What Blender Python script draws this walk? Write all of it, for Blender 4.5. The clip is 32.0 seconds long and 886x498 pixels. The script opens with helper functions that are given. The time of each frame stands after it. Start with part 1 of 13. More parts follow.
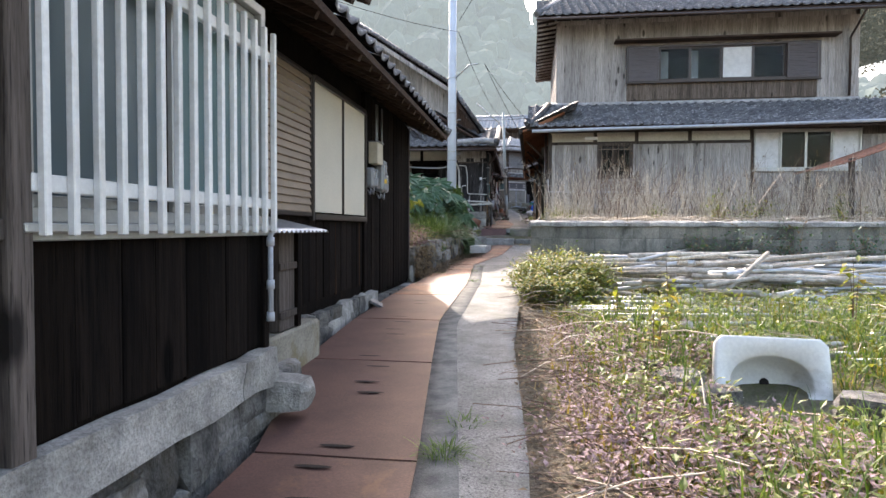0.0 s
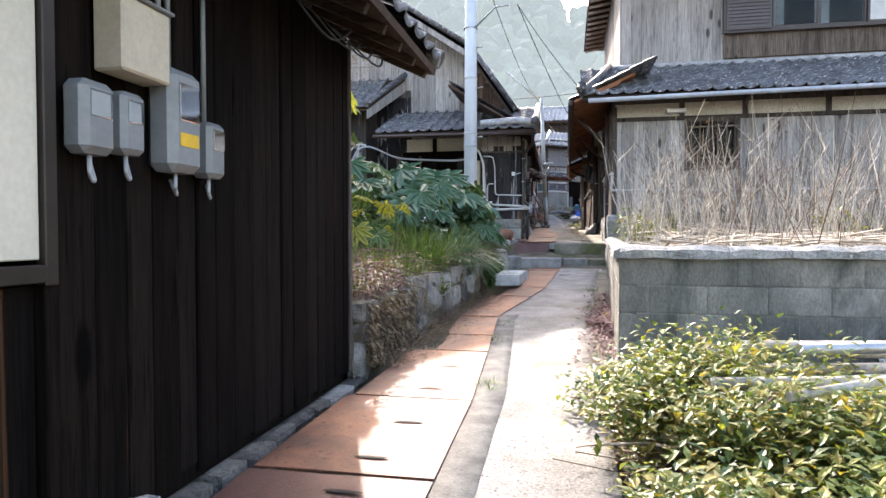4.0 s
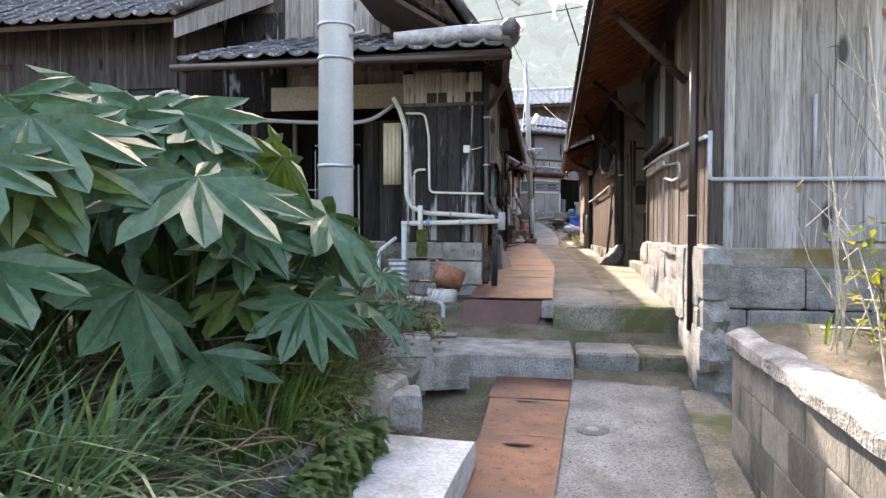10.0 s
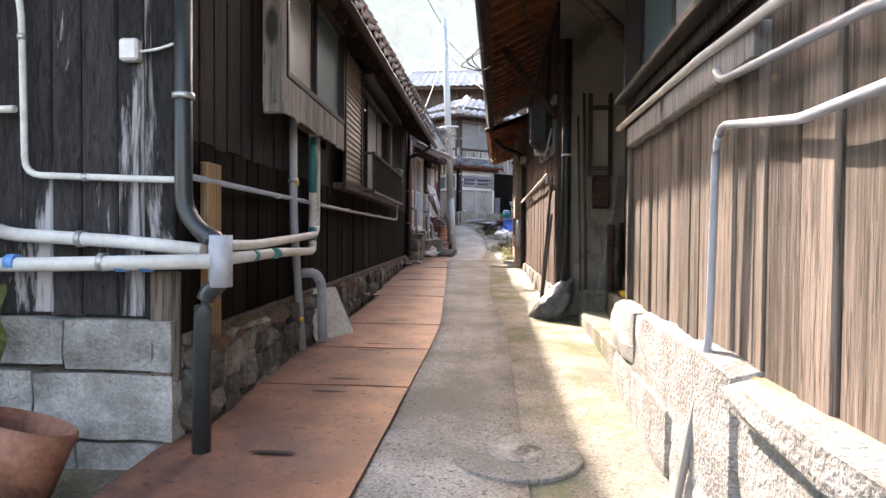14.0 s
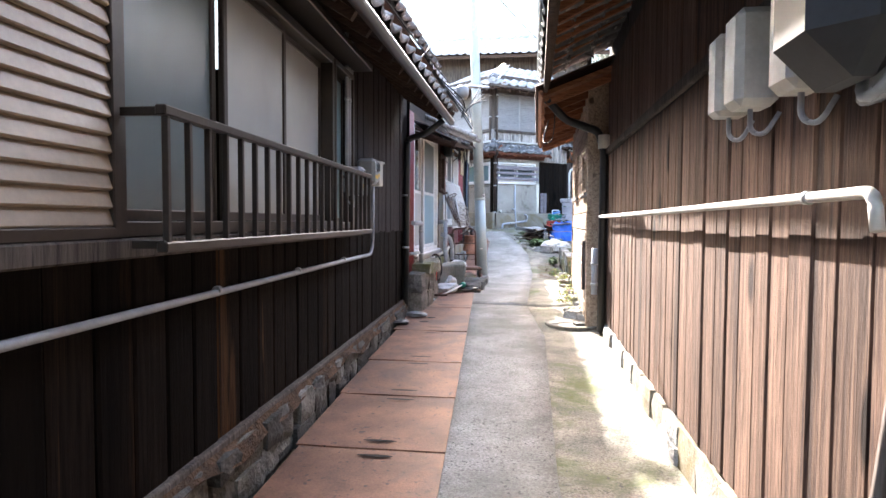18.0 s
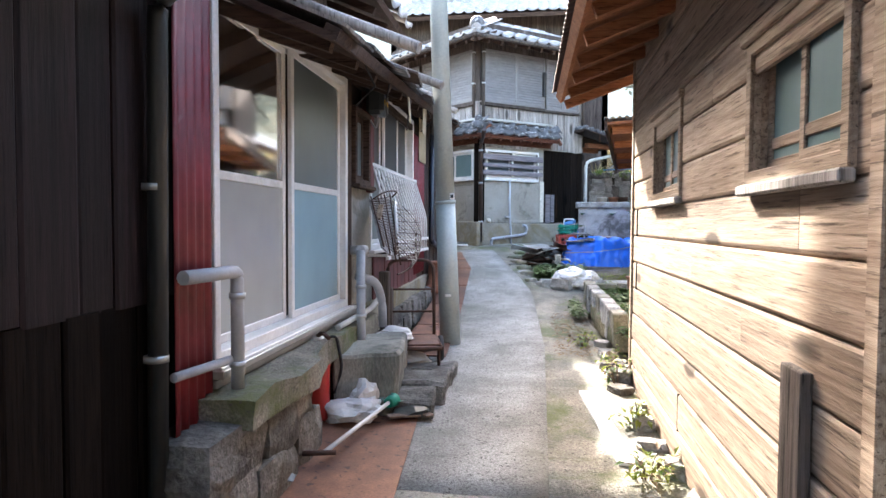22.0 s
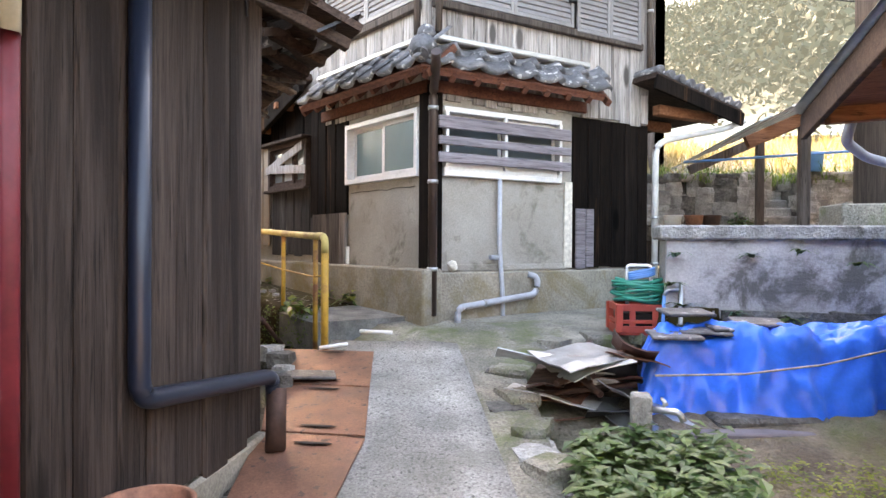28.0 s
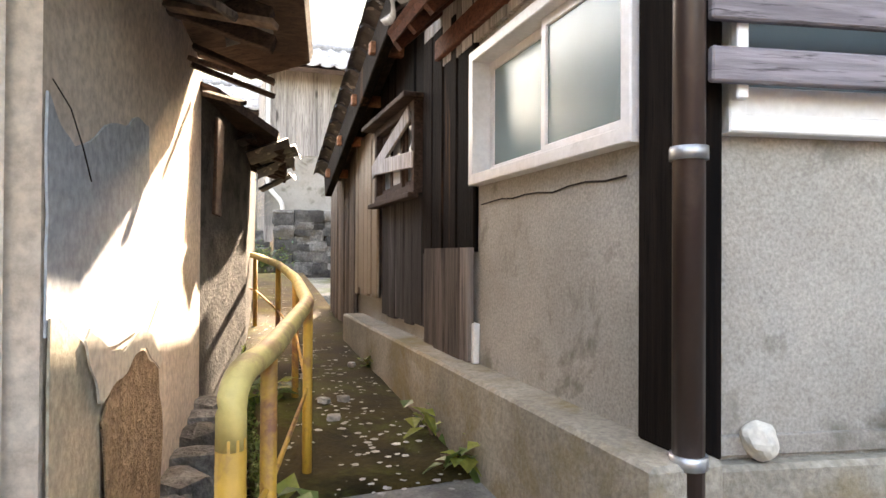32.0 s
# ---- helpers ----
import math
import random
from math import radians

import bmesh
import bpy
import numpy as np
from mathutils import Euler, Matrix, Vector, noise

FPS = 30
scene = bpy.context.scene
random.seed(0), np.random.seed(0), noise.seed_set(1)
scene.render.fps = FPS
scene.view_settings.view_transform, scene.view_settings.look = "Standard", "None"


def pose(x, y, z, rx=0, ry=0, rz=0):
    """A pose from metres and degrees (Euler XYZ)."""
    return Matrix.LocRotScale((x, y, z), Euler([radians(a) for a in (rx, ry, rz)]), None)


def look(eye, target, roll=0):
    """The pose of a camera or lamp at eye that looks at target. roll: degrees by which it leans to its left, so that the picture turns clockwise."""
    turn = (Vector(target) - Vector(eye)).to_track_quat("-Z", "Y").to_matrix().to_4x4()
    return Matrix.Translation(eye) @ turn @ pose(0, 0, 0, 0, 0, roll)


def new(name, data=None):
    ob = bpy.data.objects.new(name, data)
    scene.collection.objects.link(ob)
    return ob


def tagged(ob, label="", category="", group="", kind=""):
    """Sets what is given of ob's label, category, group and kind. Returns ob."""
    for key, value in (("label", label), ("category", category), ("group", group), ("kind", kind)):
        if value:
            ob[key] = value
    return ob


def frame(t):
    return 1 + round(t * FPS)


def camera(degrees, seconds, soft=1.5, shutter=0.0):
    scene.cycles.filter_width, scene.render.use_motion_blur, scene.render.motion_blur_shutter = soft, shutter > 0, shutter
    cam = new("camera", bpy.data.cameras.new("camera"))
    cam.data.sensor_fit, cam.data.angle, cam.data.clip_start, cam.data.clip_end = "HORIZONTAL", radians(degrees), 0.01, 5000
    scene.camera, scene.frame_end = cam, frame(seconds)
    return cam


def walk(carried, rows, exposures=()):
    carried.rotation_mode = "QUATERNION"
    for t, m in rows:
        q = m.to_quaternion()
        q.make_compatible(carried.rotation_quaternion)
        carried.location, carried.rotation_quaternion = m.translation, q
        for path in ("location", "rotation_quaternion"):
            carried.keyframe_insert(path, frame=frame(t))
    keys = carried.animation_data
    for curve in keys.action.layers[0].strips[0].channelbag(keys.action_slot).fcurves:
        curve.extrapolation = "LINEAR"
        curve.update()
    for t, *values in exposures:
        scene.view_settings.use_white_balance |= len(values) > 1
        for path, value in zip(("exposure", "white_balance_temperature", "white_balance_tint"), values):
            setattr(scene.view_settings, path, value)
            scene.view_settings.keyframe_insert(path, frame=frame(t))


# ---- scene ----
cam = camera(70.5, 32.0)
PATH = [
    (0.0, (-0.000, 0.000, 1.300), (-0.695, 4.949, 1.132), 0.25),
    (0.5, (-0.061, 0.760, 1.334), (-0.854, 5.694, 1.171), 0.05),
    (1.0, (-0.126, 1.538, 1.383), (-0.990, 6.460, 1.225), -0.01),
    (1.5, (-0.189, 2.285, 1.401), (-1.089, 7.201, 1.249), -0.01),
    (2.0, (-0.223, 2.982, 1.438), (-1.129, 7.897, 1.289), -0.10),
    (2.5, (-0.274, 3.621, 1.459), (-1.208, 8.531, 1.317), -0.19),
    (3.0, (-0.274, 4.275, 1.476), (-1.217, 9.183, 1.338), -0.09),
    (3.5, (-0.315, 4.912, 1.495), (-1.285, 9.815, 1.363), -0.23),
    (5.5, (-0.576, 7.638, 1.648), (-1.556, 12.539, 1.514), 0.49),
    (6.0, (-0.650, 8.312, 1.696), (-1.624, 13.215, 1.563), 0.37),
    (6.5, (-0.614, 8.980, 1.735), (-1.593, 13.882, 1.607), 0.29),
    (7.0, (-0.616, 9.609, 1.766), (-1.604, 14.509, 1.644), 0.15),
    (7.5, (-0.633, 10.230, 1.781), (-1.627, 15.129, 1.666), 0.04),
    (8.0, (-0.697, 10.904, 1.797), (-1.693, 15.803, 1.684), 0.05),
    (8.5, (-0.739, 11.573, 1.806), (-1.730, 16.472, 1.699), 0.14),
    (9.0, (-0.735, 12.240, 1.853), (-1.727, 17.139, 1.746), 0.23),
    (9.5, (-0.714, 12.890, 1.904), (-1.664, 17.798, 1.796), 0.13),
    (10.0, (-0.676, 13.535, 1.937), (-1.533, 18.460, 1.825), 0.23),
    (10.5, (-0.632, 14.175, 1.972), (-1.391, 19.116, 1.862), 0.24),
    (11.0, (-0.535, 14.812, 2.007), (-1.158, 19.772, 1.893), 0.26),
    (11.5, (-0.441, 15.445, 2.023), (-0.966, 20.416, 1.909), 0.22),
    (12.0, (-0.322, 16.053, 2.053), (-0.773, 21.031, 1.939), 0.32),
    (12.5, (-0.282, 16.657, 2.059), (-0.694, 21.639, 1.949), 0.46),
    (13.0, (-0.251, 17.248, 2.099), (-0.656, 22.230, 1.988), 0.43),
    (13.5, (-0.201, 17.845, 2.127), (-0.617, 22.826, 2.012), 0.34),
    (14.0, (-0.180, 18.418, 2.215), (-0.617, 23.397, 2.088), 0.45),
    (14.5, (-0.121, 18.974, 2.375), (-0.634, 23.945, 2.237), 0.57),
    (15.0, (-0.098, 19.476, 2.452), (-0.673, 24.440, 2.290), 0.54),
    (15.5, (-0.089, 19.988, 2.565), (-0.687, 24.949, 2.386), 0.46),
    (17.5, (-0.369, 22.443, 2.757), (-1.090, 27.385, 2.503), 0.38),
    (18.0, (-0.392, 23.121, 2.719), (-1.128, 28.061, 2.488), 0.28),
    (18.5, (-0.409, 23.754, 2.761), (-1.153, 28.692, 2.527), 0.34),
    (19.0, (-0.409, 24.400, 2.772), (-1.161, 29.338, 2.555), 0.31),
    (19.5, (-0.458, 25.049, 2.806), (-1.202, 29.988, 2.582), 0.34),
    (20.0, (-0.480, 25.718, 2.816), (-1.200, 30.661, 2.596), 0.29),
    (20.5, (-0.534, 26.386, 2.837), (-1.241, 31.331, 2.624), 0.24),
    (21.0, (-0.569, 27.052, 2.840), (-1.265, 31.999, 2.629), 0.07),
    (21.5, (-0.601, 27.642, 2.856), (-1.303, 32.588, 2.654), 0.08),
    (22.0, (-0.601, 28.226, 2.876), (-1.281, 33.175, 2.680), 0.32),
    (22.5, (-0.603, 28.822, 2.890), (-1.271, 33.774, 2.711), 0.28),
    (23.0, (-0.587, 29.420, 2.906), (-1.236, 34.375, 2.740), 0.31),
    (23.5, (-0.591, 30.006, 2.933), (-1.225, 34.963, 2.773), 0.47),
    (24.0, (-0.580, 30.578, 2.966), (-1.212, 35.536, 2.814), 0.31),
    (24.5, (-0.547, 31.131, 2.998), (-1.187, 36.088, 2.858), 0.33),
    (25.0, (-0.597, 31.602, 3.027), (-1.226, 36.560, 2.899), 0.42),
    (25.5, (-0.601, 32.111, 3.065), (-1.229, 37.070, 2.946), 0.35),
    (27.5, (-0.649, 34.104, 3.108), (-1.338, 39.056, 3.058), 0.44),
    (28.0, (-0.678, 34.595, 3.127), (-1.396, 39.543, 3.089), 0.37),
    (28.5, (-0.739, 35.020, 3.182), (-1.493, 39.963, 3.141), 0.46),
    (29.0, (-0.808, 35.444, 3.235), (-1.661, 40.370, 3.189), 0.42),
    (29.5, (-0.868, 35.892, 3.279), (-1.910, 40.782, 3.233), 0.42),
    (30.0, (-0.913, 36.401, 3.284), (-2.152, 41.245, 3.252), 0.26),
    (30.5, (-0.950, 36.848, 3.286), (-2.496, 41.603, 3.273), 0.38),
    (31.0, (-1.008, 37.261, 3.300), (-2.875, 41.899, 3.306), 0.30),
    (31.5, (-1.136, 37.626, 3.343), (-3.305, 42.131, 3.372), 0.30),
    (32.0, (-1.274, 37.977, 3.390), (-3.688, 42.356, 3.433), 0.32),
]
walk(cam, [(t, look(eye, target, roll)) for t, eye, target, roll in PATH], [(0.0, 2.08, 6850, 18), (3.0, 2.36, 6800, 18), (6.0, 2.62, 6700, 20), (7.5, 2.78, 6700, 20), (9.0, 2.98, 6900, 21), (9.8, 2.78, 7200, 20), (10.4, 2.9, 7400, 19), (11.0, 3.32, 7700, 17), (12.0, 3.65, 7700, 20), (13.0, 3.32, 7300, 23), (14.0, 3.15, 7300, 21), (15.0, 3.5, 6600, 17), (19.0, 4.05, 6500, 15), (20.0, 4.15, 6500, 15), (21.0, 4.1, 6500, 15), (22.0, 3.6, 6600, 13), (24.0, 3.4, 6900, 17), (25.0, 3.0, 7700, 15), (28.0, 4.0, 8200, 19), (30.0, 3.85, 8600, 19), (31.0, 3.85, 8700, 19), (32.0, 4.0, 8800, 20)])

# ---- world, sun, exposure ----
SUN_TO = Vector((-1.63, 4.3, 3.0)).normalized()
world = bpy.data.worlds.new("sky")
scene.world = world
world.use_nodes = True
wn = world.node_tree
sky = wn.nodes.new("ShaderNodeTexSky")
sky.sky_type = 'NISHITA'
sky.sun_disc = False
sky.sun_elevation = math.asin(SUN_TO.z)
sky.sun_rotation = math.atan2(SUN_TO.x, SUN_TO.y)
sky.air_density, sky.dust_density, sky.ozone_density = 1.4, 4.0, 1.0
wn.nodes["Background"].inputs["Strength"].default_value = 0.15
wn.links.new(sky.outputs["Color"], wn.nodes["Background"].inputs["Color"])
sun = new("sun", bpy.data.lights.new("sun", 'SUN'))
sun.data.energy, sun.data.angle, sun.data.color = 2.35, radians(0.8), (1.0, 0.95, 0.86)
sun.matrix_world = look(SUN_TO * 100, (0, 0, 0))

# ---- materials ----
def nodes_of(name, rough=0.7, metal=0.0):
    m = bpy.data.materials.new(name)
    m.use_nodes = True
    b = m.node_tree.nodes["Principled BSDF"]
    b.inputs["Roughness"].default_value = rough
    b.inputs["Metallic"].default_value = metal
    return m, m.node_tree.nodes, m.node_tree.links, b


def place(n, l, scale, rand=True):
    """World position, stretched, shifted per object."""
    geo = n.new("ShaderNodeNewGeometry")
    mp = n.new("ShaderNodeMapping")
    mp.inputs["Scale"].default_value = scale
    l.new(geo.outputs["Position"], mp.inputs["Vector"])
    if rand:
        oi = n.new("ShaderNodeObjectInfo")
        mul = n.new("ShaderNodeMath")
        mul.operation = 'MULTIPLY'
        mul.inputs[1].default_value = 37.0
        l.new(oi.outputs["Random"], mul.inputs[0])
        l.new(mul.outputs[0], mp.inputs["Location"])
    return mp.outputs["Vector"]


def noise_tex(n, l, vec, scale, detail=5.0, rough=0.6, dist=0.0):
    t = n.new("ShaderNodeTexNoise")
    t.inputs["Scale"].default_value, t.inputs["Detail"].default_value = scale, detail
    t.inputs["Roughness"].default_value, t.inputs["Distortion"].default_value = rough, dist
    l.new(vec, t.inputs["Vector"])
    return t.outputs["Fac"]


def ramp(n, l, fac, stops):
    r = n.new("ShaderNodeValToRGB")
    e = r.color_ramp.elements
    while len(e) < len(stops):
        e.new(0.5)
    for k, (p, c) in enumerate(stops):
        e[k].position, e[k].color = p, (*c, 1) if len(c) == 3 else c
    l.new(fac, r.inputs["Fac"])
    return r.outputs["Color"]


def mixc(n, l, fac, a, b, mode='MIX'):
    m = n.new("ShaderNodeMix")
    m.data_type, m.blend_type = 'RGBA', mode
    for sock, v in ((m.inputs["Factor"], fac), (m.inputs["A"], a), (m.inputs["B"], b)):
        if isinstance(v, (int, float)):
            sock.default_value = v
        elif isinstance(v, tuple):
            sock.default_value = (*v, 1) if len(v) == 3 else v
        else:
            l.new(v, sock)
    return m.outputs["Result"]


def bump(n, l, b, fac, strength, dist=0.01):
    k = n.new("ShaderNodeBump")
    k.inputs["Strength"].default_value, k.inputs["Distance"].default_value = strength, dist
    l.new(fac, k.inputs["Height"])
    l.new(k.outputs["Normal"], b.inputs["Normal"])


def surface(name, dark, light, scale=3.0, stretch=(1, 1, 1), rough=0.8, metal=0.0, stain=None, stain_scale=1.2, stain_at=(0.5, 0.65),
            stain_stretch=(1, 1, 1), fine=30.0, rel=0.3, dist=0.01, vary=0.25, speck=None, speck_scale=40.0, speck_at=(0.62, 0.68), amp=0.2):
    """A weathered surface: broad tone, fine grain, optional stains and specks, tone varied from piece to piece."""
    m, n, l, b = nodes_of(name, rough, metal)
    v = place(n, l, stretch)
    broad = noise_tex(n, l, v, scale, 6, 0.62)
    col = ramp(n, l, broad, [(0.36, dark), (0.64, light)])
    fn = noise_tex(n, l, v, fine, 4, 0.6)
    fc = ramp(n, l, fn, [(0.33, (1 - amp * 1.3,) * 3), (0.67, (1 + amp * 0.75,) * 3)])
    col = mixc(n, l, 1.0, col, fc, 'MULTIPLY')
    if stain:
        sv = place(n, l, stain_stretch, False)
        sf = ramp(n, l, noise_tex(n, l, sv, stain_scale, 7, 0.7, 0.4), [(stain_at[0], (0, 0, 0)), (stain_at[1], (1, 1, 1))])
        col = mixc(n, l, sf, col, stain)
    if speck:
        pf = ramp(n, l, noise_tex(n, l, place(n, l, stretch), speck_scale, 3, 0.5), [(speck_at[0], (0, 0, 0)), (speck_at[1], (1, 1, 1))])
        col = mixc(n, l, pf, col, speck)
    if vary:
        oi = n.new("ShaderNodeObjectInfo")
        vr = ramp(n, l, oi.outputs["Random"], [(0.0, (1 - vary,) * 3), (1.0, (1 + vary,) * 3)])
        col = mixc(n, l, 1.0, col, vr, 'MULTIPLY')
    l.new(col, b.inputs["Base Color"])
    hs = n.new("ShaderNodeMath")
    hs.operation = 'ADD'
    l.new(broad, hs.inputs[0])
    l.new(fn, hs.inputs[1])
    bump(n, l, b, hs.outputs[0], rel, dist)
    return m


def wood(name, dark, light, stretch, streak=None, streak_at=(0.55, 0.7), rough=0.85, vary=0.35, rel=0.6, knots=True, spec=0.2):
    """Old board: long grain streaks, lighter or rotten streaks, knots."""
    m, n, l, b = nodes_of(name, rough)
    v = place(n, l, stretch)
    g1 = noise_tex(n, l, v, 46, 6, 0.68, 0.3)
    g2 = noise_tex(n, l, v, 5, 4, 0.6, 0.5)
    col = ramp(n, l, g1, [(0.4, dark), (0.62, light)])
    col = mixc(n, l, 0.4, col, ramp(n, l, g2, [(0.36, dark), (0.64, light)]))
    cr = noise_tex(n, l, v, 95, 4, 0.65, 0.2)
    col = mixc(n, l, ramp(n, l, cr, [(0.34, (0.85, 0.85, 0.85)), (0.45, (0, 0, 0))]), col, tuple(c * 0.4 for c in dark))
    if streak:
        sf = ramp(n, l, noise_tex(n, l, place(n, l, tuple(s * 0.6 for s in stretch)), 7, 7, 0.7, 0.6), [(streak_at[0], (0, 0, 0)), (streak_at[1], (1, 1, 1))])
        col = mixc(n, l, sf, col, streak)
    if knots:
        vo = n.new("ShaderNodeTexVoronoi")
        vo.inputs["Scale"].default_value = 3.2
        l.new(place(n, l, tuple(max(s, 0.35) for s in stretch)), vo.inputs["Vector"])
        kf = ramp(n, l, vo.outputs["Distance"], [(0.09, (1, 1, 1)), (0.15, (0, 0, 0))])
        col = mixc(n, l, kf, col, tuple(c * 0.35 for c in dark))
    oi = n.new("ShaderNodeObjectInfo")
    vr = ramp(n, l, oi.outputs["Random"], [(0.0, (1 - vary,) * 3), (1.0, (1 + vary,) * 3)])
    col = mixc(n, l, 1.0, col, vr, 'MULTIPLY')
    l.new(col, b.inputs["Base Color"])
    b.inputs["Specular IOR Level"].default_value = spec
    bump(n, l, b, g1, rel, 0.006)
    return m


UP = (1, 1, 0.045)      # grain that runs upright
ALONG_Y = (1, 0.045, 1)
M = {}
M["burnt"] = wood("burnt_cedar", (0.003, 0.0026, 0.0026), (0.014, 0.010, 0.008), UP, (0.13, 0.065, 0.032), (0.62, 0.76), 0.85, 0.5, spec=0.05)
M["burnt_worn"] = wood("worn_burnt_cedar", (0.012, 0.011, 0.012), (0.045, 0.041, 0.043), (1, 1, 0.16), (0.4, 0.39, 0.4), (0.54, 0.6), 0.8)
M["burnt_flake"] = M["burnt_worn"]
M["burnt_worn"] = wood("dull_burnt_cedar", (0.012, 0.011, 0.011), (0.055, 0.05, 0.05), UP, (0.14, 0.135, 0.135), (0.56, 0.68), 0.8)
M["redbrown"] = wood("red_brown_board", (0.05, 0.03, 0.023), (0.2, 0.125, 0.09), UP, (0.03, 0.018, 0.014), (0.54, 0.66), 0.85, 0.26, 0.8)
M["maroon"] = wood("maroon_stained_board", (0.006, 0.0038, 0.0042), (0.02, 0.0115, 0.0125), UP, (0.07, 0.05, 0.045), (0.64, 0.8), 0.75)
M["silver"] = wood("silvered_board", (0.2, 0.184, 0.172), (0.45, 0.42, 0.4), UP, (0.07, 0.06, 0.058), (0.58, 0.72), 0.9, 0.22)
M["brown_dark"] = wood("dark_brown_board", (0.025, 0.018, 0.015), (0.09, 0.068, 0.058), UP, (0.02, 0.014, 0.012), (0.5, 0.62), 0.85, 0.26, 0.9)
M["tanboard"] = wood("tan_board", (0.17, 0.11, 0.06), (0.34, 0.23, 0.13), UP, (0.09, 0.055, 0.03), (0.58, 0.7), 0.85, 0.22)
M["brown"] = wood("brown_weathered_board", (0.065, 0.05, 0.04), (0.245, 0.195, 0.16), UP, (0.05, 0.036, 0.029), (0.53, 0.64), 0.85, 0.26, 0.9)
M["greybrown"] = wood("grey_brown_board", (0.035, 0.028, 0.026), (0.13, 0.108, 0.095), UP, (0.2, 0.175, 0.16), (0.6, 0.72), 0.9, 0.3)
M["cedar"] = wood("cedar_siding", (0.2, 0.14, 0.1), (0.46, 0.36, 0.275), ALONG_Y, (0.15, 0.095, 0.065), (0.64, 0.8), 0.75, 0.16, 0.7)
M["shed"] = wood("dark_shed_siding", (0.035, 0.018, 0.013), (0.1, 0.053, 0.036), (0.045, 1, 1), (0.035, 0.017, 0.012), (0.55, 0.7), 0.8, 0.2)
M["rafter"] = wood("orange_rafter", (0.16, 0.06, 0.03), (0.33, 0.15, 0.08), (0.1, 1, 1), None, rough=0.8, vary=0.2, knots=False)
M["raft_red"] = wood("red_brown_rafter", (0.07, 0.026, 0.018), (0.17, 0.07, 0.045), (0.1, 1, 1), None, rough=0.8, vary=0.2, knots=False)
M["raft_dark"] = wood("old_rafter", (0.03, 0.02, 0.016), (0.09, 0.06, 0.048), (0.1, 1, 1), None, rough=0.9, vary=0.2, knots=False)
M["greyplank"] = wood("grey_plank", (0.10, 0.09, 0.1), (0.24, 0.22, 0.24), (0.06, 0.06, 1), None, rough=0.85, vary=0.15)
M["tile"] = surface("kawara_tile", (0.035, 0.036, 0.04), (0.13, 0.13, 0.14), 9, rough=0.5, speck=(0.42, 0.41, 0.40), speck_scale=16, speck_at=(0.6, 0.68), vary=0.3, fine=60)
M["tile_pale"] = surface("pale_roof_tile", (0.22, 0.22, 0.23), (0.42, 0.42, 0.43), 6, rough=0.55, vary=0.2)
M["lane"] = surface("lane_concrete", (0.2, 0.196, 0.182), (0.37, 0.36, 0.34), 2.2, rough=0.9, stain=(0.15, 0.15, 0.125), stain_scale=0.9, stain_at=(0.5, 0.68), fine=85, rel=0.7, speck=(0.1, 0.1, 0.09), speck_scale=48, speck_at=(0.6, 0.66), vary=0.0, amp=0.36)
M["lane_edge"] = surface("mossy_concrete", (0.15, 0.143, 0.12), (0.32, 0.295, 0.24), 2.5, rough=0.92, stain=(0.10, 0.115, 0.045), stain_scale=1.6, stain_at=(0.5, 0.64), fine=75, rel=0.7, vary=0.0, amp=0.36, speck=(0.09, 0.085, 0.07), speck_scale=38, speck_at=(0.62, 0.68))
M["lane_dark"] = surface("old_tarmac", (0.10, 0.10, 0.095), (0.22, 0.22, 0.2), 6, rough=0.95, fine=90, rel=0.6, vary=0.0)
M["rust"] = surface("rusty_plate", (0.12, 0.055, 0.036), (0.25, 0.115, 0.07), 3, rough=0.62, metal=0.25, stain=(0.10, 0.055, 0.045), stain_scale=1.5, fine=90, rel=0.25, dist=0.004, speck=(0.06, 0.034, 0.028), speck_scale=25, vary=0.22)
M["rust_red"] = surface("brown_painted_plate", (0.088, 0.042, 0.036), (0.138, 0.068, 0.055), 2, rough=0.6, metal=0.15, stain=(0.23, 0.115, 0.06), stain_scale=1.1, stain_at=(0.6, 0.75), fine=80, rel=0.2, dist=0.004, vary=0.12)
# Near-black colour that paints the darkness of slots, holes and gaps.
M["slot"] = nodes_of("hole_gap_dark", 0.9)[0]
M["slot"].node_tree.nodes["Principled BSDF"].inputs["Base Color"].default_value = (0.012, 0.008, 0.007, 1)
M["rubble"] = surface("rubble_stone", (0.05, 0.048, 0.045), (0.2, 0.19, 0.175), 5, rough=0.9, stain=(0.06, 0.05, 0.035), stain_scale=2, fine=40, rel=0.8, dist=0.02, vary=0.4)
M["rubble_dark"] = surface("dark_rubble_stone", (0.022, 0.021, 0.02), (0.09, 0.085, 0.078), 6, rough=0.9, fine=45, rel=0.8, dist=0.02, vary=0.4)
M["granite"] = surface("pale_granite", (0.2, 0.193, 0.18), (0.42, 0.405, 0.38), 5, rough=0.85, stain=(0.2, 0.19, 0.17), stain_scale=3, stain_at=(0.56, 0.72), fine=60, rel=0.9, dist=0.02, vary=0.12)
M["block"] = surface("old_concrete_block", (0.1, 0.1, 0.088), (0.3, 0.285, 0.245), 1.7, (1, 1, 0.5), rough=0.92, stain=(0.05, 0.055, 0.045), stain_scale=2.2, stain_at=(0.5, 0.66), stain_stretch=(1, 1, 0.3), fine=70, rel=0.5, vary=0.14)
M["cap"] = surface("rough_cement_cap", (0.26, 0.255, 0.24), (0.5, 0.49, 0.46), 5, rough=0.95, stain=(0.12, 0.115, 0.1), stain_scale=4, stain_at=(0.54, 0.68), fine=50, rel=0.9, dist=0.03, vary=0.15)
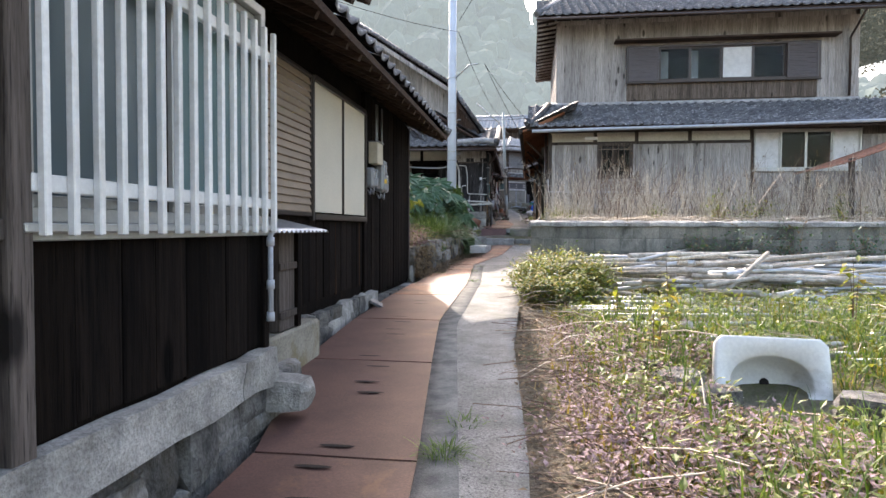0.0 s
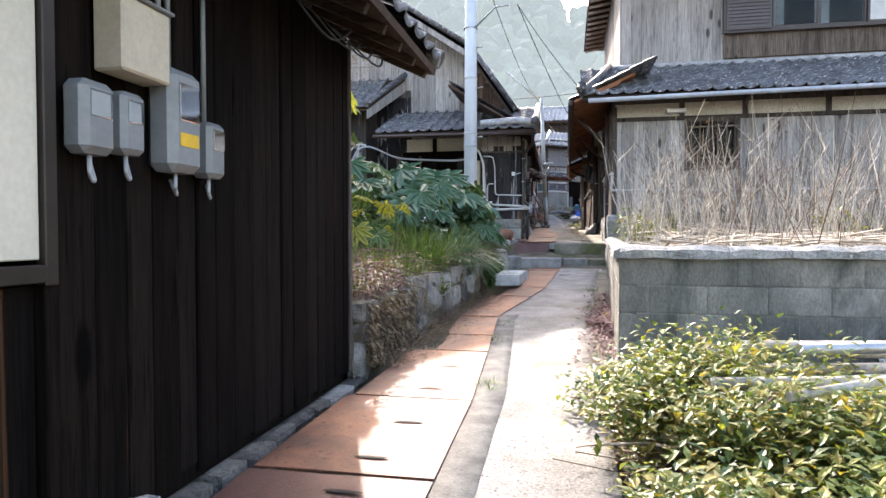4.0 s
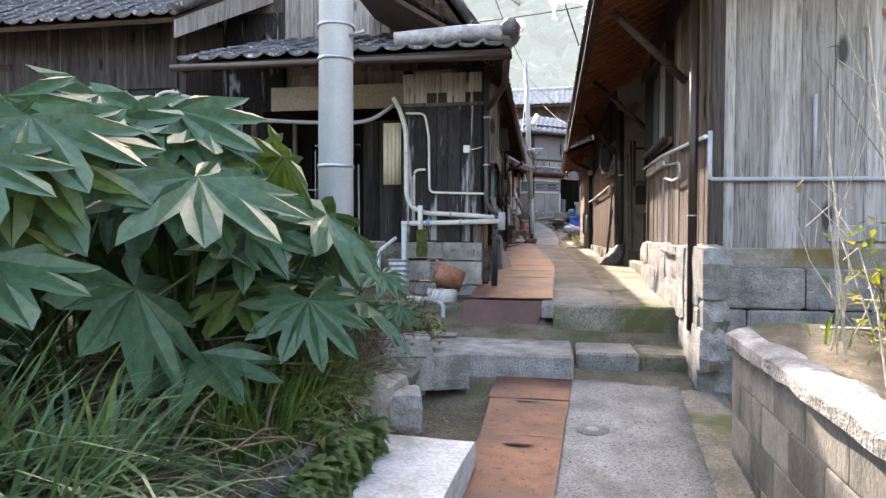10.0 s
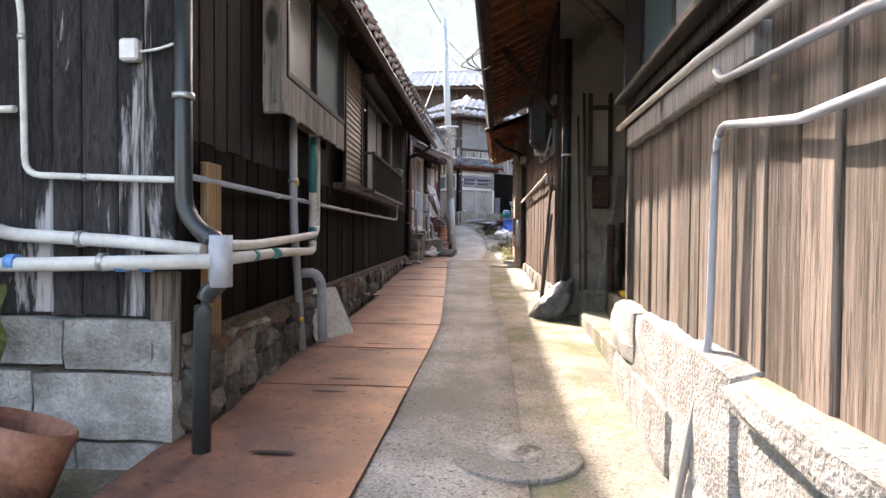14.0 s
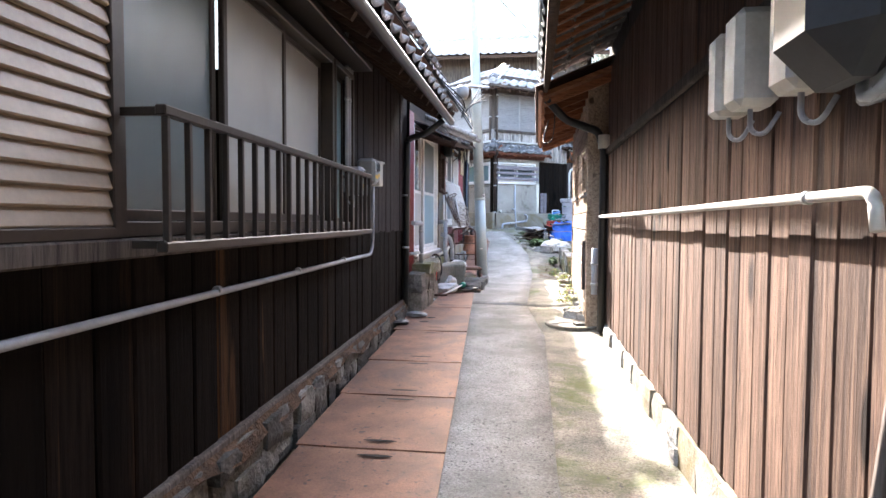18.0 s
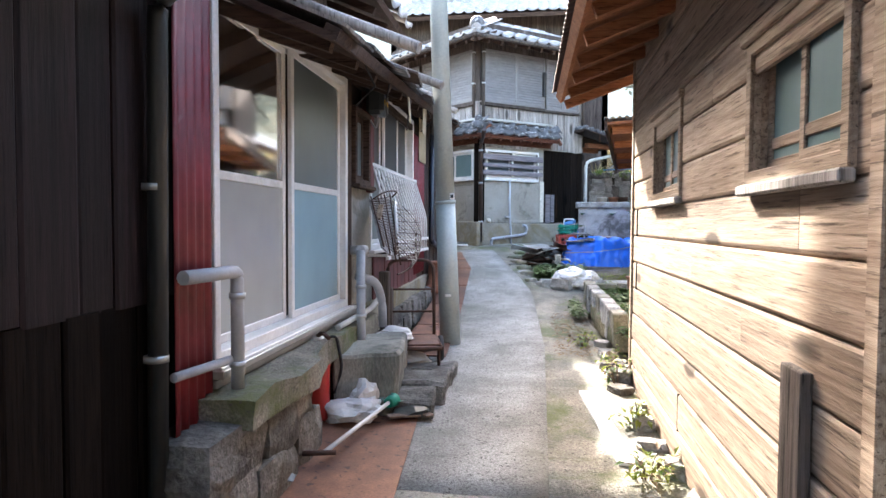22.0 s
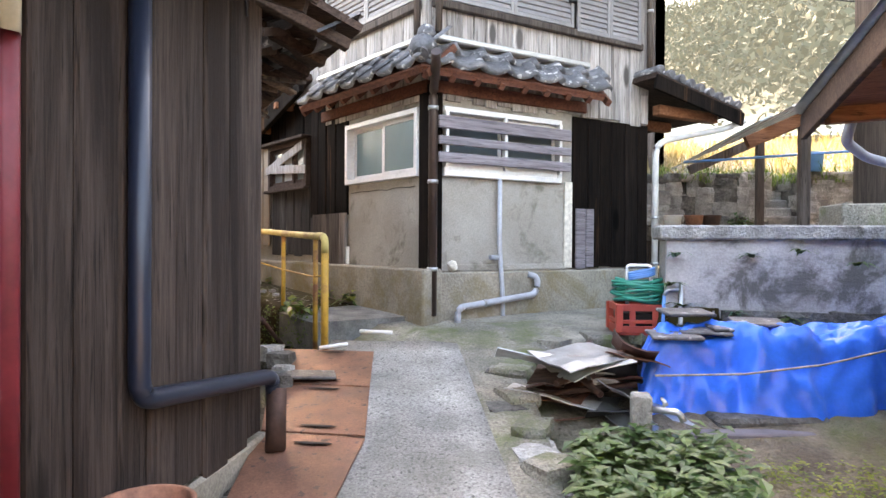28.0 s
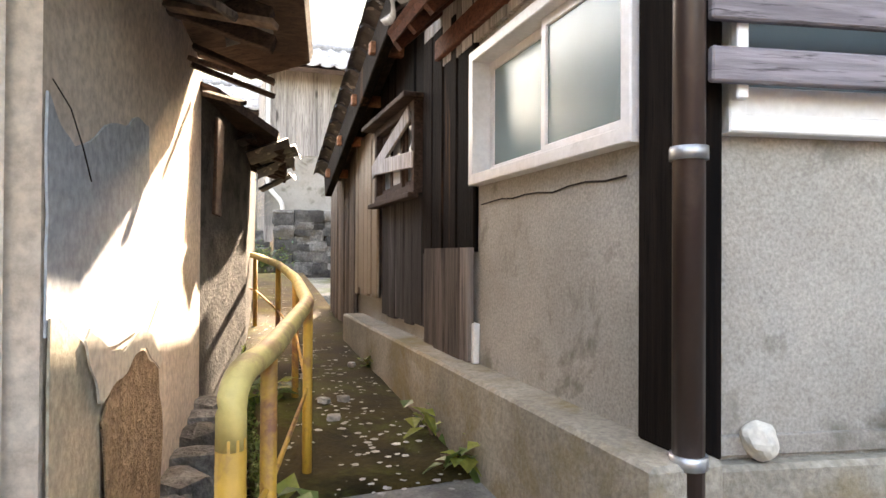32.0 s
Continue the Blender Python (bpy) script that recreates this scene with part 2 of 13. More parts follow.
M["cement"] = surface("cement_render", (0.27, 0.25, 0.22), (0.37, 0.35, 0.315), 1.4, rough=0.93, stain=(0.155, 0.145, 0.12), stain_scale=2.6, stain_at=(0.53, 0.63), fine=110, rel=0.4, dist=0.006, vary=0.0, amp=0.2)
M["footing"] = surface("stained_footing", (0.19, 0.175, 0.14), (0.32, 0.29, 0.235), 2.0, rough=0.94, stain=(0.16, 0.115, 0.035), stain_scale=1.5, stain_at=(0.48, 0.68), fine=55, rel=0.6, vary=0.0)
M["plaster"] = surface("old_plaster", (0.5, 0.42, 0.34), (0.68, 0.6, 0.52), 1.3, rough=0.9, fine=30, rel=0.25, vary=0.0)
M["plaster_beige"] = surface("beige_plaster", (0.5, 0.47, 0.4), (0.62, 0.59, 0.52), 1.2, rough=0.9, fine=30, rel=0.15, vary=0.0)
M["mud"] = surface("mud_straw", (0.2, 0.13, 0.075), (0.4, 0.28, 0.17), 14, rough=1.0, fine=60, rel=1.0, dist=0.03, vary=0.0)
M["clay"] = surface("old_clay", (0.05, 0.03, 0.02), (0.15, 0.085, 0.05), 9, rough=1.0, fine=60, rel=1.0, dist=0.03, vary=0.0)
M["soil"] = surface("dry_soil", (0.11, 0.09, 0.065), (0.25, 0.21, 0.155), 3, rough=1.0, stain=(0.11, 0.12, 0.05), stain_scale=1.2, stain_at=(0.5, 0.66), fine=45, rel=1.0, dist=0.04, vary=0.0)
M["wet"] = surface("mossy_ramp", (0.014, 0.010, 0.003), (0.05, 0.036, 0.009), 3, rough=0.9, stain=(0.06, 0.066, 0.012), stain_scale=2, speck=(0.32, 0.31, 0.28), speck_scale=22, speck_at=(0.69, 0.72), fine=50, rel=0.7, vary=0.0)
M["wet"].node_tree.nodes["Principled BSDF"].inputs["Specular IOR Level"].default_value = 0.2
M["lawn"] = surface("mossy_garden_earth", (0.05, 0.06, 0.022), (0.17, 0.15, 0.085), 2.2, rough=1.0, stain=(0.2, 0.175, 0.125), stain_scale=1.5, stain_at=(0.56, 0.66), fine=40, rel=1.0, dist=0.04, vary=0.0)
M["moss"] = surface("moss", (0.05, 0.065, 0.015), (0.13, 0.15, 0.04), 8, rough=1.0, fine=60, rel=1.0, dist=0.03, vary=0.1)
M["water"] = surface("gutter_water", (0.02, 0.022, 0.025), (0.05, 0.05, 0.05), 12, rough=0.15, speck=(0.3, 0.3, 0.3), speck_scale=18, speck_at=(0.6, 0.7), fine=40, rel=0.3, vary=0.0)


def plain(name, col, rough=0.5, metal=0.0, var=0.12, scale=6.0, rel=0.08, dirt=None, dirt_at=(0.58, 0.75)):
    return surface(name, tuple(c * (1 - var) for c in col), tuple(min(1, c * (1 + var)) for c in col), scale, rough=rough, metal=metal, fine=45, rel=rel,
                   dist=0.004, vary=0.06, amp=0.06, stain=dirt, stain_scale=3.0, stain_at=dirt_at)


M["alu"] = plain("white_aluminium", (0.72, 0.72, 0.72), 0.4, 0.1, 0.06, dirt=(0.5, 0.49, 0.46))
M["alu_grey"] = plain("grey_aluminium", (0.42, 0.42, 0.41), 0.4, 0.5, 0.08)
M["bronze"] = plain("bronze_aluminium", (0.035, 0.028, 0.025), 0.4, 0.5)
M["blackpaint"] = plain("black_paint", (0.02, 0.02, 0.021), 0.5, 0.2)
M["meter_dark"] = plain("dark_grey_plastic", (0.03, 0.033, 0.038), 0.6, dirt=(0.14, 0.13, 0.12))
M["brownpipe"] = plain("brown_downpipe", (0.035, 0.02, 0.016), 0.4, dirt=(0.07, 0.05, 0.04))
M["navy"] = plain("navy_downpipe", (0.012, 0.018, 0.035), 0.35)
M["greenblack"] = plain("dark_pipe", (0.025, 0.03, 0.032), 0.4)
M["pvc"] = plain("grey_pvc", (0.36, 0.38, 0.42), 0.45, dirt=(0.26, 0.25, 0.24))
M["pvc_white"] = plain("lagged_white_pipe", (0.6, 0.59, 0.56), 0.6, dirt=(0.34, 0.32, 0.28))
M["teal_tape"] = plain("teal_tape", (0.02, 0.2, 0.2), 0.5)
M["galv"] = plain("galvanised_steel", (0.42, 0.44, 0.45), 0.38, 0.7, 0.15, dirt=(0.24, 0.2, 0.17))
M["pole"] = plain("pole_paint", (0.5, 0.54, 0.6), 0.45, 0.15, 0.08, 2.0)
M["pole_green"] = plain("green_grey_pole", (0.33, 0.37, 0.36), 0.45, 0.2, 0.08, 2.0, dirt=(0.25, 0.26, 0.24))
M["meter"] = plain("meter_case", (0.2, 0.21, 0.22), 0.35)
M["meter_pale"] = plain("pale_meter_case", (0.55, 0.54, 0.5), 0.4)
M["beige"] = plain("beige_metal", (0.48, 0.42, 0.32), 0.5)
M["yellow"] = plain("yellow_sticker", (0.7, 0.42, 0.03), 0.5)
M["shutter"] = plain("beige_shutter", (0.23, 0.17, 0.12), 0.5, 0.0, 0.1)
M["shutter_grey"] = plain("grey_shutter", (0.2, 0.195, 0.2), 0.5, 0.2, 0.1)
M["shutter_brown"] = plain("brown_shutter", (0.1, 0.085, 0.085), 0.55, 0.0, 0.1)
M["panel"] = plain("cream_panel", (0.62, 0.57, 0.47), 0.35, 0.0, 0.05, 1.2)
M["redsheet"] = plain("red_corrugated", (0.15, 0.013, 0.021), 0.55, 0.0, 0.22, dirt=(0.2, 0.12, 0.12), dirt_at=(0.62, 0.75))
M["creamsheet"] = plain("cream_corrugated", (0.5, 0.45, 0.33), 0.6, dirt=(0.3, 0.24, 0.16))
M["oxide"] = plain("red_oxide_board", (0.1, 0.028, 0.03), 0.7, 0.0, 0.25)
M["rustpaint"] = plain("yellow_rail_paint", (0.45, 0.25, 0.03), 0.6, 0.0, 0.15, 9, 0.3, dirt=(0.18, 0.07, 0.03), dirt_at=(0.5, 0.62))
M["oldpipe"] = plain("rail_top", (0.42, 0.34, 0.12), 0.6, 0.0, 0.2, 9, 0.3, dirt=(0.2, 0.1, 0.05), dirt_at=(0.52, 0.64))
M["ironrust"] = plain("rusty_iron", (0.075, 0.04, 0.03), 0.75, 0.4, 0.3, 12, 0.5)
M["terracotta"] = surface("rusty_pot", (0.2, 0.085, 0.05), (0.36, 0.16, 0.1), 6, rough=0.7, stain=(0.1, 0.05, 0.035), stain_scale=5, fine=40, rel=0.4, vary=0.15)
M["tarp"] = plain("blue_tarpaulin", (0.012, 0.16, 0.78), 0.32, 0.0, 0.12, 3)
M["white"] = plain("white_enamel", (0.75, 0.74, 0.71), 0.3, 0.0, 0.05, dirt=(0.45, 0.42, 0.36))
M["sack_grey"] = plain("dirty_grey_plastic", (0.15, 0.145, 0.14), 0.55, 0.0, 0.3, 9, 0.4, dirt=(0.06, 0.055, 0.05))
M["bag"] = plain("white_plastic_bag", (0.6, 0.6, 0.6), 0.4, 0.0, 0.1)
M["red"] = plain("red_paint", (0.42, 0.03, 0.03), 0.4, dirt=(0.2, 0.03, 0.03))
M["crate"] = plain("red_crate", (0.42, 0.06, 0.035), 0.5)
M["green"] = plain("green_hose", (0.0, 0.22, 0.15), 0.45)
M["blue"] = plain("blue_plastic", (0.1, 0.3, 0.65), 0.4)
M["cable"] = plain("black_cable", (0.012, 0.012, 0.013), 0.6)
M["wire"] = plain("grey_wire", (0.2, 0.2, 0.2), 0.6)
M["bamboo"] = surface("weathered_stick", (0.3, 0.27, 0.22), (0.55, 0.51, 0.45), 12, rough=0.8, fine=50, rel=0.3, vary=0.3)
M["dryreed"] = surface("dry_reed", (0.36, 0.3, 0.23), (0.62, 0.55, 0.45), 10, rough=0.85, fine=40, rel=0.2, vary=0.2)
M["straw"] = surface("straw", (0.28, 0.21, 0.1), (0.5, 0.4, 0.22), 10, rough=0.9, fine=40, rel=0.2, vary=0.2)
M["twig"] = surface("twig", (0.1, 0.065, 0.045), (0.22, 0.15, 0.11), 10, rough=0.9, fine=40, rel=0.3, vary=0.2)
M["stone_slab"] = surface("white_slab", (0.5, 0.5, 0.48), (0.7, 0.69, 0.66), 4, rough=0.85, stain=(0.36, 0.34, 0.3), stain_scale=3, fine=50, rel=0.6, vary=0.05)
M["ac"] = plain("ac_casing", (0.62, 0.62, 0.58), 0.45)
M["paper"] = plain("sign_board", (0.62, 0.6, 0.55), 0.6)
# Dark wall colour that puts the dimness of unseen rooms into the paint.
M["room"] = plain("dim_room_backing", (0.05, 0.045, 0.04), 0.9)
M["curtain"] = plain("net_curtain", (0.6, 0.6, 0.6), 0.9, 0.0, 0.1)
M["teal_wrap"] = plain("pale_wrap", (0.45, 0.5, 0.5), 0.5)


def leafy(name, dark, light, rough=0.45, trans=0.25, vary_stop=(0.3, 0.75)):
    m, n, l, b = nodes_of(name, rough)
    geo = n.new("ShaderNodeNewGeometry")
    col = ramp(n, l, geo.outputs["Random Per Island"], [(0.05, dark), (0.95, light)])
    fn = noise_tex(n, l, place(n, l, (1, 1, 1)), 30, 3)
    col = mixc(n, l, 1.0, col, ramp(n, l, fn, [(0.3, (0.7, 0.7, 0.7)), (0.7, (1.2, 1.2, 1.2))]), 'MULTIPLY')
    l.new(col, b.inputs["Base Color"])
    t = n.new("ShaderNodeBsdfTranslucent")
    l.new(mixc(n, l, 1.0, col, (1.5, 1.4, 0.7), 'MULTIPLY'), t.inputs["Color"])
    mx = n.new("ShaderNodeMixShader")
    mx.inputs[0].default_value = trans
    l.new(b.outputs[0], mx.inputs[1])
    l.new(t.outputs[0], mx.inputs[2])
    l.new(mx.outputs[0], n["Material Output"].inputs["Surface"])
    return m


M["leaf_dark"] = leafy("dark_leaf", (0.025, 0.075, 0.042), (0.07, 0.15, 0.085), 0.42)
M["leaf_mid"] = leafy("green_leaf", (0.03, 0.075, 0.02), (0.09, 0.15, 0.04))
M["leaf_lime"] = leafy("lime_leaf", (0.1, 0.16, 0.025), (0.24, 0.26, 0.06), 0.5, 0.4)
M["leaf_yellow"] = leafy("yellow_leaf", (0.2, 0.19, 0.035), (0.34, 0.27, 0.07), 0.6, 0.3)
M["leaf_purple"] = leafy("purple_leaf", (0.1, 0.05, 0.06), (0.26, 0.15, 0.16), 0.7, 0.15)
M["leaf_dead"] = leafy("dead_leaf", (0.09, 0.06, 0.035), (0.27, 0.2, 0.13), 0.8, 0.15)
M["leaf_pink"] = leafy("pink_sedum", (0.24, 0.15, 0.16), (0.45, 0.33, 0.34), 0.8, 0.1)
M["grass"] = leafy("grass_blade", (0.045, 0.1, 0.016), (0.14, 0.21, 0.05), 0.55, 0.3)
M["grass_blue"] = leafy("long_grass_blade", (0.045, 0.11, 0.05), (0.14, 0.22, 0.1), 0.4, 0.25)
M["grass_dry"] = leafy("dry_blade", (0.24, 0.19, 0.1), (0.5, 0.42, 0.27), 0.8, 0.2)


def glass_clear():
    m, n, l, b = nodes_of("window_glass", 0.06)
    b.inputs["Base Color"].default_value = (0.5, 0.54, 0.56, 1)
    b.inputs["Specular IOR Level"].default_value = 0.3
    b.inputs["Transmission Weight"].default_value = 1.0
    b.inputs["IOR"].default_value = 1.2
    return m


def glass_frost(name, col, alpha=0.55):
    """Frosted pane: milky diffuse over rough transmission."""
    m, n, l, b = nodes_of(name, 0.28)
    v = noise_tex(n, l, place(n, l, (1, 1, 0.8)), 1.6, 3)
    l.new(ramp(n, l, v, [(0.3, tuple(c * 0.75 for c in col)), (0.7, col)]), b.inputs["Base Color"])
    b.inputs["Transmission Weight"].default_value = 1 - alpha
    b.inputs["IOR"].default_value = 1.2
    return m


M["glass"] = glass_clear()
M["frost"] = glass_frost("frosted_glass", (0.15, 0.24, 0.25), 0.9)
M["frost_blue"] = glass_frost("blue_frosted_glass", (0.26, 0.42, 0.5), 0.85)
M["frost_grey"] = glass_frost("grey_frosted_glass", (0.42, 0.43, 0.42), 0.9)
M["glass_dim"] = glass_frost("dim_window_glass", (0.045, 0.05, 0.055), 0.97)
M["frost_dark"] = glass_frost("dim_frosted_glass", (0.12, 0.16, 0.175), 0.8)


# Air haze is painted on as a flat emission; hills are no light source.
def distant(name, dark, light, haze_glow, scale):
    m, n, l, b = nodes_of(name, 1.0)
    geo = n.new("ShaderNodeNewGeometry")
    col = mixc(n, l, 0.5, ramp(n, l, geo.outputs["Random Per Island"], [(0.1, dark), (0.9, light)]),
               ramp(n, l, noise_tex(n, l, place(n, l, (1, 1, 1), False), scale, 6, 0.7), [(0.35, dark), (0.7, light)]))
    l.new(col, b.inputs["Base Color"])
    b.inputs["Emission Color"].default_value = (*haze_glow, 1)
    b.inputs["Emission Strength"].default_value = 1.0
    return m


# Third colour: the painted haze, strong on the far hill, faint on near slopes.
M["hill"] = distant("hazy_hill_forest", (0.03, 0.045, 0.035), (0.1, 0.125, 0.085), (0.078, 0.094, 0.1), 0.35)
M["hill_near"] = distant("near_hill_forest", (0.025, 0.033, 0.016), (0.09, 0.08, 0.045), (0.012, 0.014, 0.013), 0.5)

# ---- building helpers ----
def cube(bm, x0, x1, y0, y1, z0, z1, m=None, ch=0.0):
    """A box, its upright and lying edges chamfered by ch."""
    r = bmesh.ops.create_cube(bm, size=1.0)
    vs = r["verts"]
    for v in vs:
        v.co = Vector(((x0 + x1) / 2 + v.co.x * (x1 - x0), (y0 + y1) / 2 + v.co.y * (y1 - y0), (z0 + z1) / 2 + v.co.z * (z1 - z0)))
    if ch:
        es = {e for v in vs for e in v.link_edges}
        bmesh.ops.bevel(bm, geom=list(es), offset=ch, segments=1, affect='EDGES')
    if m is not None:
        if ch:
            raise ValueError("chamfered boxes are placed by xcube")
        for v in vs:
            v.co = m @ v.co
    return vs


def xcube(bm, x0, x1, y0, y1, z0, z1, m, ch=0.0):
    """A chamfered box under the matrix m."""
    t = bmesh.new()
    cube(t, x0, x1, y0, y1, z0, z1, None, ch)
    join(bm, t, m)


def join(bm, other, m=None):
    """Adds the other bmesh to bm, under m, and frees it."""
    other.verts.index_update()
    vs = [bm.verts.new(m @ v.co if m else v.co) for v in other.verts]
    for f in other.faces:
        try:
            bm.faces.new([vs[v.index] for v in f.verts])
        except ValueError:
            pass
    other.free()


def tube(bm, pts, r, seg=8, cap=True, r1=None):
    """A tube along points; r1: the radius at its end."""
    pts = [Vector(p) for p in pts]
    rings = []
    up = Vector((0, 0, 1))
    for i, p in enumerate(pts):
        d = (pts[min(i + 1, len(pts) - 1)] - pts[max(i - 1, 0)]).normalized()
        a = d.cross(up if abs(d.z) < 0.95 else Vector((1, 0, 0))).normalized()
        b = a.cross(d)
        rr = r if r1 is None else r + (r1 - r) * i / max(1, len(pts) - 1)
        rings.append([bm.verts.new(p + (a * math.cos(k * 2 * math.pi / seg) + b * math.sin(k * 2 * math.pi / seg)) * rr) for k in range(seg)])
    for q, s in zip(rings, rings[1:]):
        for k in range(seg):
            f = bm.faces.new((q[k], q[(k + 1) % seg], s[(k + 1) % seg], s[k]))
            f.smooth = True
    if cap and seg > 2:
        bm.faces.new(rings[0][::-1])
        bm.faces.new(rings[-1])


def bend(pts, r=0.06, n=4):
    """The polyline with its corners rounded."""
    pts = [Vector(p) for p in pts]
    out = [pts[0]]
    for a, b, c in zip(pts, pts[1:], pts[2:]):
        p, q = b + (a - b).normalized() * min(r, (a - b).length / 2), b + (c - b).normalized() * min(r, (c - b).length / 2)
        out += [p.lerp(b, k / n).lerp(b.lerp(q, k / n), k / n) for k in range(n + 1)]
    return out + [pts[-1]]


def lathe(bm, profile, seg=20, m=None):
    """A turned shape from (radius, height) pairs."""
    rings = [[bm.verts.new((m or Matrix()) @ Vector((r * math.cos(k * 2 * math.pi / seg), r * math.sin(k * 2 * math.pi / seg), z))) for k in range(seg)] for r, z in profile]
    for q, s in zip(rings, rings[1:]):
        for k in range(seg):
            bm.faces.new((q[k], q[(k + 1) % seg], s[(k + 1) % seg], s[k])).smooth = True
    if profile[0][0] > 0.001:
        bm.faces.new(rings[0][::-1])
    if profile[-1][0] > 0.001:
        bm.faces.new(rings[-1])


def mesh_from(name, bm, material):
    me = bpy.data.meshes.new(name)
    bm.normal_update()
    bm.to_mesh(me)
    bm.free()
    for k in (material if isinstance(material, (list, tuple)) else [material]):
        me.materials.append(M[k] if isinstance(k, str) else k)
    return me


def under(ob, parent):
    ob.parent = parent
    world_m = parent.matrix_basis.copy()
    if parent.parent:
        world_m = parent.parent.matrix_basis @ parent.matrix_parent_inverse @ world_m
    ob.matrix_parent_inverse = world_m.inverted()
    return ob


def part(name, bm, material, parent, label="", kind=""):
    """One mesh under a thing or a part; its points are in world metres."""
    ob = under(new(name, mesh_from(name, bm, material)), parent)
    return tagged(ob, label, kind=kind)


def thing(name, at, label, category, group="", kind=""):
    ob = new(name)
    ob.empty_display_size = 0.1
    ob.location = at
    return tagged(ob, label, category, group, kind)


def solo(name, bm, material, label, category, group="", kind=""):
    """A thing of one mesh, its origin at its base."""
    bm.verts.ensure_lookup_table()
    c = sum((v.co for v in bm.verts), Vector()) / len(bm.verts)
    c.z = min(v.co.z for v in bm.verts)
    for v in bm.verts:
        v.co -= c
    ob = new(name, mesh_from(name, bm, material))
    ob.location = c
    return tagged(ob, label, category, group, kind)


SHARED = {}


def unit_piece(shape, material):
    """A shared mesh of unit size: plank (chamfered along z), block (all edges), tile."""
    key = (shape, material)
    if key not in SHARED:
        bm = bmesh.new()
        if shape == "plank":
            c = 0.06
            ring = [(-0.5, -0.5), (0.5, -0.5), (0.5, 0.2), (0.5 - c, 0.5), (-0.5 + c, 0.5), (-0.5, 0.2)]
            lo, hi = ([bm.verts.new((x, y, z)) for x, y in ring] for z in (-0.5, 0.5))
            for k in range(6):
                bm.faces.new((lo[k], lo[(k + 1) % 6], hi[(k + 1) % 6], hi[k]))
            bm.faces.new(lo[::-1]), bm.faces.new(hi)
        else:
            cube(bm, -0.5, 0.5, -0.5, 0.5, -0.5, 0.5, None, 0.045)
        SHARED[key] = mesh_from(shape + "_" + material, bm, material)
    return SHARED[key]


def piece(name, shape, material, parent, m, dims):
    """A piece on a shared unit mesh, posed by m and sized by dims."""
    ob = under(new(name, unit_piece(shape, material)), parent)
    ob.matrix_basis = m @ Matrix.Diagonal((*dims, 1))
    return ob


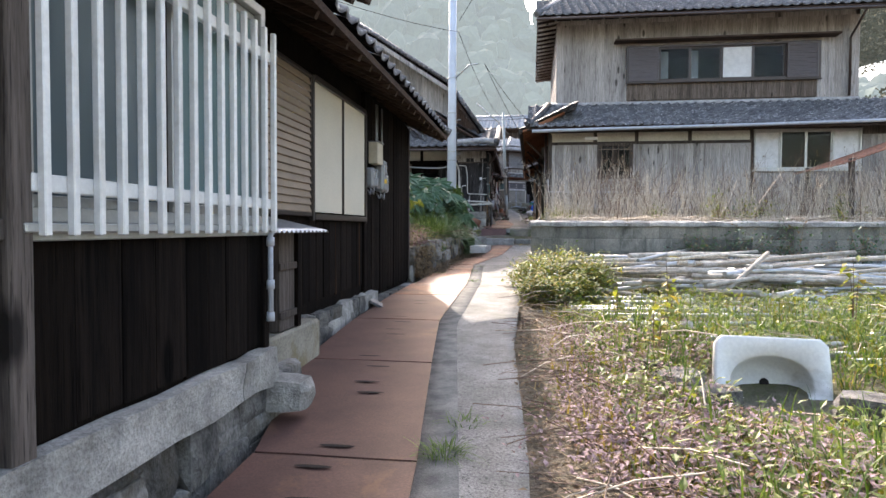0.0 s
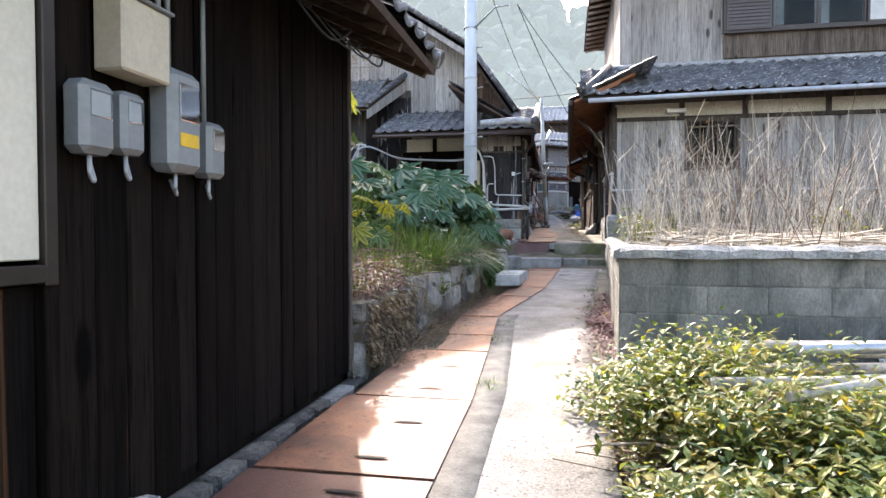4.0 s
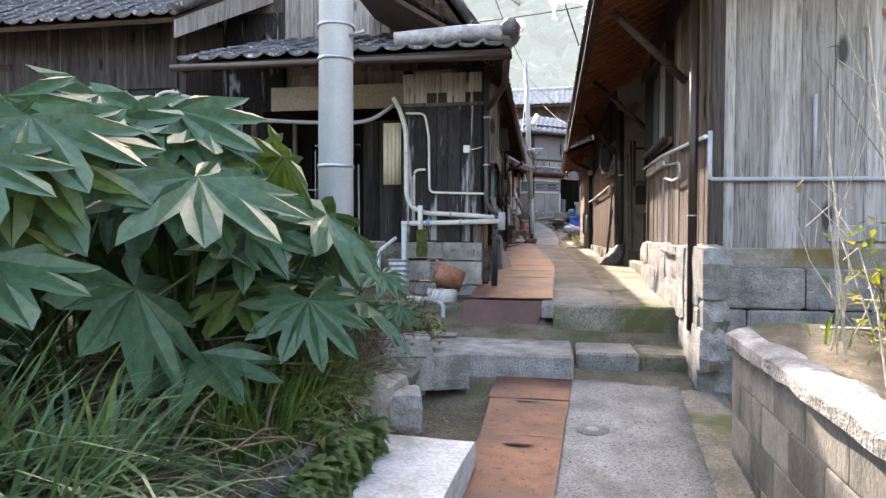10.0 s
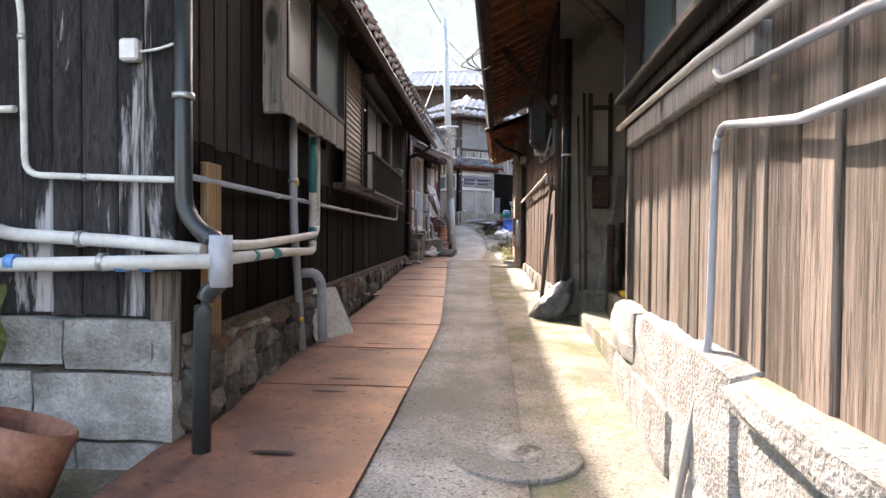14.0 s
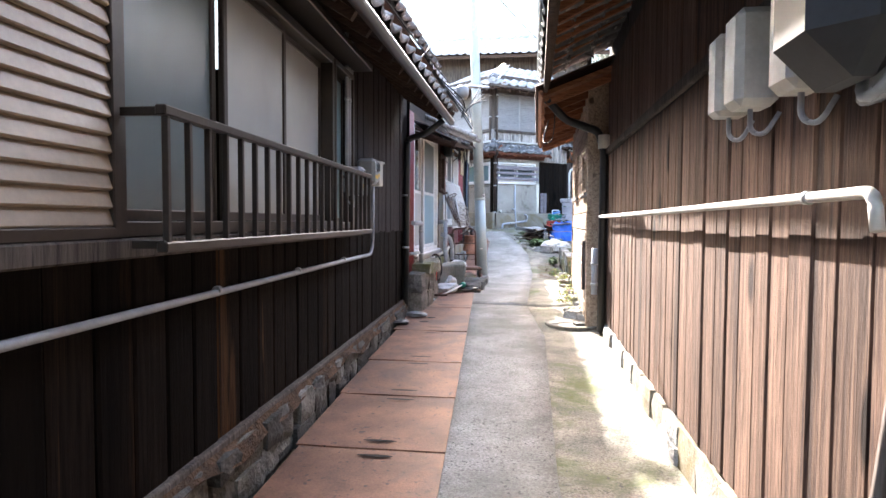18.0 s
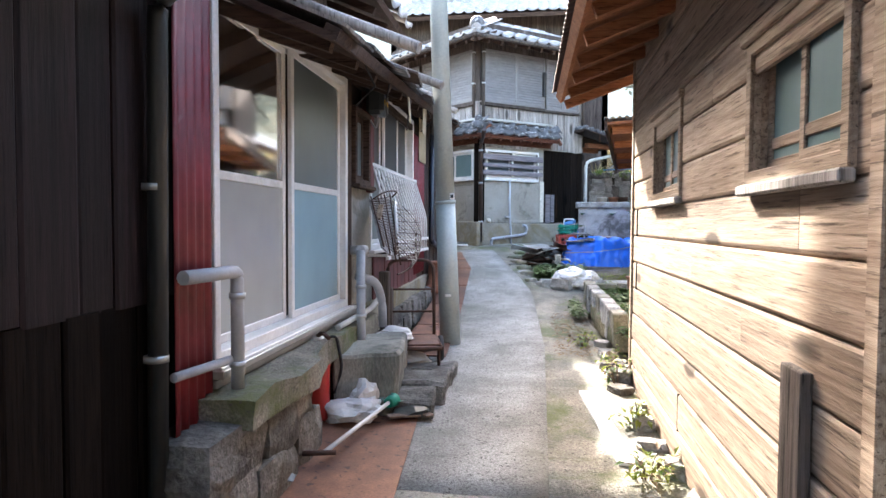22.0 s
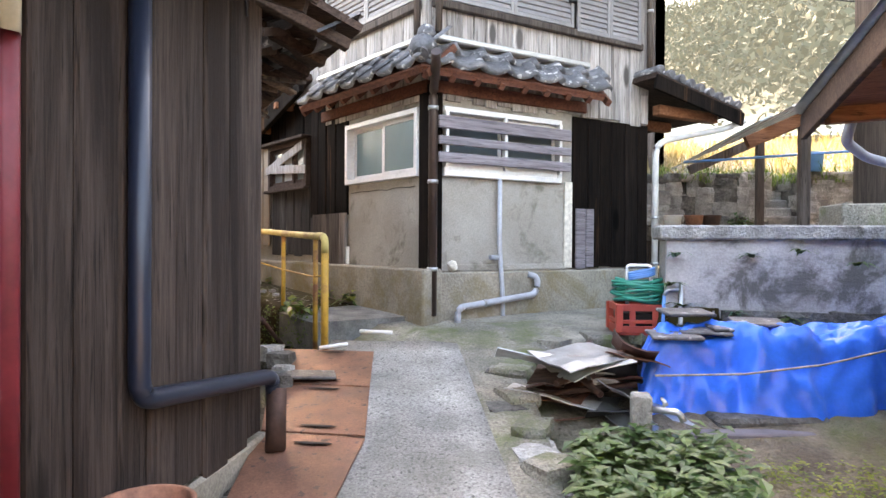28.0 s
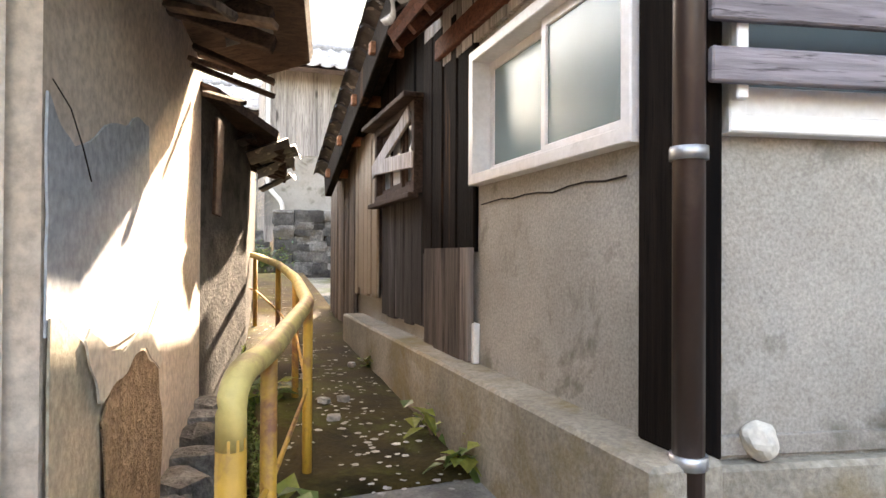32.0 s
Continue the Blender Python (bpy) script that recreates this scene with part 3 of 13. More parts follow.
class Wall:
    """A wall's own axes: u along it from a to b, o outward (to the right of a->b), z up."""
    def __init__(self, a, b):
        self.a, self.b = Vector((*a, 0)), Vector((*b, 0))
        d = self.b - self.a
        self.length = d.length
        d.normalize()
        o = Vector((d.y, -d.x, 0))
        self.m = Matrix(((d.x, o.x, 0, self.a.x), (d.y, o.y, 0, self.a.y), (0, 0, 1, 0), (0, 0, 0, 1)))

    def at(self, u, o, z):
        return self.m @ Vector((u, o, z))

    def box(self, bm, u0, u1, o0, o1, z0, z1, ch=0.0):
        if ch:
            xcube(bm, u0, u1, o0, o1, z0, z1, self.m, ch)
        else:
            cube(bm, u0, u1, o0, o1, z0, z1, self.m)

    def ring(self, bm, u0, u1, z0, z1, bar, o0, o1):
        """A rectangular frame in one piece, its outer front edges chamfered."""
        c = 0.004
        loops = [(0, o0), (0, o1 - c), (c, o1), (bar - c, o1), (bar, o1 - c), (bar, o0)]
        rings = [[bm.verts.new(self.at(u, o, z)) for u, z in ((u0 + d, z0 + d), (u1 - d, z0 + d), (u1 - d, z1 - d), (u0 + d, z1 - d))] for d, o in loops]
        for a, b in zip(rings, rings[1:] + rings[:1]):
            for k in range(4):
                bm.faces.new((a[k], a[(k + 1) % 4], b[(k + 1) % 4], b[k]))
        bmesh.ops.recalc_face_normals(bm, faces=bm.faces[:])

    def solid(self, parent, z0, z1, material, thick=0.12, holes=(), u0=0.0, u1=None, name="wall", top=None):
        """The wall's body, with openings (u0, u1, z0, z1) cut through."""
        u1 = self.length if u1 is None else u1
        us = sorted({u0, u1, *(min(max(h[k], u0), u1) for h in holes for k in (0, 1))})
        zs = sorted({z0, z1, *(min(max(h[k], z0), z1) for h in holes for k in (2, 3))})
        bm = bmesh.new()
        full = {(i, j) for i in range(len(us) - 1) for j in range(len(zs) - 1)
                if not any(h[0] <= (us[i] + us[i + 1]) / 2 <= h[1] and h[2] <= (zs[j] + zs[j + 1]) / 2 <= h[3] for h in holes)}
        made = {}

        def corner(i, j, back):
            if (i, j, back) not in made:
                made[i, j, back] = bm.verts.new(self.at(us[i], -thick if back else 0.0, zs[j]))
            return made[i, j, back]

        for i, j in full:
            for back in (False, True):
                bm.faces.new([corner(i, j, back), corner(i + 1, j, back), corner(i + 1, j + 1, back), corner(i, j + 1, back)])
            for (p, q), near in (((0, 0), (i, j - 1)), ((1, 1), (i, j + 1))):
                if near not in full:
                    bm.faces.new([corner(i, j + p, False), corner(i + 1, j + p, False), corner(i + 1, j + p, True), corner(i, j + p, True)])
            for p, near in ((0, (i - 1, j)), (1, (i + 1, j))):
                if near not in full:
                    bm.faces.new([corner(i + p, j, False), corner(i + p, j + 1, False), corner(i + p, j + 1, True), corner(i + p, j, True)])
        bmesh.ops.recalc_face_normals(bm, faces=bm.faces[:])
        return part(name, bm, material, parent)

    def boards(self, wall, material, u0, u1, z0, z1, width=0.18, thick=0.018, o=0.0, jitter=0.01, top=None, rng=None, batten=None, skip=()):
        """Upright boards, each an object; top: a function of u for a sloping head."""
        rng = rng or random.Random(int(u0 * 91 + z0 * 37 + self.a.y * 13))
        u = u0
        while u < u1 - 0.02:
            w = min(width * rng.uniform(0.8, 1.2), u1 - u)
            if u1 - u - w < 0.05:
                w = u1 - u
            head = (top(u + w / 2) if top else z1) 
            foot = z0 + rng.uniform(-jitter, jitter)
            th = thick * rng.uniform(0.75, 1.35)
            if not any(a < u + w / 2 < b for a, b in skip) and head - foot > 0.03:
                piece("board", "plank", material, wall, self.m @ pose(u + w / 2, o + th / 2, (foot + head) / 2, 0, 0, 0), (w - 0.004, th, head - foot))
                if batten:
                    piece("batten", "plank", material, wall, self.m @ pose(u, o + th + batten / 2, (foot + head) / 2), (batten * 1.6, batten, head - foot))
            u += w

    def siding(self, wall, material, u0, u1, z0, z1, height=0.2, thick=0.018, o=0.0, holes=(), rng=None, run=2.4):
        """Lying boards, cut at openings."""
        rng = rng or random.Random(5)
        z = z0
        while z < z1 - 0.03:
            h = min(height, z1 - z)
            cuts = [(a, b) for a, b, c, d in holes if c < z + h / 2 < d]
            edge = u0
            spans = []
            for a, b in sorted(cuts):
                spans.append((edge, a))
                edge = b
            spans.append((edge, u1))
            for a, b in spans:
                s = a
                while s < b - 0.05:
                    e = min(b, s + run * rng.uniform(0.75, 1.4))
                    if b - e < 0.4:
                        e = b
                    th = thick * rng.uniform(0.85, 1.2)
                    piece("siding_board", "plank", material, wall, self.m @ pose((s + e) / 2, o + th / 2, z + h / 2, 0, 90, 0), (h - 0.009, th, e - s - 0.004))
                    s = e
            z += h

    def window(self, parent, u0, u1, z0, z1, frame_mat, panes, o=0.0, bar=0.04, deep=0.07, rails=(), name="window", sill=True, label=""):
        """A framed window: outer frame, sashes with panes side by side, lying rails at heights; panes: material names."""
        bm = bmesh.new()
        self.ring(bm, u0, u1, z0, z1, bar, o - deep, o + 0.02)
        w = part(name, bm, frame_mat, parent, label)
        n = len(panes)
        for k, p in enumerate(panes):
            a, b = u0 + bar + (u1 - u0 - 2 * bar) * k / n, u0 + bar + (u1 - u0 - 2 * bar) * (k + 1) / n
            dep = o - deep * (0.35 if k % 2 else 0.7)
            s = bmesh.new()
            t = bar * 0.8
            lo, hi = z0 + bar, z1 - bar
            self.ring(s, a, b, lo, hi, t, dep - 0.012, dep + 0.012)
            part("sash", s, frame_mat, w)
            for r in rails:
                s = bmesh.new()
                self.box(s, a + t, b - t, dep - 0.011, dep + 0.011, r - t / 2, r + t / 2, 0.003)
                part("sash_rail", s, frame_mat, w)
            zs = [lo + t, *rails, hi - t]
            for c, (q, r) in enumerate(zip(zs, zs[1:])):
                g = bmesh.new()
                self.box(g, a + t * 0.8, b - t * 0.8, dep - 0.003, dep + 0.003, q - 0.005, r + 0.005)
                mat = p if isinstance(p, str) else p[c]
                ob = part("pane", g, mat, w)
                if mat == "glass":
                    ob.visible_shadow = False
        if sill:
            s = bmesh.new()
            self.box(s, u0 - 0.03, u1 + 0.03, o, o + 0.06, z0 - 0.03, z0, 0.005)
            part("sill", s, frame_mat, w)
        return w


def tile_mesh(material):
    """One wavy roof tile, 0.27 m wide, 0.30 m long (lying along -v), its front lip turned down."""
    key = ("kawara", material)
    if key not in SHARED:
        bm = bmesh.new()
        xs = [-0.135, -0.1, -0.05, 0.02, 0.07, 0.1, 0.125, 0.15]
        prof = [0.012, 0.0, -0.012, -0.008, 0.012, 0.034, 0.036, 0.016]
        rows = [(0.0, -0.035), (0.0, 0.0), (0.30, -0.004)]
        grid = [[bm.verts.new((x, y, z + dz + (0.014 if y == 0 else 0))) for x, z in zip(xs, prof)] for y, dz in rows]
        for r, s in zip(grid, grid[1:]):
            for k in range(len(xs) - 1):
                bm.faces.new((r[k], r[k + 1], s[k + 1], s[k])).smooth = True
        SHARED[key] = mesh_from("kawara_" + material, bm, material)
    return SHARED[key]


def tile_field(parent, eave_a, eave_b, rise, material="tile", single=True, rng=None, pitch=0.25, ragged=0.0):
    """Roof tiles from the eave line a->b up the vector rise. single: each tile an object, else one joined mesh."""
    rng = rng or random.Random(int(abs(eave_a[0]) * 77 + eave_a[1] * 31))
    a, b, up = Vector(eave_a), Vector(eave_b), Vector(rise)
    d = (b - a)
    width = d.length
    d.normalize()
    v = up.normalized()
    nrm = d.cross(v).normalized()
    if nrm.z < 0:
        d, a = -d, b
        nrm = d.cross(v).normalized()
    cols, rows_n = max(1, round(width / 0.265)), max(1, round(up.length / pitch))
    cw, rh = width / cols, up.length / rows_n
    me = tile_mesh(material)
    allv, allf = [], []
    base_v = [w.co.copy() for w in me.vertices]
    base_f = [tuple(p.vertices) for p in me.polygons]
    for r in range(rows_n):
        for c in range(cols):
            if ragged and rng.random() < ragged:
                continue
            p = a + d * ((c + 0.5) * cw) + v * (r * rh) + nrm * (0.03 + rng.uniform(-0.004, 0.008))
            tilt = Matrix.Rotation(rng.uniform(-0.03, 0.03), 3, 'Z')
            rot = Matrix((d, v, nrm)).transposed() @ tilt
            m4 = Matrix.Translation(p) @ rot.to_4x4() @ Matrix.Diagonal((cw / 0.27, (rh + 0.05) / 0.30, 1, 1))
            if single:
                ob = under(new("roof_tile", me), parent)
                ob.matrix_basis = m4
            else:
                n0 = len(allv)
                allv += [m4 @ w for w in base_v]
                allf += [tuple(n0 + k for k in f) for f in base_f]
    if not single:
        me2 = bpy.data.meshes.new("roof_tiles")
        me2.from_pydata([tuple(w) for w in allv], [], allf)
        me2.materials.append(M[material])
        for p in me2.polygons:
            p.use_smooth = True
        ob = tagged(under(new("roof_tiles", me2), parent), kind="stuff")


def ridge_roll(bm, pts, r=0.09):
    tube(bm, pts, r, 8)


def roof_slab(parent, corners, thick, material, name="roof"):
    """A slab under its corners."""
    bm = bmesh.new()
    c = [Vector(p) for p in corners]
    n = (c[1] - c[0]).cross(c[-1] - c[0]).normalized()
    if n.z < 0:
        n = -n
    top = [bm.verts.new(p) for p in c]
    low = [bm.verts.new(p - n * thick) for p in c]
    bm.faces.new(top), bm.faces.new(low[::-1])
    for k in range(len(c)):
        bm.faces.new((top[k], low[k], low[(k + 1) % len(c)], top[(k + 1) % len(c)]))
    bmesh.ops.recalc_face_normals(bm, faces=bm.faces[:])
    return part(name, bm, material, parent)


def rafters(parent, a, b, into, drop, material, step=0.3, w=0.05, h=0.06):
    """Rafters under an eave: from line a->b inward along the vector into, the tops drop below it."""
    a, b, into = Vector(a), Vector(b), Vector(into)
    n = max(2, int((b - a).length / step))
    d = (b - a).normalized()
    v = into.normalized()
    nr = d.cross(v).normalized()
    if nr.z < 0:
        nr = -nr
    for k in range(n + 1):
        p = a.lerp(b, k / n) + into / 2 - nr * (drop + h / 2)
        m4 = Matrix.Translation(p) @ Matrix((d, nr, v)).transposed().to_4x4()
        piece("rafter", "plank", material, parent, m4, (w, h, into.length))


def pipe(name, pts, r, material, parent=None, label="", category="pipe", bendr=0.06, seg=8):
    bm = bmesh.new()
    tube(bm, bend(pts, bendr) if len(pts) > 2 else pts, r, seg)
    if parent:
        return part(name, bm, material, parent, label)
    return solo(name, bm, material, label, category)

# ---- plants and stones ----
def blade(bm, p, yaw, length, width, lean, droop, seg=4):
    """A grass blade: a bent tapering strip."""
    side = Vector((-math.sin(yaw), math.cos(yaw), 0)) * width / 2
    out = Vector((math.cos(yaw), math.sin(yaw), 0))
    prev = None
    for k in range(seg + 1):
        f = k / seg
        c = p + out * (lean * f + 0.6 * droop * f * f) * length * 0.8 + Vector((0, 0, 1)) * length * (f * (1 - 0.3 * lean) - 0.8 * droop * f * f)
        w = 1 - f ** 1.6
        if k == seg:
            bm.faces.new((prev[0], prev[1], bm.verts.new(c)))
        else:
            cur = (bm.verts.new(c - side * w), bm.verts.new(c + side * w))
            if prev:
                bm.faces.new((prev[0], prev[1], cur[1], cur[0]))
            prev = cur


def tuft(bm, at, n, length, spread, rng, width=0.008, droop=0.6, lean=0.35):
    for _ in range(n):
        a, r = rng.uniform(0, 6.283), spread * math.sqrt(rng.random())
        p = Vector(at) + Vector((r * math.cos(a), r * math.sin(a), 0))
        blade(bm, p, a + rng.uniform(-0.9, 0.9), length * rng.uniform(0.55, 1.15), width * rng.uniform(0.7, 1.3), lean * rng.uniform(0.2, 1.6), droop * rng.uniform(0.3, 1.5))


def leaf(bm, p, yaw, pitch, length, width, fold=0.25):
    """A simple leaf: two folded halves, pointed."""
    d = Vector((math.cos(yaw) * math.cos(pitch), math.sin(yaw) * math.cos(pitch), math.sin(pitch)))
    s = Vector((-math.sin(yaw), math.cos(yaw), 0))
    u = d.cross(s)
    if u.z < 0:
        u = -u
    a, m1, t = p, p + d * length * 0.5 - u * 0.03 * length, p + d * length - u * 0.14 * length
    va, vm, vt = bm.verts.new(a), bm.verts.new(m1), bm.verts.new(t)
    for q in (1, -1):
        e = bm.verts.new(p + d * length * 0.42 + s * width / 2 * q + u * fold * width / 2)
        bm.faces.new((va, e, vm)), bm.faces.new((vm, e, vt))


def lobed(bm, p, yaw, pitch, size, rng, lobes=9):
    """A large hand-shaped leaf with drooping pointed lobes."""
    d = Vector((math.cos(yaw) * math.cos(pitch), math.sin(yaw) * math.cos(pitch), math.sin(pitch)))
    s = Vector((-math.sin(yaw), math.cos(yaw), 0))
    u = s.cross(d)
    u = -u if u.z < 0 else u
    c = bm.verts.new(p)
    ring = []
    n = lobes * 4
    for k in range(n + 1):
        f = k / n
        ang = -2.55 + 5.1 * f
        q = (f * lobes) % 1.0
        tip = 1 - abs(2 * q - 1)
        r = size * (0.36 + 0.28 * tip ** 0.8) * (0.72 + 0.32 * math.cos(ang * 0.6)) * rng.uniform(0.95, 1.05)
        drop = (r / size) ** 2 * 0.55 + 0.05 * (1 - tip)
        ring.append((ang, r, drop, tip))
    inner = [bm.verts.new(p + (d * math.cos(a) + s * math.sin(a)) * r * 0.5 + u * size * ((0.05 if t > 0.5 else -0.015) - dr * 0.25)) for a, r, dr, t in ring]
    outer = [bm.verts.new(p + (d * math.cos(a) + s * math.sin(a)) * r - u * size * dr * 0.6) for a, r, dr, t in ring]
    for k in range(n):
        bm.faces.new((c, inner[k], inner[k + 1]))
        bm.faces.new((inner[k], outer[k], outer[k + 1], inner[k + 1]))


def lobed_plant(name, at, height, leaves, size, mat, rng, label, spread=0.45):
    """A shrub of a few stalks, each with one large lobed leaf."""
    t = thing(name, at, label, "shrub", "big-leaved shrubs")
    at = Vector(at)
    for k in range(leaves):
        a = rng.uniform(0, 6.283)
        h = height * rng.uniform(0.3, 1.05)
        r = spread * rng.uniform(0.4, 1.2) * (1.25 - 0.35 * h / height)
        tip = at + Vector((r * math.cos(a), r * math.sin(a), h))
        st = bmesh.new()
        tube(st, [at + Vector((0.03 * math.cos(a), 0.03 * math.sin(a), 0)), at + Vector((r * 0.35 * math.cos(a), r * 0.35 * math.sin(a), h * 0.6)), tip], 0.012, 5, True, 0.006)
        part("stalk", st, "leaf_mid", t)
        lf = bmesh.new()
        lobed(lf, tip, a + rng.uniform(-0.5, 0.5), rng.uniform(-1.0, -0.15), size * rng.uniform(0.75, 1.25), rng)
        part("leaf", lf, mat if rng.random() > 0.12 else "leaf_mid", t)
    return t


def bush(name, at, size, n, leaf_len, mats, rng, label, category="shrub", stems=9, flat=1.0, kind="", group="", wide=0.5):
    """A shrub: thin stems and many small leaves in an uneven mass."""
    t = thing(name, at, label, category, group)
    at = Vector(at)
    sx, sy, sz = size
    st = bmesh.new()
    tips = []
    for k in range(stems):
        a = rng.uniform(0, 6.283)
        r = math.sqrt(rng.random())
        tip = at + Vector((sx * r * math.cos(a), sy * r * math.sin(a), sz * rng.uniform(0.55, 1.0) * (1 - 0.35 * r * r)))
        tips.append(tip)
        tube(st, [at + Vector((0.25 * sx * math.cos(a) * r, 0.25 * sy * math.sin(a) * r, 0)), at.lerp(tip, 0.55) + Vector((0, 0, sz * 0.1)), tip], 0.006, 4, False, 0.002)
    part("stem", st, "twig", t, "", "stuff")
    groups = [bmesh.new() for _ in mats]
    for k in range(n):
        tip = tips[rng.randrange(len(tips))]
        q = rng.uniform(0.3, 1.05)
        c = at.lerp(tip, q) + Vector((rng.gauss(0, 0.16) * sx, rng.gauss(0, 0.16) * sy, rng.gauss(0, 0.1) * sz))
        c.z = max(c.z, at.z + 0.01)
        b = groups[0] if len(mats) == 1 else groups[min(len(mats) - 1, int(rng.random() ** 1.7 * len(mats)))]
        leaf(b, c, rng.uniform(0, 6.283), rng.uniform(-0.7, 0.7), leaf_len * rng.uniform(0.6, 1.3), leaf_len * wide * rng.uniform(0.7, 1.2))
    for b, mt in zip(groups, mats):
        if len(b.verts):
            part("foliage", b, mt, t, "", "stuff")
        else:
            b.free()
    return t


def scatter(name, n, where, make, material, label, category, seed=1):
    """One object of what nobody could count; where(rng) gives a point, make(bm, point, rng) the shape."""
    rng = random.Random(seed)
    bm = bmesh.new()
    for _ in range(n):
        p = where(rng)
        if p is not None:
            make(bm, Vector(p), rng)
    ob = new(name, mesh_from(name, bm, material))
    return tagged(ob, label, category, kind="stuff")


def stone_bm(bm, c, dims, rng, rot=0.0, sub=1):
    """An irregular stone."""
    o = Vector((rng.uniform(-99, 99), rng.uniform(-99, 99), rng.uniform(-99, 99)))
    t = bmesh.new()
    bmesh.ops.create_cube(t, size=1.0)
    bmesh.ops.subdivide_edges(t, edges=t.edges[:], cuts=2, use_grid_fill=True)
    for v in t.verts:
        q = v.co.copy()
        n = q.normalized() * 0.62
        w = q.lerp(n, 0.38)
        w *= 1 + 0.16 * noise.noise(q * 2.3 + o)
        v.co = Vector((w.x * dims[0], w.y * dims[1], w.z * dims[2]))
    join(bm, t, Matrix.Translation(c) @ Matrix.Rotation(rot, 4, 'Z'))


def stone(name, c, dims, material, rng, parent=None, rot=0.0, label="", category="stone", group=""):
    bm = bmesh.new()
    stone_bm(bm, Vector(c), dims, rng, rot)
    if parent:
        return part(name, bm, material, parent, label)
    return solo(name, bm, material, label, category, group)


def stone_face(w, parent, u0, u1, z0, z1, material, rng, size=(0.3, 0.2), deep=0.16, o=0.02, zt=None, zb=None):
    """A face of rough stones laid in uneven courses, each a part; zt, zb: top and foot as functions of u."""
    u = u0
    while u < u1:
        lo, hi = (zb(u) if zb else z0), (zt(u) if zt else z1)
        wdt = size[0] * rng.uniform(0.65, 1.35)
        z = lo
        while z < hi - 0.03:
            h = min(size[1] * rng.uniform(0.65, 1.35), hi - z)
            if hi - z - h < 0.06:
                h = hi - z
            k = wdt * rng.uniform(0.85, 1.2)
            c = w.at(u + wdt / 2 + rng.uniform(-0.05, 0.05), o - deep / 2 + rng.uniform(-0.015, 0.025), z + h / 2)
            stone("stone", c, (k * 1.12, deep, h * 1.14), material if isinstance(material, str) else rng.choice(material), rng, parent, math.atan2(w.m[1][0], w.m[0][0]))
            z += h
        u += wdt


def ashlar(w, parent, u0, u1, z0, courses, length, material, rng, proud=0.02, gap=0.008, deep=0.1):
    """Squared stones or blocks in courses with recessed joints."""
    z = z0
    for c, h in enumerate(courses):
        u = u0 - (length * 0.5 if c % 2 else 0)
        while u < u1 - 0.01:
            a, b = max(u, u0), min(u + length * (rng.uniform(0.85, 1.15) if rng else 1), u1)
            if u1 - b < 0.08:
                b = u1
            if b - a > 0.03:
                piece("block", "block", material, parent, w.m @ pose((a + b) / 2, proud - deep / 2 + (rng.uniform(-0.004, 0.006) if rng else 0), z + h / 2), (b - a - gap, deep, h - gap))
            u = b if rng else u + length
            if b >= u1:
                break
        z += h


def meter_box(w, u, z, wd, ht, dp, mat, window=True, sticker=False, label="grey plastic electricity meter on the board wall", o=0.03):
    """A meter: moulded case, glass window, cable gland, sticker."""
    t = thing("electricity_meter", w.at(u, o, z), label, "meter", "electricity meters")
    bm = bmesh.new()
    w.box(bm, u - wd / 2, u + wd / 2, o, o + dp, z, z + ht, min(0.03, wd * 0.16))
    part("case", bm, mat, t)
    if window:
        g = bmesh.new()
        w.box(g, u - wd * 0.32, u + wd * 0.32, o + dp - 0.004, o + dp + 0.006, z + ht * 0.5, z + ht * 0.86, 0.002)
        part("window", g, "glass", t)
        d = bmesh.new()
        w.box(d, u - wd * 0.3, u + wd * 0.3, o + dp - 0.012, o + dp - 0.002 + 0.004, z + ht * 0.52, z + ht * 0.84)
        part("dial_plate", d, "alu", t)
    if sticker:
        s = bmesh.new()
        w.box(s, u - wd * 0.3, u + wd * 0.3, o + dp - 0.002, o + dp + 0.003, z + ht * 0.25, z + ht * 0.38)
        part("sticker", s, "yellow", t)
    k = bmesh.new()
    tube(k, bend([w.at(u, o + dp * 0.5, z + 0.01), w.at(u, o + dp * 0.5, z - 0.07), w.at(u + 0.05, o + dp * 0.3, z - 0.09), w.at(u + 0.06, o, z - 0.02)], 0.03), 0.008, 6)
    part("cable_loop", k, "pvc", t)
    return t


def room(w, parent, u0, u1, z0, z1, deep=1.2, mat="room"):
    """A backing box added behind a window; its dark default colour paints the dim inside."""
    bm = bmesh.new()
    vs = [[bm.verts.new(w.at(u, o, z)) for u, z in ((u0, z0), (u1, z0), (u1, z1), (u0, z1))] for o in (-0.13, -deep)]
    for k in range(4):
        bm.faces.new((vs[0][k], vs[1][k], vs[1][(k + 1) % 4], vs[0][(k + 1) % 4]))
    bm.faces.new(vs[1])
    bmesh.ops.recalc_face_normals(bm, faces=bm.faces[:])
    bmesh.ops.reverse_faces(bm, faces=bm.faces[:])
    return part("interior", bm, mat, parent)


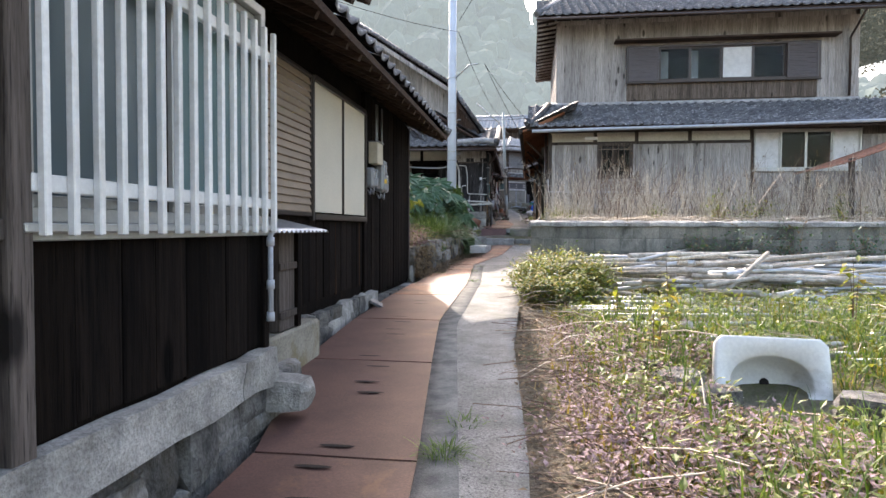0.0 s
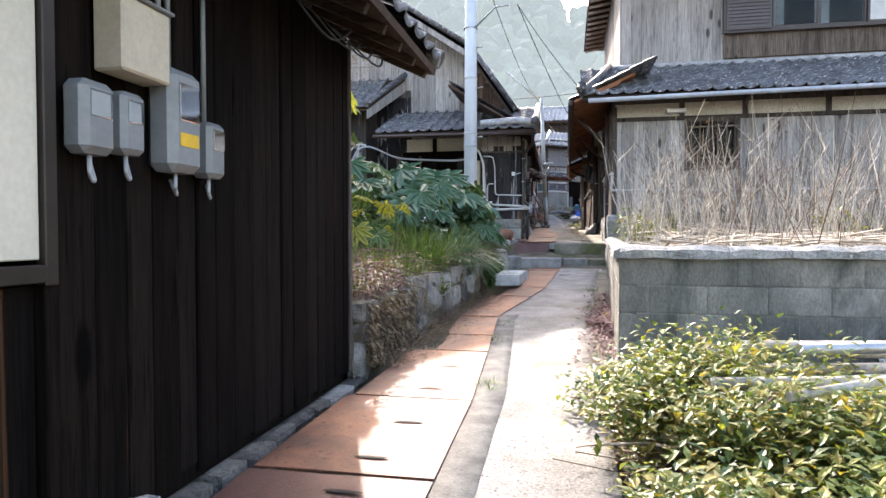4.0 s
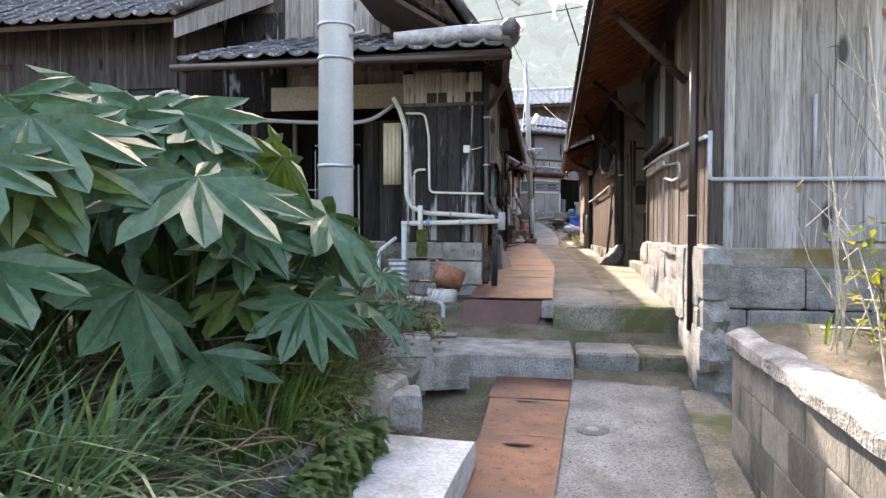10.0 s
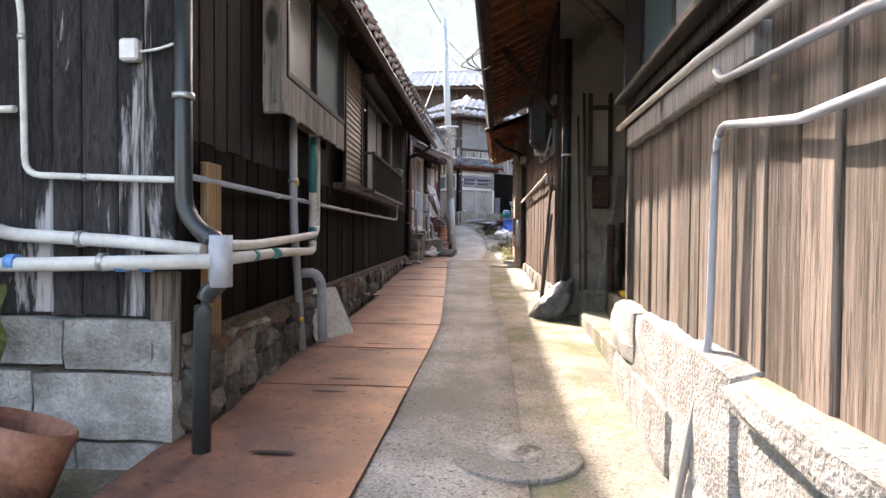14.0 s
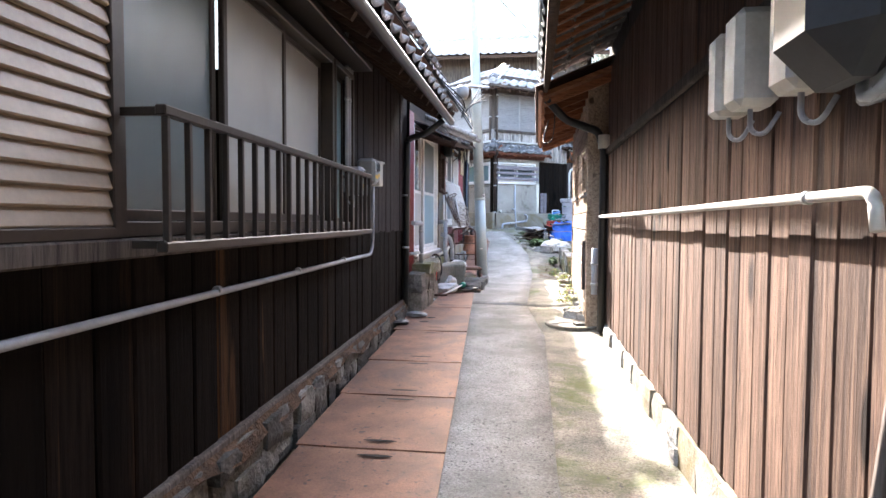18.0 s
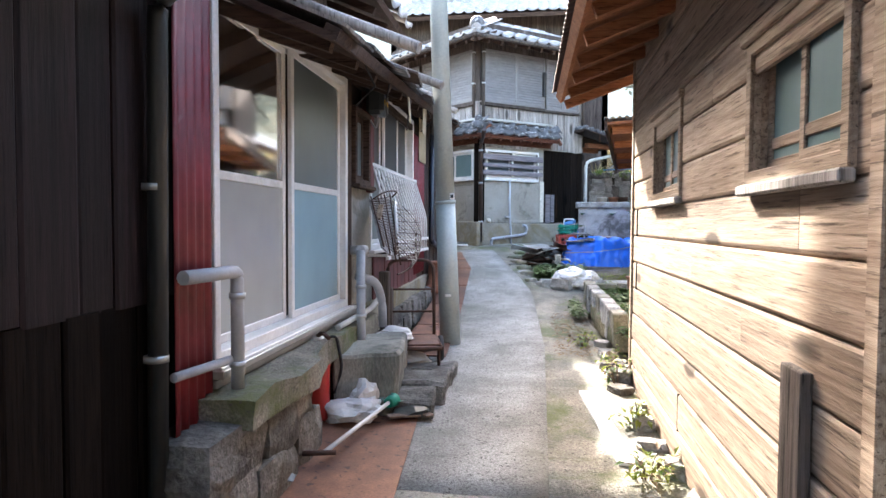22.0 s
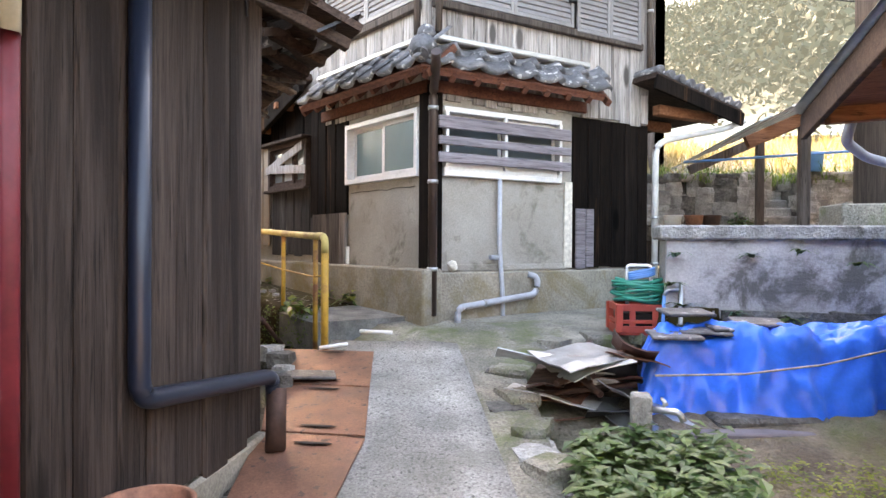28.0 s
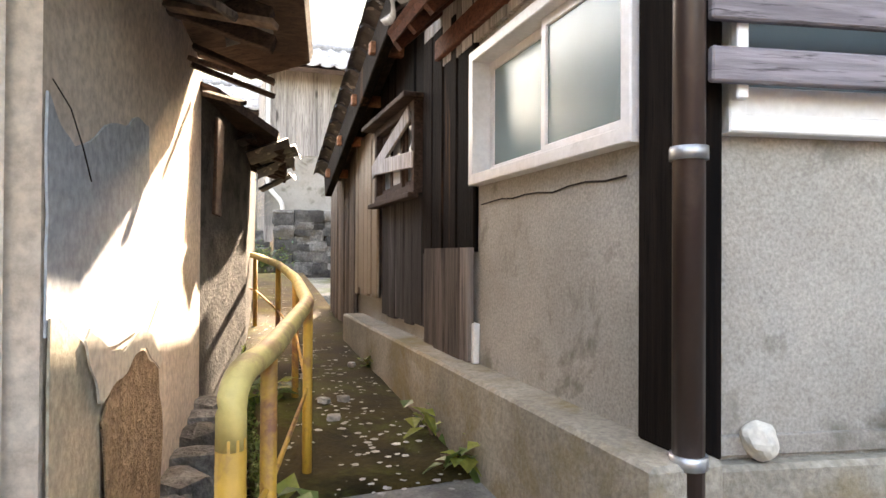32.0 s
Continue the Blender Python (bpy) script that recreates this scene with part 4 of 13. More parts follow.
def louvre(w, parent, u0, u1, z0, z1, mat, o=0.0, pitch=0.055, name="shutter", frame_mat=None):
    """A shutter of lying slats in a frame."""
    bm = bmesh.new()
    f = 0.035
    w.ring(bm, u0, u1, z0, z1, f, o, o + 0.03)
    t = part(name, bm, frame_mat or mat, parent)
    n = max(2, int((z1 - z0 - 2 * f) / pitch))
    for k in range(n):
        z = z0 + f + (z1 - z0 - 2 * f) * (k + 0.5) / n
        piece("slat", "plank", mat, t, w.m @ pose((u0 + u1) / 2, o + 0.012, z, 18, 0, 0) @ pose(0, 0, 0, 0, 90, 0), ((z1 - z0 - 2 * f) / n * 1.02, 0.014, u1 - u0 - 2 * f))
    return t


def corrugated(bm, m, width, length, pitch=0.075, amp=0.009, along=6):
    """A corrugated sheet: waves across x, lying along y, under m."""
    n = max(8, int(width / pitch * 6))
    rows = []
    for j in range(along + 1):
        rows.append([bm.verts.new(m @ Vector((width * k / n, length * j / along, amp * math.sin(2 * math.pi * width * k / n / pitch)))) for k in range(n + 1)])
    for r, s in zip(rows, rows[1:]):
        for k in range(n):
            bm.faces.new((r[k], r[k + 1], s[k + 1], s[k])).smooth = True
    low = bmesh.ops.extrude_face_region(bm, geom=bm.faces[:])
    nrm = (m.to_3x3() @ Vector((0, 0, 1))).normalized() * 0.002
    for v in [g for g in low["geom"] if isinstance(g, bmesh.types.BMVert)]:
        v.co -= nrm

# ---- ground, lane, steps, plates ----
LANE_Y = (-5, 0, 10, 15.5, 18.75, 30.6, 34.3, 36, 37.3, 39.5, 42, 60)
LANE_Z = (-0.15, 0.05, 0.45, 0.62, 0.80, 1.64, 1.79, 1.95, 2.2, 2.53, 2.6, 3.0)


def ground_z(y):
    """Height of the lane, steps aside."""
    if 18.75 <= y < 19.5:
        return 0.98
    if 19.5 <= y < 30.6:
        return float(np.interp(y, (19.5, 23.3, 30.6), (1.28, 1.44, 1.64)))
    return float(np.interp(y, LANE_Y, LANE_Z))


def sheet(name, ys, left, right, material, lift=0.0, cells=6, rough=0.006, label="", category="", sag=0.0, deep=0.12, zfun=None):
    """A strip of paving along the lane from left(y) to right(y)."""
    zfun = zfun or ground_z
    bm = bmesh.new()
    rows = []
    for y in ys:
        a, b = left(y), right(y)
        row = []
        for k in range(cells + 1):
            x = a + (b - a) * k / cells
            dz = noise.noise(Vector((x * 1.7, y * 1.7, 3))) * rough * 2 + noise.noise(Vector((x * 6, y * 6, 9))) * rough
            row.append(bm.verts.new((x, y, zfun(y) + lift + dz - sag * math.sin(math.pi * k / cells))))
        rows.append(row)
    for r, s in zip(rows, rows[1:]):
        for k in range(cells):
            bm.faces.new((r[k], r[k + 1], s[k + 1], s[k])).smooth = True
    rim = [e for e in bm.edges if len(e.link_faces) == 1]
    ext = bmesh.ops.extrude_edge_only(bm, edges=rim)
    for v in [g for g in ext["geom"] if isinstance(g, bmesh.types.BMVert)]:
        v.co.z -= deep
    bmesh.ops.recalc_face_normals(bm, faces=bm.faces[:])
    ob = new(name, mesh_from(name, bm, material))
    return tagged(ob, label, category, kind="structure")


def span(a, b, step=0.25):
    n = max(1, round((b - a) / step))
    return [a + (b - a) * k / n for k in range(n + 1)]


def line(ys, xs):
    return lambda y: float(np.interp(y, ys, xs))


plate_right = line((-5, 2.5, 3.9, 6.4, 9.7, 12.8, 15.7, 18.7, 19.5, 23.3, 26, 31.8, 34, 36.5, 37.3, 38.6), (-0.4, -0.48, -0.65, -0.95, -0.97, -1.16, -0.72, -0.5, -0.67, -0.63, -0.82, -1.25, -1.3, -1.42, -1.42, -1.72))
lane_right = line((-5, 3, 5.7, 11.4, 16, 18.7), (0.1, 0.0, -0.15, -0.12, 0.05, 0.3))

# the wide ground sheet under everything
gb = bmesh.new()
gy = sorted({*(-300, -120, -60, -30, -12), *span(-5, 37, 1.0), *span(38, 46, 0.25), 60, 90, 140, 250, 600})


def under_gutter(x, y):
    """Whether a place lies under the alley's gutter and ramp."""
    along, across = -0.745 * (x + 2.6) + 0.667 * (y - 38.62), 0.667 * (x + 2.6) + 0.745 * (y - 38.62)
    return -0.2 < along < 7.6 and -0.5 < across < 1.3


gx = [-600, -250, -120, -60, -30, -15, -9, *span(-8, -2, 0.25), -1, 0, 1, 2, 3, 4, 6, 9, 15, 30, 60, 120, 250, 600]
grid = [[gb.verts.new((x, y, 1.95 if under_gutter(x, y) else min(ground_z(max(-5, min(y, 60))), 4) - 0.10 + (0.04 * noise.noise(Vector((x * 0.7, y * 0.7, 1)))))) for x in gx] for y in gy]
for r, s in zip(grid, grid[1:]):
    for k in range(len(gx) - 1):
        gb.faces.new((r[k], r[k + 1], s[k + 1], s[k])).smooth = True
tagged(new("ground", mesh_from("ground", gb, "soil")), "bare brown earth under the lane and gardens", "ground", kind="structure")

sheet("lane", span(-5, 18.74), lambda y: plate_right(y) - 0.12, lane_right, "lane", 0.0, 6, 0.008, "narrow grey concrete lane between old houses", "lane")
sheet("lane_seam", span(-5, 13), lambda y: plate_right(y) - 0.02, lambda y: plate_right(y) + 0.2, "lane_dark", 0.006, 2, 0.006, "strip of dark gravelly tarmac beside the steel plates", "lane")
sheet("lane_side", span(10.3, 18.74), lambda y: lane_right(y) - 0.06, line((10.3, 18.7), (0.05, 0.6)), "lane_edge", -0.012, 3, 0.012, "mossy worn concrete along the block wall", "pavement")
sheet("upper_lane", span(19.53, 31.0), lambda y: plate_right(y) - 0.1, line((19.5, 23.3, 26, 29.2, 31), (-0.05, -0.1, -0.28, -0.3, -0.5)), "lane", 0.0, 4, 0.006, "grey concrete lane sloping up between timber houses", "lane")
sheet("upper_lane_side", span(19.53, 31.0), line((19.5, 23.3, 26, 29.2, 31), (-0.1, -0.15, -0.33, -0.35, -0.55)), line((19.5, 22.0, 24.3, 31), (0.55, 0.75, 0.75, 0.5)), "lane_edge", -0.006, 5, 0.01, "mossy sand-coloured concrete at the foot of the board wall", "pavement")
sheet("lane_strip", span(31.0, 38.9), line((31, 36, 38.9), (-1.35, -1.5, -2.1)), line((31, 34, 36.3, 38.9), (-0.5, -0.45, -0.55, -1.2)), "lane", 0.0, 5, 0.01, "grey concrete lane climbing towards the end house", "lane")
sheet("lane_strip_side", span(31.0, 36.9), line((31, 34, 36.9), (-0.55, -0.5, -0.6)), line((31, 33.6, 35, 36.5, 36.9), (0.45, 0.3, 0.03, 0.1, -0.4)), "lane_edge", -0.008, 5, 0.012, "worn sandy concrete beside the garden kerb", "pavement")
sheet("lane_top", span(36.3, 41.4), line((36.3, 38.9, 39.3, 41.4), (-1.2, -2.0, -1.9, -1.4)), line((36.3, 37.2, 38.5, 38.95, 39.2, 39.35, 41.4), (-0.5, -0.55, -0.74, -0.6, -0.22, 0.4, 1.4)), "lane_edge", -0.018, 8, 0.01, "worn concrete turning in front of the end house", "lane")

step = thing("stone_steps", (-0.4, 18.75, 0.8), "two low steps of granite slabs and concrete across the lane", "steps", kind="structure")
for x0, x1, y0, y1, mat, nm in ((-1.84, -0.5, 18.55, 19.02, "granite", "slab"), (-2.2, -0.5, 19.03, 19.44, "granite", "slab"), (-0.47, 0.03, 18.78, 19.5, "lane", "concrete_step"), (0.035, 0.6, 18.8, 19.5, "lane_edge", "concrete_step")):
    bm = bmesh.new()
    cube(bm, x0, x1, y0, y1, 0.62, 0.98 + random.uniform(-0.012, 0.012), None, 0.018)
    part(nm, bm, mat, step)
bm = bmesh.new()
cube(bm, -0.66, 0.5, 19.5, 19.66, 0.9, 1.285, None, 0.02)
part("concrete_step", bm, "lane_edge", step)


def steel_plate(y0, y1, x0a, x0b, mat, z0=None, z1=None, slots=((0.5, 0.12),), lift=0.02, turn=0.0, xr=None):
    """A cover plate from y0 to y1; left edge x0a..x0b, right edge on the plates' line; near-black discs painted as hand
    slots at (across, along).
    """
    z0 = ground_z(y0) + lift if z0 is None else z0
    z1 = ground_z(y1 - 0.01) + lift if z1 is None else z1
    ra, rb = xr or (plate_right(y0), plate_right(y1))
    t = thing("steel_plate", ((x0a + ra) / 2, y0, z0 - 0.01), "rusty brown steel cover plate with hand slots over the gutter", "plate", "gutter plates")
    bm = bmesh.new()
    n = 4
    top = []
    for j in range(n + 1):
        f = j / n
        row = []
        for k in range(4):
            g = k / 3
            a, r = x0a + (x0b - x0a) * f, ra + (rb - ra) * f
            z = z0 + (z1 - z0) * f + noise.noise(Vector((g * 2 + y0 * 3, f * 2, 5))) * 0.006
            row.append(bm.verts.new((a + (r - a) * g + (f - 0.5) * turn, y0 + (y1 - y0) * f, z)))
        top.append(row)
    for r, s in zip(top, top[1:]):
        for k in range(3):
            bm.faces.new((r[k], r[k + 1], s[k + 1], s[k]))
    ext = bmesh.ops.extrude_face_region(bm, geom=bm.faces[:])
    for v in [g for g in ext["geom"] if isinstance(g, bmesh.types.BMVert)]:
        v.co.z -= 0.009
    bmesh.ops.recalc_face_normals(bm, faces=bm.faces[:])
    part("sheet", bm, mat, t)
    for a, f in slots:
        xl, r = x0a + (x0b - x0a) * f, ra + (rb - ra) * f
        # A flat disc on the sheet paints the dark of an uncut slot.
        s = bmesh.new()
        x = xl + (r - xl) * a
        z = z0 + (z1 - z0) * f
        bmesh.ops.create_circle(s, cap_ends=True, segments=10, radius=1.0, matrix=Matrix.Translation((x, y0 + (y1 - y0) * f, z + 0.0075)) @ Matrix.Diagonal((0.095, 0.018, 1, 1)))
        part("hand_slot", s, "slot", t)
    return t


TWO = ((0.55, 0.1), (0.55, 0.9))
py = [(-3.2, -1.3), (-1.3, 0.55), (0.55, 2.3), (2.33, 2.9), (2.92, 4.75), (4.77, 6.5), (6.52, 8.3)]
for k, (a, b) in enumerate(py):
    la, lb = (float(np.interp(y, (-5, 1, 3.3, 3.6, 4.5, 5.7, 10), (-1.32, -1.3, -1.36, -1.55, -1.75, -1.86, -1.86))) for y in (a, b))
    steel_plate(a, b, la, lb, "rust_red", slots=((0.5, 0.22), (0.42, 0.78)) if b - a < 1 else ((0.5, 0.06), (0.6, 0.55), (0.55, 0.68), (0.6, 0.9)))
for k, (a, b) in enumerate(((8.33, 9.5), (9.52, 10.9))):
    steel_plate(a, b, -1.85 + 0.1 * k, -1.8 + 0.1 * k, "rust", slots=((0.6, 0.15), (0.65, 0.6)))
for a, b, l0, l1 in ((10.95, 11.65, -1.5, -1.5), (11.68, 12.75, -1.55, -1.6), (12.8, 14.6, -1.62, -1.5), (14.62, 15.7, -1.35, -1.2), (15.72, 17.3, -1.15, -1.1), (17.3, 18.0, -1.1, -1.1), (18.02, 18.66, -1.12, -1.1)):
    steel_plate(a, b, l0, l1, "rust", slots=((0.5, 0.9),), lift=0.015)
steel_plate(19.5, 19.82, -1.55, -1.55, "rust_red", 1.0, 1.285, (), xr=(-0.85, -0.72))
for a, b in ((19.83, 21.7), (21.72, 22.6), (22.62, 23.5), (23.52, 25.3), (25.32, 26.2), (26.22, 27.1), (27.12, 28.0), (28.02, 29.2), (29.22, 30.6), (30.62, 31.9)):
    la = float(np.interp(a, (19.8, 21, 23.4, 26, 31), (-1.5, -1.47, -1.45, -1.62, -1.9)))
    steel_plate(a, b, la, la - 0.03, "rust", slots=TWO if b - a < 1.7 else ((0.55, 0.07), (0.55, 0.5), (0.55, 0.93)))
for a, b in ((33.4, 34.6), (34.62, 35.6), (35.62, 36.5), (36.52, 37.4), (37.42, 38.0), (38.02, 38.62)):
    la = float(np.interp(a, (33, 35, 36.5, 37.4, 38.5), (-1.72, -1.75, -1.78, -1.95, -2.35)))
    lb = float(np.interp(b, (33, 35, 36.5, 37.4, 38.5), (-1.72, -1.75, -1.78, -1.95, -2.35)))
    steel_plate(a, b, la, lb, "rust", slots=TWO)

# ---- distant hills ----
def hill(name, x0, x1, y0, y1, height, mat, crowns, size, seed, label, leafy_crown=False):
    """A hill's ground sheet, and the trees on it as one object of uncountable crowns."""
    rng = random.Random(seed)
    nx, ny = 40, 14
    verts = [(x0 + (x1 - x0) * i / nx, y0 + (y1 - y0) * j / ny, height(x0 + (x1 - x0) * i / nx, y0 + (y1 - y0) * j / ny)) for j in range(ny + 1) for i in range(nx + 1)]
    faces = [(j * (nx + 1) + i, j * (nx + 1) + i + 1, (j + 1) * (nx + 1) + i + 1, (j + 1) * (nx + 1) + i) for j in range(ny) for i in range(nx)]
    me = bpy.data.meshes.new(name)
    me.from_pydata(verts, [], faces)
    me.materials.append(M[mat])
    tagged(new(name, me), label, "hill", kind="structure")
    verts, faces = [], []
    ico = bmesh.new()
    bmesh.ops.create_icosphere(ico, subdivisions=2, radius=1.0)
    iv = [v.co.copy() for v in ico.verts]
    jf = [tuple(v.index for v in f.verts) for f in ico.faces]
    ico.free()
    for k in range(crowns):
        x, y = rng.uniform(x0, x1), y0 + (y1 - y0) * rng.random() ** 1.15
        z = height(x, y)
        s = size * rng.uniform(0.6, 1.4)
        tall = rng.uniform(0.8, 1.5)
        if leafy_crown:
            for q in range(120):
                d = Vector((rng.gauss(0, 1), rng.gauss(0, 1), rng.gauss(0, 1))).normalized() * rng.random() ** 0.4
                c = Vector((x + d.x * s, y + d.y * s, z + s * 0.6 + d.z * s * tall))
                a, e = Vector((rng.gauss(0, 1), rng.gauss(0, 1), rng.gauss(0, 1))).normalized() * s * 0.1, Vector((rng.gauss(0, 1), rng.gauss(0, 1), rng.gauss(0, 1))).normalized() * s * 0.07
                n0 = len(verts)
                verts += [tuple(c - a), tuple(c + e), tuple(c + a * 1.1), tuple(c - e)]
                faces.append((n0, n0 + 1, n0 + 2, n0 + 3))
            continue
        o = Vector((rng.uniform(-99, 99), rng.uniform(-99, 99), k))
        n0 = len(verts)
        for v in iv:
            w = v * (1 + 0.5 * noise.noise(v * 1.6 + o) + 0.3 * noise.noise(v * 4 + o))
            verts.append((x + w.x * s, y + w.y * s, z + s * 0.5 + w.z * s * tall))
        faces += [tuple(n0 + q for q in f) for f in jf]
    me = bpy.data.meshes.new("far_woods")
    me.from_pydata(verts, [], faces)
    me.materials.append(M[mat])
    tagged(new("far_woods", me), label, "woods", kind="stuff")


def far_height(x, y):
    d = max(0, y - 95)
    prof = np.interp(x, (-260, -120, -50, -10, 40, 90, 200, 300), (80, 88, 84, 71, 56, 42, 36, 40))
    return float(2 + (prof - 2) * min(1, d / 110) + 3 * noise.noise(Vector((x * 0.02, y * 0.02, 2))))


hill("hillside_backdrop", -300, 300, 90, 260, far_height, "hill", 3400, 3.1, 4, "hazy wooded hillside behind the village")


def near_height(x, y):
    return float(3 + max(0, (x - 4) * 0.42) + max(0, (y - 47) * 0.36) + 1.2 * noise.noise(Vector((x * 0.08, y * 0.08, 7))))


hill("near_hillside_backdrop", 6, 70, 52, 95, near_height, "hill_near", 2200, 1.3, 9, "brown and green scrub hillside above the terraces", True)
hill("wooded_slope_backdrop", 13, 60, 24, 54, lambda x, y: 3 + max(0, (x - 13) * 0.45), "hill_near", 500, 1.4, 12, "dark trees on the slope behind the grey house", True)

# ---- house A: charred boards, barred window ----
house_a = thing("house", (-3.5, 4, 0.2), "single-storey house clad in charred black boards with a tiled roof", "house")
bay_a = Wall((-1.5, -3.2), (-1.5, 3.36))
side_a = Wall((-1.5, 3.36), (-2.0, 3.36))
front_a = Wall((-2.0, 3.36), (-2.0, 10.06))
end_a = Wall((-2.0, 10.06), (-7.0, 10.06))
w1 = bay_a.solid(house_a, 0.45, 3.0, "burnt", 0.1, [(4.85, 6.5, 1.33, 2.45)])
w2 = side_a.solid(house_a, 0.45, 3.0, "burnt", 0.1)
w3 = front_a.solid(house_a, 0.42, 2.95, "burnt", 0.1, [(0.5, 3.85, 1.42, 2.62)])
w4 = end_a.solid(house_a, 0.42, 3.0, "burnt", 0.1)
back_a = Wall((-7.0, 10.06), (-7.0, -3.2))
back_a.solid(house_a, 0.3, 4.0, "burnt", 0.1)
south_a = Wall((-7.0, -3.2), (-1.5, -3.2))
south_a.solid(house_a, 0.3, 4.0, "burnt", 0.1)
bay_a.boards(w1, "burnt", 0.0, 6.56, 0.64, 1.3, 0.2)
bay_a.boards(w1, "burnt", 0.0, 4.8, 1.3, 2.9, 0.2)
front_a.boards(w3, "burnt", 0.45, 3.86, 0.62, 1.36, 0.19)
front_a.boards(w3, "burnt", 3.94, 6.68, 0.47, 2.9, 0.17, 0.022, jitter=0.03)
end_a.boards(w4, "burnt", 0.0, 4.9, 0.5, 3.2, 0.18)
roof_slab(house_a, [(-1.42, 10.45, 2.83), (-1.42, 3.7, 2.83), (-4.6, 3.7, 4.35), (-4.6, 10.45, 4.35)], 0.06, "raft_dark")
roof_slab(house_a, [(-1.0, 3.75, 2.72), (-1.0, -3.4, 2.72), (-4.6, -3.4, 4.37), (-4.6, 3.75, 4.37)], 0.06, "raft_dark")
roof_slab(house_a, [(-4.6, 10.45, 4.35), (-4.6, -3.4, 4.35), (-7.4, -3.4, 2.9), (-7.4, 10.45, 2.9)], 0.06, "raft_dark")

# ---- house R: grey two-storey house ----
house_r = thing("house", (4, 22, 1.0), "two-storey house of silvered grey boards with grey tiled roofs", "house")
south_r = Wall((0.5, 18.55), (10.2, 18.55))
west_r = Wall((0.55, 22.0), (0.5, 18.55))
w_rs = south_r.solid(house_r, 0.7, 4.25, "greybrown", 0.12, [(1.38, 2.34, 2.78, 3.72), (5.6, 8.35, 2.95, 4.05)])
w_rw = west_r.solid(house_r, 1.0, 4.5, "greybrown", 0.12, [(0.05, 1.75, 2.92, 3.9)])
up_rs = Wall((0.75, 19.9), (9.4, 19.9))
up_rw = Wall((0.75, 26), (0.75, 19.9))
w_ru = up_rs.solid(house_r, 4.9, 7.7, "silver", 0.12, [(2.1, 7.55, 5.75, 6.8)])
w_ruw = up_rw.solid(house_r, 4.4, 7.7, "silver", 0.12)
Wall((9.4, 19.9), (9.4, 26)).solid(house_r, 0.7, 7.7, "silver", 0.12)
Wall((9.4, 26), (0.75, 26)).solid(house_r, 1.0, 7.7, "silver", 0.12)
south_r.boards(w_rs, "silver", 0, 1.36, 1.84, 3.72, 0.2)
south_r.boards(w_rs, "silver", 1.36, 2.36, 1.84, 2.74, 0.2)
south_r.boards(w_rs, "silver", 2.36, 5.55, 1.84, 3.72, 0.2)
south_r.boards(w_rs, "silver", 5.55, 9.7, 1.84, 2.9, 0.22)
south_r.boards(w_rs, "silver", 8.4, 9.7, 2.9, 3.9, 0.22)
up_rs.boards(w_ru, "silver", 0, 2.05, 5.1, 7.55, 0.22)
up_rs.boards(w_ru, "silver", 7.6, 8.65, 5.1, 7.55, 0.22)
up_rs.boards(w_ru, "silver", 2.05, 7.6, 6.9, 7.55, 0.22)
up_rw.boards(w_ruw, "silver", 0, 6.1, 4.6, 7.6, 0.24)
west_r.boards(w_rw, "brown", 0.14, 1.9, 1.84, 2.72, 0.13, 0.02)
west_r.boards(w_rw, "brown", 1.9, 3.45, 1.84, 4.0, 0.17, 0.02)
roof_slab(house_r, [(-0.12, 17.95, 4.12), (10.4, 17.95, 4.12), (10.4, 19.95, 5.08), (0.4, 19.95, 5.08)], 0.05, "raft_dark")
roof_slab(house_r, [(0.12, 19.0, 7.55), (10.1, 19.0, 7.55), (9.2, 23, 9.4), (1.0, 23, 9.4)], 0.06, "raft_dark")
roof_slab(house_r, [(0.12, 19.0, 7.55), (1.0, 23, 9.4), (1.0, 23.1, 9.4), (0.12, 27, 7.55)], 0.06, "raft_dark")
roof_slab(house_r, [(0.12, 27, 7.55), (10.1, 27, 7.55), (9.2, 23, 9.4), (1.0, 23, 9.4)], 0.06, "raft_dark")
roof_slab(house_r, [(-0.27, 17.95, 4.06), (0.9, 18.4, 4.65), (1.3, 29.5, 4.95), (-0.3, 29.5, 4.24)], 0.05, "rafter")

# recess with a doorway, and the board wall beyond it
rec = Wall((1.0, 24.3), (1.0, 22.0))
w_rec = rec.solid(house_r, 1.3, 4.6, "greybrown", 0.12)
rec_s = Wall((0.55, 22.0), (1.0, 22.0))
Wall((1.0, 22.0), (0.55, 22.0)).solid(house_r, 1.3, 4.6, "greybrown", 0.1)
rec_n = Wall((0.37, 24.32), (1.0, 24.32))
w_recn = rec_n.solid(house_r, 1.3, 4.6, "cement", 0.1)
west_c = Wall((0.31, 29.5), (0.37, 24.33))
w_c = west_c.solid(house_r, 1.35, 4.5, "greybrown", 0.12)
west_c.boards(w_c, "redbrown", 0.0, 5.15, 1.72, 3.35, 0.15, 0.02)
west_c.boards(w_c, "redbrown", 0.0, 5.15, 3.4, 4.2, 0.16, 0.012)
Wall((0.31, 29.5), (6, 29.5)).solid(house_r, 1.3, 4.6, "greybrown", 0.12)

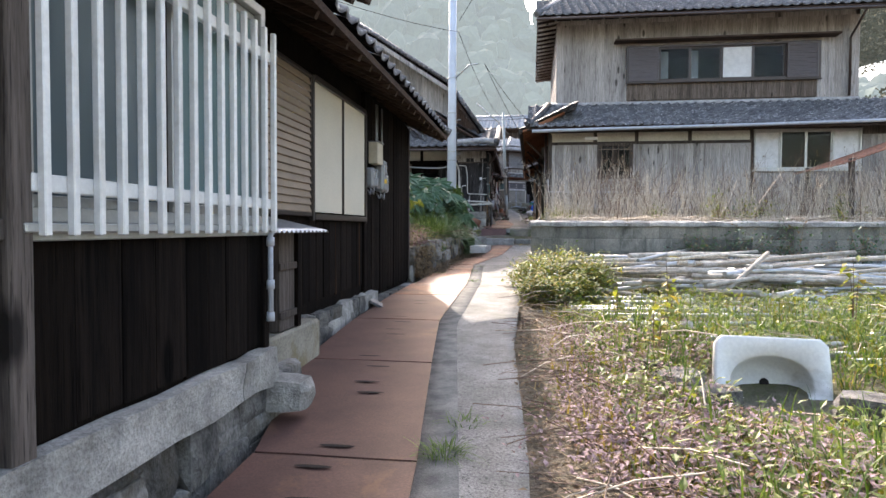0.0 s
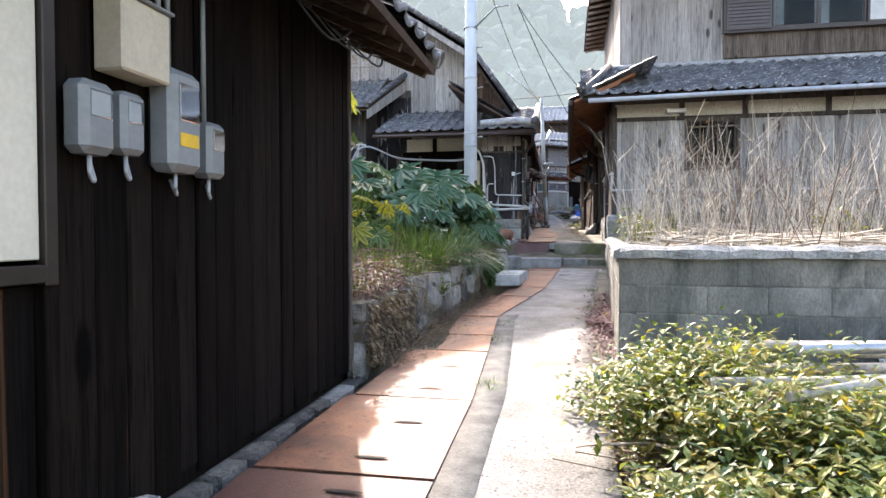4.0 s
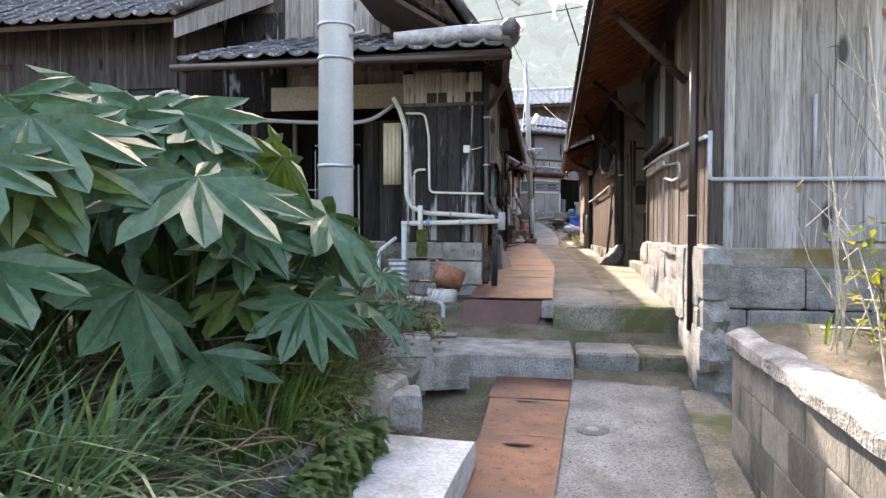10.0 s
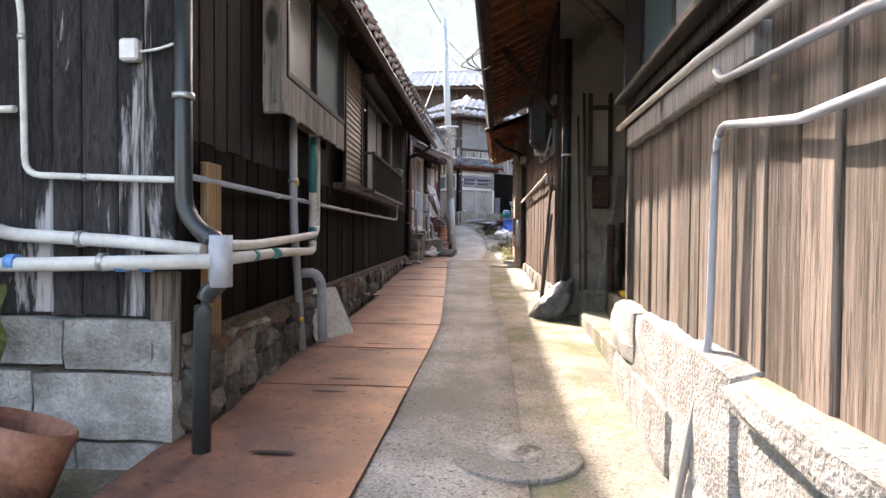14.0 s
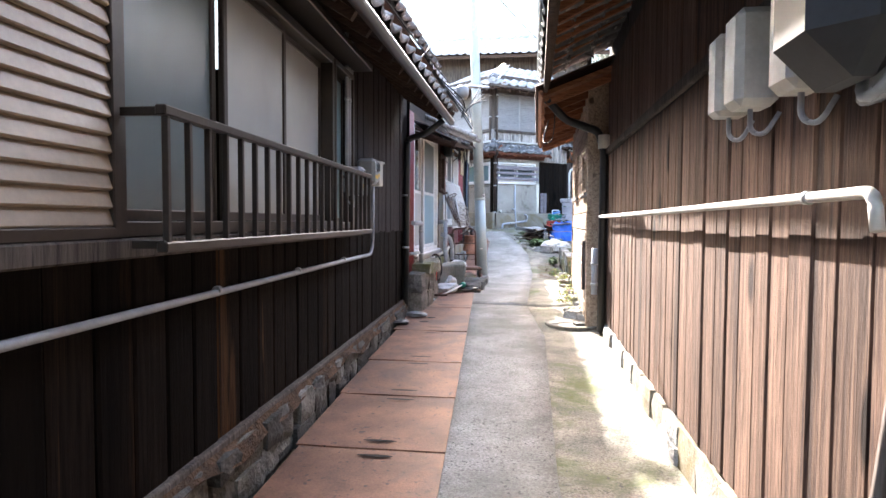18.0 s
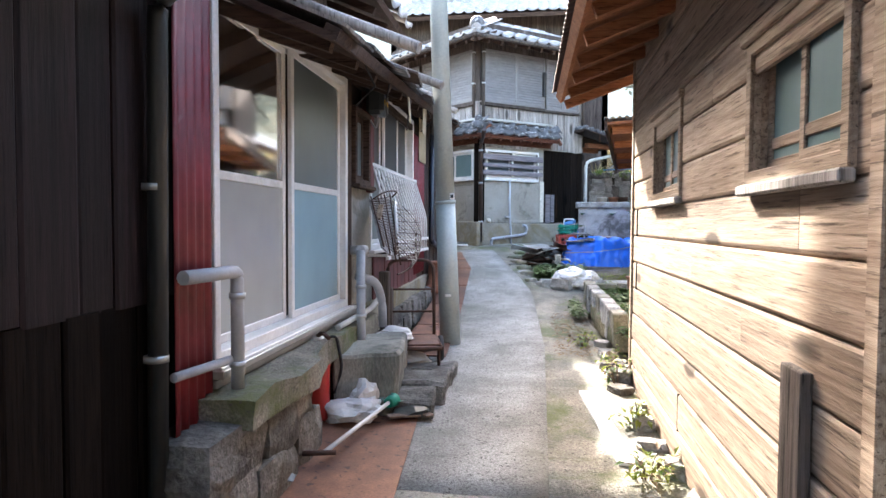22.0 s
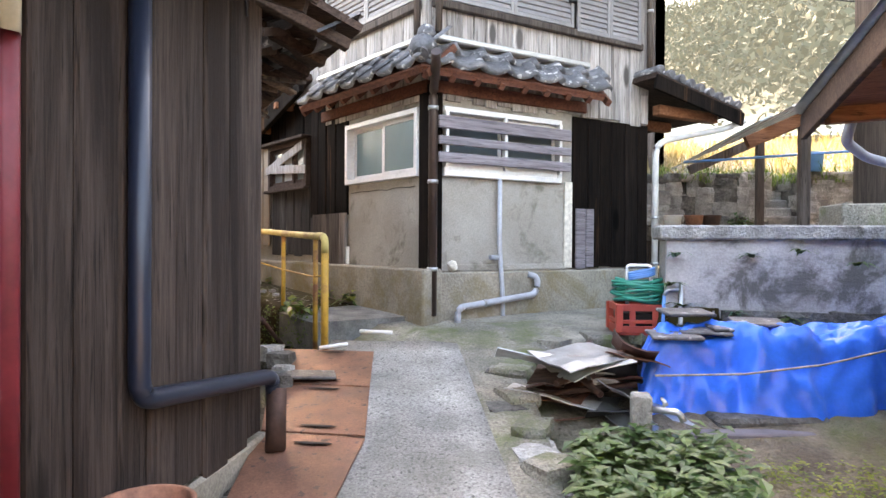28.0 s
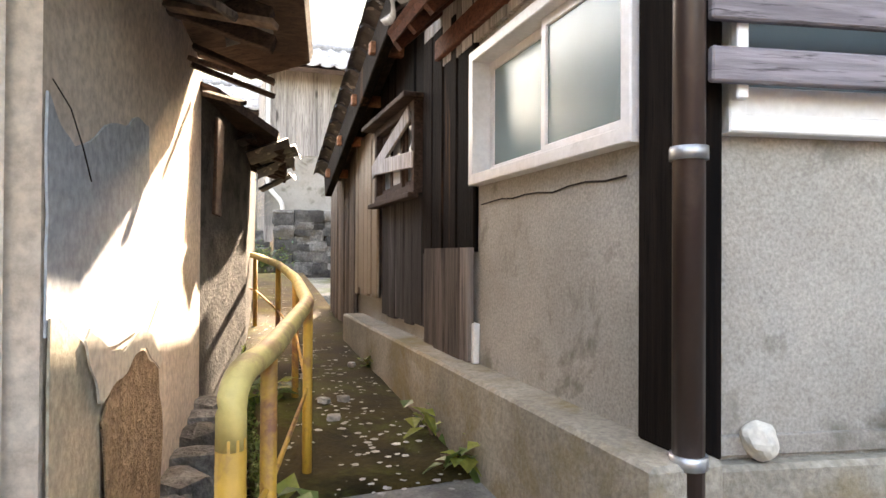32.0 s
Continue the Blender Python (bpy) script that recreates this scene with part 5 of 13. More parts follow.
# ---- cabin of lying cedar boards ----
cabin = thing("cabin", (1.5, 31.6, 1.6), "small cabin clad in lying cedar boards with an orange-brown eave", "cabin")
west_d = Wall((0.18, 33.05), (0.14, 29.62))
hd = [(0.9, 1.55, 3.04, 3.46), (2.63, 3.25, 3.03, 3.43)]
w_d = west_d.solid(cabin, 1.55, 4.2, "cedar", 0.1, hd)
west_d.siding(w_d, "cedar", 0, 3.43, 1.66, 4.15, 0.19, holes=hd)
Wall((0.15, 29.62), (3.4, 29.62)).solid(cabin, 1.55, 4.2, "cedar", 0.1)
north_d = Wall((3.4, 33.05), (0.18, 33.05))
w_dn = north_d.solid(cabin, 1.6, 4.2, "cedar", 0.1)
Wall((3.4, 29.62), (3.4, 33.1)).solid(cabin, 1.55, 4.2, "cedar", 0.1)
roof_slab(cabin, [(-0.36, 29.3, 3.95), (-0.36, 33.45, 3.95), (1.8, 33.45, 4.75), (1.8, 29.3, 4.75)], 0.04, "rafter")
roof_slab(cabin, [(3.9, 29.3, 3.95), (3.9, 33.65, 3.95), (1.8, 33.65, 4.75), (1.8, 29.3, 4.75)], 0.04, "rafter")

# ---- house L: dark house with pipes, meters and a railing ----
house_l = thing("house", (-4, 25, 1.3), "long dark timber house with tiled eaves", "house")
south_l = Wall((-2.45, 20.9), (-1.5, 20.9))
east_l = Wall((-1.5, 20.9), (-1.97, 30.6))
w_ls = south_l.solid(house_l, 1.85, 3.75, "burnt_flake", 0.12)
hl = [(1.75, 2.7, 2.9, 3.8), (3.9, 6.85, 2.66, 3.78)]
w_le = east_l.solid(house_l, 1.55, 4.3, "maroon", 0.12, hl)
south_l.boards(w_ls, "burnt_flake", 0, 0.95, 1.87, 3.62, 0.14)
east_l.boards(w_le, "burnt", 0.0, 9.7, 1.75, 2.6, 0.2)
east_l.boards(w_le, "maroon", 6.95, 9.7, 2.6, 4.2, 0.2)
east_l.boards(w_le, "maroon", 0.0, 1.7, 2.6, 4.0, 0.2)
rec_l = Wall((-4.6, 21.9), (-2.45, 21.9))
w_lr = rec_l.solid(house_l, 1.4, 4.0, "burnt", 0.12, [(0.6, 1.3, 1.45, 3.2)])
Wall((-2.45, 21.9), (-2.45, 20.9)).solid(house_l, 1.4, 3.9, "burnt", 0.1)
west_l = Wall((-9.55, 21.3), (-5.65, 21.3))
Wall((-16, 22.0), (-8.5, 22.0)).solid(house_l, 1.2, 4.6, "burnt_worn", 0.12)
roof_slab(house_l, [(-16, 21.2, 4.3), (-8.2, 21.2, 4.3), (-8.2, 24.5, 6.0), (-16, 24.5, 6.0)], 0.1, "raft_dark")
side_l = Wall((-5.65, 22.35), (-5.65, 21.3))
side_l.boards(side_l.solid(house_l, 1.2, 5.0, "greybrown", 0.1), "greybrown", 0, 1.03, 1.6, 4.95, 0.2)
far_l = Wall((-5.65, 22.3), (-4.6, 22.3))
far_l.boards(far_l.solid(house_l, 1.2, 5.4, "greybrown", 0.1), "burnt_flake", 0, 1.05, 1.6, 5.2, 0.2)
w_lw = west_l.solid(house_l, 1.2, 4.2, "burnt_worn", 0.12, [(2.1, 2.95, 2.6, 3.3)])
west_l.boards(w_lw, "burnt_flake", 0, 2.05, 1.6, 4.6, 0.18)
west_l.boards(w_lw, "burnt_flake", 3.0, 3.9, 1.6, 4.6, 0.18)
west_l.boards(w_lw, "burnt_flake", 2.05, 3.0, 3.34, 4.6, 0.18)
gab_l = Wall((-11.4, 22.4), (-2.0, 22.4))
GX, GZ = (-11.4, -6.7, -2.9, -2.0), (5.65, 8.72, 6.2, 4.95)
gtop = lambda u: float(np.interp(u - 11.4, GX, GZ)) - 0.05
gb2 = bmesh.new()
lo, hi = [], []
for o in (0.0, -0.1):
    row = [gb2.verts.new(gab_l.at(u, o, z)) for u, z in ((0, 3.8), (9.4, 3.8), *((x + 11.4, gtop(x + 11.4) - 0.03) for x in GX[::-1]))]
    (lo if o else hi).extend(row)
gb2.faces.new(hi), gb2.faces.new(lo[::-1])
for k in range(6):
    gb2.faces.new((hi[k], lo[k], lo[(k + 1) % 6], hi[(k + 1) % 6]))
bmesh.ops.recalc_face_normals(gb2, faces=gb2.faces[:])
w_lg = part("gable_wall", gb2, "silver", house_l)
gab_l.boards(w_lg, "silver", 0.0, 8.4, 4.3, 8, 0.2, 0.03, top=gtop)
gab_l.boards(w_lg, "redbrown", 8.4, 9.4, 4.3, 8, 0.2, 0.02, top=gtop)
roof_slab(house_l, [(-1.15, 20.2, 3.9), (-4.95, 20.2, 3.9), (-4.95, 22.4, 4.75), (-1.15, 22.4, 4.75)], 0.05, "raft_dark")
roof_slab(house_l, [(-1.28, 20.5, 3.93), (-1.42, 30.4, 3.95), (-3.2, 30.4, 5.1), (-3.2, 20.5, 5.1)], 0.05, "raft_dark")
for (xa, za), (xb, zb) in (((-12.0, 5.3), (-6.7, 8.8)), ((-6.7, 8.8), (-2.85, 6.25)), ((-2.85, 6.25), (-1.72, 4.62))):
    roof_slab(house_l, [(xa, 21.7, za), (xb, 21.7, zb), (xb, 31, zb), (xa, 31, za)], 0.08, "raft_dark")
Wall((-9.55, 30), (-9.55, 21.3)).solid(house_l, 1.2, 4.7, "burnt", 0.1)

# ---- house G: glass door, red sheets ----
house_g = thing("house", (-4, 34, 1.6), "low house with white sliding doors and red corrugated sheets", "house")
east_g = Wall((-1.92, 30.6), (-1.9695, 37.345))
w_g = east_g.solid(house_g, 1.55, 4.25, "maroon", 0.12, [(0.05, 1.95, 2.31, 3.9), (2.7, 4.6, 2.68, 4.02)])
Wall((-2.0, 37.42), (-6, 37.42)).solid(house_g, 1.8, 4.6, "greybrown", 0.12)
Wall((-6, 30.6), (-1.97, 30.6)).solid(house_g, 1.5, 4.6, "burnt", 0.12)
roof_slab(house_g, [(-1.38, 30.7, 3.64), (-1.7, 37.45, 4.29), (-3.6, 37.45, 5.0), (-3.6, 30.7, 4.6)], 0.03, "raft_dark")

# ---- end house H ----
house_h = thing("house", (-1.5, 42, 2.5), "two-storey house of grey boards and cement render with tiled eaves", "house")
HC = (-1.504, 39.556)
left_h = Wall((HC[0] - 0.745 * 5, HC[1] + 0.667 * 5), HC)
right_h = Wall(HC, (HC[0] + 0.793 * 2.42, HC[1] + 0.609 * 2.42))
w_hl = left_h.solid(house_h, 2.4, 4.62, "cement", 0.12, [(3.75, 4.9, 3.7, 4.22)])
w_hr = right_h.solid(house_h, 2.3, 4.62, "cement", 0.12, [(0.1, 1.32, 3.7, 4.22)])
up_hl, up_hr = left_h, right_h
w_hul = up_hl.solid(house_h, 4.63, 6.5, "greybrown", 0.12, u0=2.3)
w_hur = up_hr.solid(house_h, 4.63, 6.5, "greybrown", 0.12)

# ---- plaster house P ----
house_p = thing("house", (-4.2, 38.8, 2.4), "old house of cracked plaster over mud with a sagging tiled eave", "house")
wall_p = Wall((-2.72, 38.76), (-4.25, 40.47))
w_p = wall_p.solid(house_p, 2.2, 4.5, "plaster", 0.14)
south_p = Wall((-6.5, 38.59), (-2.735, 38.66))
w_ps = south_p.solid(house_p, 2.2, 4.5, "plaster", 0.03, u1=3.77)

# ---- stone retaining wall, shed ----
shed = thing("shed", (2.4, 37.5, 2.0), "dark board shed with a rusty corrugated roof on orange rafters", "shed")
south_f = Wall((1.18, 36.4), (4.5, 36.4))
west_f = Wall((1.3, 37.95), (1.18, 36.4))
w_f = south_f.solid(shed, 1.9, 4.3, "shed", 0.1)
south_f.siding(w_f, "shed", 0, 3.32, 2.0, 4.3, 0.2)
w_fw = west_f.solid(shed, 1.9, 4.2, "blackpaint", 0.1)
roof_slab(shed, [(0.24, 35.4, 4.02), (4.8, 35.4, 4.3), (4.8, 38.1, 4.15), (0.72, 38.1, 3.78)], 0.03, "rafter")
Wall((4.5, 37.95), (1.3, 37.95)).solid(shed, 1.9, 4.0, "shed", 0.1)
ret = Wall((0.24, 39.2), (7, 39.0))
retaining = tagged(new("retaining_wall"), "whitewashed cement retaining wall above old stones", "wall", kind="structure")
retaining.location = (0.24, 39.2, 2.4)
ret.solid(retaining, 2.2, 3.16, "cement", 0.25)

# ---- block wall ----
block_wall = thing("block_wall", (0, 10.3, 0.45), "low wall of mossy concrete blocks with a rough cement cap", "wall", kind="structure")
bw_s = Wall((0.0, 10.28), (12.0, 10.28))
bw_w = Wall((0.34, 17.3), (0.0, 10.28))
bw_n = Wall((9.0, 17.3), (0.34, 17.3))
bw_s.solid(block_wall, 0.2, 1.34, "block", 0.12)
bw_w.solid(block_wall, 0.3, 1.34, "block", 0.12)
bw_n.solid(block_wall, 0.5, 1.34, "block", 0.12)

# ---- house A details ----
bars = thing("window_grille", (-1.42, 2.4, 1.28), "white metal bars over the window of the charred house", "grille")
for k in range(15):
    b = bmesh.new()
    u = 4.86 + k * 0.118
    bay_a.box(b, u - 0.014, u + 0.014, 0.075, 0.103, 1.27, 2.36, 0.004)
    part("bar", b, "alu", bars)
for z in (1.40, 2.20):
    b = bmesh.new()
    bay_a.box(b, 4.83, 6.55, 0.045, 0.076, z, z + 0.055, 0.004)
    part("rail", b, "alu", bars)
for z in (1.40, 2.20):
    b = bmesh.new()
    bay_a.box(b, 6.5, 6.55, 0.0, 0.05, z + 0.005, z + 0.05, 0.003)
    part("bracket", b, "alu", bars)
bay_a.window(house_a, 4.83, 6.52, 1.31, 2.5, "alu_grey", ["frost_dark", "frost"], 0.02, 0.05, 0.09, name="window", label="frosted sliding window behind white bars")
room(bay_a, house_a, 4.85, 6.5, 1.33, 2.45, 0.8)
b = bmesh.new()
bay_a.box(b, 4.75, 4.84, 0.02, 0.07, 0.5, 2.9, 0.006)
part("corner_post", b, "greybrown", house_a)
b = bmesh.new()
bay_a.box(b, 6.5, 6.57, 0.0, 0.035, 0.62, 1.3, 0.006)
part("corner_post", b, "burnt", house_a)
b = bmesh.new()
bay_a.box(b, 0.0, 4.75, 0.02, 0.06, 1.26, 1.32, 0.004)
part("rail_board", b, "greybrown", house_a)
b = bmesh.new()
bay_a.box(b, 4.84, 6.6, 0.02, 0.055, 1.255, 1.285, 0.004)
part("sill_board", b, "alu_grey", house_a)
pipe("down_pipe", [bay_a.at(6.53, 0.06, 1.27), bay_a.at(6.53, 0.06, 0.78)], 0.016, "pvc", house_a, "thin grey drain pipe")
for z in (1.22, 0.98, 0.8):
    b = bmesh.new()
    tube(b, [bay_a.at(6.53, 0.06, z - 0.025), bay_a.at(6.53, 0.06, z + 0.025)], 0.024, 8)
    part("pipe_collar", b, "pvc", house_a)
rng = random.Random(11)
sill = thing("stone_sill", (-1.45, 0, 0.4), "long pale granite sill under the charred boards", "stone")
u = 0.0
for ln in (2.0, 2.3, 1.85, 0.42):
    b = bmesh.new()
    q = min(u + ln, 6.72)
    t = bmesh.new()
    cube(t, u + 0.01, q, -0.1, 0.085, 0.42, 0.625)
    bmesh.ops.subdivide_edges(t, edges=t.edges[:], cuts=5, use_grid_fill=True)
    for v in t.verts:
        v.co += Vector((0, noise.noise(v.co * 5) * 0.022, noise.noise(v.co * 4 + Vector((9, 0, 0))) * 0.018))
    join(b, t, bay_a.m)
    part("granite_block", b, "granite", sill)
    u = q
stone("stone", bay_a.at(6.62, 0.08, 0.35), (0.34, 0.22, 0.18), "granite", rng, sill)
footing_a = thing("rubble_footing", (-1.5, 1, 0.0), "dark rubble stone footing of the charred house", "footing", kind="structure")
stone_face(bay_a, footing_a, 3.2, 6.75, -0.05, 0.43, "rubble", rng, (0.3, 0.2), 0.16, 0.05)
stone_face(front_a, footing_a, 1.5, 6.65, 0.1, 0.5, ["rubble", "rubble", "granite"], rng, (0.32, 0.18), 0.18, 0.08, zt=lambda u: 0.5 - 0.1 * (u > 4.2), zb=lambda u: ground_z(3.36 + u) - 0.08)
b = bmesh.new()
front_a.box(b, 0.0, 1.55, -0.1, 0.3, 0.1, 0.56, 0.02)
part("concrete_ledge", b, "footing", footing_a)
b = bmesh.new()
front_a.box(b, 3.85, 4.15, 0.06, 0.3, 0.42, 0.45, 0.004)
leaning = solo("loose_tile", b, "tile", "grey roof tile lying against the stone footing", "tile")
leaning.rotation_euler = (0, 0.5, 0.2)
leaning.location.z = 0.36
# lean-to closet with a corrugated roof
lean = thing("lean_to", (-1.8, 3.7, 0.56), "small board closet under a corrugated roof", "closet")
lw = Wall((-1.98, 4.42), (-1.72, 4.42))
cl = Wall((-1.72, 3.5), (-1.72, 4.42))
b = bmesh.new()
cl.box(b, 0.62, 0.9, -0.25, 0.0, 0.57, 1.27, 0.004)
pc = part("side_panel", b, "greybrown", lean)
for z in (0.66, 1.0):
    b = bmesh.new()
    cl.box(b, 0.6, 0.91, 0.0, 0.02, z, z + 0.05, 0.003)
    part("ledger", b, "greybrown", lean)
b = bmesh.new()
cl.box(b, 0.9, 0.96, -0.27, 0.03, 0.57, 1.3, 0.005)
part("post", b, "burnt", lean)
b = bmesh.new()
corrugated(b, Matrix.Translation((-2.08, 3.3, 1.41)) @ Matrix(((0, 1, 0), (1, 0, 0), (-0.0, -0.22, 1))).to_4x4(), 1.1, 0.62)
part("corrugated_roof", b, "galv", lean)
# shutter, cream panels, posts
louvre(front_a, house_a, 0.42, 2.06, 1.4, 2.66, "shutter", 0.03, 0.06, "shutter", "bronze")
b = bmesh.new()
for k in range(3):
    pass
b.free()
for k in range(2):
    a = 2.09 + k * 0.885
    b = bmesh.new()
    front_a.box(b, a + 0.012, a + 0.873, 0.03, 0.05, 1.44, 2.62, 0.004)
    part("shutter_panel", b, "panel", house_a, "cream shutter panel")
for a, c, d, e in ((2.04, 2.09, 1.36, 2.66), (2.965, 2.985, 1.42, 2.64), (3.85, 3.9, 1.36, 2.66)):
    b = bmesh.new()
    front_a.box(b, a, c, 0.03, 0.07, d, e, 0.004)
    part("jamb", b, "bronze", house_a)
for d in (1.37, 2.62):
    b = bmesh.new()
    front_a.box(b, 2.09, 3.85, 0.03, 0.075, d, d + 0.055, 0.004)
    part("track", b, "bronze", house_a)
b = bmesh.new()
front_a.box(b, 3.87, 3.93, 0.0, 0.045, 0.48, 2.9, 0.005)
part("post", b, "burnt", house_a)
b = bmesh.new()
front_a.box(b, 6.66, 6.71, -0.02, 0.035, 0.48, 2.9, 0.005)
part("corner_post", b, "greybrown", house_a)
meter_box(front_a, 4.02, 1.78, 0.15, 0.24, 0.1, "meter")
meter_box(front_a, 4.2, 1.8, 0.12, 0.22, 0.09, "meter")
meter_box(front_a, 4.46, 1.76, 0.2, 0.4, 0.13, "meter", True, True)
meter_box(front_a, 4.72, 1.76, 0.13, 0.24, 0.1, "meter")
t = thing("junction_box", front_a.at(4.22, 0.03, 2.1), "beige metal junction box on the charred boards", "box")
b = bmesh.new()
front_a.box(b, 4.1, 4.36, 0.03, 0.15, 2.08, 2.34, 0.008)
part("case", b, "beige", t)
b = bmesh.new()
front_a.box(b, 4.09, 4.37, 0.03, 0.165, 2.34, 2.352, 0.003)
part("lid", b, "meter", t)
for u in (4.44, 4.5, 4.75):
    pipe("conduit", [front_a.at(u, 0.04, 2.1 if u < 4.7 else 2.0), front_a.at(u, 0.04, 2.86)], 0.012, "meter", house_a)
for k in range(4):
    r = random.Random(k)
    a = front_a.at(5.2 + 0.2 * k, 0.25, 2.75)
    pipe("service_cable", [a, a + Vector((0.12, 0.25 + 0.1 * k, -0.22 + 0.03 * k)), a + Vector((0.1, 0.7, 0.02)), a + Vector((-0.1, 1.0, 0.12))], 0.006, "cable", house_a, bendr=0.2)
# roof tiles and rafters of house A
ra = roof_slab(house_a, [(-1.40, 10.47, 2.815), (-1.40, 3.72, 2.815), (-1.46, 3.72, 2.83), (-1.46, 10.47, 2.83)], 0.05, "raft_dark", "eave_board")
tile_field(ra, (-1.38, 10.45, 2.85), (-1.38, 3.75, 2.85), (-3.2, 0, 1.53), single=True)
rb = roof_slab(house_a, [(-0.97, 3.77, 2.70), (-0.97, -3.4, 2.70), (-1.05, -3.4, 2.73), (-1.05, 3.77, 2.73)], 0.05, "raft_dark", "eave_board")
tile_field(rb, (-0.95, 3.75, 2.74), (-0.95, -3.4, 2.74), (-3.6, 0, 1.65), single=False)
rafters(house_a, (-1.42, 10.35, 2.83), (-1.42, 3.8, 2.83), (-0.62, 0, 0.295), 0.06, "raft_dark", 0.35)
rafters(house_a, (-1.0, 3.6, 2.72), (-1.0, -3.3, 2.72), (-0.5, 0, 0.23), 0.06, "raft_dark", 0.35)
b = bmesh.new()
tube(b, [(-1.36, 10.46, 2.88), (-2.9, 10.46, 3.6), (-4.55, 10.46, 4.42)], 0.075, 8)
part("verge_roll", b, "tile", house_a)
b = bmesh.new()
tube(b, [(-0.93, 3.76, 2.77), (-2.7, 3.76, 3.58), (-4.55, 3.76, 4.42)], 0.07, 8)
part("verge_roll", b, "tile", house_a)

# ---- block wall pieces ----
for w, u1 in ((bw_s, 8.0), (bw_w, 7.03)):
    ashlar(w, block_wall, 0.0, u1, 0.34, (0.2, 0.2, 0.2, 0.2, 0.2), 0.4, "block", None, 0.006, 0.007, 0.06)
rng = random.Random(21)
for w, u1 in ((bw_s, 9.6), (bw_w, 7.03), (bw_n, 8.64)):
    u = 0.0
    while u < u1:
        ln = min(rng.uniform(0.3, 0.46), u1 - u)
        b = bmesh.new()
        t = bmesh.new()
        cube(t, u, u + ln - 0.004, -0.15, 0.05, 1.34, 1.42)
        bmesh.ops.subdivide_edges(t, edges=t.edges[:], cuts=3, use_grid_fill=True)
        for v in t.verts:
            e = abs(v.co.y + 0.05) / 0.1
            v.co.z += (-0.03 * e * e if v.co.z > 1.38 else 0) + noise.noise(v.co * 7) * 0.015 + (0.012 * math.sin((v.co.x - u) / ln * 3.14) if v.co.z > 1.38 else 0)
            v.co.y += noise.noise(v.co * 6 + Vector((5, 5, 0))) * 0.016
        join(b, t, w.m)
        part("cap_piece", b, "cap", block_wall)
        u += ln
garden_r = bmesh.new()
xs, ys = span(0.05, 12, 0.6), span(10.35, 17.24, 0.6)
gr = [[garden_r.verts.new((max(x, 0.06 + 0.048 * (y - 10.3)), y, 1.22 + 0.05 * noise.noise(Vector((x, y, 4))) + 0.03 * (y - 10))) for x in xs] for y in ys]
for r, s in zip(gr, gr[1:]):
    for k in range(len(xs) - 1):
        garden_r.faces.new((r[k], r[k + 1], s[k + 1], s[k])).smooth = True
tagged(new("garden_bed", mesh_from("garden_bed", garden_r, "soil")), "raised overgrown garden bed behind the block wall", "ground", kind="structure")


def in_garden(rng):
    y = rng.uniform(10.45, 17.05)
    return (rng.uniform(0.12 + 0.06 * (y - 10.3), 8.5), y, 1.24 + 0.03 * (y - 10))


def reed(bm, p, rng, hi=1.3, r=0.006, lean=0.5):
    a = rng.uniform(0, 6.283)
    ln = rng.uniform(0.35, 1) * hi
    d = Vector((math.cos(a) * lean * rng.random(), math.sin(a) * lean * rng.random(), 1)) * ln
    k = Vector((rng.gauss(0, 0.06), rng.gauss(0, 0.06), 0)) * ln
    tube(bm, [p, p + d * 0.5 + k, p + d], r * rng.uniform(0.6, 1.3), 3, False, r * 0.3)
    for _ in range(rng.randrange(0, 3)):
        s = p + d * rng.uniform(0.4, 0.9)
        b2 = rng.uniform(0, 6.283)
        tube(bm, [s, s + Vector((math.cos(b2) * 0.16, math.sin(b2) * 0.16, 0.16)) * ln], r * 0.5, 3, False, r * 0.2)


def fallen(bm, p, rng, r=0.006):
    a = rng.uniform(0, 6.283)
    ln = rng.uniform(0.3, 0.9)
    d = Vector((math.cos(a), math.sin(a), rng.uniform(-0.05, 0.25))) * ln
    q = p + Vector((0, 0, rng.uniform(0.02, 0.2)))
    tube(bm, [q - d / 2, q + Vector((0, 0, 0.03)), q + d / 2], r * rng.uniform(0.6, 1.5), 3, False)


scatter("dead_reeds", 1500, lambda r: in_garden(r), reed, "dryreed", "pale dead reed stalks standing in the raised garden", "reeds", 5)
scatter("fallen_reeds", 1700, lambda r: (lambda q: (q[0] + 0.32, q[1], q[2]))(in_garden(r)) if r.random() < 0.5 else (r.uniform(0.45, 4.5), r.uniform(10.7, 12.6), 1.26), lambda bm, p, r: fallen(bm, p, r, 0.008), "dryreed", "fallen dry reed stalks matted over the wall top", "reeds", 6)
scatter("brown_twigs", 500, lambda r: Vector(in_garden(r)) + Vector((0.75, 0, 0)), lambda bm, p, r: reed(bm, p, r, 1.5, 0.005, 0.7), "twig", "thin brown leafless twigs among the reeds", "twigs", 7)
scatter("garden_grass", 900, lambda r: in_garden(r), lambda bm, p, r: tuft(bm, p, 3, 0.3, 0.05, r, 0.01), "grass", "green grass between the dead reeds", "grass", 8)
rng = random.Random(31)
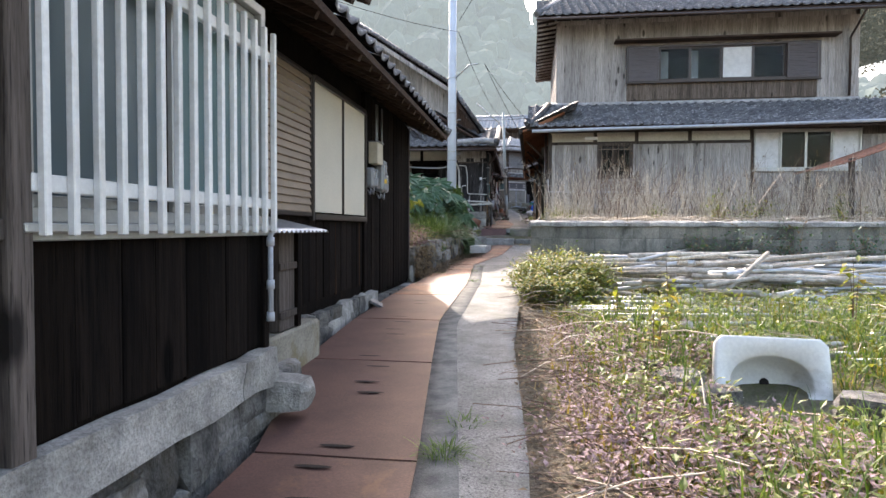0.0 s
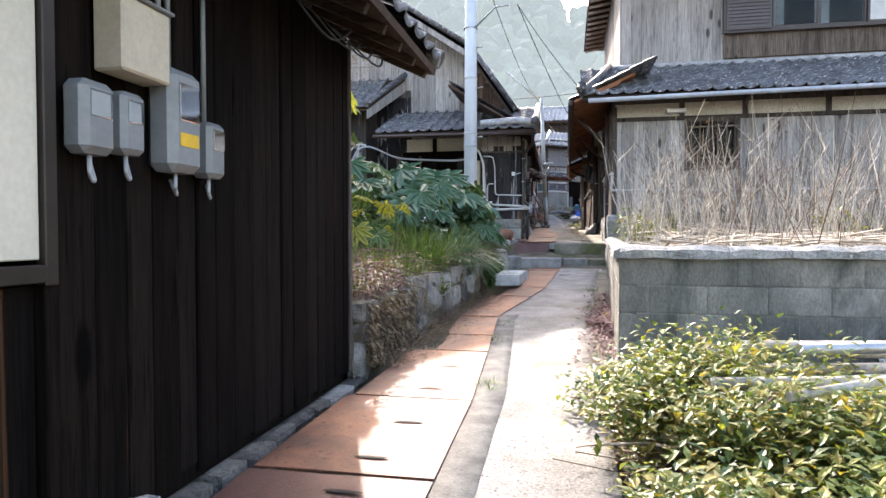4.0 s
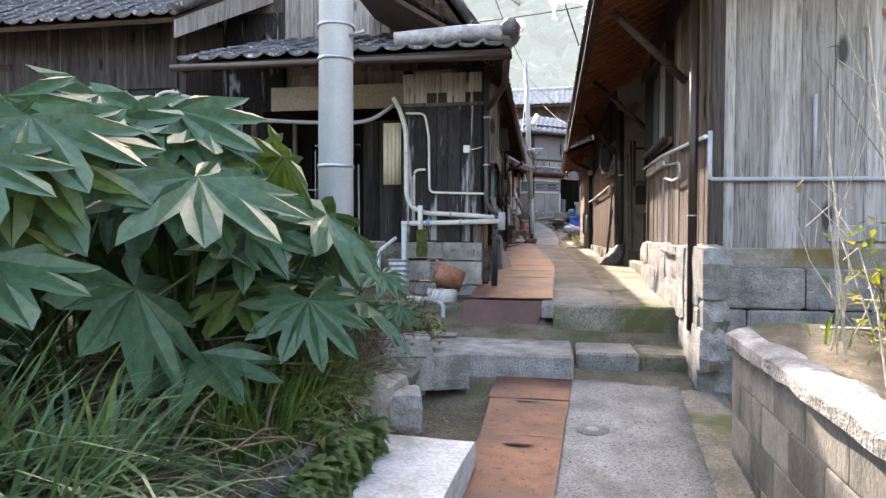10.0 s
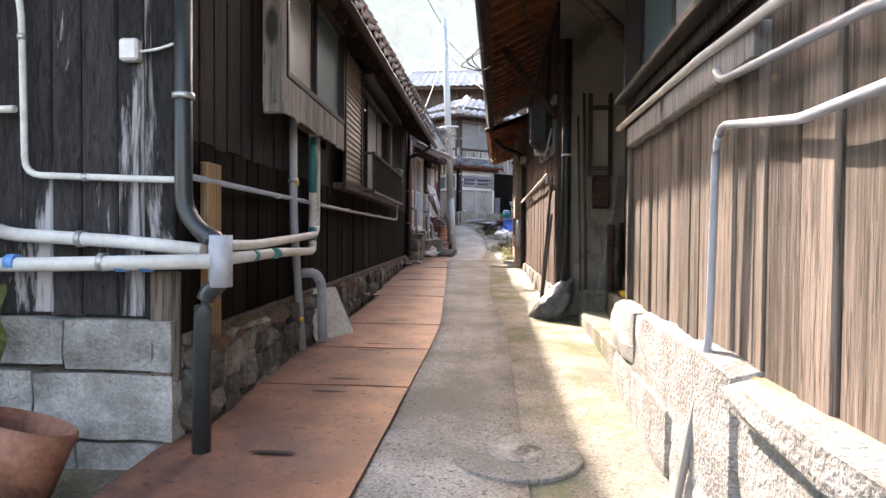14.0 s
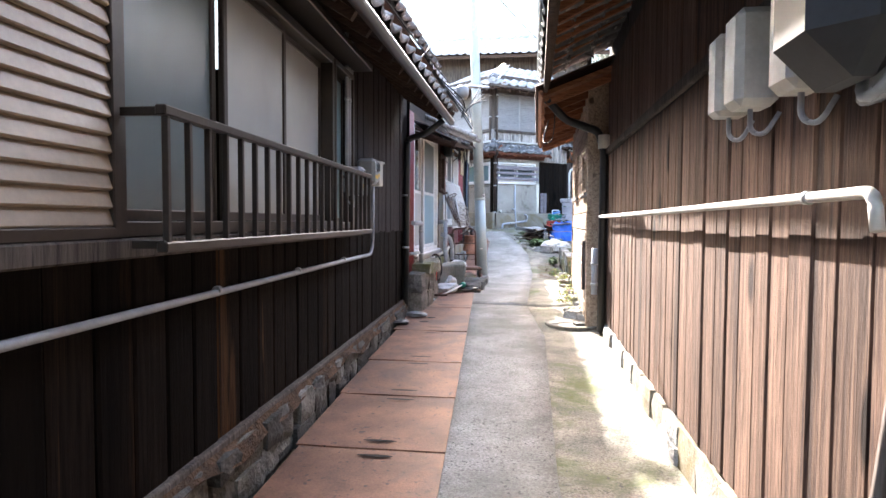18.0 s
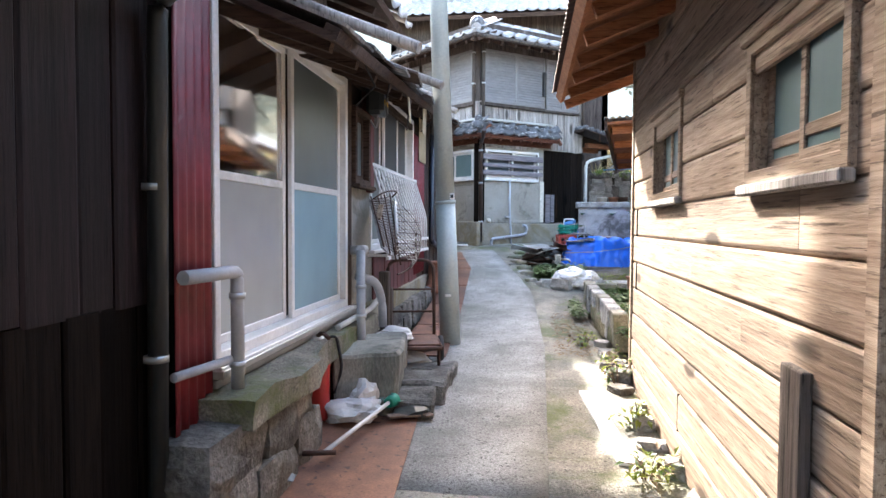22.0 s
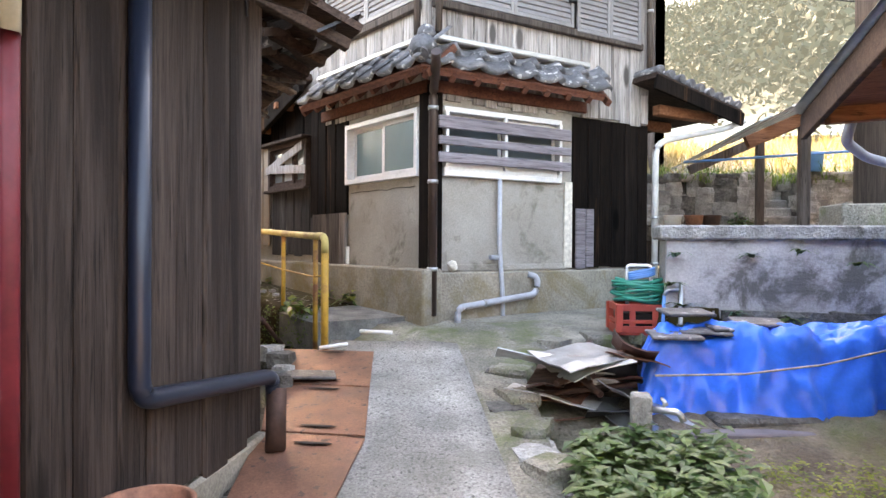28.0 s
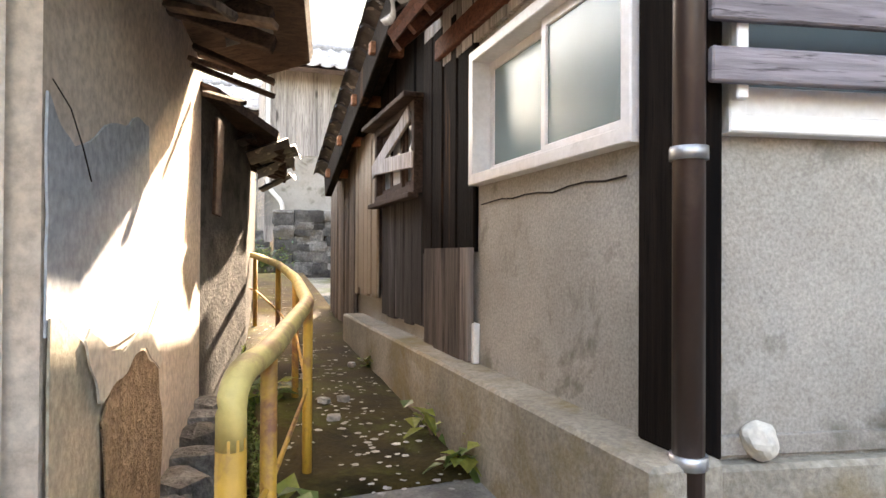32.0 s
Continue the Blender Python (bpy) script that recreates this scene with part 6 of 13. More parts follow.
for x, y, s in ((0.55, 14.4, 0.5), (0.75, 16.4, 0.55), (1.2, 15.2, 0.45), (3.2, 11.2, 0.6), (3.8, 11.6, 0.7), (2.4, 12.8, 0.45), (5.2, 11.3, 0.6), (0.6, 13.0, 0.35)):
    bush("weed_bush", (x, y, 1.25 + 0.03 * (y - 10)), (s * 0.7, s * 0.7, s * 1.1), 260, 0.07, ["leaf_lime", "leaf_yellow", "leaf_mid"], rng, "yellow-green weed bush growing behind the block wall", "bush", 10, group="weed bushes")


def bare_shrub(name, at, height, rng, mat, label):
    t = thing(name, at, label, "shrub", "bare shrubs")
    st = bmesh.new()
    at = Vector(at)

    def grow(p, d, ln, r, depth):
        q = p + d * ln
        tube(st, [p, p.lerp(q, 0.5) + Vector((rng.gauss(0, 0.02), rng.gauss(0, 0.02), 0)) * ln, q], r, 4, False, r * 0.6)
        if depth:
            for _ in range(rng.choice((2, 2, 3))):
                grow(q if rng.random() < 0.7 else p.lerp(q, 0.6), (d + Vector((rng.gauss(0, 0.5), rng.gauss(0, 0.5), rng.gauss(0.1, 0.25)))).normalized(), ln * rng.uniform(0.55, 0.85), r * 0.6, depth - 1)

    for _ in range(5):
        grow(at, Vector((rng.gauss(0, 0.4), rng.gauss(0, 0.4), 1)).normalized(), height * 0.36, 0.012, 4)
    part("branch", st, mat, t)
    lv = bmesh.new()
    for _ in range(40):
        leaf(lv, at + Vector((rng.gauss(0, 0.35) * height * 0.5, rng.gauss(0, 0.35) * height * 0.5, rng.uniform(0.3, 1) * height)), rng.uniform(0, 6.28), rng.uniform(-1.2, 0.2), 0.06, 0.03)
    part("withered_leaf", lv, "leaf_dead", t, "", "stuff")
    return t


for x, y, h in ((1.15, 15.6, 1.9), (1.9, 14.2, 1.7), (1.3, 16.6, 1.7), (3.0, 15.5, 1.6), (4.6, 14.2, 1.5), (6.2, 14.6, 1.7), (2.6, 17.2, 1.4)):
    bare_shrub("bare_shrub", (x, y, 1.25 + 0.03 * (y - 10)), h, rng, "twig", "leafless brown shrub with a few withered leaves")

# ---- field ----
fb = bmesh.new()
xs, ys = span(-0.1, 14, 0.5), span(-4, 10.25, 0.5)


def field_z(x, y):
    return ground_z(y) - 0.03 + 0.06 * noise.noise(Vector((x * 0.9, y * 0.9, 6))) + min(0.1, max(0, x * 0.06)) - 0.14 * math.exp(-(x - 1.6) ** 2 / 0.5 - (y - 4.1) ** 2 / 0.8)


fr = [[fb.verts.new((max(x, lane_right(y) - 0.05), y, field_z(x, y))) for x in xs] for y in ys]
for r, s in zip(fr, fr[1:]):
    for k in range(len(xs) - 1):
        fb.faces.new((r[k], r[k + 1], s[k + 1], s[k])).smooth = True
tagged(new("field", mesh_from("field", fb, "soil")), "weedy vacant plot with dry soil", "ground", kind="structure")


def in_field(rng, x0=0.0, x1=6.5, y0=0.5, y1=10.1, near=1.0):
    while True:
        y = rng.uniform(y0, y1)
        x = lane_right(y) + 0.08 + (x1 - x0) * rng.random() ** near + x0
        if not (1.2 < x < 2.0 and 3.75 < y < 4.8):
            return Vector((x, y, field_z(x, y)))


scatter("field_grass", 2000, lambda r: in_field(r, 0.4), lambda bm, p, r: tuft(bm, p, 6, 0.3, 0.07, r, 0.011), "grass", "green grass tufts in the vacant plot", "grass", 41)
scatter("yellow_grass", 1700, lambda r: in_field(r, 0.2), lambda bm, p, r: tuft(bm, p, 5, 0.28, 0.06, r, 0.01), "leaf_yellow", "yellowing grass in the vacant plot", "grass", 42)
scatter("dry_grass", 700, lambda r: in_field(r, 0.0, 5.5), lambda bm, p, r: tuft(bm, p, 5, 0.2, 0.08, r, 0.008, 0.9, 0.8), "grass_dry", "straw-coloured dead grass along the lane", "grass", 43)
scatter("litter_leaves", 9000, lambda r: in_field(r, -0.1, 1.5, 0.5, 10.1, 0.8), lambda bm, p, r: leaf(bm, p + Vector((0, 0, r.uniform(0.01, 0.06))), r.uniform(0, 6.28), r.uniform(-0.3, 0.5), r.uniform(0.03, 0.07), 0.03), "leaf_dead", "brown dead leaves and stalks beside the lane", "leaf litter", 44)
scatter("field_weeds", 5200, lambda r: in_field(r, 0.45, 5.5), lambda bm, p, r: [leaf(bm, p + Vector((r.gauss(0, 0.05), r.gauss(0, 0.05), r.uniform(0.02, 0.2))), r.uniform(0, 6.28), r.uniform(-0.2, 0.8), r.uniform(0.04, 0.09), 0.035) for _ in range(3)], "leaf_lime", "lime-green weeds in the vacant plot", "weeds", 45)
scatter("sedum_patch", 2600, lambda r: Vector((0.65 + r.gauss(0, 0.26), 3.3 + r.gauss(0, 0.45), 0.2 + r.uniform(0, 0.1))), lambda bm, p, r: leaf(bm, p, r.uniform(0, 6.28), r.uniform(0.1, 1.2), 0.03, 0.022), "leaf_pink", "pinkish withered sedum patch", "sedum", 46)
scatter("dry_stalks", 300, lambda r: in_field(r, 0.0, 5), lambda bm, p, r: fallen(bm, p, r, 0.005), "dryreed", "dry stalks lying on the plot", "stalks", 47)
rng = random.Random(51)
for x, y, s in ((0.25, 8.6, 0.62), (0.55, 9.2, 0.68), (0.15, 7.7, 0.5), (0.75, 8.3, 0.58), (0.1, 9.4, 0.5), (0.5, 7.9, 0.5), (0.35, 9.0, 0.66)):
    bush("lime_shrub", (x, y, field_z(x, y) - 0.02), (s * 0.85, s * 0.8, s * 0.95), 3600, 0.062, ["leaf_lime", "leaf_mid", "leaf_yellow"], rng, "bright yellow-green low shrub beside the lane", "shrub", 24, group="lime shrubs")
for x, y in ((1.25, 5.9), (0.95, 5.0), (0.9, 6.6), (2.9, 6.1), (3.3, 4.8)):
    bush("tall_weed", (x, y, field_z(x, y)), (0.12, 0.12, 0.75), 34, 0.11, ["leaf_lime", "leaf_yellow"], rng, "tall yellowing weed in the vacant plot", "weed", 3, group="tall weeds")

for x, y, s in ((2.5, 9.95, 0.5), (3.1, 10.0, 0.6), (3.9, 9.95, 0.65), (4.8, 9.9, 0.6), (5.6, 9.9, 0.7)):
    bush("bramble", (x, y, field_z(x, y)), (s * 0.9, 0.3, s * 1.5), 700, 0.07, ["leaf_dark", "leaf_mid", "leaf_dead"], rng, "dark brambles climbing the mossy block wall", "shrub", 16, group="brambles")
scatter("edge_straw", 230, lambda r: in_field(r, -0.03, 0.5, 1.0, 10.0, 0.9), lambda bm, p, r: fallen(bm, p, r, 0.0025), "twig", "dry straw and stalks matted along the lane edge", "straw", 48)
scatter("rust_weeds", 3000, lambda r: in_field(r, 0.15, 1.5, 1.0, 6.0, 0.9), lambda bm, p, r: [leaf(bm, p + Vector((r.gauss(0, 0.04), r.gauss(0, 0.04), r.uniform(0.02, 0.16))), r.uniform(0, 6.28), r.uniform(-0.2, 0.9), r.uniform(0.03, 0.06), 0.02) for _ in range(2)], "leaf_pink", "reddish withered weeds in the vacant plot", "weeds", 49)
scatter("tall_green_grass", 240, lambda r: in_field(r, 0.7, 3.6, 1.2, 6.5), lambda bm, p, r: tuft(bm, p, 9, 0.48, 0.06, r, 0.01, 0.5, 0.25), "grass", "tall yellow-green grass clumps in the plot", "grass", 50)
# steel scaffold pipes with clamps, and a heap of sticks
for k, (x0, y0, x1, y1, z) in enumerate(((0.5, 6.9, 4.6, 7.35, 0.42), (0.45, 7.1, 4.7, 7.55, 0.42), (0.7, 6.5, 4.6, 7.0, 0.42), (0.9, 7.4, 5.2, 7.8, 0.45), (0.6, 6.2, 3.6, 6.5, 0.38), (1.3, 5.6, 4.9, 6.1, 0.36), (1.5, 5.35, 5.0, 5.8, 0.36), (2.3, 4.9, 5.4, 5.25, 0.34), (1.9, 5.1, 5.2, 5.5, 0.34), (0.4, 7.6, 4.4, 7.95, 0.47))):
    t = thing("scaffold_pipe", ((x0 + x1) / 2, (y0 + y1) / 2, z), "weathered grey steel scaffold pipe lying in the weeds", "pipe", "scaffold pipes")
    b = bmesh.new()
    tube(b, [(x0, y0, z), (x1, y1, z + 0.02)], 0.024, 10)
    part("tube", b, "galv", t)
    r = random.Random(k)
    for _ in range(2):
        f = r.uniform(0.06, 0.7)
        b = bmesh.new()
        c = Vector((x0, y0, z)).lerp(Vector((x1, y1, z + 0.02)), f)
        cube(b, c.x - 0.045, c.x + 0.045, c.y - 0.035, c.y + 0.035, c.z - 0.03, c.z + 0.05, None, 0.012)
        part("clamp", b, "galv", t)
rng = random.Random(61)
for k in range(95):
    x, y = rng.uniform(0.9, 4.2), rng.uniform(7.8, 9.7)
    a = rng.gauss(-0.15, 0.35) if rng.random() < 0.65 else rng.uniform(0.3, 1.1)
    ln = rng.uniform(1.0, 2.6)
    z = field_z(x, y) + rng.uniform(0.05, 0.5) * (1 - abs(y - 9) / 2)
    d = Vector((math.cos(a), math.sin(a), rng.gauss(0.02, 0.06))) * ln / 2
    b = bmesh.new()
    c = Vector((x, y, z))
    tube(b, [c - d, c + Vector((0, 0, 0.01)), c + d], rng.uniform(0.02, 0.036), 8)
    solo("bamboo_pole", b, "bamboo" if rng.random() < 0.7 else "galv", "weathered grey pole in a heap on the plot", "pole", "heap of poles")
b = bmesh.new()
tube(b, [(2.2, 7.6, 0.55), (3.0, 8.5, 1.0)], 0.028, 8)
solo("bamboo_pole", b, "bamboo", "weathered grey pole jutting up from the heap", "pole", "heap of poles")
for p, q in (((1.15, 5.9, 0.34), (1.32, 5.45, 0.5)), ((1.45, 6.0, 0.3), (1.2, 5.6, 0.42))):
    b = bmesh.new()
    tube(b, [p, q], 0.035, 8)
    solo("bamboo_pole", b, "bamboo", "short pale log lying in the weeds", "pole", "heap of poles")
for k in range(4):
    b = bmesh.new()
    corrugated(b, Matrix.Translation((1.5 + 0.25 * k, 9.45 + 0.05 * k, 0.62 + 0.035 * k)) @ Matrix.Rotation(-0.04, 4, 'Z') @ Matrix.Rotation(0.28, 4, 'X') @ Matrix(((0, 1, 0, 0), (1, 0, 0, 0), (0, 0, 1, 0), (0, 0, 0, 1))), 0.7, 3.6, 0.09, 0.014, 4)
    solo("corrugated_sheet", b, "galv", "old grey corrugated sheet lying against the block wall", "sheet", "corrugated sheets")

# discarded white wash basin standing on its edge
sink = thing("sink", (1.6, 4.4, 0.12), "discarded white washbasin with a rounded bowl, standing among weeds", "sink")
b = bmesh.new()
n = 40
rim, hole = [], []
for k in range(n):
    a = 2 * math.pi * k / n
    ca, sa = math.cos(a), math.sin(a)
    q = 1 / max(abs(ca) / 0.36, abs(sa) / 0.23)
    rim.append((ca * q * (1 - 0.06 * max(0, sa)), 0.23 + sa * q))
    hole.append((0.25 * ca, 0.13 + (0.2 if sa > 0 else 0.1) * math.copysign(abs(sa) ** 0.8, sa)))
ms = Matrix.Translation((1.59, 4.36, 0.13)) @ Matrix.Rotation(radians(-8), 4, 'Z') @ Matrix.Rotation(radians(-14), 4, 'X')
loops = [[(x * 0.97, 0.16, 0.23 + (z - 0.23) * 0.95) for x, z in rim], [(x, 0.03, z) for x, z in rim], [(x * 0.985, 0.0, 0.23 + (z - 0.23) * 0.98) for x, z in rim], [(x * 0.93, 0.0, 0.23 + (z - 0.23) * 0.92) for x, z in rim]]
loops += [[(x * f, o, 0.15 + (z - 0.15) * f) for x, z in hole] for f, o in ((1.06, 0.004), (1.0, 0.03), (0.94, 0.12), (0.82, 0.2), (0.6, 0.25), (0.1, 0.27))]
rings = [[b.verts.new(ms @ Vector(p)) for p in lp] for lp in loops]
for r, q in zip(rings, rings[1:]):
    for k in range(n):
        b.faces.new((r[k], r[(k + 1) % n], q[(k + 1) % n], q[k])).smooth = True
b.faces.new(rings[-1])
part("basin", b, "white", sink)
b = bmesh.new()
lathe(b, [(0.001, 0.0), (0.028, 0.0), (0.032, 0.006), (0.03, 0.012)], 16, ms @ Matrix.Translation((0, 0.262, 0.16)) @ Matrix.Rotation(radians(90), 4, 'X'))
part("drain", b, "slot", sink)
for x, y, d in ((1.0, 4.35, 0.35), (1.15, 4.1, 0.3), (2.0, 3.9, 0.4), (0.9, 4.7, 0.2)):
    stone("stone", (x, y, field_z(x, y) + 0.06), (d, d * 0.7, d * 0.5), "rubble", rng, None, rng.random() * 3, "grey stone among the weeds of the plot", "stone", "field stones")
for x, y, n in ((-0.42, 3.05, 130), (-0.36, 3.5, 40), (-0.9, 9.9, 40), (-1.0, 12.3, 22), (-1.02, 11.5, 26)):
    b = bmesh.new()
    tuft(b, (x, y, ground_z(y)), n, 0.14, 0.1, rng, 0.006, 0.7, 0.9)
    solo("grass_tuft", b, "grass", "small green grass tuft in the lane's seam", "grass", "lane tufts")

# ---- left bank ----
bank_x = line((10.0, 11, 13, 15.5, 17, 18.6, 19.8), (-2.0, -1.98, -1.88, -1.72, -1.72, -1.75, -1.75))
bb = bmesh.new()
ys, offs = span(10.1, 20.6, 0.35), (0.0, 0.12, 0.35, 0.8, 1.5, 2.6, 4.2, 7.0, 11.0)


def bank_z(x, y):
    """Top of the garden bank on the house side of the lane."""
    d = bank_x(y) - x
    lip = float(np.interp(y, (10, 13, 16, 18.3, 19.2, 20.6), (1.0, 1.08, 1.1, 1.05, 0.98, 1.15)))
    return lip + float(np.interp(d, (0, 0.35, 1.0, 2.5, 8), (-0.06, 0.05, 0.16, 0.22, 0.3))) + 0.05 * noise.noise(Vector((x * 1.3, y * 1.3, 2)))


rows = []
for y in ys:
    x0 = bank_x(y)
    rows.append([bb.verts.new((x0 + 0.03, y, ground_z(min(y, 18.7)) - 0.1))] + [bb.verts.new((x0 - o, y, bank_z(x0 - o, y))) for o in offs])
for r, s in zip(rows, rows[1:]):
    for k in range(len(r) - 1):
        bb.faces.new((r[k], s[k], s[k + 1], r[k + 1])).smooth = True
bmesh.ops.recalc_face_normals(bb, faces=bb.faces[:])
tagged(new("garden_bank", mesh_from("garden_bank", bb, "soil")), "overgrown earth bank held by a low stone wall", "ground", kind="structure")
bank_wall = thing("dry_stone_wall", (-1.9, 14, 0.5), "low dry wall of grey stones holding the garden bank", "wall", kind="structure")
rng = random.Random(71)
y = 10.15
while y < 18.6:
    ln = rng.uniform(0.3, 0.62)
    lo, hi = ground_z(min(y, 18.7)) - 0.05, bank_z(bank_x(y) - 0.05, y) - 0.02
    z = lo
    while z < hi - 0.05:
        h = min(rng.uniform(0.16, 0.34), hi - z)
        stone("stone", (bank_x(y + ln / 2) - 0.06 + rng.uniform(-0.03, 0.03), y + ln / 2, z + h / 2), (0.3, ln * 1.1, h * 1.12), rng.choice(("rubble", "granite", "rubble", "cap")), rng, bank_wall, rng.uniform(-0.1, 0.1))
        z += h
    y += ln
y = 11.45
while y < 14.8:
    ln = rng.uniform(0.5, 0.85)
    b, t = bmesh.new(), bmesh.new()
    cube(t, -0.22, 0.05, 0.0, ln - 0.02, 0.0, rng.uniform(0.18, 0.23))
    bmesh.ops.subdivide_edges(t, edges=t.edges[:], cuts=3, use_grid_fill=True)
    for v in t.verts:
        v.co += Vector((noise.noise(v.co * 5 + Vector((y, 0, 0))) * 0.04, noise.noise(v.co * 4) * 0.02, noise.noise(v.co * 6 + Vector((0, y, 0))) * 0.025))
    join(b, t, pose(bank_x(y) + 0.04, y, 0.85 + rng.uniform(-0.02, 0.03), 0, rng.uniform(-3, 3), rng.uniform(-3, 3) - 2))
    part("lip_slab", b, "granite", bank_wall)
    y += ln
for x, y, z, d in ((-1.5, 18.3, 0.9, (0.36, 0.3, 0.28)), (-1.78, 18.2, 0.98, (0.4, 0.35, 0.4)), (-1.62, 17.3, 0.85, (0.3, 0.3, 0.25))):
    stone("stone", (x, y, z), d, "granite", rng, bank_wall, 0.4)


def on_bank(rng, near=0.0, far=2.5, y0=10.2, y1=18.5, lift=0.0):
    y = rng.uniform(y0, y1)
    x = bank_x(y) - near - (far - near) * rng.random() ** 1.5
    return Vector((x, y, bank_z(x, y) + lift))


def on_face(r, y0, y1, out=0.1):
    y = r.uniform(y0, y1)
    return Vector((bank_x(y) + out + r.uniform(-0.05, 0.05), y, r.uniform(ground_z(min(y, 18.7)) + 0.02, bank_z(bank_x(y), y))))


def hanging(bm, p, r, length=0.3):
    """A dead stem or root that hangs down the face."""
    d = Vector((r.uniform(0.0, 0.25), r.gauss(0, 0.5), -1)).normalized() * length * r.uniform(0.4, 1.2)
    tube(bm, [p, p + d * 0.5 + Vector((0.05, 0, 0.03)), p + d], r.uniform(0.002, 0.005), 3, False, 0.001)


scatter("bank_grass", 430, lambda r: on_bank(r, 0.1, 2.0, 10.3, 15.0), lambda bm, p, r: tuft(bm, p, 14, 0.34, 0.1, r, 0.009, 0.9, 0.4), "grass", "green grass tufts along the top of the bank", "grass", 81)
scatter("bank_green_grass", 130, lambda r: on_bank(r, 0.05, 1.6, 10.3, 13.2), lambda bm, p, r: tuft(bm, p, 16, 0.36, 0.1, r, 0.008, 1.0, 0.4), "leaf_yellow", "yellowish grass clumps on the bank edge", "grass", 90)
scatter("bank_dry_grass", 60, lambda r: on_bank(r, -0.02, 1.6), lambda bm, p, r: tuft(bm, p, 7, 0.3, 0.1, r, 0.006, 1.5, 0.5), "grass_dry", "dead grass hanging down the bank", "grass", 82)
scatter("bank_dead_stems", 240, lambda r: on_bank(r, -0.08, 1.7, lift=0.03), lambda bm, p, r: fallen(bm, p, r, 0.005), "twig", "dry brown stems tangled on the bank", "stems", 83)
scatter("bank_face_stems", 260, lambda r: on_face(r, 10.2, 17.8, 0.06) + Vector((0, 0, 0.12)), lambda bm, p, r: hanging(bm, p, r), "straw", "dead stems and roots hanging down the bank face", "stems", 96)
scatter("bank_face_litter", 1500, lambda r: on_face(r, 10.2, 11.5, 0.1), lambda bm, p, r: leaf(bm, p, r.uniform(-1, 1), r.uniform(-1.2, 0.2), r.uniform(0.03, 0.08), 0.03), "leaf_dead", "dead leaves and roots hanging on the bank face", "leaf litter", 86)
scatter("bank_heap", 3000, lambda r: on_bank(r, -0.1, 0.9, 10.2, 11.3, 0.02) + Vector((0, 0, abs(r.gauss(0, 0.13)))), lambda bm, p, r: leaf(bm, p, r.uniform(0, 6.28), r.uniform(-0.9, 0.9), r.uniform(0.02, 0.05), 0.02), "leaf_purple", "heap of withered purple-brown weeds on the bank", "weeds", 97)
scatter("bank_ivy", 2300, lambda r: (lambda q: q + Vector((0.02, 0, 0)))(on_face(r, 15.1, 16.6, 0.12)), lambda bm, p, r: leaf(bm, p, r.uniform(-0.8, 0.8), r.uniform(-0.9, 0.2), r.uniform(0.05, 0.1), 0.07), "leaf_mid", "round-leaved green creepers hanging on the bank face", "creepers", 84)
scatter("bank_creepers", 1500, lambda r: on_bank(r, -0.05, 1.6, 10.6, 18.2, r.uniform(0.0, 0.15)), lambda bm, p, r: leaf(bm, p, r.uniform(0, 6.28), r.uniform(-0.5, 0.4), r.uniform(0.04, 0.08), 0.05), "leaf_dark", "low dark creepers on the bank", "creepers", 94)
scatter("bank_leaf_litter", 6000, lambda r: (lambda y: Vector((bank_x(y) + 0.05 + abs(r.gauss(0, 0.22)), y, ground_z(min(y, 18.7)) + r.uniform(0.01, 0.07))))(r.uniform(10.2, 17.6)), lambda bm, p, r: leaf(bm, p, r.uniform(0, 6.28), r.uniform(-0.2, 0.5), r.uniform(0.02, 0.05), 0.02), "leaf_dead", "brown dead leaves along the foot of the bank", "leaf litter", 85)
rng = random.Random(91)
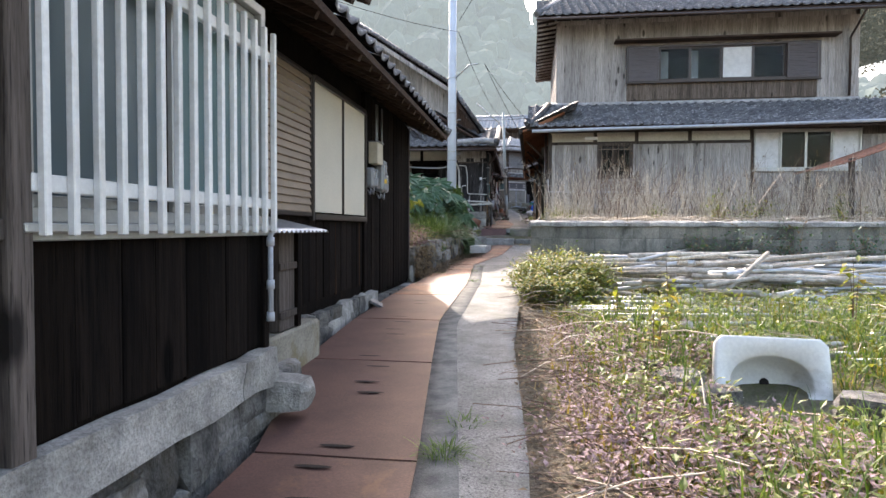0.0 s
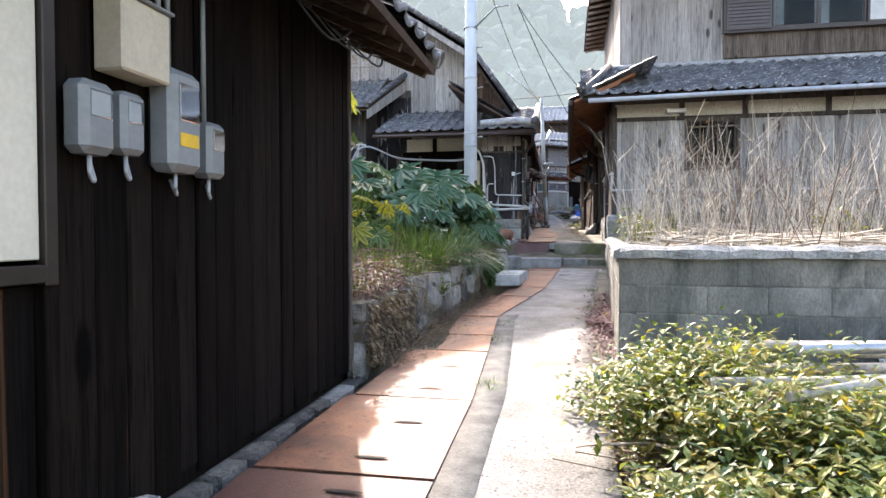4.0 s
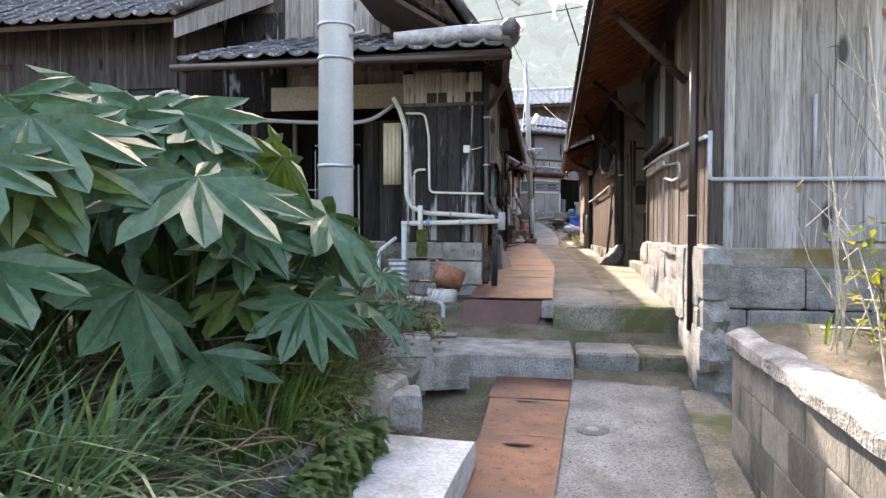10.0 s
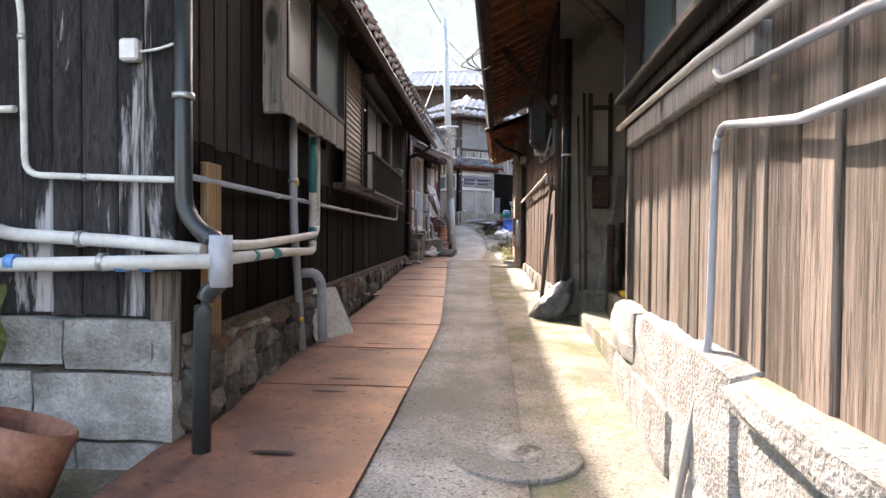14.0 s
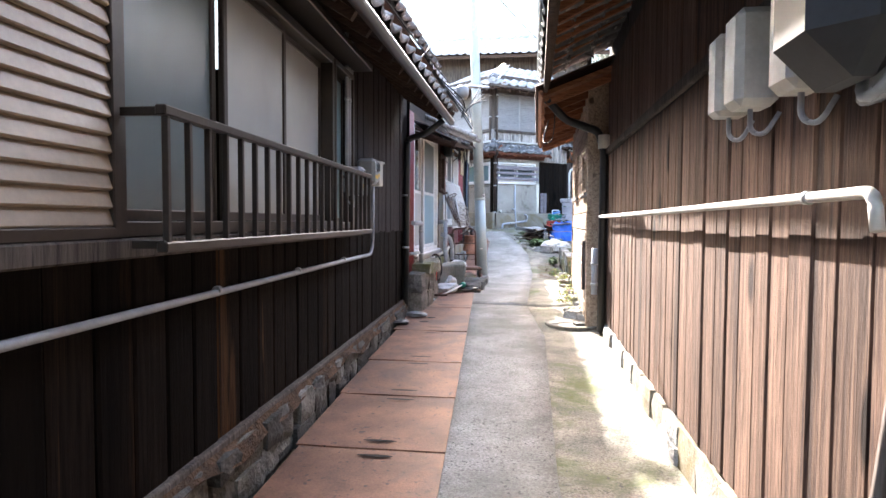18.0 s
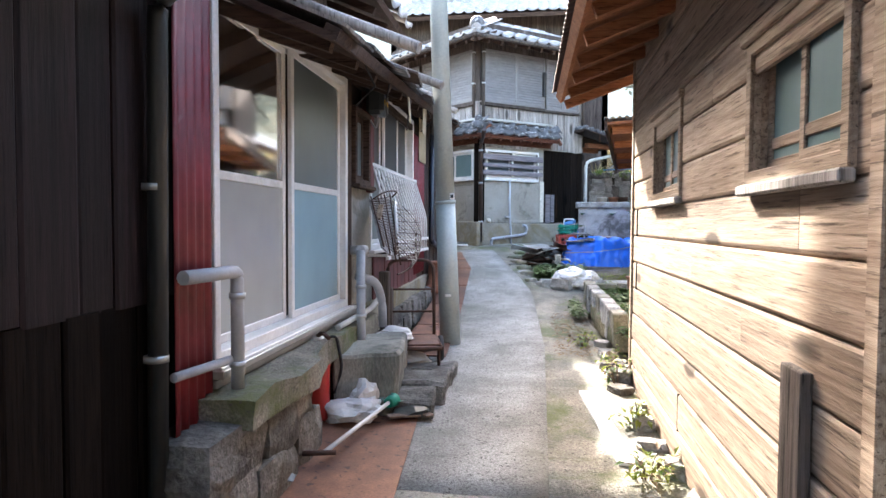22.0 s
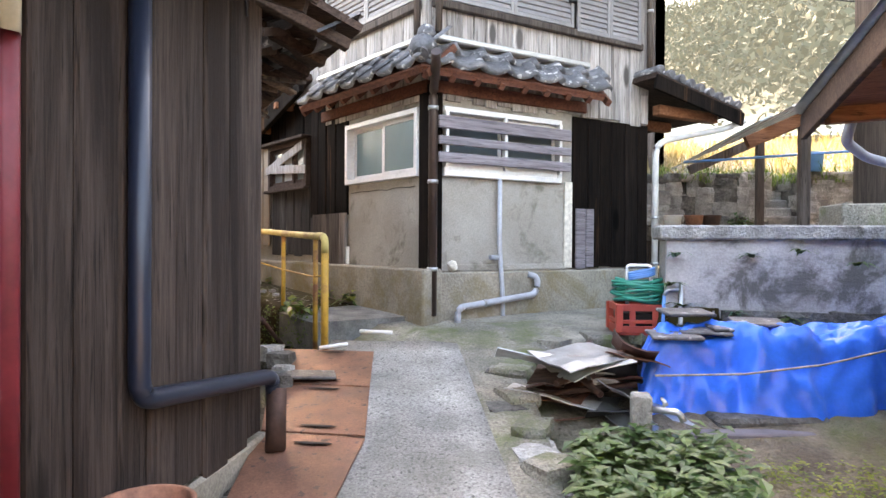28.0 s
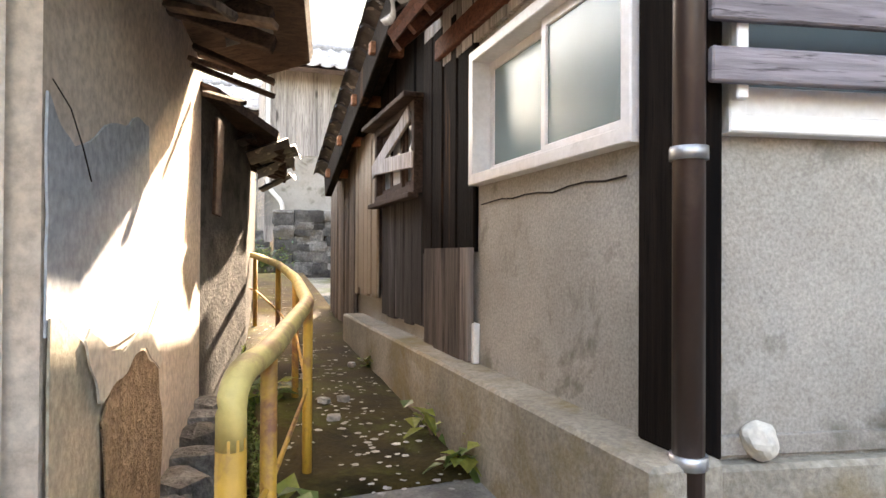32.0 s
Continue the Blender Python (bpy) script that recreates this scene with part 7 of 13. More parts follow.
for x, y, ln, n, mat, wd, dr, sp in ((-2.3, 11.2, 0.4, 150, "grass", 0.011, 0.9, 0.2), (-2.65, 11.5, 0.5, 190, "grass", 0.012, 0.8, 0.24), (-2.25, 11.75, 0.5, 220, "grass", 0.012, 0.8, 0.22), (-3.0, 11.2, 0.55, 190, "grass", 0.012, 0.8, 0.25), (-2.9, 11.9, 0.6, 220, "grass", 0.013, 0.8, 0.25), (-2.45, 12.1, 0.5, 220, "leaf_yellow", 0.01, 0.9, 0.25), (-3.4, 11.6, 0.65, 220, "grass", 0.013, 0.8, 0.26), (-2.6, 10.9, 0.4, 120, "leaf_yellow", 0.01, 0.9, 0.2), (-2.3, 12.45, 0.62, 220, "grass", 0.014, 0.75, 0.2), (-2.05, 12.95, 0.72, 330, "grass", 0.015, 0.7, 0.22), (-2.3, 13.5, 0.78, 330, "grass", 0.015, 0.65, 0.24), (-1.98, 13.55, 0.66, 260, "leaf_mid", 0.014, 0.8, 0.2), (-2.7, 12.9, 0.74, 220, "grass", 0.014, 0.7, 0.24), (-2.75, 13.7, 0.8, 220, "grass", 0.014, 0.7, 0.24), (-2.0, 14.2, 0.85, 330, "grass_blue", 0.022, 1.0, 0.2), (-1.9, 14.6, 0.9, 420, "grass_blue", 0.022, 1.1, 0.2), (-2.25, 14.75, 0.95, 330, "grass_blue", 0.022, 0.95, 0.22), (-2.05, 15.1, 0.8, 280, "grass_blue", 0.02, 1.05, 0.2), (-1.88, 15.85, 0.6, 240, "grass", 0.012, 0.7, 0.2), (-1.88, 16.3, 0.62, 300, "grass", 0.012, 0.75, 0.22), (-2.05, 16.8, 0.52, 190, "grass", 0.011, 0.8, 0.2), (-2.2, 10.8, 0.4, 110, "grass", 0.011, 1.0, 0.2), (-2.6, 11.2, 0.45, 130, "grass", 0.011, 0.9, 0.22), (-2.2, 11.7, 0.45, 130, "grass", 0.011, 0.9, 0.22), (-3.2, 10.9, 0.55, 150, "grass", 0.011, 0.9, 0.3)):
    b = bmesh.new()
    tuft(b, (x, y, bank_z(x, y) - 0.03), n, ln, sp, rng, wd, dr, 0.32)
    solo("grass_clump", b, mat, "large clump of long arching blue-green leaves on the bank" if mat == "grass_blue" else "upright clump of fresh green narcissus leaves on the bank", "grass", "grass clumps")
for x, y, z in ((-2.05, 12.6, 0.62), (-1.95, 13.3, 0.5), (-2.2, 13.9, 0.7), (-2.6, 12.1, 0.55), (-1.9, 13.75, 0.3)):
    t = thing("narcissus", (x, y, bank_z(x, y)), "white narcissus flower on a green stalk", "flower", "narcissus flowers")
    b = bmesh.new()
    p = Vector((x, y, bank_z(x, y) - 0.02))
    tube(b, [p, p + Vector((0.03, -0.03, z * 0.6)), p + Vector((0.08, -0.08, z))], 0.005, 5)
    part("stalk", b, "leaf_mid", t)
    b = bmesh.new()
    for k in range(9):
        leaf(b, p + Vector((0.08 + rng.gauss(0, 0.02), -0.08 + rng.gauss(0, 0.02), z + rng.gauss(0, 0.02))), rng.uniform(0, 6.28), rng.uniform(-0.4, 0.9), 0.035, 0.025)
    part("petals", b, "bag", t)
for x, y, h, n, sz, mat in ((-3.0, 12.3, 0.75, 9, 0.3, "leaf_lime"), (-2.7, 12.7, 0.85, 9, 0.28, "leaf_lime"), (-3.3, 12.7, 1.0, 10, 0.3, "leaf_lime"), (-3.5, 12.1, 0.8, 9, 0.3, "leaf_mid"), (-3.1, 13.3, 1.1, 10, 0.34, "leaf_mid"), (-3.2, 14.4, 1.1, 9, 0.55, "leaf_dark"), (-2.75, 15.0, 1.15, 9, 0.58, "leaf_dark"), (-2.5, 15.6, 1.2, 11, 0.62, "leaf_dark"), (-2.95, 15.9, 1.3, 11, 0.62, "leaf_dark"), (-2.3, 16.1, 1.1, 11, 0.6, "leaf_dark"), (-2.05, 16.5, 1.0, 11, 0.58, "leaf_dark"), (-2.6, 16.5, 1.3, 11, 0.62, "leaf_dark"), (-2.3, 17.0, 1.1, 10, 0.6, "leaf_dark"), (-3.3, 16.6, 1.4, 10, 0.6, "leaf_dark"), (-2.9, 17.1, 1.3, 10, 0.58, "leaf_dark"), (-3.6, 15.3, 1.35, 10, 0.6, "leaf_dark"), (-3.5, 17.4, 1.25, 9, 0.55, "leaf_dark"), (-4.1, 16.2, 1.4, 9, 0.58, "leaf_dark"), (-4.2, 17.3, 1.3, 8, 0.55, "leaf_dark"), (-2.2, 17.55, 0.7, 6, 0.42, "leaf_dark"), (-1.95, 18.15, 0.4, 3, 0.34, "leaf_dark"), (-3.9, 14.2, 1.2, 8, 0.55, "leaf_mid"), (-4.9, 15.6, 1.4, 8, 0.58, "leaf_dark")):
    lobed_plant("big_leaf_shrub", (x, y, bank_z(x, y) - 0.03), h, n, sz, mat, rng, "shrub with huge drooping hand-shaped yellow-green leaves on the bank" if mat == "leaf_lime" else "shrub with huge drooping hand-shaped dark green leaves on the bank", 0.5)
for x, y, h in ((-4.35, 16.6, 3.3), (-4.95, 17.0, 3.2), (-5.25, 16.5, 3.4), (-4.75, 15.8, 3.3), (-6.2, 17.0, 3.3), (-5.7, 16.2, 3.2), (-3.6, 13.4, 2.6), (-4.2, 14.0, 2.8), (-4.5, 13.2, 2.7), (-5.2, 14.6, 3.0), (-5.9, 15.2, 3.1), (-3.3, 12.8, 2.3), (-6.6, 16.0, 3.2), (-5.0, 13.6, 2.8)):
    t = thing("tall_stem_plant", (x, y, bank_z(x, y) - 0.03), "tall pale-stemmed plant with yellowing leaves and dry flower heads", "plant", "tall stem plants")
    p = Vector((x, y, bank_z(x, y) - 0.03))
    st = bmesh.new()
    d = Vector((rng.gauss(0, 0.1), rng.gauss(0, 0.08), 1))
    pts = [p + d * h * f + Vector((0.06 * math.sin(f * 5 + x), 0.05 * math.cos(f * 4 + y), 0)) for f in (0, 0.25, 0.5, 0.75, 1)]
    tube(st, pts, 0.034, 7, True, 0.016)
    part("stem", st, "bamboo", t)
    for k in range(12):
        f = rng.uniform(0.3, 1.0)
        base = pts[0].lerp(pts[-1], f)
        a = rng.uniform(0, 6.283)
        tip = base + Vector((math.cos(a), math.sin(a), 0.1)) * rng.uniform(0.12, 0.34)
        s2 = bmesh.new()
        tube(s2, [base, tip], 0.005, 4, False)
        part("leaf_stalk", s2, "twig", t)
        lf = bmesh.new()
        lobed(lf, tip, a, rng.uniform(-1.3, -0.7), rng.uniform(0.2, 0.36), rng, 5)
        part("leaf", lf, rng.choice(("leaf_lime", "leaf_yellow", "leaf_mid", "leaf_mid", "leaf_dead")), t)
    fl = bmesh.new()
    for _ in range(260):
        c = pts[-1] + Vector((rng.gauss(0, 0.2), rng.gauss(0, 0.2), rng.gauss(0.05, 0.16)))
        leaf(fl, c, rng.uniform(0, 6.28), rng.uniform(-1, 1), 0.03, 0.022)
    for _ in range(14):
        tube(fl, [pts[-1], pts[-1] + Vector((rng.gauss(0, 0.2), rng.gauss(0, 0.2), rng.gauss(0.1, 0.16)))], 0.004, 3, False)
    part("flower_head", fl, "leaf_dead", t, "", "stuff")
for x, y, s in ((-1.72, 16.1, 0.2), (-1.7, 16.5, 0.24), (-1.68, 18.35, 0.22), (-1.85, 12.6, 0.16), (-1.9, 18.9, 0.25), (-2.3, 18.9, 0.3)):
    bush("leafy_weed", (x, y, ground_z(min(y, 18.6)) + 0.25), (s, s, s * 1.6), 170, 0.07, ["leaf_mid", "leaf_lime"], rng, "small leafy green weed at the stone wall", "weed", 8, group="leafy weeds", wide=0.7)
scatter("corner_brush", 520, lambda r: Vector((r.uniform(-3.2, -1.72), r.uniform(16.9, 19.3), 1.05 + r.uniform(0, 0.1))), lambda bm, p, r: reed(bm, p, r, 0.55, 0.004, 1.1), "twig", "reddish dry brush at the end of the bank", "brush", 88)
# weeds on the right of the lane
scatter("wallside_litter", 2600, lambda r: (lambda y: Vector((0.02 + 0.06 * (y - 10.3) - abs(r.gauss(0, 0.13)) - 0.03, y, ground_z(y) + r.uniform(0.0, 0.06))))(r.gauss(12.6, 0.8) if r.random() < 0.7 else r.uniform(10.4, 15)), lambda bm, p, r: leaf(bm, p, r.uniform(0, 6.28), r.uniform(-0.2, 0.7), r.uniform(0.03, 0.06), 0.03), "leaf_purple", "purple-brown dead leaves along the block wall", "leaf litter", 89)
for x, y, n in ((0.0, 13.6, 60), (0.1, 13.9, 40), (0.02, 15.5, 40), (-0.05, 12.2, 30), (-0.03, 11.3, 25)):
    b = bmesh.new()
    tuft(b, (x, y, ground_z(y)), n, 0.16, 0.16, rng, 0.007, 0.8, 0.9)
    solo("grass_tuft", b, "grass", "green grass tuft at the foot of the block wall", "grass", "lane tufts")
# pale slab beside the plates
slab = bmesh.new()
t = bmesh.new()
cube(t, -0.24, 0.24, -0.66, 0.66, 0, 0.17)
bmesh.ops.subdivide_edges(t, edges=t.edges[:], cuts=4, use_grid_fill=True)
for v in t.verts:
    v.co += Vector((noise.noise(v.co * 5) * 0.025, noise.noise(v.co * 4 + Vector((3, 0, 0))) * 0.02, noise.noise(v.co * 3 + Vector((0, 7, 0))) * 0.01))
join(slab, t, Matrix.Translation((-1.34, 16.16, 0.68)) @ Matrix.Rotation(-0.04, 4, 'Z'))
solo("stone_slab", slab, "stone_slab", "long pale white stone slab lying beside the plates", "slab")
# manholes
for x, y, r in ((-0.1, 20.9, 0.26), (-0.42, 17.5, 0.1)):
    t = thing("manhole_cover", (x, y, ground_z(y)), "round concrete manhole cover with an iron ring", "manhole", "manholes")
    b = bmesh.new()
    lathe(b, [(r, -0.02), (r, 0.004), (r * 0.97, 0.006), (r * 0.45, 0.007)], 28, pose(x, y, ground_z(y) + 0.001, 1.2))
    part("cover", b, "lane", t)
    b = bmesh.new()
    lathe(b, [(r * 0.42, 0.0), (r * 0.42, 0.01), (r * 0.3, 0.011), (r * 0.02, 0.01)], 20, pose(x, y, ground_z(y) + 0.001, 1.2))
    part("lid", b, "cap", t)

# ---- utility poles and wires ----
pole_a = thing("utility_pole", (-2.3, 18.1, 1.0), "pale blue-grey concrete utility pole rising from the bank", "pole", "utility poles")
b = bmesh.new()
tube(b, [(-2.3, 18.1, 0.9), (-2.29, 18.08, 5), (-2.28, 18.05, 9.5)], 0.138, 20, True, 0.105)
part("shaft", b, "pole", pole_a)
for z in (2.45, 3.25, 3.5, 4.6, 5.6):
    b = bmesh.new()
    tube(b, [(-2.295, 18.09, z - 0.012), (-2.295, 18.09, z + 0.012)], 0.14, 20)
    part("band", b, "galv", pole_a)
for z in (3.42, 4.4, 5.2):
    b = bmesh.new()
    tube(b, [(-2.18, 18.05, z), (-2.04, 18.0, z + 0.01)], 0.014, 6)
    part("step_bolt", b, "galv", pole_a)
b = bmesh.new()
tube(b, [(-2.18, 18.0, 5.6), (-1.78, 17.95, 5.95), (-1.52, 17.9, 5.95)], 0.02, 6)
part("bracket", b, "galv", pole_a)
pole_b = thing("utility_pole", (-1.31, 33.95, 1.74), "slim grey-green steel pole leaning slightly over the lane", "pole", "utility poles")
b = bmesh.new()
tube(b, [(-1.31, 33.95, 1.7), (-1.37, 33.96, 3.08)], 0.097, 20, True, 0.092)
tube(b, [(-1.37, 33.96, 3.08), (-1.55, 33.98, 7.5)], 0.088, 20, True, 0.07)
part("shaft", b, "pole_green", pole_b)
b = bmesh.new()
tube(b, [(-1.369, 33.96, 3.065), (-1.371, 33.96, 3.09)], 0.098, 20)
part("collar", b, "pole_green", pole_b)
b = bmesh.new()
cube(b, -1.315, -1.275, 33.85, 33.866, 3.1, 3.16, None, 0.004)
part("number_plate", b, "alu", pole_b)
b = bmesh.new()
cube(b, -1.308, -1.282, 33.846, 33.85, 3.115, 3.145, None)
part("number_mark", b, "cable", pole_b)
b = bmesh.new()
cube(b, -1.35, -1.3, 33.852, 33.858, 2.22, 2.24, None)
part("sticker", b, "alu", pole_b)
pole_c = thing("utility_pole", (-3.6, 46, 3.0), "slim pale steel pole behind the end house", "pole", "utility poles")
b = bmesh.new()
tube(b, [(-1.6, 47, 2.6), (-1.6, 47, 9.0)], 0.08, 12, True, 0.06)
part("shaft", b, "pole", pole_c)
b = bmesh.new()
tube(b, [(-2.0, 47, 8.6), (-1.2, 47, 8.6)], 0.03, 6)
part("cross_arm", b, "galv", pole_c)


def cable(pts_a, pts_b, sag, r=0.009, n=14, name="power_cable", label="black overhead cable slung between poles and houses", mat="cable"):
    a, c = Vector(pts_a), Vector(pts_b)
    b = bmesh.new()
    tube(b, [a.lerp(c, k / n) - Vector((0, 0, sag * 4 * (k / n) * (1 - k / n))) for k in range(n + 1)], r, 4, False)
    return solo(name, b, mat, label, "cable", "overhead cables")


cable((-2.1, 18.0, 6.9), (-1.5, 33.97, 7.2), 0.5)
cable((-1.35, 17.9, 5.95), (0.2, 24.6, 3.95), 0.15)
cable((-1.35, 17.9, 5.95), (0.1, 19.0, 4.25), 0.1)
cable((-2.1, 18.0, 7.2), (4.0, -4.0, 7.4), 0.5)
cable((-2.1, 18.0, 6.9), (-9, 8, 7.4), 0.5)
cable((-1.5, 33.97, 7.0), (1.0, 41, 6.6), 0.2)
cable((-1.45, 28.7, 4.15), (-1.5, 33.97, 6.9), 0.1)
cable((0.1, 29.0, 4.2), (-1.5, 33.97, 6.7), 0.1)
cable((-2.2, 23.5, 5.3), (1.0, 22.5, 5.3), 0.05)
cable((-1.4, 21.5, 4.3), (-1.28, 29.4, 4.1), 0.12)

# ---- house L, side towards the steps ----
rng = random.Random(101)
found_l = thing("stone_footing", (-2, 20.95, 1.2), "big pale granite blocks under the dark house", "footing", kind="structure")
for u0, u1, z0, z1 in ((0.0, 0.5, 1.66, 1.86), (0.5, 0.97, 1.64, 1.86), (0.0, 0.36, 1.4, 1.64), (0.36, 0.97, 1.36, 1.63), (0.0, 0.55, 1.08, 1.38), (0.55, 0.97, 1.05, 1.35)):
    b = bmesh.new()
    t = bmesh.new()
    cube(t, u0, u1 - 0.008, -0.2, 0.06, z0, z1 - 0.008)
    bmesh.ops.subdivide_edges(t, edges=t.edges[:], cuts=3, use_grid_fill=True)
    for v in t.verts:
        v.co += Vector((0, noise.noise(v.co * 6) * 0.03, noise.noise(v.co * 5) * 0.012))
    join(b, t, south_l.m)
    part("granite_block", b, "granite", found_l)
stone_face(east_l, found_l, 0.05, 9.6, 1.2, 1.74, ["rubble", "rubble", "rubble_dark"], rng, (0.24, 0.13), 0.2, 0.08, zt=lambda u: 1.74, zb=lambda u: ground_z(20.9 + u) - 0.06)
b = bmesh.new()
east_l.box(b, 0.17, 0.32, 0.02, 0.06, 1.4, 2.52, 0.006)
part("patch_board", b, "tanboard", house_l, "pale tan board nailed at the corner")
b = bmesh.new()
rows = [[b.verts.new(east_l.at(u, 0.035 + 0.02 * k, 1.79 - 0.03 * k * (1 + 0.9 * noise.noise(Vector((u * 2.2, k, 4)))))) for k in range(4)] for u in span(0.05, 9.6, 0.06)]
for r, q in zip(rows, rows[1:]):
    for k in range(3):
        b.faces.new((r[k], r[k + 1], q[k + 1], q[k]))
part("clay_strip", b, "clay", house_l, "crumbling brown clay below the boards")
b = bmesh.new()
east_l.box(b, 0.0, 9.65, 0.0, 0.05, 1.74, 1.79, 0.006)
part("sill_beam", b, "greybrown", house_l)
b = bmesh.new()
south_l.box(b, 0.86, 0.98, 0.02, 0.05, 1.6, 2.05, 0.005)
part("corner_board", b, "brown", house_l)
b = bmesh.new()
south_l.box(b, -0.02, 1.0, 0.02, 0.045, 3.46, 3.5, 0.005)
part("ledger", b, "greybrown", house_l)
south_l.boards(w_ls, "silver", 0.0, 0.95, 3.5, 3.85, 0.14)


def wall_pipe(w, pts, r, mat, name="wall_pipe", label="", parent=None, bendr=0.07, clips=()):
    """A pipe fixed on a wall, its points (u, o, z)."""
    t = thing(name, w.at(*pts[0]), label, "pipe", "wall pipes")
    b = bmesh.new()
    tube(b, bend([w.at(*p) for p in pts], bendr), r, 10)
    part("run", b, mat, t)
    for u, o, z, axis in clips:
        c = bmesh.new()
        d = Vector((0, 0, 0.012)) if axis == "z" else (w.at(1, 0, 0) - w.at(0, 0, 0)) * 0.012
        p = w.at(u, o, z)
        tube(c, [p - d, p + d], r * 1.25, 10)
        part("clip", c, "galv", t)
    return t


wall_pipe(south_l, [(-0.1, 0.1, 3.56), (-0.03, 0.1, 3.45), (0.06, 0.1, 3.19), (0.07, 0.1, 2.34), (0.22, 0.1, 2.2), (0.8, 0.1, 2.17), (1.12, 0.12, 2.14)], 0.028, "pvc_white", label="thick white lagged pipe across the dark boards", bendr=0.12, clips=((0.065, 0.1, 2.9, "z"), (0.6, 0.1, 2.18, "u")))
wall_pipe(south_l, [(0.05, 0.07, 3.38), (0.28, 0.07, 3.37), (0.33, 0.07, 3.1), (0.34, 0.07, 2.44), (0.95, 0.07, 2.42), (1.0, 0.07, 2.42)], 0.014, "pvc_white", label="thin white pipe on the dark boards", clips=((0.33, 0.07, 3.0, "z"), (0.6, 0.07, 2.43, "u")))
wall_pipe(south_l, [(0.29, 0.06, 2.71), (0.15, 0.06, 2.71), (0.15, 0.06, 2.1)], 0.015, "pvc_white", label="short white pipe with an elbow")
wall_pipe(south_l, [(0.02, 0.14, 2.07), (0.55, 0.14, 2.08), (1.18, 0.16, 2.1)], 0.03, "pvc_white", label="white lagged pipe bound with blue tape", clips=((0.1, 0.14, 2.07, "u"), (0.72, 0.14, 2.09, "u")))
for u in (0.32, 0.78, 0.88):
    b = bmesh.new()
    tube(b, [south_l.at(u, 0.14, 2.085), south_l.at(u + 0.04, 0.14, 2.085)], 0.034, 10)
    solo("tape_band", b, "blue", "blue tape wound round the lagged pipe", "tape", "tape bands")
wall_pipe(south_l, [(0.05, 0.13, 2.08), (0.05, 0.13, 1.42), (-0.03, 0.25, 1.32), (-0.06, 0.28, 1.24)], 0.035, "teal_wrap", label="upright pipe wrapped in pale foil")
wall_pipe(south_l, [(0.25, 0.17, 2.28), (0.25, 0.17, 2.0)], 0.03, "pvc_white", "pipe_tee", label="white pipe tee at the dark house")
b = bmesh.new()
n = 10
rows = [[b.verts.new(south_l.at(0.21 + 0.13 * k / 5, 0.19 + 0.02 * math.sin(k * 2.1 + j), 2.0 - 0.32 * j / n)) for k in range(6)] for j in range(n + 1)]
for r, s in zip(rows, rows[1:]):
    for k in range(5):
        b.faces.new((r[k], r[k + 1], s[k + 1], s[k])).smooth = True
solo("towel", b, "moss", "old olive towel hanging from the pipe", "towel")
wall_pipe(south_l, [(1.02, 0.08, 3.75), (1.02, 0.08, 2.3), (1.12, 0.12, 2.2), (1.2, 0.14, 2.18), (1.2, 0.14, 2.05)], 0.035, "greenblack", "down_pipe", "dark rain pipe at the house corner", clips=((1.02, 0.08, 2.75, "z"), (1.02, 0.08, 3.3, "z")))
wall_pipe(south_l, [(1.2, 0.14, 2.2), (1.2, 0.14, 2.0)], 0.045, "pvc", "down_pipe", "grey plastic pipe socket at the corner")
wall_pipe(south_l, [(1.2, 0.14, 2.02), (1.13, 0.14, 1.96), (1.12, 0.14, 1.3)], 0.035, "greenblack", "down_pipe", "dark rain pipe going down through the plate")
t = thing("outlet_box", south_l.at(0.78, 0.02, 2.9), "white plastic outlet box on the dark boards", "box")
b = bmesh.new()
south_l.box(b, 0.74, 0.82, 0.02, 0.07, 2.9, 2.99, 0.01)
part("case", b, "alu", t)
b = bmesh.new()
tube(b, bend([south_l.at(0.82, 0.04, 2.94), south_l.at(0.9, 0.04, 2.95), south_l.at(0.96, 0.04, 2.97)], 0.03), 0.006, 6)
part("cable", b, "alu", t)
# entrance recess
b = bmesh.new()
rec_l.box(b, -0.1, 2.2, 0.02, 0.06, 3.55, 3.66, 0.006)
part("lintel", b, "burnt", house_l)
for u0, u1 in ((0.0, 0.72), (0.8, 2.15)):
    b = bmesh.new()
    rec_l.box(b, u0, u1, 0.0, 0.02, 3.67, 4.0, 0.003)
    part("plaster_panel", b, "plaster_beige", house_l)
for u in (0.76, 2.1):
    b = bmesh.new()
    rec_l.box(b, u - 0.05, u + 0.05, 0.0, 0.05, 1.5, 4.0, 0.006)
    part("post", b, "burnt", house_l)
rec_l.boards(w_lr, "burnt_worn", 1.35, 2.1, 1.6, 3.5, 0.2)
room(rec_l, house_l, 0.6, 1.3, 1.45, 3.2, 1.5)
wall_pipe(rec_l, [(0.48, 0.08, 2.56), (1.08, 0.08, 2.54)], 0.009, "pvc", label="thin grey pipe along the dark boards")
wall_pipe(rec_l, [(0.4, 0.08, 1.85), (1.68, 0.08, 1.84)], 0.011, "pvc_white", label="pale pipe along the top of the foundation")
wall_pipe(rec_l, [(1.3, 0.07, 2.9), (1.32, 0.07, 1.3)], 0.009, "pvc", label="thin grey upright pipe in the entrance")
b = bmesh.new()
rec_l.box(b, 0.42, 2.14, 0.0, 0.14, 1.1, 1.83, 0.015)
part("foundation", b, "rubble", house_l)
for u0, u1 in ((-0.28, -0.2), (0.34, 0.4)):
    b = bmesh.new()
    rec_l.box(b, u0, u1, 0.02, 0.07, 1.8, 3.54, 0.006)
    part("door_jamb", b, "greybrown", house_l)
b = bmesh.new()
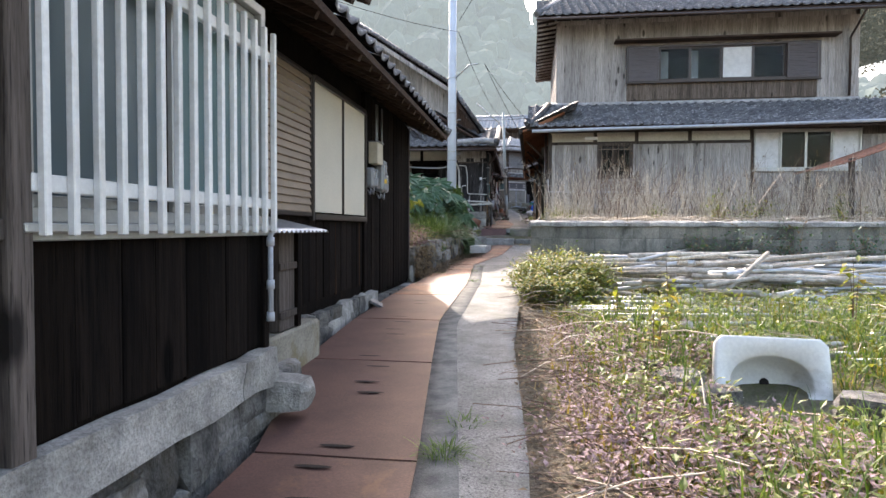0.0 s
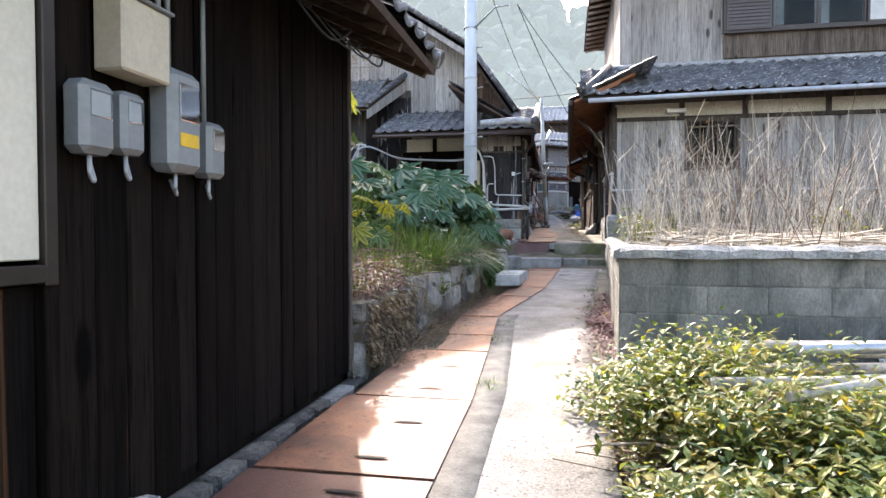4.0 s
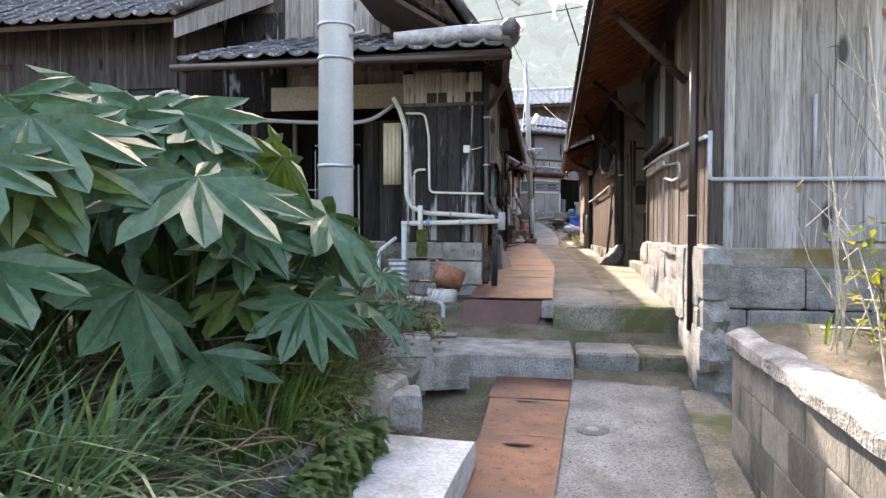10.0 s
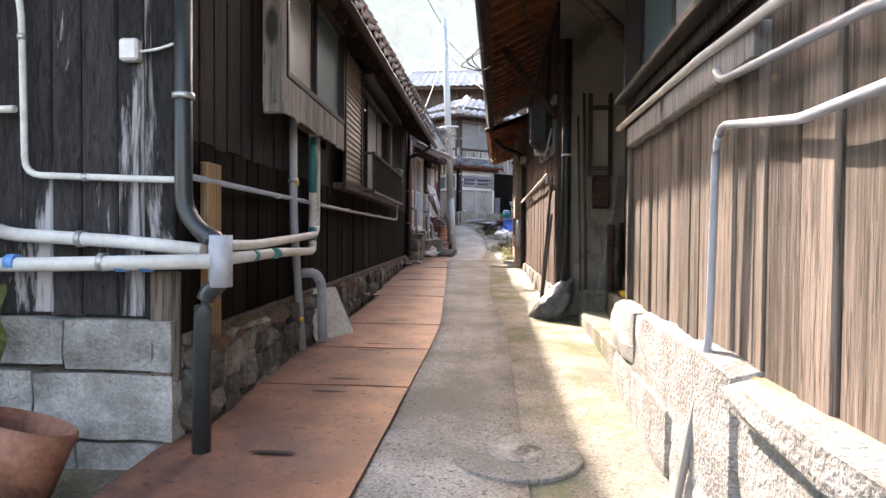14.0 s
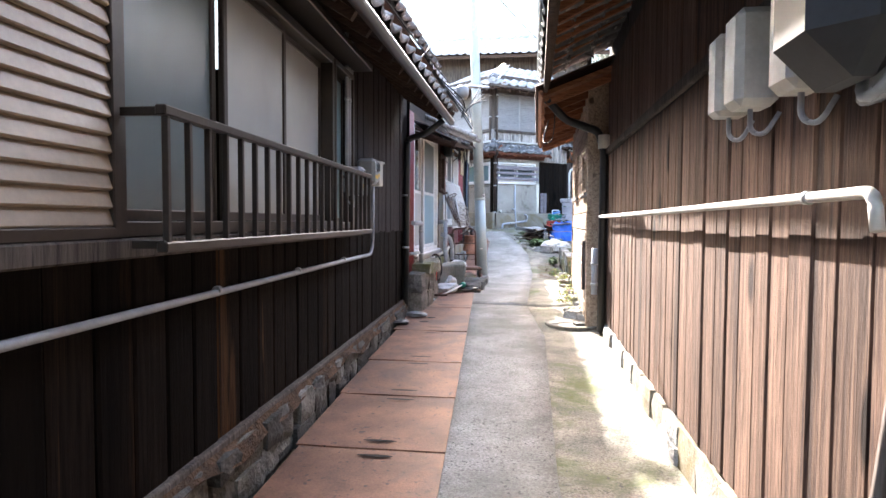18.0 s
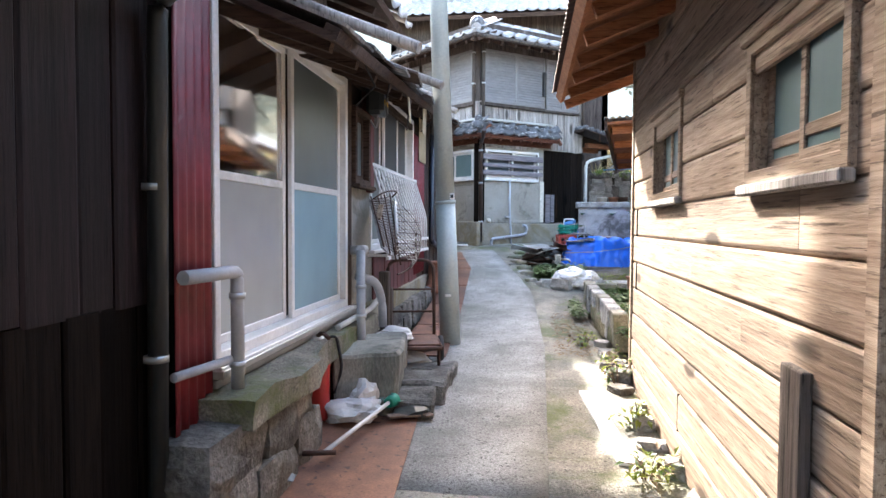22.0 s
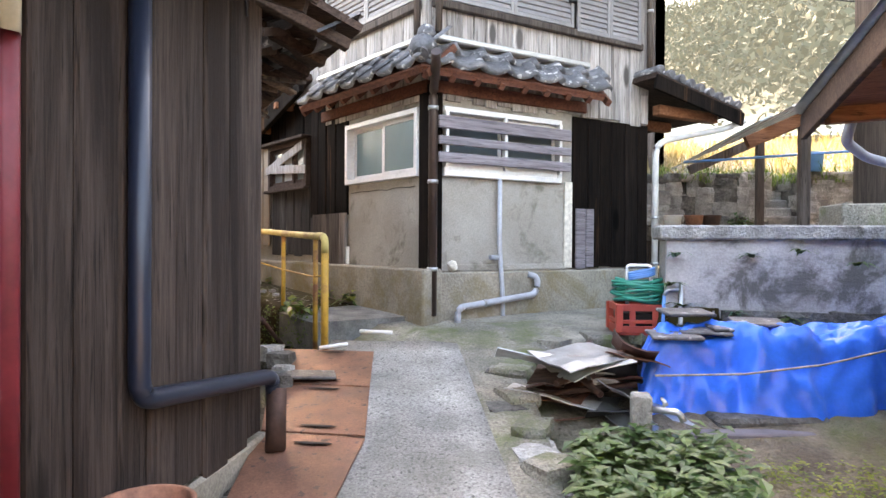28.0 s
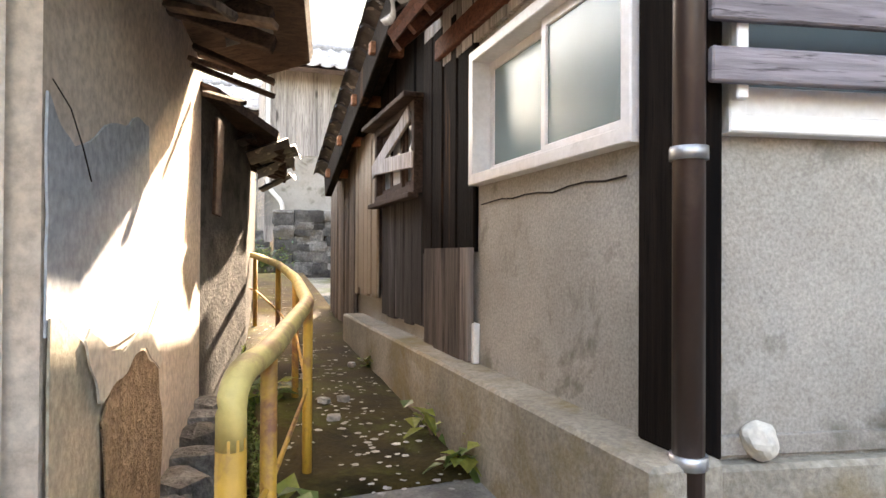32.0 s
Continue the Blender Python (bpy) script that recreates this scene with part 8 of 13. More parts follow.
rec_l.box(b, -0.3, 0.42, 0.0, 0.16, 1.72, 1.84, 0.01)
part("threshold", b, "greybrown", house_l)
# stained stone trough with a rusty sheet on top, and a low block wall behind it
t = thing("stone_trough", (-3.82, 20.53, 1.12), "concrete trough with a rusty sheet on top and rust stains", "trough")
tb = bmesh.new()
cube(tb, -0.5, 0.5, -0.35, 0.35, -0.06, 0.38)
bmesh.ops.subdivide_edges(tb, edges=tb.edges[:], cuts=4, use_grid_fill=True)
for v in tb.verts:
    v.co += Vector((noise.noise(v.co * 6) * 0.02, noise.noise(v.co * 6 + Vector((4, 0, 0))) * 0.02, 0))
b = bmesh.new()
join(b, tb, pose(-3.82, 20.53, 1.12, 0, 0, -12))
part("body", b, surface("rust_stained_concrete", (0.2, 0.185, 0.16), (0.34, 0.32, 0.28), 3, rough=0.92, stain=(0.16, 0.07, 0.025), stain_scale=1.4, stain_at=(0.52, 0.6), stain_stretch=(1, 1, 0.25), fine=50, rel=0.6, vary=0.0), t)
b = bmesh.new()
xcube(b, -0.54, 0.54, -0.39, 0.39, 0.38, 0.41, pose(-3.82, 20.53, 1.12, 0, -1, -12), 0.008)
part("rusty_sheet", b, "ironrust", t, "rusty steel sheet")
for x, y, d in ((-3.85, 20.75, 0.16), (-4.1, 20.6, 0.24)):
    stone("stone", (x, y, 1.56), (d, d * 0.7, d * 0.5), "rubble", rng, None, x, "dark stone lying on the rusty sheet", "stone", "trough stones")
low_wall = thing("block_wall", (-4.6, 21.35, 1.1), "low wall of grey concrete blocks in the yard", "wall", kind="structure")
for c in range(3):
    for k in range(4):
        b = bmesh.new()
        x = -5.6 + 0.4 * k + (0.2 if c % 2 else 0)
        cube(b, x, x + 0.39, 21.3, 21.42, 1.12 + 0.2 * c, 1.31 + 0.2 * c, None, 0.006)
        part("block", b, "block", low_wall)
wall_pipe(Wall((-5.0, 20.9), (-3.0, 20.9)), [(1.07, 0.1, 2.45), (1.07, 0.1, 1.85), (1.12, 0.1, 1.5)], 0.02, "pvc", label="upright pipe wrapped in rags in the yard")
b = bmesh.new()
corrugated(b, Matrix.Translation((-2.72, 21.0, 2.55)) @ Matrix(((1, 0, 0, 0), (0, 0, 1, 0), (0, 1, 0, 0), (0, 0, 0, 1))), 0.22, 0.75, 0.05, 0.008, 2)
solo("corrugated_sheet", b, "creamsheet", "small pale corrugated sheet fixed at the entrance", "sheet")
west_l.window(house_l, 2.05, 3.0, 2.58, 3.32, "silver", ["glass", "glass"], 0.03, 0.06, 0.08)
room(west_l, house_l, 2.1, 2.95, 2.6, 3.3, 1.2)
wall_pipe(Wall((-9.55, 20.95), (-2.0, 20.95)), [(2.66, 0.0, 3.12), (3.62, 0.0, 3.14), (3.9, 0.0, 3.68), (4.2, 0.0, 3.74), (4.92, 0.0, 3.4), (5.8, 0.0, 3.33), (6.62, 0.0, 3.3), (6.9, 0.0, 3.45), (7.0, 0.0, 3.56)], 0.024, "pvc", label="white lagged pipe curving over the entrance", bendr=0.25)
wall_pipe(Wall((-9.55, 20.99), (-2.0, 20.99)), [(2.66, 0.0, 3.2), (3.5, 0.0, 3.22), (3.72, 0.0, 3.7), (3.9, 0.0, 3.8), (4.1, 0.0, 3.76)], 0.02, "pvc_white", label="white pipe on the worn boards", bendr=0.15)
# tiled lean-to roofs
small = roof_slab(house_l, [(-1.12, 20.16, 3.87), (-4.98, 20.16, 3.87), (-4.98, 20.26, 3.9), (-1.12, 20.26, 3.9)], 0.05, "raft_dark", "eave_board")
tile_field(small, (-4.95, 20.18, 3.93), (-1.12, 20.18, 3.93), (0, 2.2, 0.85), single=True)
rafters(house_l, (-4.9, 20.2, 3.9), (-1.2, 20.2, 3.9), (0, 0.9, 0.35), 0.05, "raft_dark", 0.35)
b = bmesh.new()
tube(b, [(-1.12, 20.15, 3.98), (-1.12, 20.6, 4.15), (-1.14, 22.3, 4.84)], 0.08, 8)
part("verge_roll", b, "tile", house_l)
b = bmesh.new()
tube(b, [(-2.4, 20.3, 4.08), (-1.6, 20.35, 4.14), (-1.1, 20.15, 4.05)], 0.09, 8)
part("ridge_roll", b, "tile_pale", house_l)
t = bmesh.new()
lathe(t, [(0.02, 0), (0.09, 0.02), (0.11, 0.1), (0.06, 0.18), (0.0, 0.2)], 10, Matrix.Translation((-1.12, 20.12, 4.0)))
part("ridge_end", t, "tile", house_l)
pipe("gutter", [(-4.98, 20.1, 3.83), (-1.1, 20.1, 3.8)], 0.04, "brownpipe", house_l)
pipe("down_pipe", [(-1.15, 20.1, 3.78), (-1.2, 20.5, 3.6), (-1.42, 20.8, 3.4)], 0.035, "brownpipe", house_l)
annex = roof_slab(house_l, [(-5.33, 20.7, 4.62), (-9.6, 20.7, 4.62), (-9.6, 22.4, 5.7), (-4.75, 22.4, 5.75)], 0.05, "raft_dark", "annex_roof")
tile_field(annex, (-9.6, 20.68, 4.66), (-5.33, 20.68, 4.66), (0.1, 1.72, 1.08), single=False)
b = bmesh.new()
tube(b, [(-5.33, 20.65, 4.72), (-4.75, 22.3, 5.84)], 0.08, 8)
part("verge_roll", b, "tile", house_l)
b = bmesh.new()
vs = [(-5.3, 20.7, 4.38), (-5.3, 20.7, 4.6), (-4.72, 22.4, 5.72), (-4.72, 22.4, 5.42)]
q = [b.verts.new(v) for v in vs] + [b.verts.new((v[0] - 0.03, v[1], v[2])) for v in vs]
b.faces.new(q[:4]), b.faces.new(q[4:][::-1])
for k in range(4):
    b.faces.new((q[k], q[4 + k], q[4 + (k + 1) % 4], q[(k + 1) % 4]))
part("barge_board", b, "silver", house_l)
Wall((-9.5, 21.25), (-5.65, 21.25)).solid(house_l, 3.9, 4.9, "burnt_worn", 0.08)
g_eave = roof_slab(house_l, [(-1.7, 21.7, 4.6), (-1.7, 31, 4.6), (-1.8, 31, 4.74), (-1.8, 21.7, 4.74)], 0.04, "raft_dark", "eave_board")
tile_field(g_eave, (-1.66, 21.66, 4.6), (-1.66, 31, 4.6), (-1.17, 0, 1.7), single=False)
tile_field(g_eave, (-2.8, 21.66, 6.28), (-2.8, 31, 6.28), (-3.85, 0, 2.56), single=False)
for x0, x1, z0, z1 in ((-6.7, -2.85, 8.88, 6.33), (-2.85, -1.68, 6.33, 4.64), (-6.7, -12.0, 8.88, 5.36)):
    b = bmesh.new()
    tube(b, [(x0, 21.68, z0), (x1, 21.68, z1)], 0.07, 8)
    part("verge_roll", b, "tile", house_l)
    b = bmesh.new()
    q = [b.verts.new((x, y, z)) for y in (21.7, 21.74) for x, z in ((x0, z0 - 0.34), (x0, z0 - 0.06), (x1, z1 - 0.06), (x1, z1 - 0.34))]
    b.faces.new(q[:4]), b.faces.new(q[4:][::-1])
    for k in range(4):
        b.faces.new((q[k], q[4 + k], q[4 + (k + 1) % 4], q[(k + 1) % 4]))
    part("barge_board", b, "silver" if x0 < -3 else "raft_dark", house_l)
b = bmesh.new()
tube(b, [(-1.9, 21.7, 5.6), (-1.1, 21.7, 4.9)], 0.03, 6)
part("brace", b, "pvc_white", house_l)
east_up = Wall((-2.0, 22.4), (-2.0, 31))
w_leu = east_up.solid(house_l, 4.2, 5.2, "greybrown", 0.1)

# yard with pipes, tank and hose at the steps
yard = bmesh.new()
xs, ys = span(-7, -1.55, 0.5), span(19.2, 21.95, 0.4)
gr = [[yard.verts.new((x, y, 1.13 + 0.04 * noise.noise(Vector((x, y, 3))) - (0.12 if y < 19.7 else 0))) for x in xs] for y in ys]
for r, s in zip(gr, gr[1:]):
    for k in range(len(xs) - 1):
        yard.faces.new((r[k], r[k + 1], s[k + 1], s[k]))
tagged(new("yard", mesh_from("yard", yard, "footing")), "old concrete yard before the dark entrance", "pavement", kind="structure")
t = thing("rusty_drum", (-1.85, 20.35, 1.2), "rusty steel drum tipped on a chipped earthen pot", "drum")
b = bmesh.new()
lathe(b, [(0.17, 0), (0.175, 0.22), (0.165, 0.222), (0.158, 0.02), (0.02, 0.015)], 24, Matrix.Translation((-1.84, 20.35, 1.36)) @ Matrix.Rotation(radians(16), 4, 'Y') @ Matrix.Rotation(radians(-14), 4, 'X'))
part("drum", b, "terracotta", t)
b = bmesh.new()
lathe(b, [(0.13, 0), (0.165, 0.06), (0.165, 0.2), (0.15, 0.205), (0.14, 0.05), (0.01, 0.04)], 20, Matrix.Translation((-1.86, 20.33, 1.15)))
part("pot", b, "stone_slab", t)
t = thing("concrete_block", (-1.85, 19.95, 1.1), "hollow grey concrete block on the yard", "block")
b = bmesh.new()
for z in (0, 0.15):
    cube(b, -2.05, -1.62, 19.9, 20.0, 1.02 + z, 1.05 + z)
for x in (-2.05, -1.9, -1.77, -1.65):
    cube(b, x, x + 0.03, 19.9, 20.0, 1.05, 1.17)
part("block", b, "block", t)
for pts, r, mat in (([(-2.3, 20.5, 1.22), (-1.95, 20.35, 1.22), (-1.95, 20.3, 1.42), (-1.9, 20.25, 1.48)], 0.025, "pvc_white"), ([(-2.5, 20.2, 1.18), (-1.9, 19.95, 1.26), (-1.75, 19.75, 1.24), (-1.75, 19.72, 1.08), (-1.68, 19.7, 1.05)], 0.022, "pvc"), ([(-2.65, 20.55, 1.2), (-2.65, 20.55, 1.75), (-2.5, 20.75, 1.9)], 0.022, "pvc_white"), ([(-2.45, 19.6, 1.05), (-2.0, 20.0, 1.2)], 0.03, "bamboo")):
    pipe("yard_pipe", pts, r, mat, None, "old plastic water pipe in the yard", "pipe")
pipe("garden_hose", [(-2.6, 20.5, 1.75), (-2.68, 20.45, 1.6), (-2.62, 20.45, 1.4), (-2.66, 20.5, 1.25), (-2.5, 20.4, 1.2)], 0.012, "green", None, "teal garden hose hanging on a pipe", "hose", 0.1)
pipe("old_cable", [(-2.6, 20.4, 1.2), (-2.9, 20.2, 1.17), (-2.6, 20.05, 1.17), (-2.35, 20.2, 1.2), (-2.5, 20.45, 1.3)], 0.009, "cable", None, "black cable looped on the yard", "cable", 0.2)
b = bmesh.new()
corrugated(b, Matrix.Translation((-2.58, 20.72, 1.3)) @ Matrix(((0, 1, 0, 0), (0, 0, 1, 0), (1, 0, 0, 0), (0, 0, 0, 1))), 0.35, 0.25, 0.06, 0.01, 2)
solo("corrugated_sheet", b, "galv", "grey ribbed plastic sheet leaning at the footing", "sheet")
for k in range(3):
    stone("step_stone", (-3.25 - 0.05 * k, 21.15 + 0.22 * k, 1.17 + 0.15 * k), (0.75, 0.34, 0.26), "rubble", rng, None, 0.1, "rough stone step in the dark yard", "step", "yard steps")

# ---- house R, south side ----
rng = random.Random(201)
foot_r = thing("stone_footing", (3, 18.55, 0.8), "footing of squared pale granite blocks under grey boards", "footing", kind="structure")
ashlar(south_r, foot_r, 0.02, 9.6, 0.76, (0.33, 0.31, 0.31), 0.58, "granite", rng, 0.1, 0.012, 0.16)
b = bmesh.new()
south_r.box(b, 0.0, 9.6, -0.02, 0.05, 1.7, 1.85, 0.008)
part("cement_band", b, "footing", foot_r)
for u, z0, z1, m_ in ((0.03, 1.85, 4.0, "greybrown"), (5.57, 1.85, 4.1, "greybrown")):
    b = bmesh.new()
    south_r.box(b, u - 0.04, u + 0.05, 0.0, 0.05, z0, z1, 0.006)
    part("post", b, m_, house_r)
b = bmesh.new()
south_r.box(b, 0.0, 5.6, 0.0, 0.045, 3.71, 3.79, 0.006)
part("beam", b, "greybrown", house_r)
b = bmesh.new()
south_r.box(b, 0.05, 5.5, 0.0, 0.012, 3.79, 4.05, 0.003)
part("plaster_band", b, "plaster_beige", house_r)
for u in (1.3, 2.45, 3.9):
    b = bmesh.new()
    south_r.box(b, u - 0.05, u + 0.05, 0.012, 0.04, 3.79, 4.05, 0.005)
    part("stud", b, "greybrown", house_r)
south_r.window(house_r, 1.36, 2.36, 2.76, 3.74, "greybrown", ["glass", "glass"], 0.03, 0.06, 0.09)
for k in range(6):
    b = bmesh.new()
    u = 1.46 + 0.16 * k
    south_r.box(b, u, u + 0.02, 0.05, 0.07, 2.8, 3.7, 0.004)
    part("window_bar", b, "brown", house_r)
for z in (2.95, 3.55):
    b = bmesh.new()
    south_r.box(b, 1.38, 2.34, 0.045, 0.06, z, z + 0.03, 0.003)
    part("window_rail", b, "brown", house_r)
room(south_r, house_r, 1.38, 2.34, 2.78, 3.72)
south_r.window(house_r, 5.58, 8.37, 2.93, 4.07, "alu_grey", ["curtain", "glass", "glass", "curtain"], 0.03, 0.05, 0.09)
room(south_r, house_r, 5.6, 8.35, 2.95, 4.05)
b = bmesh.new()
south_r.box(b, 1.0, 1.36, 0.03, 0.16, 3.84, 3.92, 0.01)
part("vent_hood", b, "alu", house_r)
wall_pipe(south_r, [(-0.02, 0.05, 2.72), (-0.02, 0.05, 2.36), (4.8, 0.05, 2.33)], 0.017, "pvc", label="grey conduit along the silvered boards", bendr=0.03)
wall_pipe(south_r, [(0.7, 0.05, 2.97), (0.7, 0.05, 2.36)], 0.014, "pvc", label="short grey conduit on the silvered boards")
b = bmesh.new()
south_r.box(b, 0.8, 1.7, 0.03, 0.05, 1.9, 2.02, 0.004)
part("patch_board", b, "silver", house_r)
# roofs of house R
er = roof_slab(house_r, [(-0.14, 17.9, 4.08), (10.4, 17.9, 4.08), (10.4, 17.98, 4.11), (-0.14, 17.98, 4.11)], 0.05, "raft_dark", "eave_board")
tile_field(er, (-0.12, 17.93, 4.14), (10.4, 17.93, 4.14), (0, 2.0, 0.95), single=True)
eu = roof_slab(house_r, [(0.1, 18.95, 7.5), (10.1, 18.95, 7.5), (10.1, 19.05, 7.55), (0.1, 19.05, 7.55)], 0.06, "raft_dark", "eave_board")
tile_field(eu, (0.1, 18.98, 7.58), (10.1, 18.98, 7.58), (0, 4.0, 1.85), single=False)
b = bmesh.new()
tube(b, [(0.1, 18.95, 7.62), (1.0, 23, 9.5)], 0.09, 8)
part("hip_roll", b, "tile", house_r)
b = bmesh.new()
tube(b, [(-0.12, 17.9, 4.18), (0.3, 19.0, 4.75), (0.5, 19.9, 5.15)], 0.08, 8)
part("verge_roll", b, "tile", house_r)
b = bmesh.new()
tube(b, [(0.5, 19.88, 5.12), (9.4, 19.88, 5.12)], 0.06, 8)
part("flashing_roll", b, "tile_pale", house_r)
b = bmesh.new()
tube(b, [(-0.12, 17.84, 4.2), (-0.15, 17.8, 4.26), (-0.12, 17.85, 4.32)], 0.09, 8)
part("ridge_end", b, "tile", house_r)
rafters(house_r, (0.0, 17.98, 4.11), (10.3, 17.98, 4.11), (0, 0.6, 0.285), 0.05, "raft_dark", 0.4)
rafters(house_r, (0.2, 19.05, 7.55), (10.0, 19.05, 7.55), (0, 0.85, 0.39), 0.06, "silver", 0.45)
rafters(house_r, (0.14, 19.0, 7.52), (0.14, 26.8, 7.52), (0.65, 0, 0.1), 0.06, "silver", 0.45)
pipe("gutter", [(0.0, 17.86, 4.02), (2.5, 17.86, 4.06), (6.0, 17.86, 4.1), (10.4, 17.86, 4.18)], 0.045, "pvc", house_r, "grey sagging rain gutter")
pipe("gutter", [(0.1, 18.9, 7.46), (10.1, 18.9, 7.42)], 0.045, "brownpipe", house_r)
pipe("down_pipe", [(9.1, 18.9, 7.4), (9.1, 19.3, 7.15), (9.12, 19.8, 6.9), (9.12, 19.82, 5.2)], 0.035, "brownpipe", house_r)
# upper window band
up_rs.window(house_r, 2.08, 7.57, 5.72, 6.82, "brownpipe", ["shutter_brown", "glass", "glass", "curtain", "glass", "shutter_brown"], 0.1, 0.06, 0.12)
room(up_rs, house_r, 2.1, 7.55, 5.75, 6.8)
for u0 in (3.1, 3.98, 4.9):
    b = bmesh.new()
    up_rs.box(b, u0, u0 + 0.28, -0.35, -0.33, 5.8, 6.75)
    part("curtain", b, "curtain", house_r)
b = bmesh.new()
up_rs.box(b, 1.7, 8.0, 0.0, 0.42, 6.92, 6.97, 0.008)
part("window_hood", b, "raft_dark", house_r)
b = bmesh.new()
up_rs.box(b, 2.1, 7.5, 0.0, 0.06, 5.2, 5.7, 0.006)
part("apron_panel", b, "brown", house_r)
for u0, u1 in ((2.14, 3.0), (6.65, 7.5)):
    louvre(up_rs, house_r, u0, u1, 5.76, 6.78, "shutter_brown", 0.12, 0.07)
# a rusty roof of a shed in the garden
t = thing("garden_shed", (8.4, 16.2, 1.4), "shed with a rusty red corrugated roof in the garden", "shed")
b = bmesh.new()
corrugated(b, Matrix.Translation((6.6, 14.6, 2.7)) @ Matrix.Rotation(radians(-20), 4, 'Y') @ Matrix.Rotation(0, 4, 'X'), 3.0, 2.6, 0.1, 0.015, 3)
part("roof", b, "terracotta", t)
for x, y in ((6.9, 14.8), (6.9, 17.0), (9.2, 14.8), (9.2, 17.0)):
    b = bmesh.new()
    cube(b, x - 0.05, x + 0.05, y - 0.05, y + 0.05, 1.2, 2.75 + (x - 6.6) * 0.36, None, 0.006)
    part("post", b, "greybrown", t)

# ---- house R, lane side ----
foot_w = thing("stone_footing", (0.55, 20.5, 1.2), "rough pale stone footing along the brown boards", "footing", kind="structure")
stone_face(west_r, foot_w, 0.0, 3.1, 1.2, 1.84, ["granite"], rng, (0.55, 0.28), 0.2, 0.1, zb=lambda u: ground_z(22.0 - u) - 0.08 if u < 2.5 else 0.95)
ashlar(west_r, foot_w, 3.0, 3.54, 0.76, (0.33, 0.31, 0.31), 0.6, "granite", rng, 0.1, 0.012, 0.16)
b = bmesh.new()
west_r.box(b, 0.0, 3.45, -0.05, 0.055, 1.72, 1.85, 0.02)
part("cement_band", b, "footing", foot_w)
west_r.window(house_r, 0.2, 1.78, 2.93, 3.92, "bronze", ["frost", "frost_grey"], 0.06, 0.05, 0.1, label="sliding window with frosted panes in dark frames")
room(west_r, house_r, 0.05, 1.75, 2.92, 3.9, 0.8)
b = bmesh.new()
west_r.box(b, 0.2, 1.9, 0.0, 0.06, 2.67, 2.77, 0.006)
part("ledge", b, "silver", house_r)
b = bmesh.new()
west_r.box(b, 0.18, 1.9, 0.02, 0.05, 2.86, 2.93, 0.006)
part("rail_board", b, "greybrown", house_r)
b = bmesh.new()
west_r.box(b, 0.14, 0.2, 0.0, 0.045, 1.8, 2.92, 0.008)
part("corner_post", b, "brown", house_r)
wall_pipe(west_r, [(0.02, 0.07, 2.8), (1.5, 0.07, 2.78), (3.1, 0.06, 2.7), (3.5, 0.05, 2.68)], 0.015, "pvc_white", label="pale lagged pipe under the window", bendr=0.05)
wall_pipe(west_r, [(1.66, 0.07, 2.7), (1.7, 0.07, 2.66), (2.5, 0.07, 2.6), (2.58, 0.07, 2.56), (2.58, 0.07, 2.46), (2.2, 0.07, 2.46), (1.72, 0.07, 2.53), (1.67, 0.07, 2.48), (1.64, 0.07, 1.9), (1.5, 0.12, 1.33)], 0.012, "pvc", label="bent grey water pipe on the brown boards", bendr=0.05)
pipe("down_pipe", [(0.40, 18.68, 4.0), (0.40, 18.68, 1.2)], 0.035, "brownpipe", house_r, "dark brown rain pipe")
b = bmesh.new()
tube(b, [(0.40, 18.68, 2.09), (0.40, 18.68, 2.1)], 0.038, 10)
part("wire_tie", b, "galv", house_r)
# eave along the lane
rafters(house_r, (-0.29, 18.1, 4.06), (-0.3, 29.4, 4.24), (0.85, 0, 0.42), 0.05, "rafter", 0.28)
pipe("gutter", [(-0.33, 18.0, 4.03), (-0.36, 29.45, 4.17)], 0.045, "greenblack", house_r, "dark rain gutter along the eave")
b = bmesh.new()
cube(b, -0.34, -0.3, 17.95, 29.5, 3.95, 4.04)
part("fascia", b, "raft_dark", house_r)
tile_field(roof_slab(house_r, [(-0.3, 18.0, 4.04), (-0.34, 29.5, 4.04), (-0.28, 29.5, 4.06), (-0.24, 18.0, 4.06)], 0.02, "raft_dark", "eave_board"), (-0.34, 18.1, 4.06), (-0.36, 29.5, 4.06), (1.6, 0, 0.75), single=False)
for y, x in ((19.4, 0.5), (22.0, 0.55), (24.35, 0.37)):
    b = bmesh.new()
    tube(b, [(x - 0.02, y, 3.3), (-0.15, y, 3.95)], 0.035, 6)
    part("brace", b, "raft_dark", house_r)
# entry recess
porch = thing("entry_steps", (0.75, 23.2, 1.4), "low cement steps up to the dark doorway", "steps", kind="structure")
for x0, x1, y0, y1, z1 in ((0.52, 1.0, 21.7, 23.87, 1.555), (0.73, 1.0, 22.0, 23.72, 1.73)):
    b = bmesh.new()
    cube(b, x0, x1, y0, y1, 1.2, z1, None, 0.02)
    part("step", b, "lane_edge", porch)
b = bmesh.new()
xcube(b, -0.11, 0.11, -0.1, 0.1, 0, 0.32, pose(0.67, 24.1, 1.4, 0, 0, 8), 0.025)
part("step_block", b, "lane_edge", porch)
b = bmesh.new()
cube(b, 0.9, 1.0, 22.0, 24.2, 1.4, 1.86, None, 0.015)
part("sill", b, "lane_edge", porch)
b = bmesh.new()
rec.box(b, 0.3, 1.25, 0.01, 0.05, 1.86, 3.7, 0.006)
dr = part("door", b, "blackpaint", house_r, "dark wooden sliding door")
rec.boards(w_rec, "greybrown", 1.3, 2.3, 1.86, 3.8, 0.2)
